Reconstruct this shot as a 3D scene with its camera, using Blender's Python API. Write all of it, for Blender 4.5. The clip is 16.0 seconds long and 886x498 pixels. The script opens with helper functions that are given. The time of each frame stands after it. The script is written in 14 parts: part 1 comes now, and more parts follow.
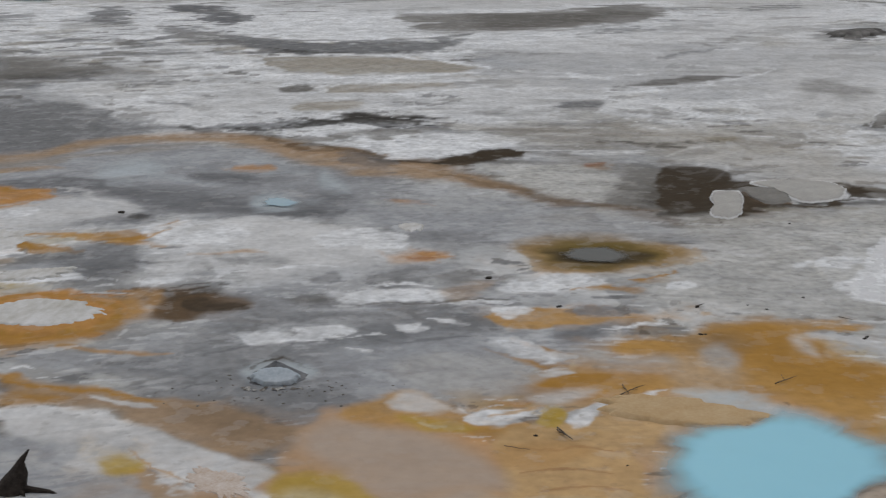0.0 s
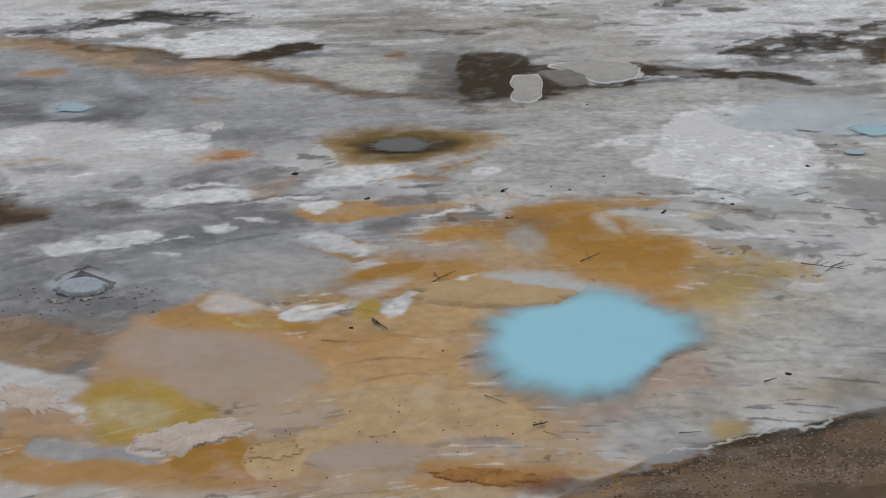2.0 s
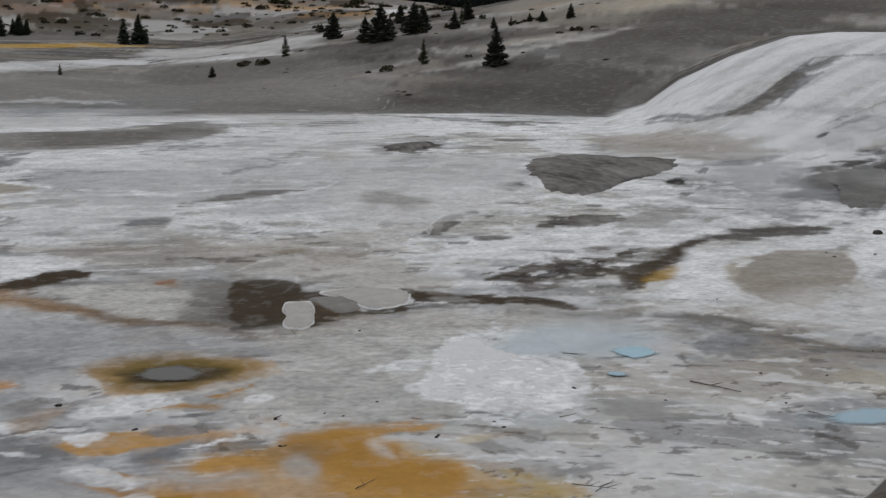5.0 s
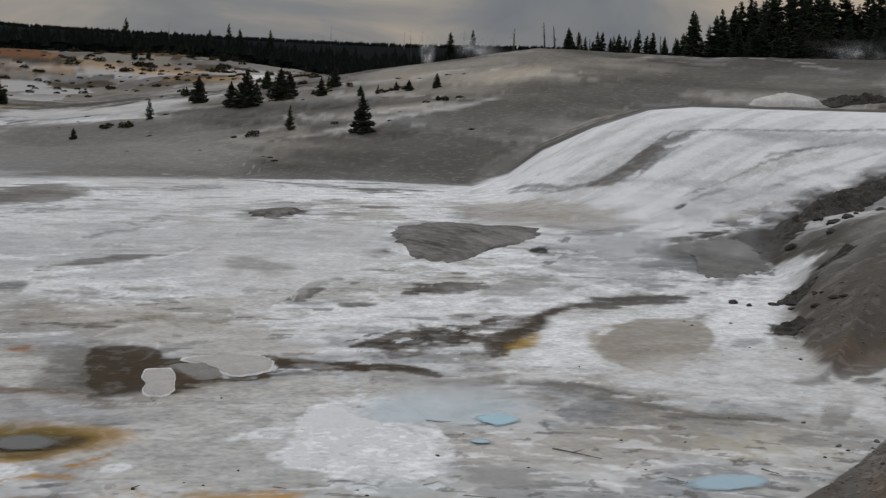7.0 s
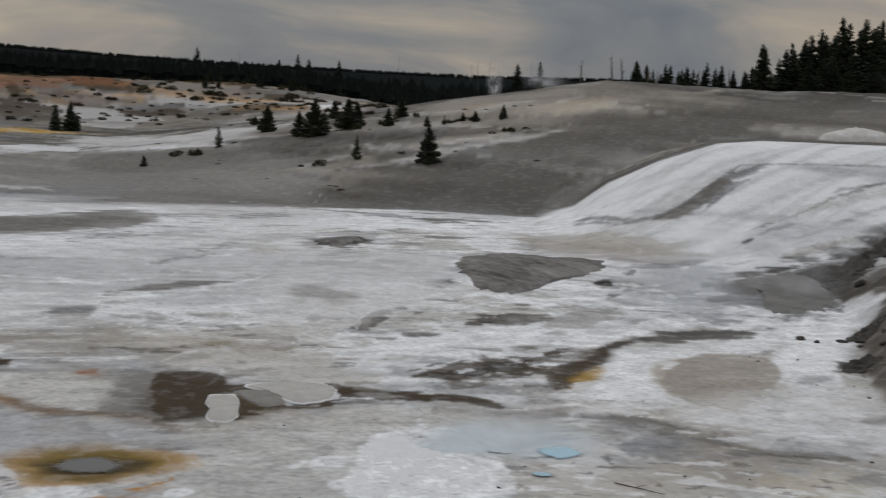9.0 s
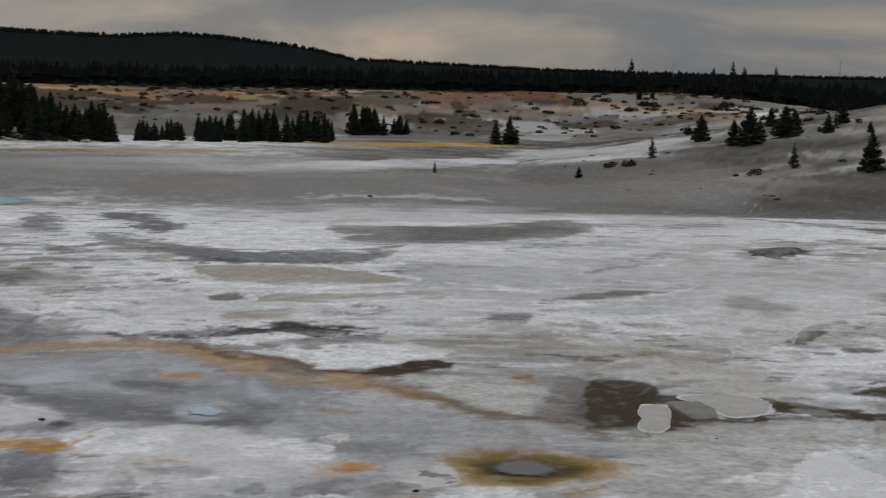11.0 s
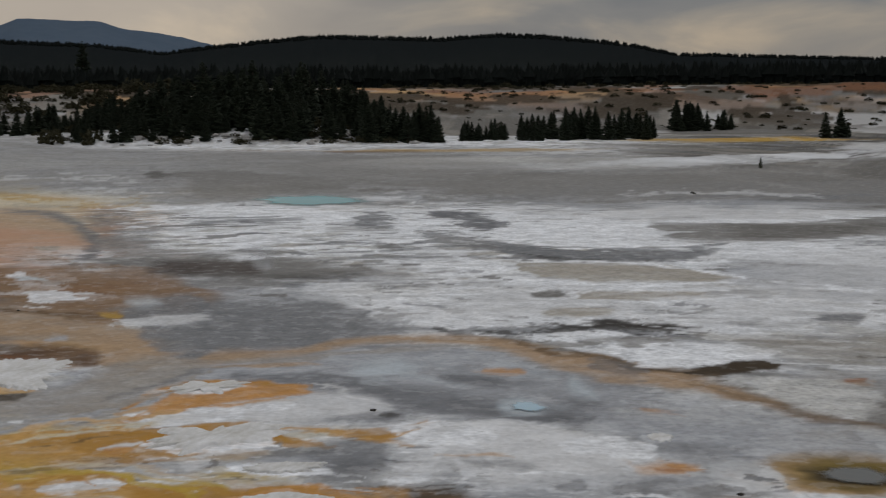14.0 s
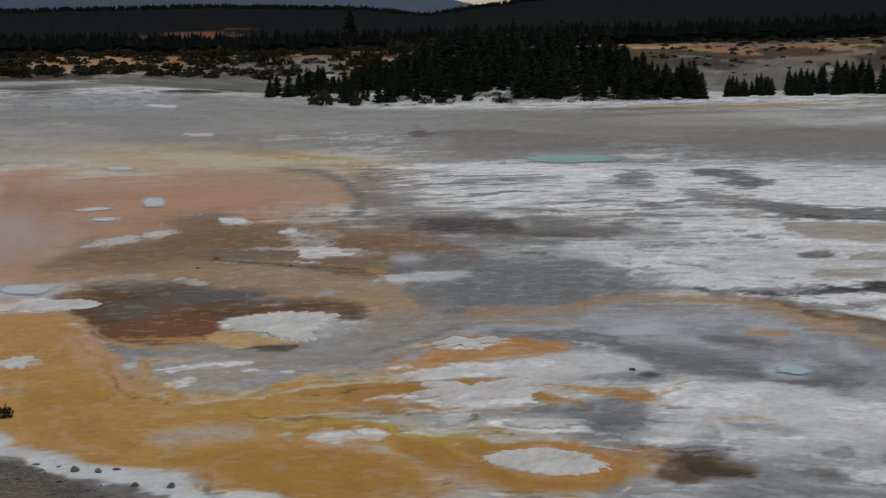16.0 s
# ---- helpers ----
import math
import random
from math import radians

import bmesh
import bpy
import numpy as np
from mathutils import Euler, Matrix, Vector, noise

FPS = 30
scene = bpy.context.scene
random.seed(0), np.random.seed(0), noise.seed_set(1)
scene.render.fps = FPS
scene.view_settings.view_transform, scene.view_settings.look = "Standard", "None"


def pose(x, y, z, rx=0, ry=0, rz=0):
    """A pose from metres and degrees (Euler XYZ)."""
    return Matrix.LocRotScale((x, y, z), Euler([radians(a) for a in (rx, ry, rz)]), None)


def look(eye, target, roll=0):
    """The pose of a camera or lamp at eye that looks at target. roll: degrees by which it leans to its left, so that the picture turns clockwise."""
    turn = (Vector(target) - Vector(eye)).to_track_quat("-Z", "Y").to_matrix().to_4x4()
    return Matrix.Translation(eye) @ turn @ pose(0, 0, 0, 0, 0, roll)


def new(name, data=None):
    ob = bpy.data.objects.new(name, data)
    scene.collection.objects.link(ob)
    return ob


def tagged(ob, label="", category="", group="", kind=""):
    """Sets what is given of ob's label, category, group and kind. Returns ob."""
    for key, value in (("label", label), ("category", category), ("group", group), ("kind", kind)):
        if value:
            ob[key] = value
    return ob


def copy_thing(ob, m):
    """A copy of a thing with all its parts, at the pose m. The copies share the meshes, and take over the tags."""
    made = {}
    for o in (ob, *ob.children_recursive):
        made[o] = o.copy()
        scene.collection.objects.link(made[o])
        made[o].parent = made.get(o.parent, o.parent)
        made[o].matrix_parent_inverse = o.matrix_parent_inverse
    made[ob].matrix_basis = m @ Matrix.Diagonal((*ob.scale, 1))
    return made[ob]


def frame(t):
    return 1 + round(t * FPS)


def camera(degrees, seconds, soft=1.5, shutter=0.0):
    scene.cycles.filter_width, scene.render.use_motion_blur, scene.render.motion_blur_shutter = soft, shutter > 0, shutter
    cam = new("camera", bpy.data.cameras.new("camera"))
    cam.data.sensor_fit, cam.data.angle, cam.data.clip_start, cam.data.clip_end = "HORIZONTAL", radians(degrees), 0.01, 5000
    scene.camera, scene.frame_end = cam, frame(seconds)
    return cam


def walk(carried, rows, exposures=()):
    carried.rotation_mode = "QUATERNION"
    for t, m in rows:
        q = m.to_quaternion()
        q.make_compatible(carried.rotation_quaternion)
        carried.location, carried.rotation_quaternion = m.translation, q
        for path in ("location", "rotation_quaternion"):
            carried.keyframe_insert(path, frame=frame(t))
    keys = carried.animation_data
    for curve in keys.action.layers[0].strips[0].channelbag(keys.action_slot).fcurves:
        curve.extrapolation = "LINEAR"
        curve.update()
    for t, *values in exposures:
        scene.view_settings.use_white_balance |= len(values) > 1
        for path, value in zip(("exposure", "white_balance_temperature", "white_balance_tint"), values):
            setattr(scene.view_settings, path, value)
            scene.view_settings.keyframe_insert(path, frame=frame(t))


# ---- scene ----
EYE_Z = 7.0
cam = camera(36.48, 16.0, soft=1.2, shutter=0.35)


def turned(yaw, pitch, roll):
    """A pose at the standpoint: yaw to the left of +y, pitch up, in degrees."""
    a, b = radians(yaw), radians(pitch)
    way = Vector((-math.sin(a) * math.cos(b), math.cos(a) * math.cos(b), math.sin(b)))
    eye = Vector((0, 0, EYE_Z))
    return look(eye, eye + way * 10, roll)


EXPOSURES = [(0, -0.08), (2.5, 0.0), (4.5, -0.08), (7.0, 0.06), (9.0, 0.03), (10.0, -0.02), (12.5, -0.24), (16.0, -0.13)]
walk(cam, [
    (0, turned(0.01, -14.48, -0.46)),
    (0.5, turned(-2.45, -14.75, -0.77)),
    (1, turned(-5.25, -15.96, -0.71)),
    (1.5, turned(-7.68, -17.39, -0.95)),
    (2, turned(-8.44, -19.15, -1.28)),
    (2.5, turned(-8.67, -18.70, -1.38)),
    (3, turned(-9.98, -16.87, -1.88)),
    (3.5, turned(-11.92, -15.15, -1.36)),
    (4, turned(-14.41, -13.35, -0.20)),
    (4.5, turned(-16.29, -11.27, 0.18)),
    (4.7, turned(-17.21, -10.49, 0.25)),
    (6.8, turned(-23.50, -7.09, 1.66)),
    (7, turned(-24.20, -6.65, 1.71)),
    (7.5, turned(-25.74, -6.21, 2.07)),
    (8, turned(-25.74, -6.00, 2.11)),
    (8.5, turned(-24.75, -5.62, 2.25)),
    (9, turned(-21.40, -5.44, 2.27)),
    (9.5, turned(-16.08, -5.33, 2.00)),
    (10, turned(-10.79, -5.86, 1.41)),
    (10.2, turned(-8.88, -5.41, 1.29)),
    (12.3, turned(2.33, -5.64, 0.29)),
    (12.5, turned(2.86, -5.61, 0.33)),
    (13, turned(4.23, -5.61, 0.36)),
    (13.5, turned(7.82, -5.57, -0.10)),
    (14, turned(10.69, -5.65, -0.46)),
    (14.5, turned(13.55, -5.29, -0.59)),
    (15, turned(16.51, -5.97, -0.87)),
    (15.5, turned(19.50, -6.65, -1.35)),
    (16, turned(21.83, -7.26, -1.37)),
], exposures=EXPOSURES)
# ---------------------------------------------------------------- light
world = bpy.data.worlds.new("evening_sky")
scene.world = world
world.use_nodes = True


def sky_world():
    nt = world.node_tree
    n, l = nt.nodes, nt.links
    n.clear()
    out = n.new("ShaderNodeOutputWorld")
    bg = n.new("ShaderNodeBackground")
    sky = n.new("ShaderNodeTexSky")
    sky.sky_type, sky.sun_disc = "NISHITA", False
    sky.sun_elevation, sky.sun_rotation = radians(28), radians(-20)
    sky.air_density, sky.dust_density = 1.0, 2.0
    co = n.new("ShaderNodeTexCoord")
    mp = n.new("ShaderNodeMapping")
    mp.inputs["Scale"].default_value = (3.0, 3.0, 9.0)
    l.new(co.outputs["Generated"], mp.inputs["Vector"])
    nz = n.new("ShaderNodeTexNoise")
    nz.inputs["Scale"].default_value, nz.inputs["Detail"].default_value = 1.6, 7
    nz.inputs["Distortion"].default_value = 0.6
    l.new(mp.outputs[0], nz.inputs["Vector"])
    ramp = n.new("ShaderNodeValToRGB")
    e = ramp.color_ramp.elements
    e[0].position, e[0].color = 0.36, (0.240, 0.270, 0.318, 1)
    e[1].position, e[1].color = 0.70, (0.84, 0.69, 0.53, 1)
    m = e.new(0.50)
    m.color = (0.335, 0.348, 0.368, 1)
    m = e.new(0.60)
    m.color = (0.53, 0.485, 0.435, 1)
    l.new(nz.outputs["Fac"], ramp.inputs["Fac"])
    # thin cloud over most of the sky, heavier and lighter with height
    sx = n.new("ShaderNodeSeparateXYZ")
    l.new(co.outputs["Generated"], sx.inputs[0])
    up = n.new("ShaderNodeMapRange")
    up.inputs["From Min"].default_value, up.inputs["From Max"].default_value = 0.12, 0.7
    up.inputs["To Min"].default_value, up.inputs["To Max"].default_value = 1.0, 3.6
    l.new(sx.outputs["Z"], up.inputs["Value"])
    mul = n.new("ShaderNodeVectorMath")
    mul.operation = "SCALE"
    l.new(ramp.outputs["Color"], mul.inputs[0])
    l.new(up.outputs[0], mul.inputs["Scale"])
    dim = n.new("ShaderNodeVectorMath")
    dim.operation = "SCALE"
    dim.inputs["Scale"].default_value = 0.06
    l.new(sky.outputs[0], dim.inputs[0])
    mix = n.new("ShaderNodeMix")
    mix.data_type = "RGBA"
    mix.inputs["Factor"].default_value = 0.9
    l.new(dim.outputs[0], mix.inputs["A"])
    l.new(mul.outputs[0], mix.inputs["B"])
    # the cloud is thin and warm towards the low sun
    dot = n.new("ShaderNodeVectorMath")
    dot.operation = "DOT_PRODUCT"
    dot.inputs[1].default_value = Vector((-0.57, 0.80, 0.17)).normalized()
    l.new(co.outputs["Generated"], dot.inputs[0])
    thin = n.new("ShaderNodeMapRange")
    thin.interpolation_type = "SMOOTHSTEP"
    thin.inputs["From Min"].default_value, thin.inputs["From Max"].default_value = 0.88, 1.02
    l.new(dot.outputs["Value"], thin.inputs["Value"])
    warm = n.new("ShaderNodeVectorMath")
    warm.operation = "SCALE"
    warm.inputs[0].default_value = (0.56, 0.44, 0.31)
    l.new(thin.outputs[0], warm.inputs["Scale"])
    total = n.new("ShaderNodeVectorMath")
    total.operation = "ADD"
    l.new(mix.outputs["Result"], total.inputs[0])
    l.new(warm.outputs[0], total.inputs[1])
    l.new(total.outputs[0], bg.inputs["Color"])
    bg.inputs["Strength"].default_value = SKY_STRENGTH
    l.new(bg.outputs[0], out.inputs["Surface"])


SKY_STRENGTH = 0.57
sky_world()
sun = new("sun", bpy.data.lights.new("sun", "SUN"))
sun.data.energy, sun.data.angle, sun.data.color = 0.5, radians(25), (0.90, 0.96, 1.0)
sun.matrix_world = look((0, 0, 50), (-8, -24, 20))
# ---------------------------------------------------------------- materials


def nodes_of(name):
    mat = bpy.data.materials.new(name)
    mat.use_nodes = True
    nt = mat.node_tree
    return mat, nt.nodes, nt.links, nt.nodes["Principled BSDF"]


def link_noise(n, l, scale, detail=4, coord="Object", stretch=(1, 1, 1)):
    co = n.new("ShaderNodeTexCoord")
    mp = n.new("ShaderNodeMapping")
    mp.inputs["Scale"].default_value = stretch
    l.new(co.outputs[coord], mp.inputs["Vector"])
    nz = n.new("ShaderNodeTexNoise")
    nz.inputs["Scale"].default_value, nz.inputs["Detail"].default_value = scale, detail
    l.new(mp.outputs[0], nz.inputs["Vector"])
    return nz.outputs["Fac"]


def ramped(n, l, fac, stops):
    r = n.new("ShaderNodeValToRGB")
    e = r.color_ramp.elements
    e[0].position, e[0].color = stops[0][0], (*stops[0][1], 1)
    e[1].position, e[1].color = stops[-1][0], (*stops[-1][1], 1)
    for p, c in stops[1:-1]:
        e.new(p).color = (*c, 1)
    l.new(fac, r.inputs["Fac"])
    return r.outputs["Color"]


def plain(name, dark, light, rough=0.8, scale=8.0, bump=0.3, coord="Object", stretch=(1, 1, 1)):
    """A surface whose colour wanders between two shades at two scales."""
    mat, n, l, p = nodes_of(name)
    a, b = link_noise(n, l, scale, 5, coord, stretch), link_noise(n, l, scale * 7, 3, coord, stretch)
    mix = n.new("ShaderNodeMath")
    mix.operation = "MULTIPLY_ADD"
    mix.inputs[1].default_value = 0.45
    l.new(b, mix.inputs[0])
    half = n.new("ShaderNodeMath")
    half.operation = "MULTIPLY"
    half.inputs[1].default_value = 0.55
    l.new(a, half.inputs[0])
    l.new(half.outputs[0], mix.inputs[2])
    l.new(ramped(n, l, mix.outputs[0], [(0.3, dark), (0.7, light)]), p.inputs["Base Color"])
    p.inputs["Roughness"].default_value = rough
    p.inputs["Specular IOR Level"].default_value = 0.1
    bm = n.new("ShaderNodeBump")
    bm.inputs["Strength"].default_value, bm.inputs["Distance"].default_value = bump, 0.02
    l.new(mix.outputs[0], bm.inputs["Height"])
    l.new(bm.outputs[0], p.inputs["Normal"])
    return mat


def mineral_material():
    """Hot-spring ground: the laid-down minerals, with grain, salt flecks and fine relief."""
    mat, n, l, p = nodes_of("mineral_ground")
    at = n.new("ShaderNodeAttribute")
    at.attribute_name = "mineral"
    wet = n.new("ShaderNodeAttribute")
    wet.attribute_name = "wet"
    fine, mid = link_noise(n, l, 5.0, 5), link_noise(n, l, 1.2, 8)
    add2 = n.new("ShaderNodeMath")
    add2.operation = "ADD"
    l.new(fine, add2.inputs[0])
    l.new(mid, add2.inputs[1])
    rng = n.new("ShaderNodeMapRange")
    rng.inputs["From Min"].default_value, rng.inputs["From Max"].default_value = 0.75, 1.25
    # the grain is strong on dry crust and faint where water seeps
    salt = n.new("ShaderNodeAttribute")
    salt.attribute_name = "salt"
    amp = n.new("ShaderNodeMapRange")
    amp.inputs["To Min"].default_value, amp.inputs["To Max"].default_value = 0.03, 0.25
    l.new(salt.outputs["Fac"], amp.inputs["Value"])
    lo_ = n.new("ShaderNodeMath")
    lo_.operation, lo_.inputs[0].default_value = "SUBTRACT", 1.0
    hi_ = n.new("ShaderNodeMath")
    hi_.operation, hi_.inputs[0].default_value = "ADD", 1.0
    l.new(amp.outputs[0], lo_.inputs[1])
    l.new(amp.outputs[0], hi_.inputs[1])
    l.new(lo_.outputs[0], rng.inputs["To Min"])
    l.new(hi_.outputs[0], rng.inputs["To Max"])
    l.new(add2.outputs[0], rng.inputs["Value"])
    mul = n.new("ShaderNodeVectorMath")
    mul.operation = "SCALE"
    l.new(at.outputs["Color"], mul.inputs[0])
    l.new(rng.outputs[0], mul.inputs["Scale"])
    # dark grit on dry ground
    grit = link_noise(n, l, 26.0, 3)
    gr = n.new("ShaderNodeMapRange")
    gr.inputs["From Min"].default_value, gr.inputs["From Max"].default_value = 0.66, 0.74
    gr.inputs["To Max"].default_value = 0.30
    l.new(grit, gr.inputs["Value"])
    dry = n.new("ShaderNodeMath")
    dry.operation = "MULTIPLY"
    l.new(gr.outputs[0], dry.inputs[0])
    l.new(amp.outputs[0], dry.inputs[1])
    dr2 = n.new("ShaderNodeMath")
    dr2.operation, dr2.inputs[1].default_value = "MULTIPLY", 3.0
    l.new(dry.outputs[0], dr2.inputs[0])
    mixc = n.new("ShaderNodeMix")
    mixc.data_type = "RGBA"
    l.new(dr2.outputs[0], mixc.inputs["Factor"])
    l.new(mul.outputs[0], mixc.inputs["A"])
    mixc.inputs["B"].default_value = (0.13, 0.11, 0.09, 1)
    # crisp salt edges and dark damp scars
    out_col = mixc.outputs["Result"]
    for scale, lo, hi, tint, most in ((1.6, 0.56, 0.60, (0.60, 0.60, 0.61, 1), 0.9), (3.4, 0.62, 0.66, (0.12, 0.11, 0.10, 1), 1.2)):
        fr = n.new("ShaderNodeTexNoise")
        fr.inputs["Scale"].default_value, fr.inputs["Detail"].default_value, fr.inputs["Roughness"].default_value = scale, 7, 0.56
        cc = n.new("ShaderNodeTexCoord")
        mp = n.new("ShaderNodeMapping")
        mp.inputs["Location"].default_value = (scale * 31, scale * 17, 0)
        l.new(cc.outputs["Object"], mp.inputs["Vector"])
        l.new(mp.outputs[0], fr.inputs["Vector"])
        mr = n.new("ShaderNodeMapRange")
        mr.inputs["From Min"].default_value, mr.inputs["From Max"].default_value = lo, hi
        mr.inputs["To Max"].default_value = most
        l.new(fr.outputs["Fac"], mr.inputs["Value"])
        am = n.new("ShaderNodeMath")
        am.operation, am.use_clamp = "MULTIPLY", True
        l.new(mr.outputs[0], am.inputs[0])
        l.new(amp.outputs[0], am.inputs[1])
        mx = n.new("ShaderNodeMix")
        mx.data_type = "RGBA"
        l.new(am.outputs[0], mx.inputs["Factor"])
        l.new(out_col, mx.inputs["A"])
        mx.inputs["B"].default_value = tint
        out_col = mx.outputs["Result"]
    l.new(out_col, p.inputs["Base Color"])
    rr = n.new("ShaderNodeMapRange")
    rr.inputs["To Min"].default_value, rr.inputs["To Max"].default_value = 0.9, 0.34
    l.new(wet.outputs["Fac"], rr.inputs["Value"])
    l.new(rr.outputs[0], p.inputs["Roughness"])
    sp = n.new("ShaderNodeMapRange")
    sp.inputs["To Min"].default_value, sp.inputs["To Max"].default_value = 0.0, 0.12
    l.new(wet.outputs["Fac"], sp.inputs["Value"])
    l.new(sp.outputs[0], p.inputs["Specular IOR Level"])
    bs = n.new("ShaderNodeMapRange")
    bs.inputs["To Min"].default_value, bs.inputs["To Max"].default_value = 0.5, 0.03
    l.new(wet.outputs["Fac"], bs.inputs["Value"])
    bm = n.new("ShaderNodeBump")
    bm.inputs["Distance"].default_value = 0.05
    l.new(bs.outputs[0], bm.inputs["Strength"])
    l.new(add2.outputs[0], bm.inputs["Height"])
    l.new(bm.outputs[0], p.inputs["Normal"])
    return mat


GROUND = mineral_material()
BARK = plain("bark", (0.03, 0.025, 0.02), (0.09, 0.075, 0.06), 0.9, 6)
NEEDLES = plain("conifer_needles", (0.014, 0.019, 0.013), (0.036, 0.045, 0.028), 0.9, 1.2)
NEEDLES_GREY = plain("hill_pine_needles", (0.018, 0.022, 0.016), (0.052, 0.056, 0.040), 0.9, 1.5)
NEEDLES_PALE = plain("sapling_needles", (0.03, 0.035, 0.02), (0.075, 0.08, 0.045), 0.85, 2.0)
FOREST = plain("distant_forest", (0.006, 0.008, 0.007), (0.011, 0.014, 0.013), 1.0, 0.02, 0.0)
# the haze of distance is painted into the mountains' bluish base colour
HAZE_BLUE = plain("haze_tinted_mountain", (0.055, 0.082, 0.118), (0.072, 0.10, 0.138), 1.0, 0.004, 0.0)
DEADWOOD = plain("weathered_wood", (0.05, 0.04, 0.032), (0.17, 0.15, 0.13), 0.85, 10)
CHARRED = plain("charred_wood", (0.008, 0.007, 0.006), (0.06, 0.05, 0.045), 0.7, 14)
STONE = plain("grey_stone", (0.06, 0.055, 0.05), (0.24, 0.22, 0.20), 0.85, 9, 0.6)
CRUST = plain("sinter_crust", (0.40, 0.385, 0.35), (0.66, 0.66, 0.67), 0.9, 1.3, 0.6, "Object", (1.0, 0.5, 1.0))
CRUST_GREY = plain("grey_sinter", (0.33, 0.32, 0.305), (0.45, 0.44, 0.42), 0.9, 2.2, 0.4)
CRUST_DARK = plain("dark_mud_crust", (0.025, 0.023, 0.022), (0.26, 0.25, 0.24), 0.9, 0.5, 0.9, "Object", (1.0, 0.35, 1.0))
CRUST_CREAM = plain("orange_flecked_crust", (0.46, 0.27, 0.09), (0.66, 0.60, 0.53), 0.9, 3.2, 0.6)
CRUST_WHITE = plain("white_sinter", (0.55, 0.555, 0.57), (0.70, 0.70, 0.72), 0.9, 1.6, 0.4)
CRUST_PINK = plain("pinkish_crust", (0.44, 0.33, 0.25), (0.62, 0.57, 0.54), 0.9, 4.5, 0.8)
CRUST_TAN = plain("tan_crust", (0.42, 0.28, 0.14), (0.52, 0.39, 0.24), 0.9, 2.6, 0.5)
CRUST_RUST = plain("rusty_crust", (0.20, 0.08, 0.03), (0.46, 0.25, 0.08), 0.9, 4.0, 0.8)
RIM_OCHRE = plain("ochre_crust_rim", (0.26, 0.12, 0.03), (0.48, 0.29, 0.09), 0.9, 5.0, 0.8)
SHRUB = plain("dry_shrub", (0.018, 0.018, 0.010), (0.06, 0.055, 0.03), 0.9, 2.0)


def water_material(name, shallow, deep):
    """Milky spring water: thin and clear at the margin, opaque over the depth."""
    mat, n, l, p = nodes_of(name)
    at = n.new("ShaderNodeAttribute")
    at.attribute_name = "depth"
    rng = n.new("ShaderNodeMapRange")
    rng.interpolation_type = "SMOOTHSTEP"
    nz = link_noise(n, l, 2.2, 4)
    ad = n.new("ShaderNodeMath")
    ad.operation = "MULTIPLY_ADD"
    ad.inputs[1].default_value, ad.inputs[2].default_value = 0.12, -0.06
    l.new(nz, ad.inputs[0])
    sm = n.new("ShaderNodeMath")
    sm.operation = "ADD"
    l.new(ad.outputs[0], sm.inputs[0])
    l.new(at.outputs["Fac"], sm.inputs[1])
    l.new(sm.outputs[0], rng.inputs["Value"])
    rng.inputs["From Min"].default_value, rng.inputs["From Max"].default_value = 0.0, 0.42
    l.new(ramped(n, l, rng.outputs[0], [(0.0, shallow), (0.9, deep)]), p.inputs["Base Color"])
    p.inputs["Roughness"].default_value = 0.25
    p.inputs["Specular IOR Level"].default_value = 0.14
    tr = n.new("ShaderNodeBsdfTransparent")
    mix = n.new("ShaderNodeMixShader")
    l.new(rng.outputs[0], mix.inputs["Fac"])
    l.new(tr.outputs[0], mix.inputs[1])
    l.new(p.outputs[0], mix.inputs[2])
    l.new(mix.outputs[0], n["Material Output"].inputs["Surface"])
    return mat


WATER_BLUE = water_material("milky_blue_water", (0.40, 0.46, 0.48), (0.30, 0.62, 0.76))
WATER_SOFT = water_material("soft_blue_water", (0.42, 0.50, 0.54), (0.36, 0.56, 0.66))
WATER_AQUA = water_material("turquoise_water", (0.22, 0.30, 0.31), (0.15, 0.36, 0.40))
WATER_PALE = water_material("pale_blue_water", (0.42, 0.46, 0.48), (0.33, 0.47, 0.56))
WATER_GREY = water_material("grey_spring_water", (0.08, 0.065, 0.04), (0.085, 0.092, 0.093))


def steam_material():
    """Thin white vapour, thicker where the attribute says so."""
    mat, n, l, p = nodes_of("steam")
    at_ = n.new("ShaderNodeAttribute")
    at_.attribute_name = "thick"
    nz = link_noise(n, l, 0.9, 5)
    mr = n.new("ShaderNodeMapRange")
    mr.inputs["From Min"].default_value, mr.inputs["From Max"].default_value = 0.32, 0.68
    l.new(nz, mr.inputs["Value"])
    mu = n.new("ShaderNodeMath")
    mu.operation = "MULTIPLY"
    l.new(at_.outputs["Fac"], mu.inputs[0])
    l.new(mr.outputs[0], mu.inputs[1])
    p.inputs["Base Color"].default_value = (0.75, 0.77, 0.80, 1)
    p.inputs["Roughness"].default_value = 1.0
    p.inputs["Specular IOR Level"].default_value = 0.0
    tr = n.new("ShaderNodeBsdfTransparent")
    mix = n.new("ShaderNodeMixShader")
    l.new(mu.outputs[0], mix.inputs["Fac"])
    l.new(tr.outputs[0], mix.inputs[1])
    l.new(p.outputs[0], mix.inputs[2])
    l.new(mix.outputs[0], n["Material Output"].inputs["Surface"])
    return mat


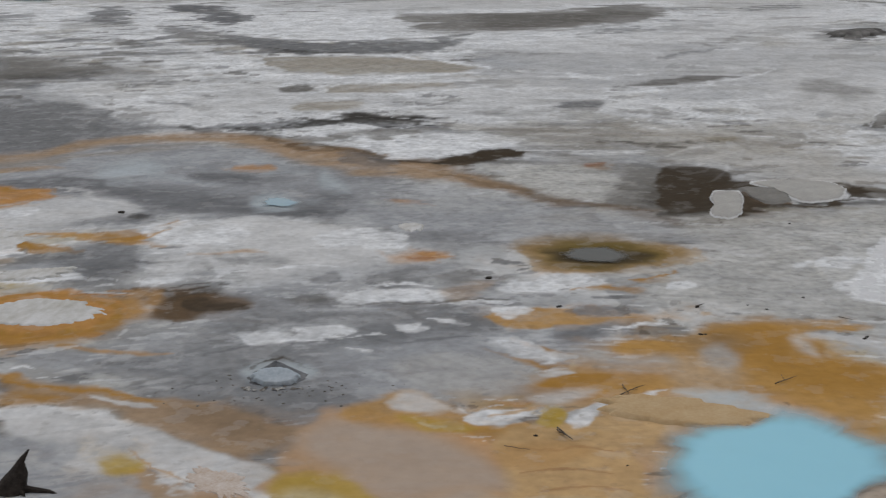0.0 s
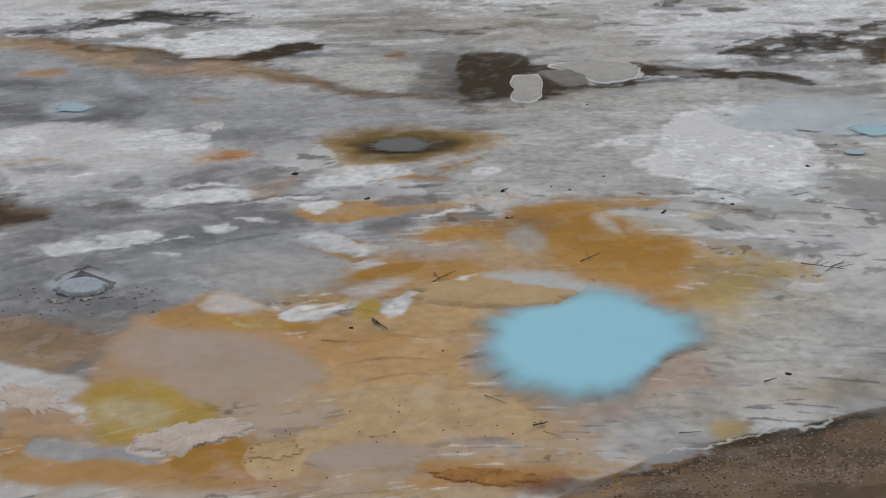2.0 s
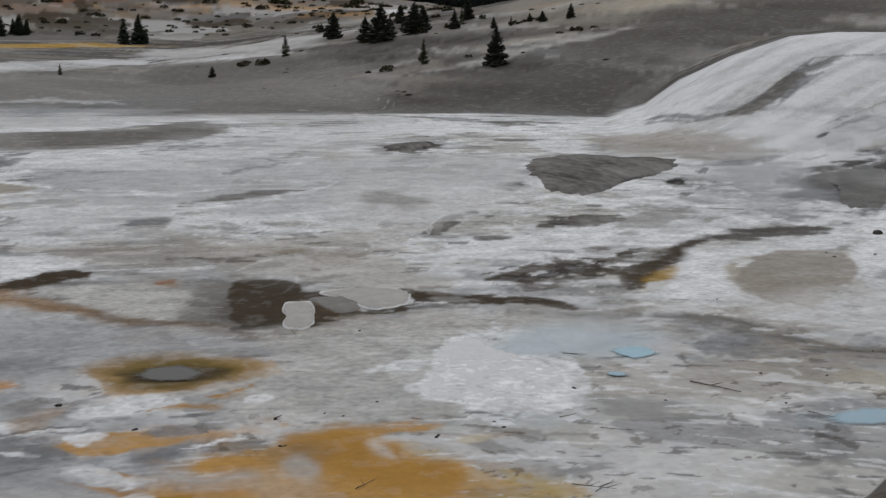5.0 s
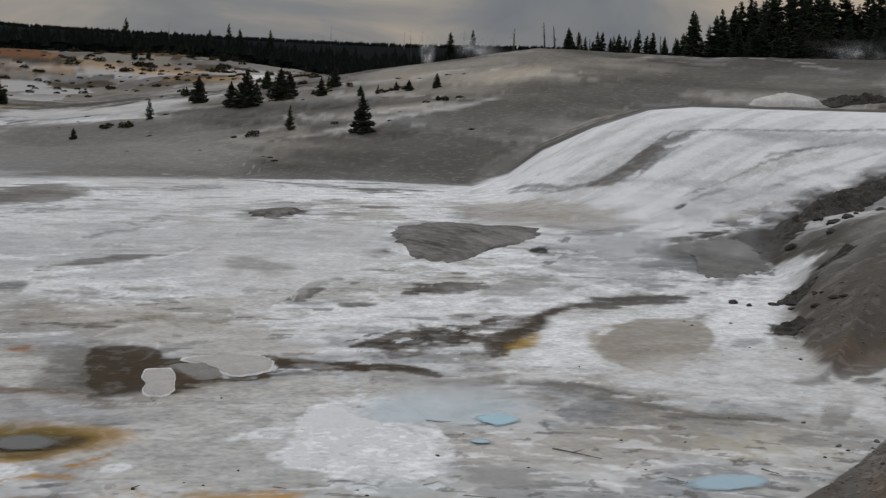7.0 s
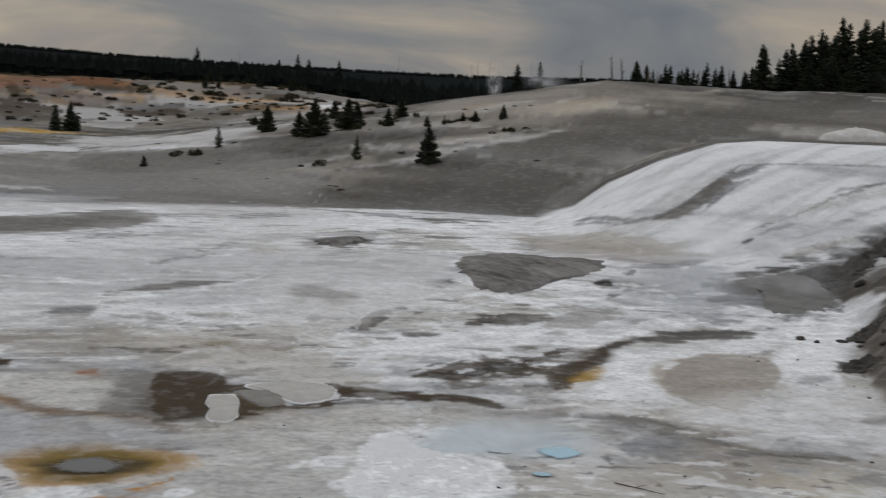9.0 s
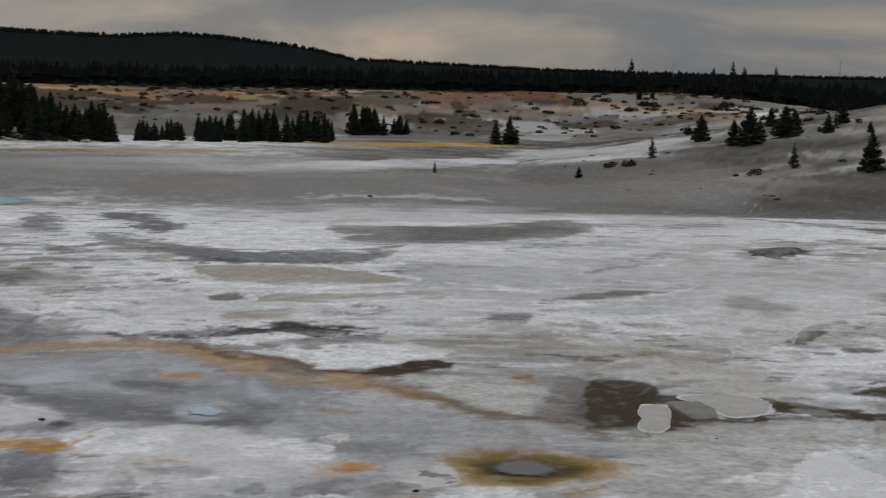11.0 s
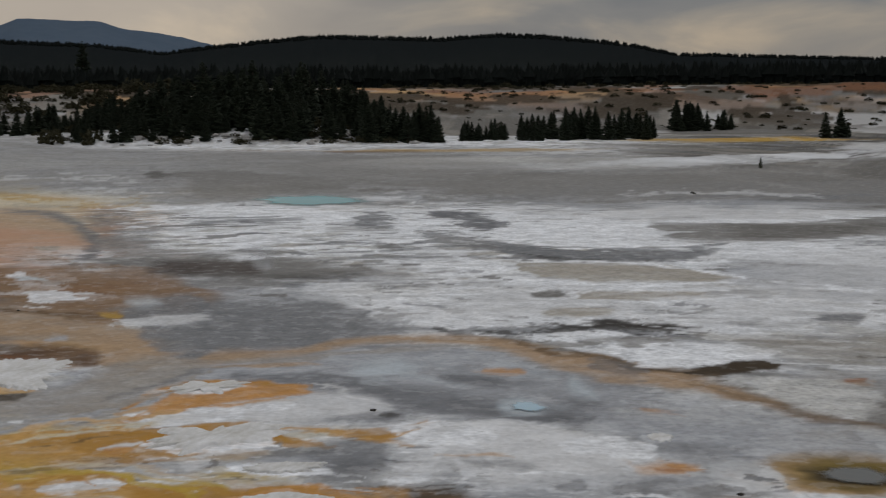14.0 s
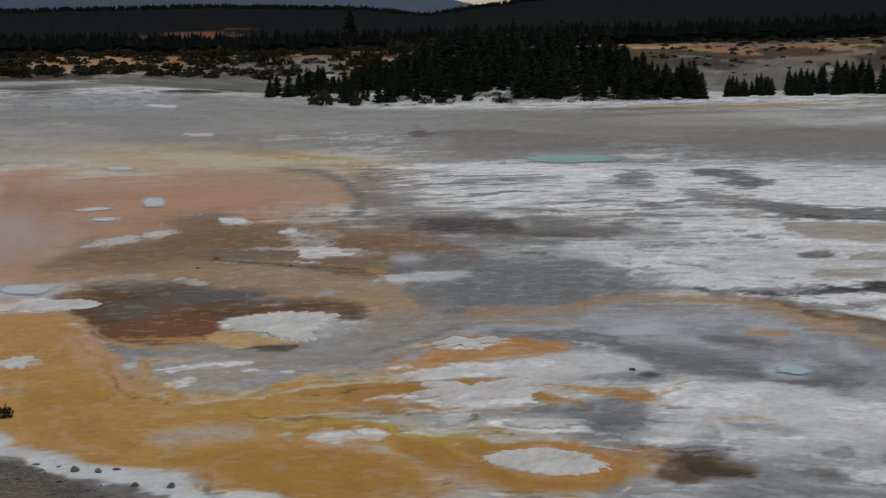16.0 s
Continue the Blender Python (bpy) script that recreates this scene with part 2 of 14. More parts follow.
STEAM = steam_material()
RIM_SALT = plain("white_salt_rim", (0.5, 0.5, 0.5), (0.68, 0.68, 0.69), 0.9, 4)
RIM_TAN = plain("tan_pool_rim", (0.30, 0.17, 0.06), (0.46, 0.30, 0.15), 0.8, 3)
RIM_OLIVE = plain("olive_spring_rim", (0.06, 0.045, 0.012), (0.17, 0.12, 0.03), 0.8, 2)
# ---------------------------------------------------------------- the lie of the land


def vnoise(x, y, seed=0):
    """Smooth value noise in -1..1 for arrays."""
    xi, yi = np.floor(x).astype(np.int64), np.floor(y).astype(np.int64)
    u, v = x - xi, y - yi
    u, v = u * u * (3 - 2 * u), v * v * (3 - 2 * v)

    def h(i, j):
        k = (i * 374761393 + j * 668265263 + seed * 974711) & 0xFFFFFFFF
        k = ((k ^ (k >> 13)) * 1274126177) & 0xFFFFFFFF
        k = k ^ (k >> 16)
        return (k & 0xFFFF) / 32767.5 - 1.0

    a = h(xi, yi) * (1 - u) + h(xi + 1, yi) * u
    b = h(xi, yi + 1) * (1 - u) + h(xi + 1, yi + 1) * u
    return a * (1 - v) + b * v


def turb(x, y, wave, octaves=4, seed=0, gain=0.5):
    """Noise of that longest wavelength in metres, with finer octaves."""
    total, amp, norm = 0.0, 1.0, 0.0
    for k in range(octaves):
        c, s = math.cos(1.1 * k + seed), math.sin(1.1 * k + seed)
        total = total + amp * vnoise((x * c - y * s) / wave + 7.3 * k, (x * s + y * c) / wave - 3.1 * k, seed + k)
        norm += amp
        amp, wave = amp * gain, wave * 0.5
    return total / norm * 1.5


def step(lo, hi, v):
    t = np.clip((v - lo) / (hi - lo), 0, 1)
    return t * t * (3 - 2 * t)


def bearing(x, y):
    return np.degrees(np.arctan2(-x, y))


# how far the foot of the standpoint's bank runs out, by bearing to the left
def bank_foot(yaw):
    return np.interp(yaw, [-180, -60, -45, -43.5, -43.1, -42.2, -41, -36, -28.5, -25.7, -22, -16.6, -8, 0, 19, 30, 36, 40.7, 60, 180],
                     [34, 35, 36, 32.5, 29.6, 27.6, 25.5, 19.5, 15.2, 14.5, 13.8, 12.85, 11.0, 10.5, 13.0, 18.0, 23.0, 26.3, 30, 30])


def spur(x, y):
    """How far a place lies inside the rocky spur to the right of the basin."""
    flank = (x - 15.7) * 0.824 - (y - 18.1) * 0.567 - 0.6
    nose = (y - 26.6) * 0.909 - (x - 22.9) * 0.417
    return np.minimum(flank, nose) + 0.6 * turb(x, y, 9, 3, 71) + 0.3 * turb(x, y, 2.2, 3, 73)


def in_bank(x, y, yaw, r):
    """How far a place lies inside the standpoint's bank."""
    return bank_foot(yaw) - r + 0.22 * turb(x, y, 2.6, 4, 72)


def hill_top(yaw):
    return np.interp(yaw, [-180, -90, -45, -36, -28, -22, -14, -9, -4, 2], [9, 11, 12.4, 12.6, 13.3, 10.4, 5.6, 2.6, 0.5, 0])


def skyline(yaw):
    """How high the wooded ridge stands, in degrees, by bearing."""
    return np.interp(yaw, [-180, -60, -28, -22, -13, -7, -1, 0.8, 1.8, 3, 6.4, 8.3, 10.7, 15.7, 18.8, 21.4, 22.3, 25, 31.5, 60, 180],
                     [2.0, 2.0, 2.15, 2.08, 2.2, 2.36, 2.6, 2.68, 2.88, 3.15, 3.5, 3.6, 3.43, 3.58, 3.3, 3.0, 2.86, 3.2, 3.4, 3.0, 2.0])


def height(x, y, fine=True):
    x, y = np.asarray(x, float), np.asarray(y, float)
    r, yaw = np.hypot(x, y), bearing(x, y)
    base = 0.010 * np.clip(r - 45, 0, 900)
    base = base + 4.5 * step(24, 36, yaw) * step(150, 300, r)
    # grey hill to the right of the flat
    u = np.clip((r - 94) / 86, 0, 1)
    hill = hill_top(yaw) * (1.35 * u - 0.35 * u * u) * (1 - step(300, 520, r))
    # pale sinter terrace before it
    t = np.interp(-yaw, [25.3, 26.9, 28.3, 30.4, 32.7, 34.5], [0, 0.12, 0.42, 0.72, 0.95, 1.0])
    terr = base + t * (5.6 * step(70, 97, r) + 0.35 * step(60, 75, r)) * (1 - 0.4 * step(110, 160, r))
    z = np.maximum(base, np.maximum(hill, terr))
    # a wooded islet in the flat
    isl = np.exp(-((yaw - 20) / 7.5) ** 4) * step(240, 262, r) * (1 - step(275, 310, r))
    z = z + 3.2 * isl
    # the far bank, with pale and rusty ground, and the wooded rises behind it
    far = step(296, 418, r + 12 * turb(x, y, 60, 2, 5)) * (1 - step(12, 26, -yaw)) * (1 - step(430, 600, r))
    far = far + step(430, 600, r) * (1 - step(12, 26, -yaw))
    z = z + 12.0 * far * (1 - 0.35 * step(24, 34, yaw))
    crest = skyline(yaw) - 0.22
    rise = EYE_Z + r * np.tan(np.radians(1.0 + (crest - 1.0) * np.clip((r - 430) / 1170, 0, 1)))
    z = np.where(r > 430, z + (rise - z) * step(430, 600, r), z)
    z = np.where(r > 1600, z - (r - 1600) * 0.03, z)
    # the bank on which the camera stands, and the spur beside it
    foot = bank_foot(yaw)
    d = in_bank(x, y, yaw, r)
    bank = 5.35 * np.clip(d / foot * 1.12, 0, 1) ** 1.5
    sp = spur(x, y)
    bank = np.maximum(bank, np.where(yaw < 0, 3.5 * (1 - np.exp(-np.clip(sp, 0, 60) / 4.5)) * step(82, 60, r) * step(20, 26, r), 0))
    z = np.maximum(z, bank)
    if not fine:
        return z
    # small relief
    wob = 0.012 * turb(x, y, 0.9, 3, 11) + 0.03 * turb(x, y, 5, 3, 12) * step(14, 40, r)
    rough = np.maximum(np.maximum(step(0.1, 1.2, d), step(0.2, 1.5, sp) * step(82, 64, r) * (yaw < 0)), np.maximum(step(96, 110, r) * step(2, -8, yaw), 0.6 * step(280, 330, r)))
    wob = wob + rough * (0.10 * turb(x, y, 2.2, 4, 13) + 0.35 * turb(x, y, 14, 3, 14) * step(90, 120, r))
    wob = wob + 0.16 * np.maximum(step(0.2, 1.5, sp) * step(82, 64, r) * (yaw < 0), 0) * turb(x, y, 1.3, 4, 15, 0.6)
    return z + wob


def on_ground(x, y):
    return float(height(np.array([x]), np.array([y]))[0])
# ---------------------------------------------------------------- ground
half_view = np.arange(-46.0, 43.01, 0.08)
side = np.concatenate([np.arange(-180, -46, 3.0), half_view, np.arange(45, 180, 3.0)])
near_r = np.arange(0.0, 11.7, 0.3)
mid_r = 1.0 / np.arange(1 / 11.8, 1 / 170.0, -0.000128)
far_r = np.concatenate([np.geomspace(171, 460, 110), np.geomspace(466, 4600, 60)])
# closer rows where the terrace rises
rise_r = np.arange(66.0, 100.0, 0.28)
rings = np.concatenate([near_r, mid_r[mid_r < 65.8], rise_r, mid_r[mid_r > 100.2], far_r])
YAW, RAD = np.meshgrid(np.radians(side), rings)
GX, GY = (-RAD * np.sin(YAW)).ravel(), (RAD * np.cos(YAW)).ravel()
GR, GYAW = RAD.ravel(), np.degrees(YAW).ravel()
GZ = height(GX, GY)
COL = np.zeros((GX.size, 3))
WET = np.zeros(GX.size)
SALT = np.ones(GX.size)
LIFT = np.zeros(GX.size)

# noise fields of doubling wavelength, shared by all deposits
FIELD = {}
for k in range(-2, 9):
    wl = 0.22 * 2 ** k
    FIELD[k] = (vnoise(GX / wl + 5.1 * k, GY / wl, 40 + k), vnoise(GX / wl - 9.7 * k, GY / wl + 31, 60 + k))



def drawn_out(seed, reach, slope):
    """Noise that seeping water has drawn out along the flat, bending a little up and down the slope."""
    rows, cols = len(rings), len(side)
    rnd_ = np.random.RandomState(seed)
    grain = rnd_.rand(rows, cols).astype(np.float32)
    grain = (grain + np.roll(grain, 1, 0) + np.roll(grain, 2, 1)) / 3
    bend = (turb(GX / (GR + 9) * 14, np.log(GR + 9) * 26, 5.0, 3, seed) * slope).reshape(rows, cols)
    ii, jj = np.arange(rows)[:, None], np.arange(cols)[None]
    total, norm = np.zeros((rows, cols), np.float32), 0.0
    for k in range(-reach, reach + 1):
        w = 1 - abs(k) / (reach + 1)
        total += w * grain[np.clip((ii + np.rint(bend * k)).astype(np.int32), 0, rows - 1), (jj + k) % cols]
        norm += w
    total = total / norm
    total = 0.25 * np.roll(total, 1, 0) + 0.5 * total + 0.25 * np.roll(total, -1, 0)
    total = total - total.mean()
    return np.clip(total / total.std() / 2.0, -1.3, 1.3).ravel()


STREAK = (drawn_out(7, 14, 0.22), drawn_out(8, 40, 0.16))

TONE = {
    "white": (0.68, 0.69, 0.71), "pale": (0.44, 0.435, 0.42), "silver": (0.33, 0.34, 0.36), "grey": (0.185, 0.188, 0.194),
    "slate": (0.135, 0.138, 0.146), "dark": (0.05, 0.046, 0.042), "black": (0.02, 0.018, 0.016), "beige": (0.34, 0.315, 0.275),
    "taupe": (0.132, 0.125, 0.115), "brown": (0.135, 0.092, 0.058), "umber": (0.062, 0.049, 0.036), "ochre": (0.36, 0.19, 0.042),
    "orange": (0.45, 0.235, 0.085), "tan": (0.43, 0.25, 0.10), "salmon": (0.43, 0.25, 0.16), "rust": (0.25, 0.11, 0.055),
    "olive": (0.135, 0.10, 0.03), "yellow": (0.42, 0.29, 0.06), "blue": (0.26, 0.46, 0.56), "milk": (0.47, 0.53, 0.57),
    "aqua": (0.13, 0.36, 0.40), "cream": (0.52, 0.47, 0.36), "straw": (0.40, 0.26, 0.075), "mud": (0.092, 0.086, 0.079),
    "ash": (0.235, 0.228, 0.218), "bone": (0.56, 0.56, 0.565), "ashwarm": (0.29, 0.265, 0.235), "clay": (0.235, 0.15, 0.09), "rose": (0.40, 0.30, 0.27),
    "rosy": (0.44, 0.36, 0.28), "honey": (0.44, 0.255, 0.085), "milkw": (0.52, 0.55, 0.565), "plum": (0.085, 0.072, 0.066), "sandy": (0.51, 0.37, 0.22),
    "soil": (0.165, 0.118, 0.078), "fawn": (0.35, 0.25, 0.165), "sand": (0.50, 0.335, 0.17), "peach": (0.46, 0.29, 0.165), "mist": (0.40, 0.395, 0.39), "dove": (0.41, 0.33, 0.27), "forest": (0.0098, 0.0122, 0.0128), "fir": (0.0075, 0.0095, 0.008), "bark": (0.115, 0.072, 0.047), "rustd": (0.19, 0.088, 0.045), "caramel": (0.27, 0.18, 0.08),
}


# what seeps keeps its surface smooth and a little glossy
DAMP = {"salmon": 0.4, "dove": 0.4, "peach": 0.2, "ochre": 0.25, "tan": 0.25, "silver": 0.2, "milk": 0.5, "yellow": 0.2, "slate": 0.2}
# how much salt blooms on each
SALTY = {"white": 1.0, "pale": 1.0, "silver": 0.6, "grey": 0.65, "beige": 0.6, "taupe": 0.3, "mud": 0.25, "forest": 0.0, "dark": 0.2, "black": 0.1, "ochre": 0.2,
         "tan": 0.25, "sand": 0.5, "peach": 0.2, "dove": 0.05, "salmon": 0.1, "milk": 0.15, "umber": 0.2, "yellow": 0.25}


def near(x, y, reach):
    """The ground's points within a square round a place."""
    r = math.hypot(x, y)
    i0, i1 = np.searchsorted(rings, r - reach * 1.5), np.searchsorted(rings, r + reach * 1.5)
    o, e = i0 * len(side), i1 * len(side)
    return np.flatnonzero((np.abs(GX[o:e] - x) < reach) & (np.abs(GY[o:e] - y) < reach)) + o


def lay(mask, alpha, tone, wet=0.0, lift=0.0):
    wet = wet or DAMP.get(tone, 0.0)
    c = np.array(TONE[tone])
    a = alpha[:, None]
    COL[mask] = COL[mask] * (1 - a) + c * a
    WET[mask] = WET[mask] * (1 - alpha) + wet * alpha
    SALT[mask] = SALT[mask] * (1 - alpha) + SALTY.get(tone, 0.45) * alpha
    if lift:
        LIFT[mask] += lift * alpha


def ragged(mask, size, amount, seed):
    """Wavering of an edge, from the noise fields that suit the size."""
    k0 = int(np.clip(round(math.log2(max(size, 0.2) / 0.22)), -2, 8))
    w, total = amount, np.zeros(len(mask))
    sign = 1 if seed % 2 else -1
    for k in range(k0, max(-3, k0 - 6), -1):
        total += w * sign * FIELD[k][(seed // 2 + k) % 2][mask]
        w *= 0.70
    return total


def marbled(mask, size, amount):
    """How seeping water has dragged a deposit about, in metres."""
    k = int(np.clip(round(math.log2(max(size, 0.2) / 0.22)), 0, 8))
    return [size * amount * (FIELD[k][i][mask] * 0.6 + FIELD[k - 1][1 - i][mask] * 0.35 + FIELD[k - 2][i][mask] * 0.2) for i in (0, 1)]


COUNT = [0]
# dry crusts and dark muds end sharply, seeps fade
CRISP = {"white": 0.4, "pale": 0.5, "grey": 0.5, "slate": 0.5, "dark": 0.5, "umber": 0.8, "taupe": 0.5, "silver": 0.6, "beige": 0.6, "cream": 0.6,
         "mud": 0.5, "rust": 0.7, "brown": 0.6, "orange": 0.7, "yellow": 0.7, "ochre": 0.8, "olive": 1.1, "black": 0.6}


def spot(tone, x, y, a, b, turn=0.0, soft=0.35, op=1.0, rag=0.45, wet=0.0, lift=0.0, holes=0.0):
    """A deposit: half axes a and b in metres, the first turned by degrees from +x."""
    COUNT[0] += 1
    big = max(a, b) * 2.2
    m = near(x, y, big)
    if not m.size:
        return
    c, s = math.cos(radians(turn)), math.sin(radians(turn))
    dx, dy = GX[m] - x, GY[m] - y
    if math.hypot(x, y) < 34:
        ux, uy = marbled(m, math.sqrt(a * b), 0.55)
        dx, dy = dx + ux, dy + uy
    d = np.hypot((dx * c + dy * s) / a, (dy * c - dx * s) / b)
    soft = soft * CRISP.get(tone, 1.0)
    d = d + ragged(m, math.sqrt(a * b), rag, COUNT[0])
    al = op * (1 - step(1 - soft, 1 + soft, d))
    if holes:
        al = al * step(-0.25 + holes, 0.15 + holes, ragged(m, min(a, b) * 0.6, 0.8, COUNT[0] + 1) + 0.35)
    lay(m, al, tone, wet, lift)


def band(tone, pts, width, soft=0.5, op=1.0, rag=0.5, wet=0.0, lift=0.0):
    """A deposit along a line of a few points, of that half width in metres (or one at each point)."""
    COUNT[0] += 1
    p = np.array(pts, float)
    w = np.full(len(p), width, float) if np.isscalar(width) else np.array(width, float)
    pad = w.max() * 3
    mid = (p.min(0) + p.max(0)) / 2
    m = near(mid[0], mid[1], float((p.max(0) - p.min(0)).max()) / 2 + pad)
    if not m.size:
        return
    q = np.stack([GX[m], GY[m]], 1)
    if math.hypot(*mid) < 34:
        q = q + np.stack(marbled(m, 4 * w.mean() + 0.3, 0.4), 1)
    best = np.full(len(q), 1e9)
    for i in range(len(p) - 1):
        e = p[i + 1] - p[i]
        t = np.clip(((q - p[i]) @ e) / (e @ e + 1e-9), 0, 1)
        dist = np.linalg.norm(q - p[i] - t[:, None] * e, axis=1) / (w[i] + (w[i + 1] - w[i]) * t)
        best = np.minimum(best, dist)
    d = best + ragged(m, w.mean() * 2, rag, COUNT[0])
    lay(m, op * (1 - step(1 - soft, 1 + soft, d)), tone, wet, lift)


def patch(tone, pts, soft=0.03, op=1.0, rag=0.2, wet=0.0):
    """A deposit within a rounded outline of a few places; its edge fades over soft metres, longer along the run of the water."""
    COUNT[0] += 1
    p = np.array(pts, float)
    prev, nxt = np.roll(p, 1, 0), np.roll(p, -1, 0)
    aft = np.roll(p, -2, 0)
    curve = []
    for u in (0.0, 0.33, 0.67):
        curve.append(p + 0.5 * u * (nxt - prev + u * (2 * prev - 5 * p + 4 * nxt - aft + u * (3 * (p - nxt) + aft - prev))))
    line = np.stack(curve, 1).reshape(-1, 2)
    mid = (line.min(0) + line.max(0)) / 2
    out = mid / (np.linalg.norm(mid) + 1e-9)
    reach = np.linalg.norm(mid)
    z0, z1 = height(np.array([mid[0], mid[0] * 1.03]), np.array([mid[1], mid[1] * 1.03]), False)
    run = float(np.clip(0.9 / max((EYE_Z - z0) / reach + (z1 - z0) / (0.03 * reach), 0.05), 1.0, 14.0))
    level = min(1.0, run * 8 / reach) * min(1.0, reach / 45)
    axes = np.stack([np.array([out[1], -out[0]]), out / run], 1)
    ends = line @ axes
    size = math.sqrt(np.prod(ends.max(0) - ends.min(0)))
    far_, yaw_ = np.hypot(line[:, 0], line[:, 1]), bearing(line[:, 0], line[:, 1])
    pad = 0.25 * size + 3 * soft
    i0 = np.searchsorted(rings, far_.min() - pad * run)
    i1 = np.searchsorted(rings, far_.max() + pad * run)
    spread = math.degrees(pad / far_.mean())
    j0, j1 = np.searchsorted(side, yaw_.min() - spread), np.searchsorted(side, yaw_.max() + spread)
    if i1 <= i0 or j1 <= j0:
        return
    m = (np.arange(i0, i1)[:, None] * len(side) + np.arange(j0, j1)[None]).ravel()
    q = np.stack([GX[m], GY[m]], 1) @ axes
    k0 = int(np.clip(round(math.log2(max(size, 0.2) * 0.7 / 0.22)), 0, 8))
    if reach < 36 and size < 6:
        rag = max(rag, 0.3)
    w = rag * size * 0.26
    for k in range(k0, max(-3, k0 - 5), -1):
        if 0.22 * 2 ** k < 3 * soft:
            break
        q[:, 0] += w * FIELD[k][COUNT[0] % 2][m]
        q[:, 1] += 0.6 * w * FIELD[k][1 - COUNT[0] % 2][m]
        w *= 0.68
    # seeping water has frayed the edge
    fray = min(0.0026 * reach, 0.16 * size) * (0.5 + 1.5 * rag) * level
    q[:, 1] += fray * (0.6 * STREAK[0][m] + 0.8 * STREAK[1][m])
    best, inside = np.full(len(q), 1e9), np.zeros(len(q), bool)
    for a, b in zip(ends, np.roll(ends, -1, 0)):
        e = b - a
        t = np.clip(((q - a) @ e) / (e @ e + 1e-12), 0, 1)
        best = np.minimum(best, (q[:, 0] - a[0] - t * e[0]) ** 2 + (q[:, 1] - a[1] - t * e[1]) ** 2)
        if a[1] != b[1]:
            inside ^= ((a[1] > q[:, 1]) != (b[1] > q[:, 1])) & (q[:, 0] < e[0] * (q[:, 1] - a[1]) / e[1] + a[0])
    d = np.where(inside, -1, 1) * np.sqrt(best)
    # thinner and thicker by streaks
    kk = int(np.clip(k0 - 1, 0, 7))
    grain = FIELD[kk][0][m] * 0.6 + FIELD[kk - 1][1][m] * 0.45 + FIELD[kk - 2][0][m] * 0.3
    al = op * (1 - step(-soft, soft, d)) * np.clip(0.93 + 0.22 * grain + 0.16 * level * STREAK[1][m], 0.3, 1)
    hit = al > 0.002
    lay(m[hit], al[hit], tone, wet)


def flow_lines(tone, x, y, a, b, turn=0.0, wl=1.0, op=0.5, warp=1.0, thin=0.55, seed=3):
    """Curving bands that water has drawn over a stretch of the flat."""
    big = max(a, b) * 1.3
    m = near(x, y, big)
    c, s = math.cos(radians(turn)), math.sin(radians(turn))
    dx, dy = GX[m] - x, GY[m] - y
    d = np.hypot((dx * c + dy * s) / a, (dy * c - dx * s) / b)
    ph = GR[m] / wl + warp * 1.6 * turb(GX[m], GY[m], wl * 7, 4, seed) + 0.5 * turb(GX[m], GY[m], wl * 2.5, 3, seed + 4)
    line = step(thin, thin + 0.25, np.sin(2 * math.pi * ph))
    line = line * step(-0.35, 0.2, turb(GX[m], GY[m], wl * 5, 3, seed + 9))
    lay(m, op * line * (1 - step(0.6, 1.1, d + 0.2 * turb(GX[m], GY[m], wl * 4, 3, seed + 2))), tone)


def everywhere(tone, alpha, wet=0.0):
    lay(slice(None), alpha, tone, wet)


def terrace_sinter():
    """White sinter sheet of the terrace, with grey runs down its face."""
    t1, t2 = turb(GX, GY, 9, 6, 21), turb(GX, GY, 2.6, 6, 22)
    terrace = step(-25.2, -26.2, GYAW + 0.3 * t2) * step(99, 96, GR + 0.8 * t2)
    terrace = terrace * step(58, 66, GR + 3 * t1)
    everywhere("white", terrace)
    SALT[:] = SALT * (1 - 0.8 * terrace)
    across, along = GY * 0.893 - GX * 0.45, (GX * 0.893 + GY * 0.45) * 0.1
    everywhere("pale", 0.5 * terrace * step(0.05, 0.35, turb(across, along, 4.0, 6, 47)))
    everywhere("silver", 0.25 * terrace * step(0.1, 0.4, turb(across, along, 1.8, 6, 37)))
    everywhere("grey", 0.22 * terrace * step(0.34, 0.5, turb(across, along * 0.8, 2.4, 6, 48)))


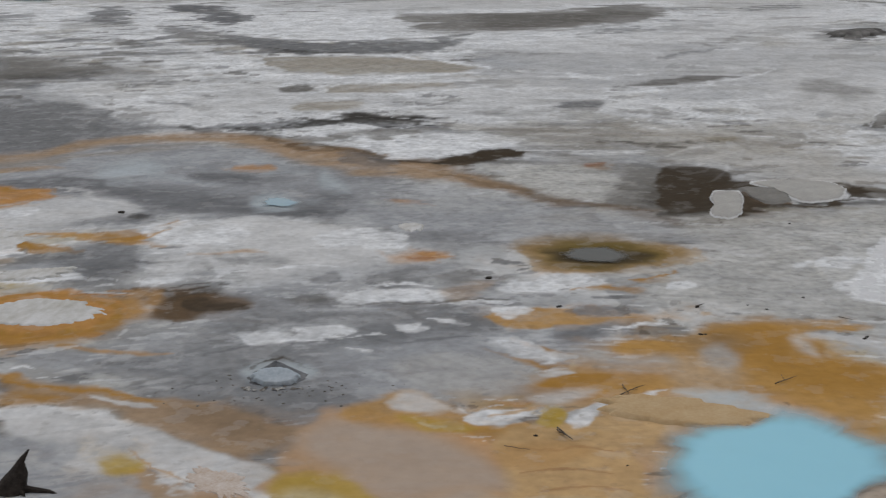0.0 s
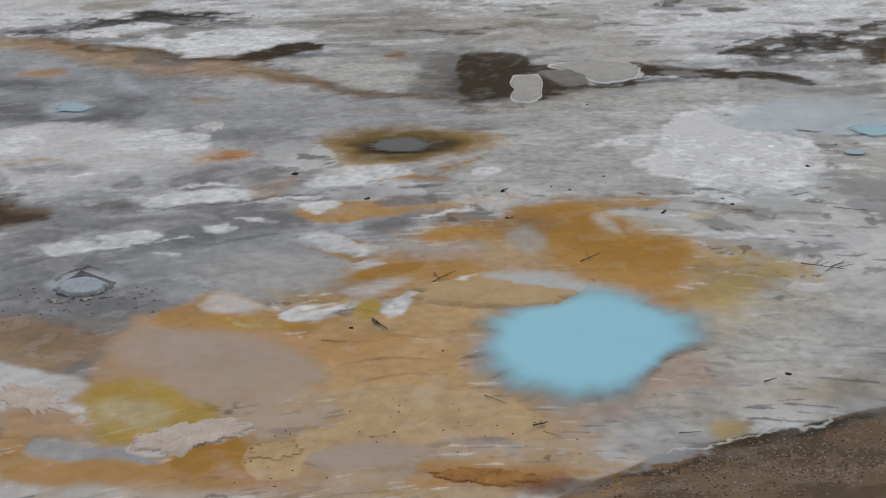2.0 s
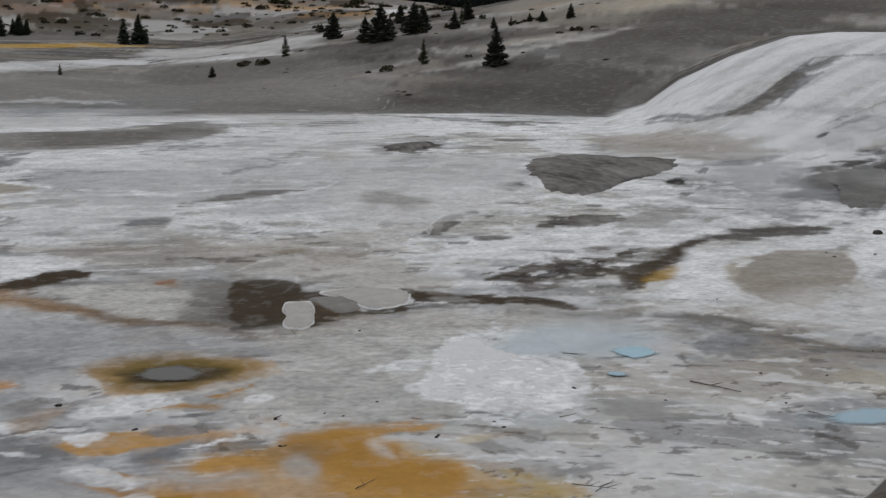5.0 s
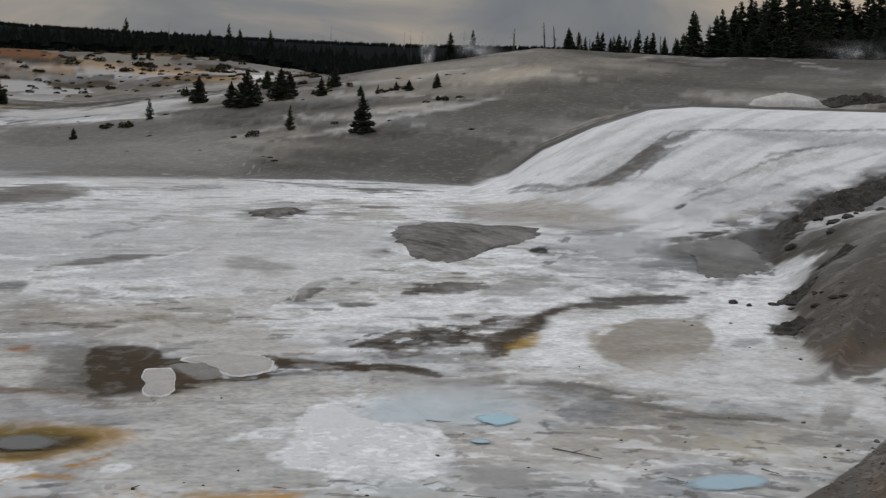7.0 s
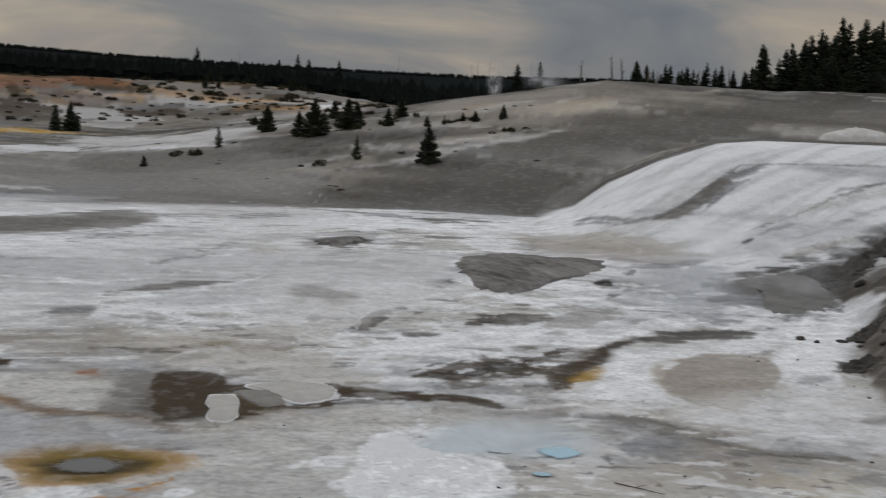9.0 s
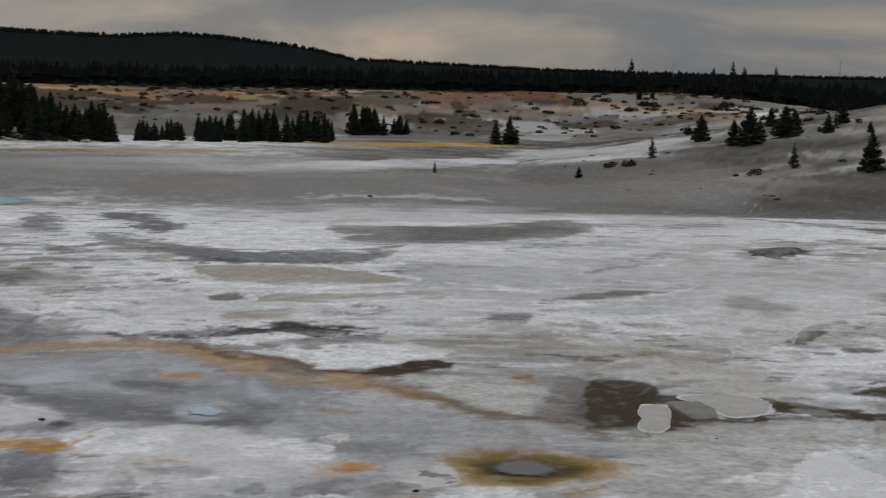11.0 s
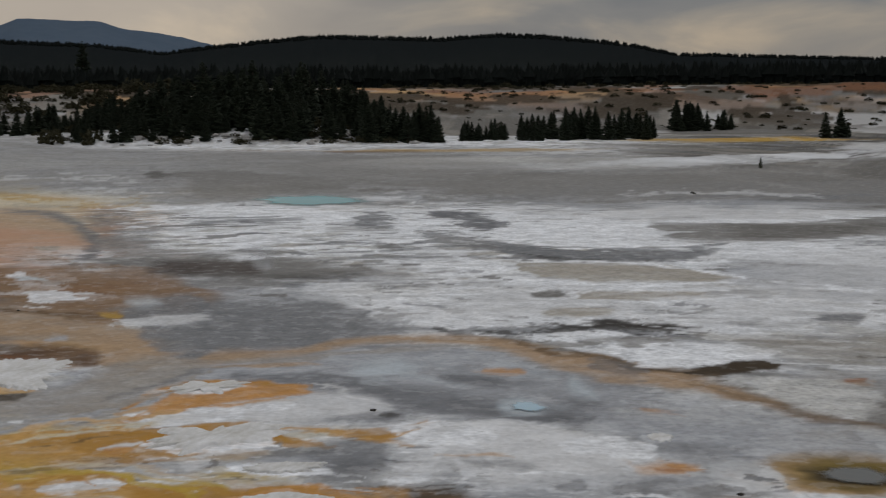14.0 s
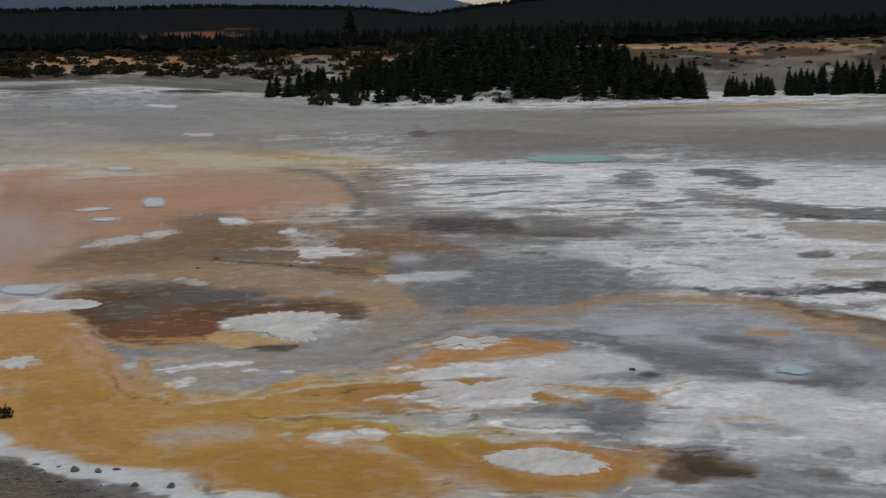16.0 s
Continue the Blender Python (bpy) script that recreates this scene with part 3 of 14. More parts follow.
def ground_zones():
    """The broad kinds of ground, from the flat outwards."""
    COL[:] = TONE["pale"]
    t1, t2 = turb(GX, GY, 9, 6, 21), turb(GX, GY, 2.6, 6, 22)
    t3, t4 = turb(GX, GY, 26, 6, 23), turb(GX, GY, 0.8, 4, 24)
    everywhere("silver", 0.75 * step(0.0, 0.5, t1 + 0.3 * t4))
    everywhere("beige", 0.6 * step(0.1, 0.5, t3 + 0.3 * t2) * step(30, 60, GR))
    everywhere("white", (0.35 + 0.45 * step(25, 50, GR)) * step(0.1, 0.3, t2 + 0.4 * t1 + 0.25 * step(40, 70, GR)))
    everywhere("grey", 0.5 * step(0.22, 0.4, turb(GX, GY, 3.3, 6, 25) + 0.1 * t4))
    everywhere("white", (0.3 + 0.3 * step(25, 50, GR)) * step(0.25, 0.42, turb(GX, GY, 1.3, 6, 26)))
    # grey gravel of the hill, the flat's far side and the standpoint's bank
    hillside = step(93, 97, GR + 1.5 * t1) * step(6, -4, GYAW + 3 * t3)
    everywhere("taupe", 0.95 * hillside)
    everywhere("mud", 0.55 * hillside * step(-0.1, 0.1, turb(GX, GY, 1.6, 5, 42)))
    everywhere("grey", 0.6 * hillside * step(0.0, 0.4, t1))
    everywhere("mud", 0.7 * hillside * step(0.05, 0.35, turb(GX, GY, 12, 6, 36)))
    everywhere("beige", 0.3 * hillside * step(0.2, 0.4, turb(GX, GY, 30, 6, 31)) * step(125, 160, GR))
    run = turb(GX * 0.9 + GY * 0.44, (GY * 0.9 - GX * 0.44) * 0.22, 6, 6, 45)
    everywhere("mud", 0.7 * hillside * step(0.05, 0.25, run))
    everywhere("beige", 0.35 * hillside * step(0.25, 0.4, turb(GX * 0.9 + GY * 0.44, (GY * 0.9 - GX * 0.44) * 0.15, 5, 6, 46)) * step(100, 120, GR))
    far = step(285, 310, GR + 12 * t3) * (1 - step(12, 26, -GYAW) * (GR < 400))
    everywhere("beige", far)
    everywhere("taupe", 0.62 * far)
    everywhere("white", 0.35 * far * step(0.1, 0.2, turb(GX, GY, 16, 6, 43)))
    everywhere("taupe", 0.85 * far * step(-0.12, 0.05, turb(GX, GY, 22, 6, 34)))
    everywhere("tan", 0.75 * far * step(345, 385, GR) * step(-0.1, 0.3, t3 + 0.3 * t1))
    everywhere("rust", 0.6 * far * step(335, 385, GR) * step(0.05, 0.3, turb(GX, GY, 30, 6, 33)))
    everywhere("umber", 0.9 * far * step(0.0, 0.08, turb(GX, GY, 14, 6, 35)) * step(310, 350, GR))
    islet = np.exp(-((GYAW - 20) / 8) ** 6) * step(244, 252, GR) * step(300, 280, GR)
    everywhere("umber", 0.8 * islet * step(-0.2, 0.2, turb(GX, GY, 8, 5, 38)))
    woods = step(405, 440, GR + 18 * t3)
    everywhere("forest", woods)
    everywhere("fir", 0.9 * woods * step(1500, 520, GR + 60 * t3))
    d = in_bank(GX, GY, GYAW, GR)
    sp = spur(GX, GY)
    bank = np.maximum(step(-0.03, 0.05, d + 0.10 * t2 + 0.08 * t4), step(-0.12, 0.15, sp + 0.3 * t2 + 0.15 * t4) * step(78, 66, GR - 0.9 * np.clip(sp - 6, 0, 25)) * (GYAW < 0))
    everywhere("taupe", bank)
    near_bank = bank * np.maximum(step(-36, -31, GYAW) * step(12, 2, GYAW), step(13, 9, GR + 2 * t1))
    everywhere("soil", 0.95 * near_bank)
    everywhere("brown", 0.3 * near_bank * step(0.0, 0.5, t2))
    everywhere("fawn", 0.15 * near_bank * step(0.05, 0.4, turb(GX, GY, 0.9, 5, 49)))
    everywhere("mud", (bank - near_bank) * (0.35 + 0.3 * step(0.0, 0.3, turb(GX, GY, 1.1, 6, 50))))
    everywhere("dark", 0.35 * (bank - near_bank) * step(0.15, 0.3, turb(GX, GY, 0.5, 5, 51)))
    everywhere("soil", 0.12 * (bank - near_bank) * step(0.0, 0.4, turb(GX, GY, 5, 4, 44)))
    rim = np.exp(-((d + 0.12 * t4 - 0.12) / 0.13) ** 2) * (GYAW < -8) * (GYAW > -36)
    everywhere("dark", 0.9 * rim * step(-0.9, -0.4, t2))
    everywhere("umber", 0.45 * bank * step(0.15, 0.3, turb(GX, GY, 0.7, 5, 39)) * step(30, 20, GR))

    SALT[:] = SALT * (0.35 + 0.65 * step(20, 50, GR))


ground_zones()
# ---------------------------------------------------------------- deposits
spot("beige", 51.01, 138.8, 14.05, 2.6, 129.2, soft=0.5, op=0.4, rag=0.7)
spot("pale", 52.5, 120.6, 7.28, 0.78, -167.5, soft=0.5, op=0.8, rag=0.7)
spot("beige", 72.09, 134.1, 23.64, 3.4, -151.3, soft=0.5, op=0.7, rag=0.6)
spot("cream", 69.49, 134.6, 7.78, 3.15, -165.9, soft=0.6, op=0.6, rag=0.8)
spot("tan", 69.01, 136.5, 3.38, 2.44, -154.7, soft=0.6, op=0.4, rag=0.8)
spot("mud", 84.86, 149.0, 6.41, 2.46, 172.2, soft=0.5, op=0.8)
spot("mud", 82.63, 121.6, 22.67, 3.25, -154.2, soft=0.5, op=0.7, rag=0.7)
spot("grey", 61.88, 109.3, 15.68, 1.83, -147.7, soft=0.5, op=0.6, rag=0.7)
spot("mud", 40.41, 98.05, 9.71, 3.03, 132.4, soft=0.6, op=0.6, rag=0.7)
spot("dark", 88.4, 102.9, 3.25, 2.67, 87.88, soft=0.5, op=0.9, rag=0.7)
spot("pale", 31.06, 188.5, 46.41, 1.35, 90.2, soft=0.5, op=0.6)
spot("pale", 25.62, 159.3, 5.17, 1.84, 123.9, soft=0.5, op=0.4)
spot("pale", 76.17, 303.5, 9.89, 6.83, 171.7, soft=0.5, op=0.5)
terrace_sinter()
flow_lines("white", -8.64, 66.21, 38.28, 24.03, 97.77, wl=3.1, op=0.75, seed=83, thin=0.3)
flow_lines("grey", -8.64, 66.21, 38.28, 24.03, 97.77, wl=4.3, op=0.6, seed=93, thin=0.6)
flow_lines("taupe", -4.89, 55.76, 25.42, 20.16, 91.65, wl=2.7, op=0.6, seed=103, thin=0.75)
flow_lines("white", 15.26, 48.82, 25.86, 14.83, 56.31, wl=2.9, op=0.8, seed=113, thin=0.3)
flow_lines("taupe", 15.26, 48.82, 25.86, 14.83, 56.31, wl=3.7, op=0.6, seed=123, thin=0.75)
flow_lines("grey", 15.74, 38.49, 14.42, 9.29, -149.5, wl=2.3, op=0.5, seed=133, thin=0.8)
spot("grey", -88.54, 163.2, 70.65, 57.01, 128.0, soft=0.5, op=0.6)
spot("pale", -105.7, 154.9, 36.16, 26.08, -177.6, soft=0.5, op=0.5)
spot("taupe", -29.88, 158.6, 31.33, 20.95, 123.6, soft=0.5, op=0.5)
spot("beige", -74.83, 117.4, 30.91, 17.08, 145.0, soft=0.5, op=0.8)
spot("silver", -16.71, 45.28, 8.6, 5.08, 114.3, soft=0.5, op=0.9)
spot("tan", -54.55, 92.82, 26.49, 8.1, 137.6, soft=0.5, op=0.75)
spot("cream", -61.84, 105.3, 21, 6.28, 145.3, soft=0.5, op=0.6)
spot("grey", -29.56, 64, 25.72, 2.92, 115.3, soft=0.5, op=0.7)
spot("taupe", -34.11, 72.33, 14.77, 1.49, 119.2, soft=0.5, op=0.6)
spot("salmon", -45.61, 61.04, 24.68, 11.05, 134.0, soft=0.4, op=0.95, wet=0.4)
spot("rust", -48.93, 68.34, 8.14, 5.78, -131.1, soft=0.6, op=0.6)
spot("salmon", -39.76, 77.51, 20.44, 2.95, 126.9, soft=0.5, op=0.6)
spot("rust", -38.69, 55.78, 9.82, 2.98, -86.37, soft=0.6, op=0.65)
spot("salmon", -39.67, 48.09, 12.7, 2.39, 130.1, soft=0.6, op=0.9, wet=0.5)
spot("pale", -40.34, 48.92, 9.88, 2.42, 130.9, soft=0.7, op=0.55, wet=0.5)
spot("taupe", -28.46, 48.59, 13.48, 7.44, 150.3, soft=0.5, op=0.9, wet=0.3)
spot("brown", -28.65, 51.35, 7.96, 3.03, 165.2, soft=0.7, op=0.55)
spot("rust", -21.74, 50.27, 4.8, 2.6, 135.0, soft=0.6, op=0.5)
spot("tan", -28.17, 42.63, 8.92, 3.19, 174.6, soft=0.6, op=0.5)
spot("beige", -19.34, 40.76, 5.94, 2.16, 143.5, soft=0.6, op=0.8, wet=0.3)
spot("silver", -15.69, 36.14, 2.96, 2.31, 178.3, soft=0.6, op=0.6, wet=0.4)
spot("tan", -16.55, 37.28, 5.6, 1.12, 163.3, soft=0.7, op=0.7)
spot("dark", -20.73, 58.58, 4.98, 2.67, 163.2, soft=0.6, op=0.75)
spot("taupe", -21.56, 62.63, 3.29, 2.34, 119.1, soft=0.6, op=0.6)
spot("grey", -15.68, 56.03, 3.65, 2.49, 152.1, soft=0.7, op=0.7)
spot("slate", -15.29, 44.3, 7.81, 3.66, 127.0, soft=0.4, op=0.75, rag=0.6)
spot("grey", -13.84, 47.11, 6.54, 2.63, 125.4, soft=0.4, op=0.7, rag=0.6)
spot("pale", -18.13, 43.89, 2.21, 1.47, 152.1, soft=0.3, rag=0.6)
spot("white", -18.01, 43.08, 1.48, 0.92, 162.7, soft=0.3, rag=0.6)
spot("white", -21.38, 48.3, 1.03, 0.22, 114.3)
spot("milk", -24.63, 48.56, 1.76, 0.9, 151.7, soft=0.25, rag=0.6)
spot("white", -27.21, 51.79, 2.11, 0.61, 144.1, soft=0.3, rag=0.7)
spot("white", -27.4, 53.24, 1.23, 0.73, 146.7, soft=0.3, rag=0.7)
spot("milk", -21, 47.99, 2.03, 0.99, 117.2, soft=0.6, op=0.6)
spot("white", -34.26, 57.67, 1.7, 0.57, 130.6, soft=0.2, rag=0.4)
spot("pale", -32.93, 55.78, 1.56, 0.61, 141.5, soft=0.4)
spot("white", -27.75, 48.75, 0.83, 0.58, -139.4, soft=0.4, op=0.7)
spot("white", -32.34, 64.95, 2.73, 1.45, 137.1, soft=0.3, op=0.6, rag=0.9)
spot("white", -34.93, 52.09, 1.56, 0.59, -70.76, soft=0.25)
spot("beige", -35.61, 49.55, 1.84, 1.2, 150.7, soft=0.3, rag=0.7)
spot("straw", -20.66, 44.83, 0.92, 0.34, 136.2, soft=0.3)
spot("white", -28.87, 40.91, 1.21, 0.45, -137.9, soft=0.5, op=0.6)
spot("white", -26.02, 40.59, 1.09, 0.31, 151.0, soft=0.4, op=0.7)
spot("milk", -54.25, 74.59, 7, 2.81, -177.9, soft=0.5, op=0.7, wet=0.5)
spot("white", -28.09, 64.72, 2.16, 0.93, 164.6, soft=0.4, op=0.5, rag=0.8)
spot("milk", -30.46, 37.35, 1.62, 1.02, 160.3, soft=0.5, op=0.8, wet=0.6)
spot("slate", -25.86, 38.04, 3.68, 1.66, 156.1, soft=0.4, op=0.8)
spot("dark", -23.41, 36.29, 4.56, 2.23, 152.9, soft=0.5, op=0.6, rag=0.6)
spot("taupe", -22.03, 37.82, 2.56, 1.24, 156.2, soft=0.5, op=0.6)
spot("rust", -22.51, 33.33, 3.11, 1.68, 153.7, soft=0.5, op=0.75, rag=0.7)
spot("brown", -20.69, 34.82, 3.8, 2, 148.8, soft=0.5, op=0.8, rag=0.6)
spot("rust", -19.68, 35.8, 2.31, 0.74, -179.6, soft=0.6, op=0.5)
spot("white", -27.48, 35.3, 1.89, 1.11, 178.1, soft=0.12, rag=0.3, lift=0.03)
spot("tan", -27.77, 37.37, 1.01, 0.66, 152.4, soft=0.3)
spot("white", -18.69, 33.96, 1.89, 1.75, -135.7, soft=0.2, rag=0.55, lift=0.03)
spot("cream", -17.86, 32.11, 1.94, 0.99, -156.2, soft=0.35, op=0.8, rag=0.7)
spot("ochre", -18.54, 31.75, 1.66, 0.35, 175.3, soft=0.6, op=0.5)
spot("umber", -17.4, 30.96, 0.94, 0.52, -171.6, soft=0.4)
spot("orange", -20.69, 31.15, 2.84, 0.23, -170.2, soft=0.7, op=0.7)
spot("silver", -16.08, 33.81, 2.06, 1.72, -155.3, soft=0.6, op=0.7, wet=0.4)
spot("taupe", -17.28, 28.99, 4.48, 3.42, 164.1, soft=0.5, op=0.55, wet=0.3)
spot("silver", -15.53, 29.93, 3.21, 1.97, -125.2, soft=0.6, op=0.8, wet=0.4)
spot("beige", -14.76, 27.83, 3.62, 0.85, -127.6, soft=0.6, op=0.6)
spot("tan", -25.6, 31.55, 2.53, 1.6, 170.5, soft=0.5, op=0.9)
spot("ochre", -21.25, 27.16, 5.62, 1.34, 140.4, soft=0.5, op=0.85)
band("tan", [(-25.15, 29.53), (-22.81, 29.69), (-19.76, 26.96), (-17.8, 25.19), (-15.93, 24.49)], [0.71, 0.46, 0.24, 0.17, 0.25], op=0.8, soft=0.7, rag=0.3)
band("salmon", [(-22.96, 29.64), (-19.93, 27.21), (-17.5, 24.99)], [0.19, 0.21, 0.08], op=0.8, soft=0.7, rag=0.3)
band("ochre", [(-19.59, 28.3), (-18.05, 26.24), (-16.8, 25.17), (-14.55, 25.79), (-12.41, 27.81), (-10.54, 28.81)], [0.11, 0.12, 0.29, 0.27, 0.28, 0.29], op=0.85, soft=0.7, rag=0.4)
spot("white", -22.76, 27.3, 0.68, 0.51, 136.0, soft=0.2, lift=0.02)
spot("cream", -17.17, 27.71, 1.7, 1.17, 137.8, soft=0.4, op=0.6)
spot("white", -18.01, 28.16, 0.83, 0.44, -118.0, soft=0.25, rag=0.6)
spot("white", -17.19, 26.48, 0.59, 0.42, -135.7, soft=0.3, rag=0.7)
spot("white", -16.53, 28.25, 0.37, 0.25, -178.2, soft=0.3)
spot("yellow", -15.8, 23.63, 5.83, 1.79, -173.7, soft=0.5, op=0.9, wet=0.25)
spot("ochre", -15.73, 22.69, 5, 2.28, 173.1, soft=0.5, op=0.85, wet=0.25)
spot("tan", -19.62, 24.61, 4.75, 1.01, 141.5, soft=0.6, op=0.5)
spot("ochre", -11.78, 20.77, 3.37, 1.36, 172.4, soft=0.5, op=0.95, wet=0.25)
spot("beige", -14.18, 22.57, 1.34, 0.55, -166.5, soft=0.6, op=0.75)
spot("cream", -17.03, 23.35, 1.96, 0.32, -171.7, soft=0.7, op=0.3)
band("white", [(-17.88, 20.46), (-15.68, 20.03), (-13.11, 19.51), (-10.76, 19.31)], [0.38, 0.46, 0.46, 0.41], op=0.8, soft=0.5, rag=0.3, wet=0.3)
band("milk", [(-18.13, 20.76), (-15.31, 20.04), (-13.28, 19.76)], [0.20, 0.25, 0.21], op=0.6, soft=0.7, rag=0.3, wet=0.4)
spot("tan", -11.43, 27.5, 2.97, 1.66, -148.4, soft=0.5, op=0.6)
spot("beige", -12.27, 25.11, 3.35, 0.98, -155.8, soft=0.6, op=0.6, wet=0.3)
band("yellow", [(-13.98, 24.02), (-12.09, 24.2), (-9.87, 23.69), (-8.07, 23.2)], [0.22, 0.20, 0.20, 0.19], op=0.8, soft=0.6)
band("ochre", [(-12.94, 27.1), (-11.65, 28.03), (-10.51, 28.7), (-8.93, 27.63)], [0.22, 0.28, 0.26, 0.19], op=0.9, soft=0.5, rag=0.5)
spot("white", -11.74, 23.48, 0.96, 0.56, -151.2, soft=0.3, rag=0.7)
spot("cream", -11.72, 23.19, 1.17, 0.76, -151.2, soft=0.5, op=0.5)
spot("orange", -12.09, 25.87, 0.66, 0.26, 167.9, soft=0.4, op=0.8)
spot("white", -12.52, 26.21, 0.4, 0.2, -177.9, soft=0.4)
spot("white", -12.49, 32.87, 0.93, 0.74, -133.4, soft=0.2, rag=0.4)
spot("orange", -11.21, 32.37, 1.54, 0.72, -166.1, soft=0.45, op=0.9)
band("orange", [(-13.59, 30.5), (-13.59, 32.77), (-12.48, 33.72), (-10.38, 33.66)], [0.14, 0.26, 0.32, 0.36], op=0.8, soft=0.6, rag=0.4)
spot("white", -10.76, 30.2, 1.96, 1.07, -146.6, soft=0.35, op=0.9, rag=0.5)
spot("silver", -10.9, 29.79, 0.82, 0.38, -165.7, soft=0.5, op=0.7)
spot("slate", -7.24, 30.38, 0.46, 0.32, 148.9, soft=0.4)
spot("white", -10.47, 27.49, 1.51, 0.94, -139.2, soft=0.25, rag=0.55)
spot("white", -9.4, 27.1, 0.73, 0.38, 172.5, soft=0.4)
spot("cream", -8.28, 28.07, 1.06, 0.48, -164.1, soft=0.5, op=0.5)
spot("white", -8.15, 25.37, 1.09, 0.4, -154.8, soft=0.22, rag=0.4)
spot("silver", -6.95, 26.4, 1.66, 0.88, -97.65, soft=0.5, op=0.8)
spot("ochre", -9.22, 23.24, 1.97, 0.43, 175.1, soft=0.5, op=0.8)
band("ochre", [(-10.77, 24.08), (-9.19, 22.86), (-7.55, 21.69), (-6.09, 21.97), (-5.7, 22.8), (-6.25, 23.74), (-7.57, 23.73)], [0.10, 0.16, 0.25, 0.32, 0.09, 0.14, 0.15], op=0.95, soft=0.5, rag=0.4)
spot("white", -7.33, 22.63, 1.34, 0.76, 176.6, soft=0.14, rag=0.25, lift=0.04)
spot("tan", -8.38, 21.08, 1.61, 0.6, 174.8, soft=0.6, op=0.5)
spot("brown", -4.46, 23.7, 0.91, 0.62, 162.5, soft=0.5, op=0.8, rag=0.6)
spot("umber", -4.34, 23.61, 0.65, 0.37, 148.5, soft=0.5, op=0.8)
spot("ochre", -5.26, 24.06, 0.64, 0.45, 173.4, soft=0.6, op=0.5)
spot("silver", -7.9, 36.19, 5.86, 2.94, -164.8, soft=0.5, op=0.7, wet=0.5)
spot("slate", -5.11, 33.09, 3.41, 2.85, 106.0, soft=0.6, op=0.8, wet=0.4, rag=0.6)
spot("silver", -8.07, 32.97, 2.23, 1.36, 172.2, soft=0.6, op=0.5, wet=0.5)
spot("slate", -3.42, 31.3, 1.62, 0.88, -147.1, soft=0.5, op=0.8, wet=0.4)
spot("slate", -8.95, 32.94, 2.9, 0.7, 150.7, soft=0.6, op=0.7, wet=0.3)
spot("milk", -8.05, 36.16, 1.43, 1.16, 98.91, soft=0.7, op=0.6, wet=0.5)
spot("milk", -3.86, 31.82, 0.64, 0.56, -176.2, soft=0.5, op=0.8, wet=0.5)
spot("milk", -4.84, 36.17, 1.08, 0.85, 137.7, soft=0.6, op=0.4)
spot("orange", -5.25, 35.9, 0.69, 0.38, 166.8, soft=0.6, op=0.6)
spot("white", -6.3, 34.25, 0.97, 0.46, 157.8, soft=0.7, op=0.4)
band("fawn", [(-18.31, 35.38), (-14.96, 36.13), (-11.44, 38.3), (-10.74, 40.26), (-8.69, 41.48), (-6.17, 41.03), (-4.11, 38.89), (-2.23, 37.7)], [0.85, 0.66, 0.52, 0.53, 0.65, 0.49, 0.44, 0.61], op=0.85, soft=0.6, rag=0.25)
band("brown", [(-7.84, 41.67), (-6.25, 41.54), (-4.39, 40), (-2.27, 38.35)], [0.42, 0.35, 0.34, 0.33], op=0.55, soft=0.7, rag=0.3)
band("silver", [(-17.64, 32.03), (-14.2, 34.26), (-10.76, 35.99), (-7.16, 38.07)], [0.57, 0.67, 0.60, 0.52], op=0.6, soft=0.7, rag=0.3, wet=0.5)
band("slate", [(-13.74, 33.15), (-12.03, 34.76), (-9.55, 34.57)], [0.30, 0.42, 0.45], op=0.6, soft=0.7, wet=0.4)
spot("white", -4.69, 28.09, 2.52, 1.7, 171.1, soft=0.8, op=0.65, rag=0.6)
spot("white", -5.59, 29.07, 1.06, 0.81, -156.9, soft=0.3, rag=0.6)
spot("silver", -4.86, 25.86, 1.67, 0.85, 177.8, soft=0.6, op=0.6)
spot("ochre", -6.21, 29, 0.6, 0.25, -142.9, soft=0.6, op=0.7)
spot("olive", -3.57, 29.45, 0.66, 0.27, -172.9, soft=0.6, op=0.5)
spot("dark", -47.04, 133.5, 14.88, 4.29, 145.7, soft=0.6, op=0.8, rag=0.7)
spot("umber", -38.35, 121.6, 8.74, 3.06, 145.0, soft=0.5, op=0.7, rag=0.7)
spot("dark", -55.69, 133.4, 8.3, 1.21, 113.2, soft=0.5)
spot("olive", -39.57, 112.2, 6.69, 4.26, 125.1, soft=0.6, op=0.5)
spot("white", -121.5, 184.6, 4.21, 2.18, 128.7, soft=0.3)
spot("white", -84.59, 135.5, 3.19, 1.59, 133.3, soft=0.3)
spot("dark", -150.4, 241.3, 23.12, 2.89, 104.4, soft=0.5, op=0.8)
spot("dark", -175.3, 220.5, 21.57, 6.72, 133.8, soft=0.5, op=0.8)
flow_lines("cream", -13.68, 22.82, 5.6, 4.36, 166.4, wl=1.1, op=0.35)
flow_lines("ochre", -13.45, 24.29, 6.49, 5.23, 163.2, wl=1.5, op=0.45, seed=13)
flow_lines("yellow", -16.34, 24.47, 5.9, 4.36, 155.5, wl=0.9, op=0.3, seed=23)
flow_lines("silver", -8.66, 31.34, 6.21, 5.27, -164.7, wl=1.6, op=0.5, seed=33)
flow_lines("white", -8.64, 28.85, 4.55, 4.48, 132.8, wl=1.9, op=0.6, seed=43)
flow_lines("rust", -33.75, 51.21, 17.51, 9.63, 133.5, wl=4.0, op=0.4, seed=53)
flow_lines("brown", -26.05, 47.58, 11.04, 8.14, 150.8, wl=3.2, op=0.35, seed=63)
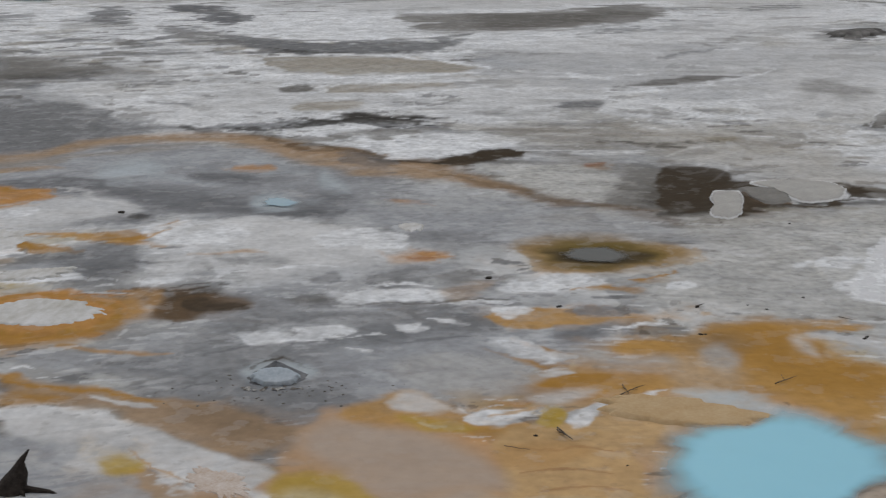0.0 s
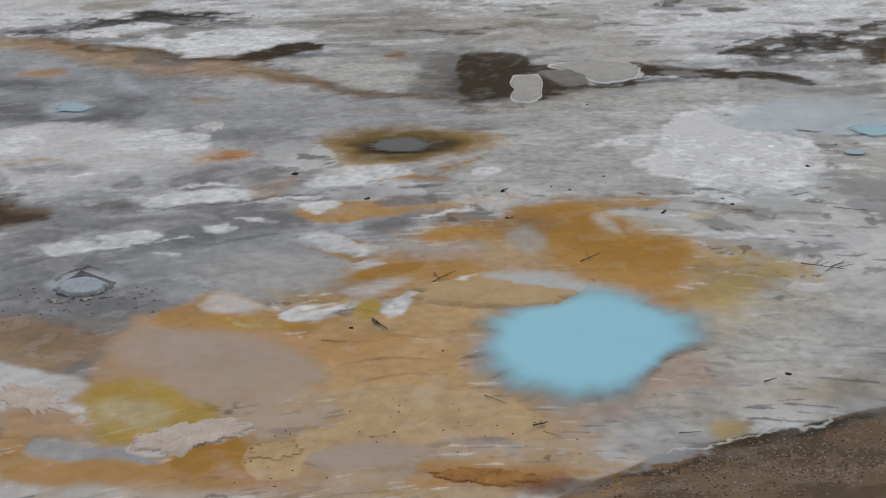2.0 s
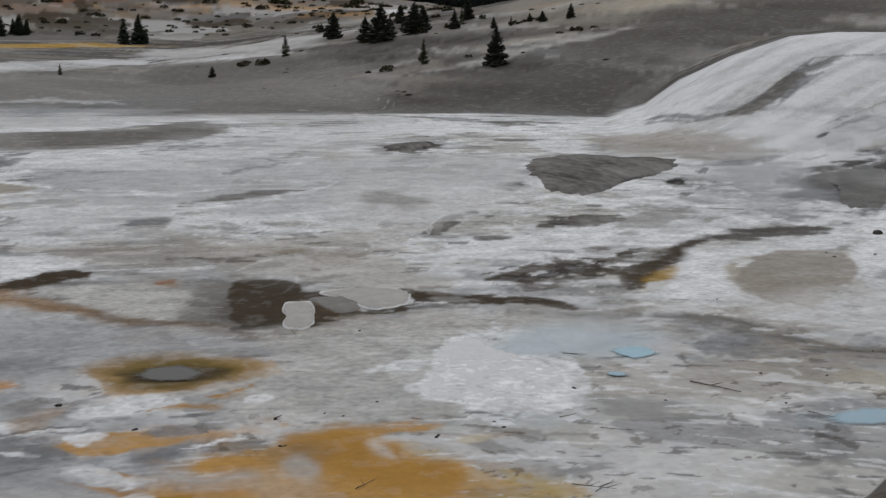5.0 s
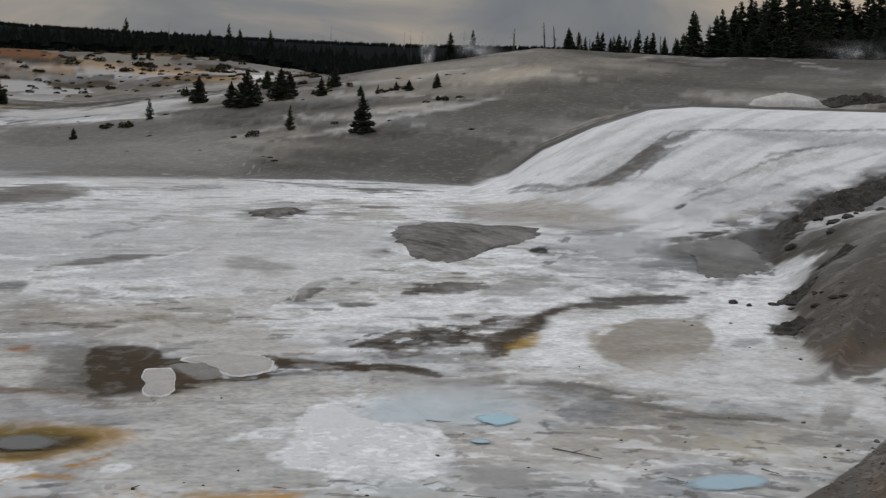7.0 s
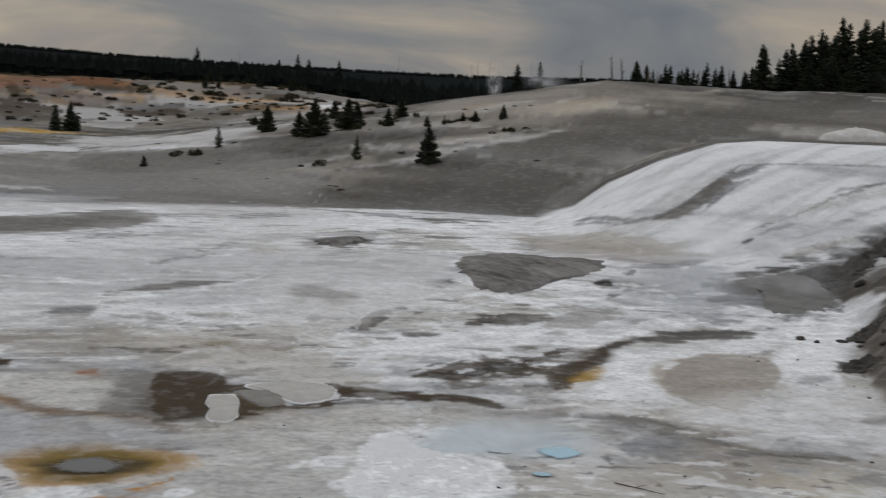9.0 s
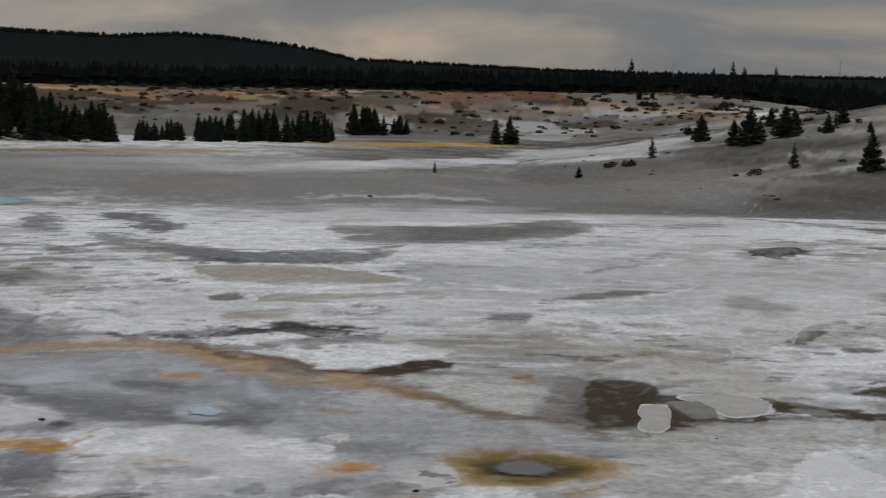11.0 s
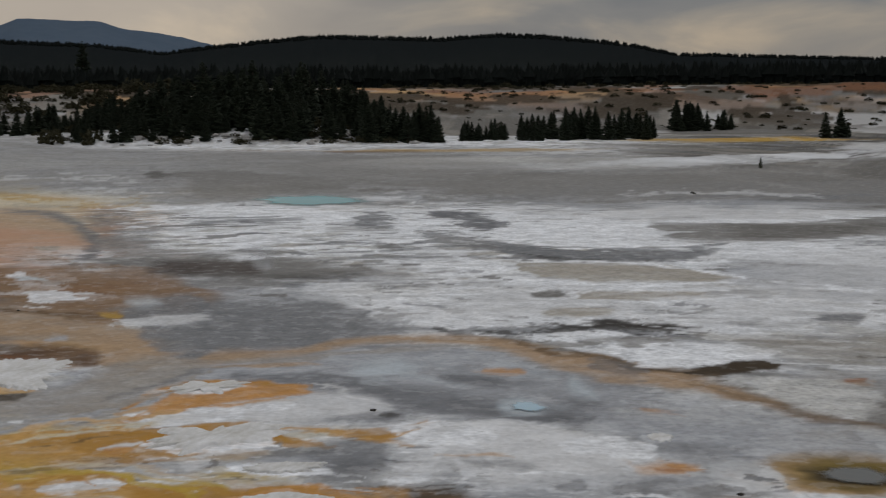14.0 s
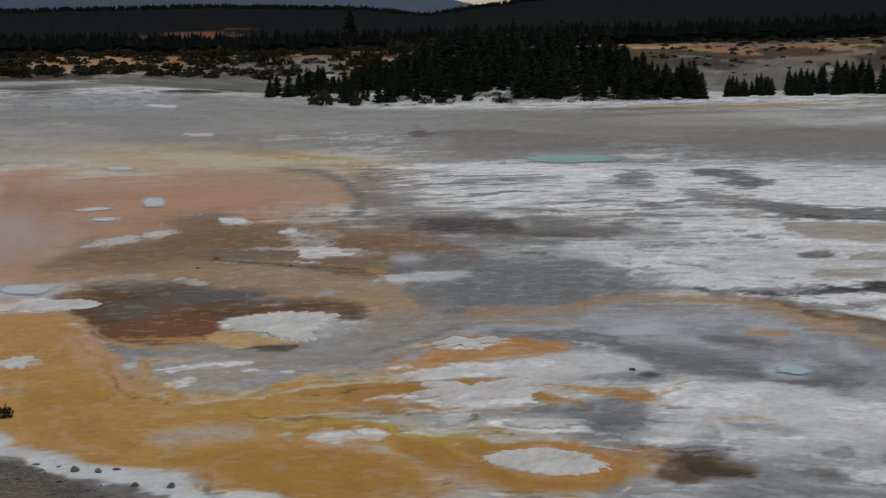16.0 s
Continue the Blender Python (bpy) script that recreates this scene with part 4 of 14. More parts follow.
flow_lines("slate", -7.13, 34.02, 5.08, 4.41, -155.4, wl=2.2, op=0.45, seed=73)
spot("taupe", -5.64, 122.9, 25.64, 22.97, 81.23, soft=0.5, op=0.8)
spot("grey", 1.89, 116.2, 19.25, 14.73, -166.5, soft=0.5, op=0.6)
spot("pale", -14.58, 165.7, 31.41, 14.05, -175.0, soft=0.5, op=0.9)
spot("white", 2.75, 171.6, 27.31, 8.12, -134.0, soft=0.4, op=0.7)
spot("white", -21.39, 153.9, 9.79, 6.77, -176.1, soft=0.5, op=0.5)
spot("silver", 2.76, 95.84, 11.09, 5.61, 170.3, soft=0.6, op=0.8)
spot("white", -7.75, 80.49, 11.26, 7.82, 137.5, soft=0.35, rag=0.7)
spot("white", -23.9, 80.45, 14.75, 6.35, 127.3, soft=0.4, op=0.85, rag=0.8)
spot("slate", -20.36, 82.09, 5.66, 1.35, -84.34, soft=0.35, op=0.8, rag=0.6)
spot("slate", -14.14, 84.62, 7.29, 1.24, 111.3, soft=0.35, op=0.85, rag=0.6)
spot("grey", -12.7, 71.33, 5.58, 1.31, 122.0, soft=0.4, op=0.8, rag=0.6)
spot("slate", -7.79, 66.2, 5.22, 1.21, 130.5, soft=0.35, op=0.85, rag=0.5)
spot("taupe", -1.9, 66.02, 3.75, 1.14, -126.0, soft=0.5, op=0.7)
spot("taupe", 4.88, 79.02, 8.47, 4.76, -136.6, soft=0.35, op=0.85, rag=0.35)
spot("slate", 8.93, 81.01, 4.63, 1.53, -150.9, soft=0.6, op=0.6)
band("white", [(-2.21, 82.22), (1.4, 84.37), (6.77, 87.04), (14.24, 90.23)], [1.00, 1.04, 1.11, 0.77], op=0.8, soft=0.5)
spot("beige", -2.9, 58.44, 5.07, 2.7, 155.3, soft=0.25, op=0.95, rag=0.35)
band("white", [(-7.21, 55.21), (-2.45, 54.07), (1.67, 56.35), (2.07, 57.89), (-0.22, 60.88)], [0.54, 0.54, 0.43, 0.26, 0.25], op=0.9, soft=0.5, rag=0.3)
spot("beige", -0.61, 51.93, 1.65, 1.14, -166.9, soft=0.35, op=0.8)
spot("taupe", -5.89, 51.92, 0.95, 0.7, 152.6, soft=0.35, op=0.8)
spot("beige", -4.06, 47.49, 1.26, 1.2, 71.54, soft=0.3, op=0.85)
spot("grey", -9.66, 48.25, 0.98, 0.38, 155.6, soft=0.4, op=0.8)
spot("taupe", 4.88, 47.08, 1.31, 0.64, -142.0, soft=0.4, op=0.8)
spot("taupe", 8.24, 51.67, 2.48, 0.72, -144.0, soft=0.3, op=0.9)
spot("white", -6.44, 49.36, 7.94, 5.67, 155.6, soft=0.5, op=0.55, rag=0.8)
spot("silver", 6.02, 60.96, 7.45, 4.84, 75.61, soft=0.5, op=0.8)
spot("white", 5.4, 69.06, 7.25, 5.19, -162.7, soft=0.5, op=0.7)
spot("white", -9.66, 46.22, 3.81, 2.15, 143.0, soft=0.4, op=0.8, rag=0.8)
spot("slate", -5.08, 43.18, 3.97, 1.13, 173.8, soft=0.5, op=0.75, rag=0.7)
spot("dark", -2.78, 44.8, 2.16, 0.69, 159.7, soft=0.5, op=0.7, rag=0.6)
spot("umber", -1.27, 44.83, 1.32, 0.57, 157.2, soft=0.5, op=0.7)
spot("white", -3.33, 42.18, 1.61, 0.94, 161.0, soft=0.4, op=0.8)
spot("white", -0.11, 39.04, 2.14, 1.64, 131.9, soft=0.3, op=0.95, rag=0.6)
spot("umber", 1.14, 37.42, 1.54, 0.65, -135.1, soft=0.3, op=0.95, rag=0.4)
spot("brown", -0.03, 36.7, 0.48, 0.4, -153.0, soft=0.5, op=0.7)
spot("dark", -19.76, 58.41, 3.72, 2.25, 151.3, soft=0.6, op=0.6)
spot("brown", -20.69, 49.06, 4.26, 1.66, 131.6, soft=0.6, op=0.5)
band("brown", [(-4.15, 39.67), (-2.72, 38.61), (-1.65, 36.64), (-0.1, 36.2)], [0.29, 0.32, 0.29, 0.31], op=0.75, soft=0.6, rag=0.3)
band("fawn", [(-3.68, 38.24), (-2.32, 37.43), (-0.7, 35.81), (1.32, 33.7), (2.92, 31.39)], [0.74, 0.57, 0.43, 0.32, 0.23], op=0.75, soft=0.7, rag=0.3)
band("brown", [(0.63, 34.63), (2.08, 32.53), (3.79, 31.21)], [0.17, 0.23, 0.30], op=0.5, soft=0.8, rag=0.3)
spot("pale", 3.28, 33.96, 2.1, 1.51, 86.07, soft=0.35, op=0.9, rag=0.4)
spot("orange", 4.21, 36.08, 0.37, 0.28, 62.92, soft=0.5, op=0.7)
spot("straw", 8.36, 259.8, 17.97, 12.26, -176.4, soft=0.4, op=0.95, rag=0.3)
spot("straw", -39.43, 206.8, 17.72, 7.71, -175.2, soft=0.5, op=0.8)
spot("brown", -47.15, 201.3, 8.69, 5.37, -177.5, soft=0.6, op=0.6)
spot("silver", -3.16, 25.47, 4.38, 3.72, 123.3, soft=0.6, op=0.5)
spot("silver", 3.34, 29.04, 2.51, 1.61, 166.7, soft=0.6, op=0.6, wet=0.3)
spot("beige", 4.96, 28.97, 4.33, 1.35, 169.2, soft=0.6, op=0.5)
spot("silver", 1.16, 28.05, 1.32, 0.93, 144.4, soft=0.6, op=0.4)
spot("white", -4.04, 28.8, 1.6, 1.06, -174.4, soft=0.35, rag=0.7)
spot("white", -3.03, 26.33, 2.33, 1.38, 149.6, soft=0.8, op=0.6, rag=0.6)
spot("white", -4.31, 25.71, 1.71, 1.05, -151.7, soft=0.8, op=0.55, rag=0.6)
spot("white", -1.7, 27.13, 1.36, 0.67, 136.6, soft=0.4, op=0.7)
spot("white", -0.74, 28.91, 0.43, 0.3, 94.44, soft=0.15, rag=0.3, lift=0.02)
spot("orange", -0.52, 26.58, 0.65, 0.4, 164.3, soft=0.5, op=0.8, rag=0.6)
spot("rust", -0.45, 26.39, 0.35, 0.18, 177.2, soft=0.6, op=0.6)
spot("orange", -0.87, 31.77, 0.5, 0.24, 159.4, soft=0.5, op=0.7)
spot("olive", 2.67, 30.02, 0.4, 0.38, 57.41, soft=0.6, op=0.6)
spot("slate", -2.24, 25.03, 0.5, 0.43, 156.9, soft=0.6, op=0.6)
spot("taupe", -1.13, 24.55, 0.91, 0.49, -143.4, soft=0.5, op=0.7)
spot("taupe", -2.52, 23.42, 0.62, 0.32, 175.8, soft=0.6, op=0.7)
spot("brown", 0.48, 24.18, 0.64, 0.28, -140.7, soft=0.6, op=0.6)
spot("white", -0.89, 23.74, 0.86, 0.39, 164.5, soft=0.3, rag=0.7)
spot("white", 1.87, 24.5, 0.96, 0.7, -178.8, soft=0.4, rag=0.6, op=0.8)
spot("slate", -6.94, 26.87, 1.6, 1.1, -132.4, soft=0.6, op=0.6, rag=0.7)
spot("white", -7.73, 25.14, 0.74, 0.34, -172.0, soft=0.3, rag=0.4)
spot("grey", -4.27, 21.23, 3.12, 1.35, 140.9, soft=0.6, op=0.6, rag=0.6)
spot("grey", -1.19, 21.51, 2.24, 1.34, -159.5, soft=0.6, op=0.75, rag=0.7)
spot("slate", -0.25, 21.95, 1.17, 0.57, -149.2, soft=0.6, op=0.5, rag=0.7)
spot("slate", -1.51, 20.59, 0.81, 0.38, -144.7, soft=0.6, op=0.5, rag=0.7)
spot("white", -2.41, 21.37, 0.89, 0.33, -167.8, soft=0.3, rag=0.5)
spot("white", -1.33, 20.54, 0.38, 0.11, 165.2, soft=0.5, op=0.6)
spot("white", -0.54, 21.86, 0.34, 0.25, 175.2, soft=0.5, op=0.7)
spot("white", -0.96, 19.4, 0.4, 0.17, 133.7, soft=0.4, op=0.8)
spot("white", 0.03, 19.91, 0.73, 0.26, 123.0, soft=0.6, op=0.5)
spot("grey", -2.49, 18.84, 2.09, 1.11, 145.4, soft=0.5, op=0.85, rag=0.4)
spot("taupe", -2.63, 18.6, 1.89, 0.68, 148.8, soft=0.6, op=0.5)
spot("dark", -2.51, 18.98, 0.64, 0.27, 177.0, soft=0.7, op=0.45, rag=0.8)
spot("white", -2.04, 18.92, 0.13, 0.1, -158.9, soft=0.3)
spot("silver", -5.24, 20.16, 1.94, 0.5, 165.5, soft=0.6, op=0.7)
spot("ochre", 3.34, 26.44, 1.79, 1.26, 160.3, soft=0.5, op=0.7, rag=0.2)
spot("olive", 3.18, 26.53, 1.46, 1.08, 158.1, soft=0.5, op=0.95, rag=0.15)
spot("umber", 3.11, 26.45, 1.16, 0.81, 160.1, soft=0.5, op=0.85, rag=0.2)
spot("ochre", 4.78, 26.48, 0.53, 0.44, -161.0, soft=0.7, op=0.5)
spot("slate", 3.17, 26.32, 0.86, 0.45, 164.1, soft=0.4, rag=0.5)
spot("milk", 3.02, 26.16, 0.45, 0.18, 169.9, soft=0.5, op=0.7, rag=0.8)
spot("ochre", 4.83, 25.75, 0.18, 0.16, 46.34, soft=0.4, op=0.8)
spot("ochre", 3.2, 24.01, 0.47, 0.23, 170.8, soft=0.6, op=0.7)
spot("ochre", 4.02, 24.52, 0.51, 0.15, -165.8, soft=0.6, op=0.6)
band("ochre", [(-6.94, 19.35), (-5.82, 19.01), (-4.63, 18.63), (-3.3, 18.15)], [0.19, 0.21, 0.18, 0.20], op=0.9, soft=0.6, rag=0.4)
band("brown", [(-6.63, 18.91), (-5.27, 18.52), (-3.65, 17.83), (-2.76, 17.17)], [0.17, 0.18, 0.27, 0.29], op=0.6, soft=0.7, rag=0.3)
band("taupe", [(-4.77, 18.15), (-3.63, 17.72), (-2.38, 17.26)], [0.23, 0.37, 0.44], op=0.8, soft=0.7, rag=0.3)
spot("white", -5.04, 17.64, 1.61, 0.43, 153.1, soft=0.5, op=0.8)
spot("white", -3.42, 16.14, 1.12, 0.32, 139.9, soft=0.4, op=0.8, rag=0.6)
spot("grey", -5.04, 16.74, 1.2, 0.44, 146.4, soft=0.5, op=0.8)
spot("yellow", -4.27, 16.34, 0.56, 0.27, 138.0, soft=0.5, op=0.85, rag=0.6)
spot("silver", 7.52, 26.74, 3.01, 1.97, 164.5, soft=0.6, op=0.5)
spot("silver", 6.07, 23.98, 1.49, 1.29, 121.3, soft=0.6, op=0.6, wet=0.3)
spot("beige", 10.24, 29.49, 4.02, 1.22, 164.9, soft=0.6, op=0.6)
spot("beige", 15.74, 27.63, 3.38, 1.56, 155.5, soft=0.6, op=0.6)
spot("taupe", 15.2, 27.78, 1.56, 0.8, 143.2, soft=0.6, op=0.6)
spot("beige", 13.2, 23.08, 2.84, 1.76, 157.4, soft=0.6, op=0.6)
spot("white", 9.3, 24.34, 2.43, 1.56, 82.3, soft=0.2, rag=0.5, lift=0.02)
spot("white", 10.05, 27.06, 1.62, 0.63, -138.9, soft=0.4, op=0.8)
spot("milk", 12.6, 26.97, 1.95, 1.35, 170.6, soft=0.6, op=0.9, wet=0.4)
spot("beige", 20.94, 32.01, 3.16, 1.76, 58.23, soft=0.25, op=0.95, rag=0.35)
spot("white", 16.48, 30.16, 2.23, 1.44, 52.45, soft=0.5, op=0.6)
spot("white", 26.96, 35.62, 8.15, 1.11, -128.2, soft=0.5, op=0.8)
spot("white", 20.08, 27.06, 2.47, 1.26, 171.3, soft=0.5, op=0.7)
spot("taupe", 22.14, 26.79, 0.87, 0.5, 177.6, soft=0.5, op=0.7)
spot("white", 28.37, 40.2, 4.9, 1.27, -138.2, soft=0.5, op=0.7)
spot("silver", 31.53, 50.34, 7.11, 2.93, 53.89, soft=0.6, op=0.7)
spot("slate", 11.74, 23.74, 0.24, 0.21, -165.2, soft=0.5, op=0.5)
spot("beige", 17.03, 24.31, 1.84, 0.81, 146.1, soft=0.6, op=0.6)
spot("taupe", 17.57, 24.45, 1.49, 0.28, 145.8, soft=0.7, op=0.6)
spot("cream", 17.21, 21.75, 1.65, 1.04, 178.5, soft=0.6, op=0.5)
spot("milk", 13.75, 20.06, 0.85, 0.35, 164.9, soft=0.5, op=0.8)
spot("beige", 20.31, 23.35, 1.34, 0.47, -156.2, soft=0.5, op=0.7)
spot("umber", 6.04, 32.79, 3.02, 1.28, 80.79, soft=0.5, op=0.97, rag=0.22)
spot("taupe", 5.15, 32.72, 2.64, 1.05, 82.4, soft=0.6, op=0.7)
spot("dark", 6.06, 30.47, 1.45, 0.96, -168.0, soft=0.5, op=0.9)
spot("brown", 7.48, 31.51, 1.64, 0.58, -126.6, soft=0.4, op=0.9)
band("umber", [(7.5, 33.4), (9.3, 33.53), (10.25, 32.65), (11.43, 31.65), (13.15, 30.56)], [0.41, 0.30, 0.66, 0.40, 0.27], op=0.95, soft=0.5, rag=0.5)
band("dark", [(5.01, 30.26), (6.12, 29.5), (7.29, 30.11), (8.58, 30.9), (10.35, 31.1)], [0.21, 0.22, 0.26, 0.21, 0.18], op=0.7, soft=0.6, rag=0.3)
spot("olive", 8.65, 30.68, 1.4, 0.24, -177.5, soft=0.6, op=0.5)
spot("pale", 3.79, 33.47, 1.56, 0.92, 98.29, soft=0.3, op=0.9)
spot("orange", 4.05, 35.8, 0.43, 0.3, 155.9, soft=0.5, op=0.6)
spot("umber", 15.54, 35.35, 2.83, 0.78, -137.7, soft=0.5, op=0.9, rag=0.7)
spot("dark", 14.07, 34.37, 1.39, 0.48, -161.8, soft=0.6, op=0.7, rag=0.7)
spot("umber", 17.69, 33.97, 3.43, 0.56, -130.2, soft=0.45, op=0.85, rag=0.5)
spot("olive", 17.39, 33.21, 1.53, 0.43, -134.6, soft=0.5, op=0.7)
band("mud", [(20.33, 37.33), (22.38, 39.15), (24.79, 39.81), (28.03, 40.07)], [0.26, 0.38, 0.70, 0.55], op=0.85, soft=0.5, rag=0.5)
spot("dark", 19.82, 43.2, 1.44, 0.64, -158.6, soft=0.5, op=0.8, rag=0.7)
spot("umber", 18.24, 42.58, 1.14, 0.4, -144.1, soft=0.5, op=0.8, rag=0.6)
spot("taupe", 14.78, 43.98, 2.26, 0.41, -117.5, soft=0.3, op=0.9, rag=0.4)
spot("slate", 16.7, 46.62, 0.6, 0.27, 68.52, soft=0.4)
spot("slate", 12.68, 44.39, 0.59, 0.21, 73.7, soft=0.3)
spot("taupe", 9.36, 52.63, 3.15, 1.31, -154.2, soft=0.25, op=0.95, rag=0.3)
spot("taupe", 5.13, 46.78, 0.82, 0.6, 62.98, soft=0.4, op=0.8)
spot("slate", 20.65, 53.24, 1.22, 0.72, 62.99, soft=0.6, op=0.7, rag=0.8)
spot("taupe", 14.42, 51.33, 2.38, 1.28, -142.6, soft=0.7, op=0.6, rag=0.8)
spot("black", 28.79, 53.13, 0.63, 0.37, 69.68, soft=0.5)
spot("mud", 20.98, 69.29, 2.75, 1.42, -127.7, soft=0.5, op=0.8, rag=0.7)
spot("dark", 21.92, 69.77, 1.51, 0.55, 71.03, soft=0.4, rag=0.7)
spot("taupe", 10.22, 38.78, 0.39, 0.33, 74.24, soft=0.4, op=0.8)
spot("taupe", 11.9, 36.86, 0.49, 0.23, 166.3, soft=0.5, op=0.8)
spot("taupe", 6.14, 39.04, 1.26, 0.33, 165.2, soft=0.6, op=0.8, rag=0.7)
spot("olive", 8.43, 39.87, 0.58, 0.45, 162.7, soft=0.7, op=0.5)
spot("beige", 9.79, 39.83, 4.38, 2.48, 148.3, soft=0.6, op=0.5)
spot("white", 14.37, 38.87, 4.78, 1.46, -150.6, soft=0.5, op=0.7, rag=0.7)
spot("white", 18.32, 37.73, 3.64, 0.69, -142.0, soft=0.4, op=0.8, rag=0.7)
spot("white", 10.8, 48.2, 4.29, 2.77, -165.8, soft=0.5, op=0.7, rag=0.7)
spot("white", 17.01, 49.96, 4.31, 2.86, 65.19, soft=0.5, op=0.5, rag=0.7)
spot("silver", 15.32, 57.3, 9.89, 6.93, 175.5, soft=0.5, op=0.7)
spot("white", 24.85, 79.73, 19.15, 4.74, 164.7, soft=0.35, op=0.9)
spot("beige", 35.56, 66.45, 8.59, 2.06, 107.6, soft=0.6, op=0.7)
band("white", [(8.55, 90.15), (20.36, 91.07), (32.01, 89.45), (40.03, 83.13)], [1.73, 1.42, 1.53, 1.82], op=0.95, soft=0.5, rag=0.3)
band("dark", [(30.83, 83.92), (34.26, 82.37)], [0.90, 0.90], op=0.7, soft=0.6, rag=0.6)
band("grey", [(38.98, 76.78), (39.15, 69.72), (41.04, 69.03)], [0.30, 0.29, 0.45], op=0.8, soft=0.6, rag=0.6)
spot("taupe", 9.95, 79.11, 3.94, 2.05, -135.3, soft=0.5, op=0.8)
spot("slate", 10.01, 72.78, 2.09, 0.97, -147.4, soft=0.6, op=0.5)
band("silver", [(53.06, 75.62), (46.36, 73.96), (41.45, 75.38)], [0.37, 0.41, 0.50], op=0.22, soft=0.7, rag=0.2)
band("silver", [(54.67, 72.8), (46.03, 69.5), (40.17, 68.84)], [0.25, 0.26, 0.29], op=0.25, soft=0.7, rag=0.2)
band("pale", [(58.4, 70.58), (50.02, 68.12), (42.4, 65.6)], [0.28, 0.29, 0.25], op=0.4, soft=0.7, rag=0.2)
band("silver", [(60.13, 67.71), (51.49, 65.59), (43.79, 63.09)], [0.24, 0.27, 0.24], op=0.28, soft=0.7, rag=0.2)
band("grey", [(57.33, 63.44), (51.2, 63.07), (44.84, 61.33)], [0.14, 0.24, 0.20], op=0.3, soft=0.6, rag=0.25)
band("pale", [(51.7, 78.32), (46.07, 77.73), (42.7, 80.83)], [0.61, 0.69, 0.88], op=0.35, soft=0.7, rag=0.2)
band("grey", [(49.1, 73.62), (46.16, 71.63), (42.59, 69.7), (40.39, 68.88)], [0.09, 0.23, 0.30, 0.23], op=0.75, soft=0.5, rag=0.35)
band("taupe", [(45.77, 71.66), (43.82, 70.44), (42, 69.36)], [0.09, 0.14, 0.16], op=0.7, soft=0.5, rag=0.35)
spot("slate", 33.36, 47.82, 2.52, 0.76, -154.6, soft=0.5, op=0.7, rag=0.7)
band("dark", [(38.52, 51.53), (41.37, 51.64), (49.36, 58.33), (53.59, 59.57), (57.15, 59.81)], [2.03, 1.32, 0.70, 0.87, 0.61], op=0.9, soft=0.5, rag=0.7)
spot("grey", 34.68, 48.59, 6.06, 2.45, 52.73, soft=0.4, op=0.95, rag=0.5)
spot("mud", 39.81, 52.16, 3.84, 1.69, 47.4, soft=0.5, op=0.9, rag=0.7)
spot("dark", 26.74, 32.94, 1.65, 0.58, 55.21, soft=0.5, op=0.9, rag=0.9)
spot("grey", -15.37, 45.71, 8.64, 3.46, 122.4, soft=0.4, op=0.5)
spot("white", -23.71, 85.2, 6.67, 3.92, 132.4, soft=0.5, op=0.5)
spot("taupe", -15.26, 18.24, 2.8, 0.78, 152.8, soft=0.25, rag=0.4)
spot("mud", -14.91, 18.1, 1.96, 0.52, 154.1, soft=0.6, op=0.7, rag=0.8)
spot("beige", -15.77, 18.72, 1.13, 0.28, 154.8, soft=0.5, op=0.5, rag=0.8)
spot("dark", -14.9, 18.69, 1.38, 0.23, 158.0, soft=0.5, op=0.5, rag=0.9)
spot("dark", 10.61, 55.29, 0.53, 0.24, -124.5, op=0.59, rag=0.7)
spot("white", 19.89, 34.87, 0.45, 0.14, -135.3, op=0.89, rag=0.7)
spot("grey", 25.5, 37.27, 0.22, 0.11, 54.98, op=0.77, rag=0.7)
spot("grey", 8.67, 62.34, 0.74, 0.29, -121.9, op=0.66, rag=0.7)
spot("grey", 31.47, 55.74, 0.76, 0.19, -126.6, op=0.82, rag=0.7)
spot("taupe", 18.54, 33.21, 0.29, 0.13, -171.1, op=0.83, rag=0.7)
spot("white", 15.1, 36.38, 0.63, 0.08, -145.3, op=0.74, rag=0.7)
spot("taupe", 12.92, 34.85, 0.43, 0.08, -144.0, op=0.85, rag=0.7)
spot("slate", 32.42, 50.69, 0.46, 0.2, -149.5, op=0.65, rag=0.7)
spot("white", 28.38, 50.91, 0.68, 0.2, 53.47, op=0.53, rag=0.7)
spot("white", 22.23, 34.14, 0.27, 0.17, 31.36, op=0.68, rag=0.7)
spot("white", 14.88, 32.57, 0.26, 0.18, 173.8, op=0.57, rag=0.7)
spot("white", 34.92, 56.62, 0.7, 0.19, 52.42, op=0.89, rag=0.7)
spot("slate", 7.03, 62.59, 0.67, 0.33, -118.2, op=0.79, rag=0.7)
spot("white", 24.34, 66.5, 0.63, 0.28, 66.88, op=0.89, rag=0.7)
spot("white", 17.73, 38.98, 0.3, 0.29, 104.6, op=0.81, rag=0.7)
spot("white", 13.78, 32.88, 0.3, 0.16, -147.2, op=0.56, rag=0.7)
spot("taupe", 26.65, 48.73, 0.59, 0.3, -149.0, op=0.77, rag=0.7)
spot("taupe", 23.97, 53.28, 1, 0.28, -142.7, op=0.75, rag=0.7)
spot("taupe", 7.89, 50.78, 0.65, 0.23, -137.6, op=0.57, rag=0.7)
spot("slate", 24.84, 39.67, 0.42, 0.28, 47.96, op=0.88, rag=0.7)
spot("grey", 8.3, 44.12, 0.58, 0.19, -118.0, op=0.87, rag=0.7)
spot("dark", 38.89, 55.73, 0.45, 0.32, -161.5, op=0.76, rag=0.7)
spot("taupe", 22.67, 37.45, 0.47, 0.31, -160.1, op=0.62, rag=0.7)
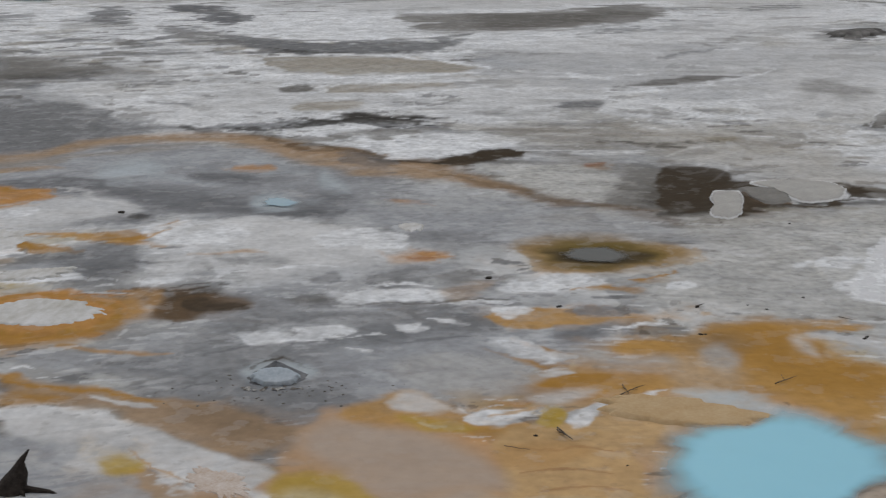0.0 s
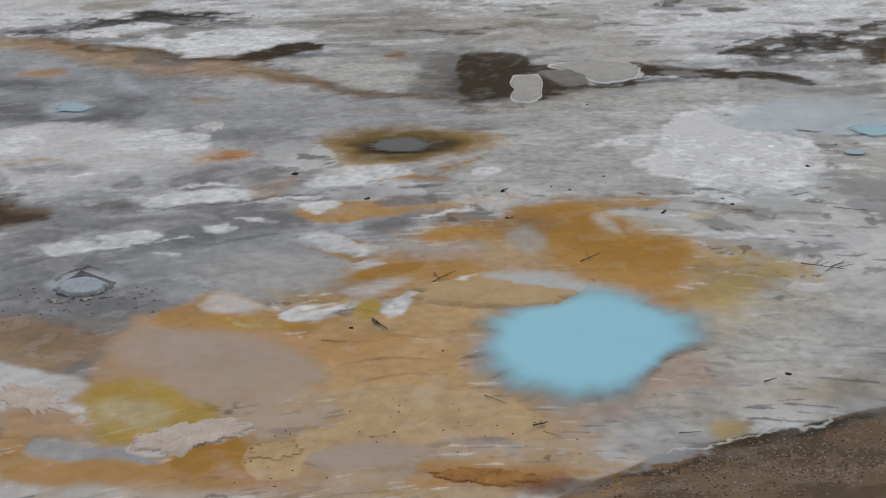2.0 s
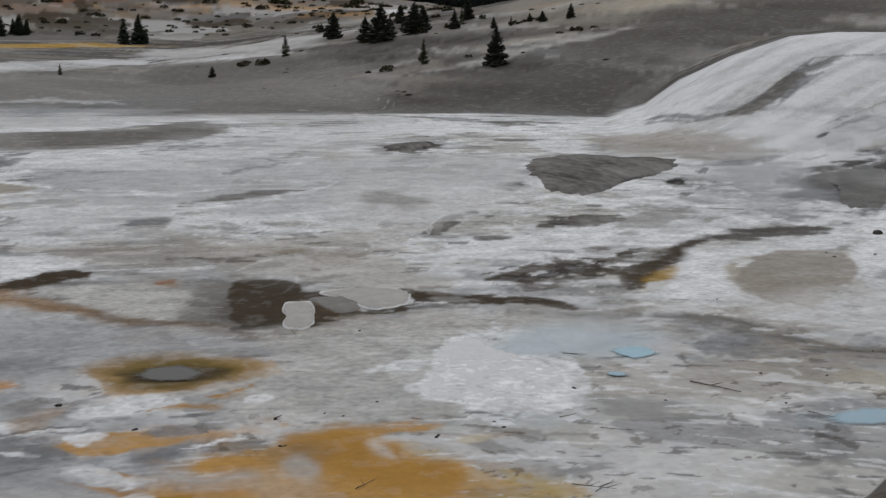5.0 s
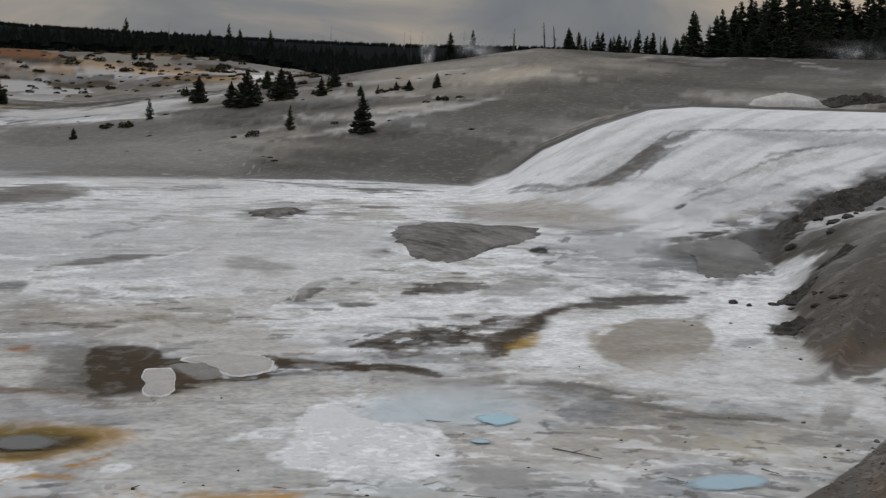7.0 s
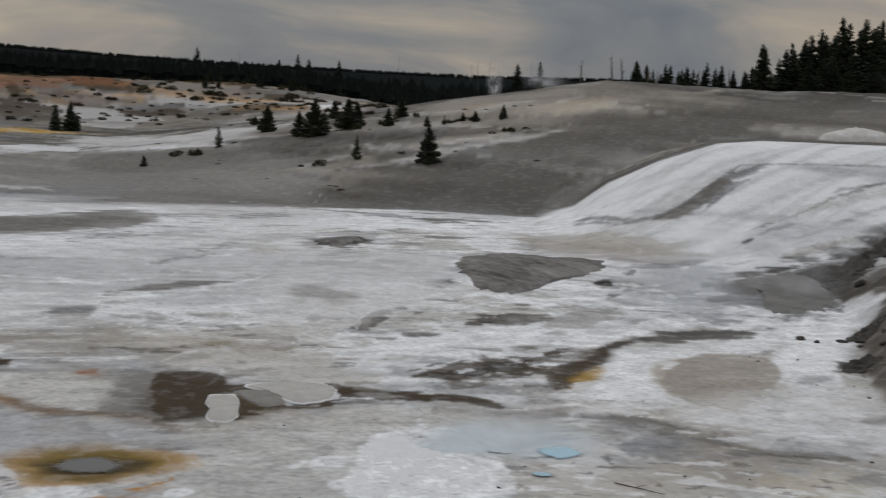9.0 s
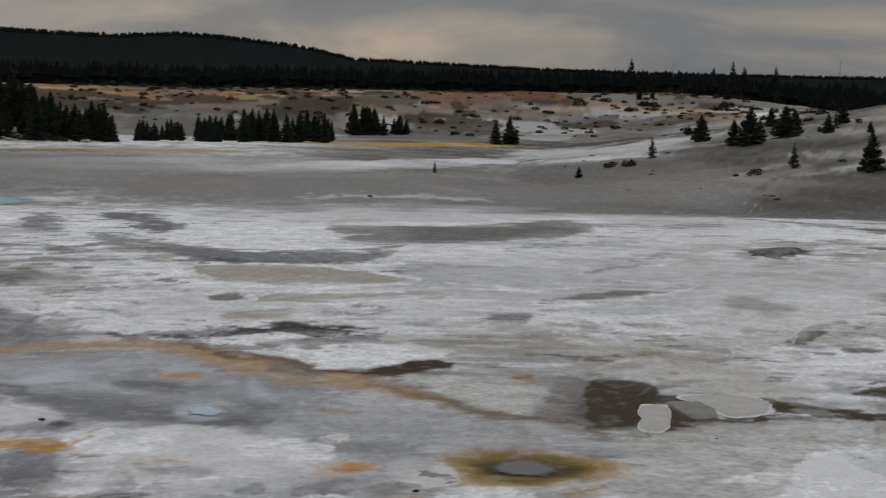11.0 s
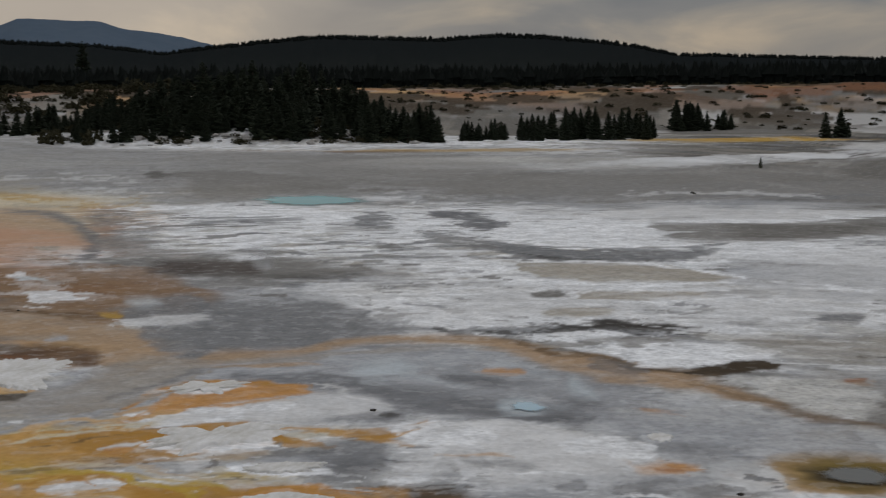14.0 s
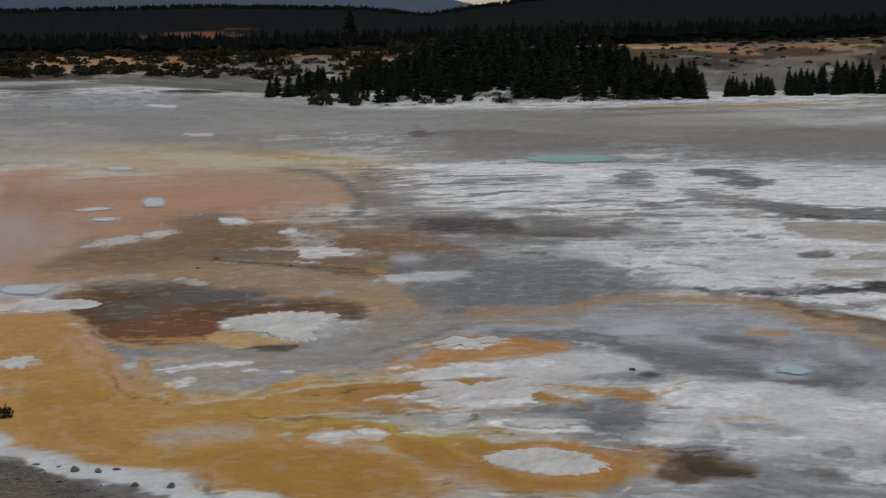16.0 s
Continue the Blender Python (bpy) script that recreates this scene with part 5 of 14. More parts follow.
spot("white", 12.04, 53.46, 0.74, 0.3, -120.7, op=0.66, rag=0.7)
spot("slate", 30.2, 52.21, 0.41, 0.31, 55.73, op=0.68, rag=0.7)
spot("white", 14.68, 35.43, 0.38, 0.14, -137.2, op=0.53, rag=0.7)
spot("grey", 20.78, 29.87, 0.33, 0.24, 165.4, op=0.80, rag=0.7)
spot("grey", 14.96, 40.75, 0.5, 0.17, -131.2, op=0.60, rag=0.7)
spot("grey", 8.97, 34.13, 0.22, 0.11, 68.68, op=0.88, rag=0.7)
spot("slate", 11.05, 45.55, 0.26, 0.15, 86.26, op=0.53, rag=0.7)
spot("grey", 8.83, 35.7, 0.28, 0.25, 57.56, op=0.79, rag=0.7)
spot("dark", 15.26, 32.19, 0.42, 0.1, -163.4, op=0.50, rag=0.7)
spot("taupe", 35.7, 57.47, 0.73, 0.32, 45.35, op=0.53, rag=0.7)
spot("white", 7, 36.21, 0.25, 0.12, -120.3, op=0.66, rag=0.7)
spot("white", 13.39, 69.05, 1.84, 0.31, -118.0, op=0.88, rag=0.7)
spot("slate", 11.59, 62.56, 0.69, 0.34, -142.3, op=0.69, rag=0.7)
spot("dark", 29.62, 57.93, 0.71, 0.51, 85.32, op=0.87, rag=0.7)
spot("grey", 11.04, 35.91, 0.36, 0.14, -164.1, op=0.86, rag=0.7)
spot("white", 10.08, 34.2, 0.49, 0.13, -140.1, op=0.75, rag=0.7)
spot("white", 8.68, 36.29, 0.32, 0.21, -142.5, op=0.83, rag=0.7)
spot("white", 35.5, 62.3, 0.62, 0.27, 58.45, op=0.78, rag=0.7)
spot("white", 19.19, 43.59, 0.92, 0.24, -139.5, op=0.52, rag=0.7)
spot("slate", 13.87, 35.64, 0.51, 0.1, -143.6, op=0.81, rag=0.7)
spot("grey", 23.8, 36.91, 0.43, 0.11, -130.3, op=0.59, rag=0.7)
spot("slate", 8.51, 34.15, 0.31, 0.11, 170.3, op=0.59, rag=0.7)
spot("white", -9.98, 46.44, 0.47, 0.3, 120.4, op=0.66, rag=0.7)
spot("grey", -14.58, 55.09, 0.64, 0.21, 104.9, op=0.78, rag=0.7)
spot("taupe", 6.54, 48.92, 0.4, 0.27, -163.1, op=0.67, rag=0.7)
spot("beige", 16.24, 65.57, 0.99, 0.72, -145.7, op=0.80, rag=0.7)
spot("white", -15.77, 65.66, 0.53, 0.26, 102.7, op=0.87, rag=0.7)
spot("taupe", -13.29, 45.48, 0.38, 0.18, 113.2, op=0.87, rag=0.7)
spot("slate", -14.77, 69.77, 1.02, 0.58, -110.5, op=0.73, rag=0.7)
spot("slate", -19.33, 79.26, 1.16, 0.4, 136.2, op=0.62, rag=0.7)
spot("slate", -0.4, 49.79, 0.81, 0.36, 143.4, op=0.86, rag=0.7)
spot("beige", 5.05, 47.22, 0.72, 0.21, -147.9, op=0.63, rag=0.7)
spot("white", -6.52, 39.95, 0.44, 0.33, -139.1, op=0.80, rag=0.7)
spot("slate", -28.21, 81.63, 1.16, 0.38, 107.5, op=0.87, rag=0.7)
spot("taupe", 3.27, 56.56, 0.72, 0.45, 177.7, op=0.70, rag=0.7)
spot("slate", -9.65, 58.19, 0.67, 0.41, 76.55, op=0.56, rag=0.7)
spot("taupe", -15.98, 68.24, 1.01, 0.61, 120.9, op=0.65, rag=0.7)
spot("white", -2.3, 79.41, 0.67, 0.45, 96.75, op=0.51, rag=0.7)
spot("white", -19.37, 64.39, 0.87, 0.69, 124.8, op=0.52, rag=0.7)
spot("taupe", -8.37, 47.1, 0.52, 0.34, 117.0, op=0.64, rag=0.7)
spot("beige", -17.69, 47.03, 0.56, 0.3, 138.8, op=0.67, rag=0.7)
spot("slate", -19.48, 64.38, 0.97, 0.38, 138.1, op=0.71, rag=0.7)
spot("grey", -13, 50.04, 0.56, 0.23, 166.2, op=0.65, rag=0.7)
spot("taupe", -11.66, 51.54, 0.53, 0.31, -166.7, op=0.67, rag=0.7)
spot("white", -8.63, 50.16, 0.55, 0.24, 108.2, op=0.76, rag=0.7)
spot("grey", -0.32, 63.57, 0.74, 0.3, -144.6, op=0.73, rag=0.7)
spot("slate", 9.92, 57.03, 0.73, 0.63, -155.6, op=0.90, rag=0.7)
spot("slate", -13.34, 46.88, 0.46, 0.37, -174.0, op=0.88, rag=0.7)
spot("taupe", 7.09, 86.68, 1.47, 0.82, -131.0, op=0.52, rag=0.7)
spot("white", -2.9, 43.27, 0.35, 0.24, 98.27, op=0.80, rag=0.7)
spot("slate", -24.96, 74.04, 1.08, 0.46, 172.7, op=0.84, rag=0.7)
spot("slate", 14.2, 84.88, 1.3, 0.64, 87.38, op=0.51, rag=0.7)
spot("taupe", -11.95, 48.16, 0.36, 0.2, 135.1, op=0.87, rag=0.7)
spot("white", 24.22, 91.95, 1.24, 0.25, 75.03, op=0.53, rag=0.7)
spot("taupe", -2.34, 63.75, 0.58, 0.31, 94.03, op=0.78, rag=0.7)
spot("slate", -19.15, 56.93, 0.69, 0.26, 111.6, op=0.71, rag=0.7)
spot("grey", 4.21, 78.18, 1.2, 0.62, -118.9, op=0.88, rag=0.7)
spot("white", -12.51, 45.37, 0.49, 0.36, 151.1, op=0.89, rag=0.7)
spot("grey", -16.9, 60.79, 0.8, 0.34, 136.7, op=0.90, rag=0.7)
spot("taupe", -0.03, 88.17, 0.9, 0.81, 118.7, op=0.73, rag=0.7)
spot("taupe", 0.57, 48.68, 0.71, 0.3, -165.2, op=0.62, rag=0.7)
spot("white", -12.1, 70.8, 0.87, 0.42, 135.3, op=0.57, rag=0.7)
spot("beige", -21.41, 68.14, 0.97, 0.82, -119.0, op=0.54, rag=0.7)
spot("slate", 23.39, 89.6, 1.5, 0.25, 75.55, op=0.57, rag=0.7)
spot("white", 13.51, 63.21, 0.69, 0.43, -163.8, op=0.79, rag=0.7)
spot("slate", -15.01, 80.23, 0.98, 0.69, -175.9, op=0.66, rag=0.7)
spot("taupe", -12.98, 47.88, 0.51, 0.16, 105.5, op=0.64, rag=0.7)
spot("white", 5.91, 91.59, 1.26, 0.64, 82.87, op=0.87, rag=0.7)
band("silver", [(-10.76, 35.99), (-14.03, 33.85), (-15.72, 32.33), (-16.42, 29.47), (-19.26, 29.74), (-21.51, 30.72)], [0.75, 0.97, 0.84, 0.97, 0.53, 0.36], op=0.75, soft=0.8, rag=0.2, wet=0.3)
band("salmon", [(-25.45, 29.88), (-23.31, 29.85), (-20.34, 27.31), (-18.14, 25.24), (-17.05, 24.69)], [0.55, 0.33, 0.23, 0.14, 0.13], op=0.85, soft=0.7, rag=0.2)
band("ochre", [(-23.04, 29.26), (-19.61, 26.2), (-17.78, 24.73), (-16.29, 24.38)], [0.06, 0.06, 0.10, 0.14], op=0.7, soft=0.6, rag=0.3)
band("cream", [(-17.59, 25.79), (-19.1, 28.49), (-18.43, 29.38), (-16.6, 29.22), (-15.33, 28.62)], [0.04, 0.10, 0.28, 0.15, 0.12], op=0.8, soft=0.6, rag=0.4)
band("cream", [(-16.9, 25.32), (-15.27, 25.54), (-14.39, 26.56), (-13.38, 28.06), (-12.07, 29.05)], [0.15, 0.16, 0.15, 0.17, 0.12], op=0.6, soft=0.6, rag=0.3)
band("ochre", [(-19.5, 28.33), (-18.4, 26.6), (-17.21, 25.57)], [0.05, 0.06, 0.06], op=0.8, soft=0.6, rag=0.3)
band("beige", [(-15.93, 24.49), (-14.36, 25.44), (-13.19, 27.03), (-12.44, 28.55), (-10.88, 29.73), (-9.15, 30.56)], [0.26, 0.26, 0.24, 0.22, 0.25, 0.19], op=0.75, soft=0.7, rag=0.3)
band("ochre", [(-15.29, 24.16), (-13.27, 25.5), (-12.03, 26.96), (-11.3, 27.86), (-10.47, 28.6), (-9.36, 27.95)], [0.25, 0.25, 0.25, 0.21, 0.22, 0.22], op=0.9, soft=0.5, rag=0.4)
band("silver", [(-14.18, 23.91), (-11.88, 24.86), (-10.11, 25.52), (-7.81, 26.05), (-7.04, 25.87)], [0.19, 0.29, 0.38, 0.37, 0.20], op=0.75, soft=0.7, rag=0.3)
band("yellow", [(-13.83, 23.53), (-12.13, 24.29), (-10.81, 24.16), (-9.33, 23.21), (-8.07, 21.96), (-6.94, 21.73), (-5.83, 22.53)], [0.14, 0.13, 0.13, 0.10, 0.15, 0.23, 0.22], op=0.85, soft=0.5, rag=0.3)
band("orange", [(-13.57, 30.13), (-13.65, 32.15), (-13.16, 33.36), (-11.77, 34.01), (-10, 33.42)], [0.10, 0.15, 0.29, 0.23, 0.25], op=0.9, soft=0.5, rag=0.3)
band("tan", [(-13.17, 29.56), (-12.55, 30.99), (-10.92, 31.54), (-10.05, 32.59)], [0.19, 0.26, 0.27, 0.18], op=0.7, soft=0.5, rag=0.3)
band("white", [(-11.98, 29.2), (-10.58, 30.55), (-8.64, 31.27), (-7.18, 30.72)], [0.35, 0.57, 0.45, 0.15], op=0.85, soft=0.5, rag=0.4)
band("slate", [(-12.51, 34.27), (-10.16, 33.98), (-7.49, 32.36), (-5.38, 32.23)], [0.29, 0.37, 0.46, 0.44], op=0.7, soft=0.7, rag=0.4)
band("fawn", [(-23.75, 40.84), (-20.3, 41), (-16.88, 38.93), (-15.03, 36.52), (-15.24, 34.28)], [0.84, 0.86, 0.44, 0.17, 0.21], op=0.7, soft=0.8, rag=0.2)
band("silver", [(-14.2, 35.12), (-11.04, 36.94), (-8.19, 39.08), (-5.67, 38.78)], [0.35, 0.44, 0.39, 0.36], op=0.8, soft=0.7, rag=0.2, wet=0.3)
band("orange", [(-22.42, 30.82), (-20.23, 31.27), (-19.13, 31.24)], [0.24, 0.23, 0.14], op=0.8, soft=0.5, rag=0.4)
band("slate", [(-47.17, 88.39), (-41.63, 83.79), (-36.9, 75.95), (-31.76, 67.67), (-28.97, 60.34)], [0.63, 0.49, 0.50, 0.47, 0.32], op=0.8, soft=0.6, rag=0.6)
band("brown", [(-27.97, 45.53), (-23.02, 44.63), (-19.73, 44.53)], [0.26, 0.25, 0.39], op=0.8, soft=0.6, rag=0.5)
band("rust", [(-25.13, 33.61), (-22.72, 31.37), (-20.64, 31.92), (-19.35, 32.85)], [0.13, 0.25, 0.35, 0.35], op=0.6, soft=0.6, rag=0.6)
band("umber", [(-24.07, 32.43), (-22.48, 31.03), (-21.38, 31.07)], [0.12, 0.16, 0.22], op=0.7, soft=0.6, rag=0.5)
spot("white", -29.01, 54.14, 0.71, 0.53, 150.7, rag=0.6)
spot("white", -26.09, 50.66, 1.05, 0.55, 161.2, rag=0.7)
spot("white", -23.5, 48.32, 1.02, 0.61, 153.1, rag=0.6)
spot("white", -26.33, 49.07, 0.7, 0.57, -155.6, rag=0.7)
spot("white", -22.85, 49.07, 0.77, 0.4, 152.9, rag=0.7)
spot("milk", -26.56, 52.13, 1.03, 0.42, 156.6, rag=0.6)
spot("straw", -68.02, 111.6, 6.55, 2.16, 150.7, soft=0.5, op=0.6, rag=0.8)
spot("straw", -58.32, 104.2, 7.1, 1.77, 149.9, soft=0.5, op=0.6, rag=0.8)
spot("cream", -49.52, 96.69, 4.52, 1.2, 151.0, soft=0.5, op=0.6, rag=0.8)
spot("grey", -47.45, 92.61, 6.09, 1.03, 150.3, soft=0.5, op=0.6, rag=0.8)
spot("ochre", -18.8, 22.98, 2.07, 0.74, 155.5, soft=0.8, op=0.4)
spot("brown", -16.26, 22.27, 1.88, 0.54, 173.6, soft=0.8, op=0.22)
band("tan", [(-20, 24.49), (-16.88, 23.55), (-14.48, 23.73)], [0.27, 0.30, 0.26], op=0.4, soft=0.8, rag=0.4)
band("white", [(-19.64, 90.46), (-12.37, 94.82), (-4.19, 91.53)], [1.38, 1.53, 1.29], op=0.7, soft=0.5, rag=0.5)
band("white", [(-5.95, 52.52), (-2.34, 51.69), (0.93, 53.99)], [0.49, 0.49, 0.29], op=0.8, soft=0.5, rag=0.4)
band("white", [(-3.98, 45.39), (-0.95, 47.34), (1.79, 46.84)], [0.34, 0.40, 0.26], op=0.7, soft=0.5, rag=0.5)
band("grey", [(-7.29, 66.79), (-4.02, 64.44), (-0.78, 64.49), (0.88, 68.86)], [0.77, 0.87, 0.70, 0.36], op=0.85, soft=0.5, rag=0.5)
band("dark", [(-6.18, 64.18), (-3.95, 63.31), (-1.3, 63.81)], [0.42, 0.45, 0.46], op=0.6, soft=0.5, rag=0.6)
band("dark", [(-3.21, 45.45), (-1.83, 44.73), (-0.14, 44.49)], [0.33, 0.35, 0.24], op=0.8, soft=0.5, rag=0.5)
band("umber", [(-4.8, 39.32), (-3.05, 38.56), (-1.9, 37.01), (-1.48, 36.48)], [0.25, 0.27, 0.19, 0.14], op=0.8, soft=0.5, rag=0.3)
band("silver", [(3.14, 62.88), (7.79, 65.57), (11.11, 63.62)], [0.75, 0.94, 0.85], op=0.6, soft=0.6, rag=0.5)
band("white", [(2.49, 66.41), (7.69, 69.53), (12.52, 68.66)], [0.62, 0.77, 0.79], op=0.7, soft=0.5, rag=0.5)
band("slate", [(-1.65, 80.05), (4.44, 76.96), (9.71, 82.15)], [0.96, 1.29, 0.71], op=0.5, soft=0.6, rag=0.5)
band("slate", [(-6.71, 35.35), (-5.36, 34.39), (-4.19, 34.51)], [0.22, 0.40, 0.37], op=0.7, soft=0.6, rag=0.6)
band("slate", [(-5.99, 31.34), (-4.44, 30.89), (-2.95, 30.49), (-1.96, 31.61)], [0.28, 0.39, 0.46, 0.22], op=0.75, soft=0.6, rag=0.5)
band("slate", [(-9.63, 33.85), (-7.92, 32.72), (-6.31, 31.59)], [0.24, 0.32, 0.35], op=0.6, soft=0.7, rag=0.5)
band("milk", [(-8.53, 36.04), (-6.73, 34.63), (-5.54, 33.68)], [0.31, 0.30, 0.19], op=0.5, soft=0.8, rag=0.5)
band("white", [(-4.92, 32.33), (-3.7, 32.69), (-3.1, 32.18)], [0.20, 0.26, 0.14], op=0.6, soft=0.6, rag=0.7)
band("white", [(-8.24, 31.74), (-9.64, 30.91), (-10.28, 30.39)], [0.31, 0.48, 0.51], op=0.7, soft=0.5, rag=0.5)
spot("slate", -7.1, 30.26, 0.46, 0.35, 134.4, soft=0.5, op=0.9)
spot("dark", -7.03, 30.22, 0.23, 0.18, 134.5, soft=0.5, op=0.9)
band("tan", [(-10.94, 32.46), (-10.21, 32.86), (-9.68, 32.46)], [0.34, 0.27, 0.12], op=0.8, soft=0.6, rag=0.5)
band("ochre", [(-9.57, 28.18), (-8.72, 27.77), (-7.77, 26.91)], [0.23, 0.19, 0.08], op=0.8, soft=0.6, rag=0.7)
band("ochre", [(-7.41, 28.31), (-6.62, 28.07), (-5.81, 27.64)], [0.18, 0.21, 0.12], op=0.8, soft=0.6, rag=0.7)
band("umber", [(-5.05, 40.58), (-2.35, 38.48), (-1.3, 36.52), (0.1, 36.4), (1.87, 37.57)], [0.22, 0.17, 0.25, 0.31, 0.35], op=0.75, soft=0.5, rag=0.4)
spot("brown", -4.56, 23.35, 1.09, 0.54, 156.5, soft=0.6, op=0.85, rag=0.6)
spot("umber", -4.22, 23.18, 0.78, 0.36, 150.8, soft=0.6, op=0.8, rag=0.6)
band("umber", [(-5.21, 24.06), (-4.73, 24.31), (-4.33, 24.43)], [0.07, 0.08, 0.04], op=0.8, soft=0.5, rag=0.4)
band("orange", [(-8.02, 23.28), (-7.52, 23.68), (-6.56, 23.58), (-5.85, 22.55), (-6.06, 21.62), (-7.41, 21.35)], [0.14, 0.15, 0.15, 0.07, 0.18, 0.22], op=0.85, soft=0.6, rag=0.4)
band("ochre", [(-6.38, 21.03), (-5.34, 20.58), (-4.5, 20.51)], [0.09, 0.08, 0.05], op=0.7, soft=0.6, rag=0.4)
band("grey", [(-2.18, 21.98), (-0.84, 22.41), (0.63, 22.07)], [0.16, 0.26, 0.25], op=0.6, soft=0.7, rag=0.5)
band("white", [(-0.82, 21.8), (0.14, 21.94), (1.09, 21.62)], [0.12, 0.13, 0.12], op=0.5, soft=0.6, rag=0.6)
band("white", [(-1.56, 24.6), (-0.88, 23.63), (-0.05, 23.71)], [0.10, 0.22, 0.18], op=0.7, soft=0.4, rag=0.6)
band("taupe", [(-2.29, 23.15), (-0.87, 23.2), (0.56, 23.32), (1.18, 23.46)], [0.07, 0.07, 0.07, 0.07], op=0.8, soft=0.5, rag=0.4)
band("cream", [(0.69, 20.98), (1.57, 20.39), (2.88, 20.73), (3.85, 21.05)], [0.10, 0.14, 0.13, 0.10], op=0.5, soft=0.7, rag=0.5)
band("taupe", [(15.15, 28.69), (16.19, 27.73), (16.51, 26.93), (16.8, 25.17), (17.56, 24.06), (19.24, 23.22)], [0.25, 0.30, 0.22, 0.23, 0.27, 0.21], op=0.7, soft=0.7, rag=0.3)
spot("beige", 16, 23.5, 3.03, 1.48, 157.3, soft=0.8, op=0.5)
band("dark", [(17.61, 42.35), (19.3, 43.81), (20.7, 42.96)], [0.17, 0.58, 0.56], op=0.8, soft=0.5, rag=0.7)
band("umber", [(12.67, 33.96), (14.52, 35.26), (16.28, 36.01), (16.56, 33.88)], [0.14, 0.44, 0.85, 0.19], op=0.85, soft=0.5, rag=0.8)
band("umber", [(10.96, 31.77), (12.15, 30.92), (13.34, 30.11)], [0.40, 0.33, 0.20], op=0.9, soft=0.5, rag=0.5)
band("white", [(8.71, 26.81), (9.9, 27.87), (11.05, 28.61)], [0.20, 0.18, 0.14], op=0.8, soft=0.4, rag=0.4)
spot("white", 10.42, 23.4, 1.24, 0.22, 66.31, soft=0.6, op=0.6)
band("slate", [(30.55, 46.74), (32.3, 46.84), (34.87, 48.01)], [0.46, 0.50, 0.29], op=0.8, soft=0.5, rag=0.6)
band("grey", [(33.29, 60.04), (34.54, 57.61), (37.05, 58.45)], [0.58, 1.04, 0.41], op=0.6, soft=0.6, rag=0.8)
band("dark", [(16.52, 24.52), (17.37, 24.22), (18.25, 23.74)], [0.10, 0.11, 0.08], op=0.6, soft=0.5, rag=0.4)
spot("umber", -428.9, 689.7, 176.3, 41.39, 131.4, soft=0.6, op=0.8, rag=0.7)
spot("rust", -500.1, 797.6, 93.96, 27.69, -69.26, soft=0.6, op=0.6, rag=0.8)
spot("taupe", -310.3, 473.9, 54.6, 27.67, 129.8, soft=0.6, op=0.7, rag=0.8)
spot("taupe", -175.5, 332.3, 18.14, 7.25, -150.9, soft=0.6, op=0.6, rag=0.8)
spot("grey", -189.4, 303.9, 22.22, 17.68, -144.1, soft=0.6, op=0.5, rag=0.5)
spot("dark", -147.0, 233.5, 15.98, 2.66, 102.7, soft=0.5, op=0.8)
spot("umber", -0.78, 368.7, 35.59, 5.46, -140.3, soft=0.6, op=0.6, rag=0.9)
spot("rust", 23.39, 389.0, 32.42, 7.49, -175.7, soft=0.6, op=0.5, rag=0.9)
spot("grey", 51.16, 357.7, 23.59, 7.26, 147.9, soft=0.6, op=0.6, rag=0.8)
spot("umber", 37.42, 368.1, 12.26, 3.5, 163.4, soft=0.6, op=0.6, rag=0.9)
spot("tan", 73.96, 362.0, 13.19, 3.31, 138.7, soft=0.6, op=0.6, rag=0.9)
band("silver", [(-1.1, 30.34), (0.84, 29.51), (2.68, 28.74)], [0.63, 0.72, 0.61], op=0.6, soft=0.8, rag=0.3)
band("beige", [(2.74, 29.35), (5.21, 28.96), (8.54, 29.72)], [0.55, 0.63, 0.51], op=0.6, soft=0.8, rag=0.3)
band("taupe", [(1.62, 32.45), (2.87, 30.86), (4, 29.3), (5.83, 28.92)], [0.22, 0.28, 0.40, 0.33], op=0.5, soft=0.8, rag=0.3)
band("white", [(6.74, 26.01), (7.35, 25.75), (7.84, 25.14)], [0.18, 0.16, 0.14], op=0.7, soft=0.4, rag=0.7)
spot("white", 8.43, 25.99, 2.05, 0.59, 71.59, soft=0.5, op=0.85, rag=0.6)
spot("white", 8.5, 28.64, 0.57, 0.16, -150.0, soft=0.4, op=0.7, rag=0.7)
spot("taupe", 0.31, 28.09, 0.75, 0.35, -166.7, soft=0.8, op=0.5)
spot("slate", -2.29, 32.57, 1.16, 0.73, 139.6, soft=0.7, op=0.5, rag=0.6)
spot("slate", 1.53, 30.58, 1.14, 0.35, -111.7, soft=0.8, op=0.5)
spot("white", -3.88, 28.51, 0.37, 0.2, 174.1, rag=0.8)
spot("white", -5.31, 28.23, 0.44, 0.25, 172.0, rag=0.8)
spot("white", -1.91, 26.69, 0.6, 0.24, 150.9, rag=0.8)
spot("white", -2.42, 24.66, 0.46, 0.15, 162.1, rag=0.8)
spot("grey", -0.95, 25.8, 0.52, 0.29, -161.5, soft=0.6, op=0.6, rag=0.7)
spot("brown", 0.75, 22.88, 0.5, 0.09, -155.0, soft=0.6, op=0.6, rag=0.7)
spot("silver", 0.33, 20.01, 3.6, 1.95, 162.7, soft=0.9, op=0.5)
spot("slate", 1.13, 21.4, 1.4, 0.61, 142.9, soft=1.2, op=0.55, rag=0.7)
spot("slate", -1.01, 21.45, 1.38, 0.6, -172.9, soft=1.2, op=0.55, rag=0.7)
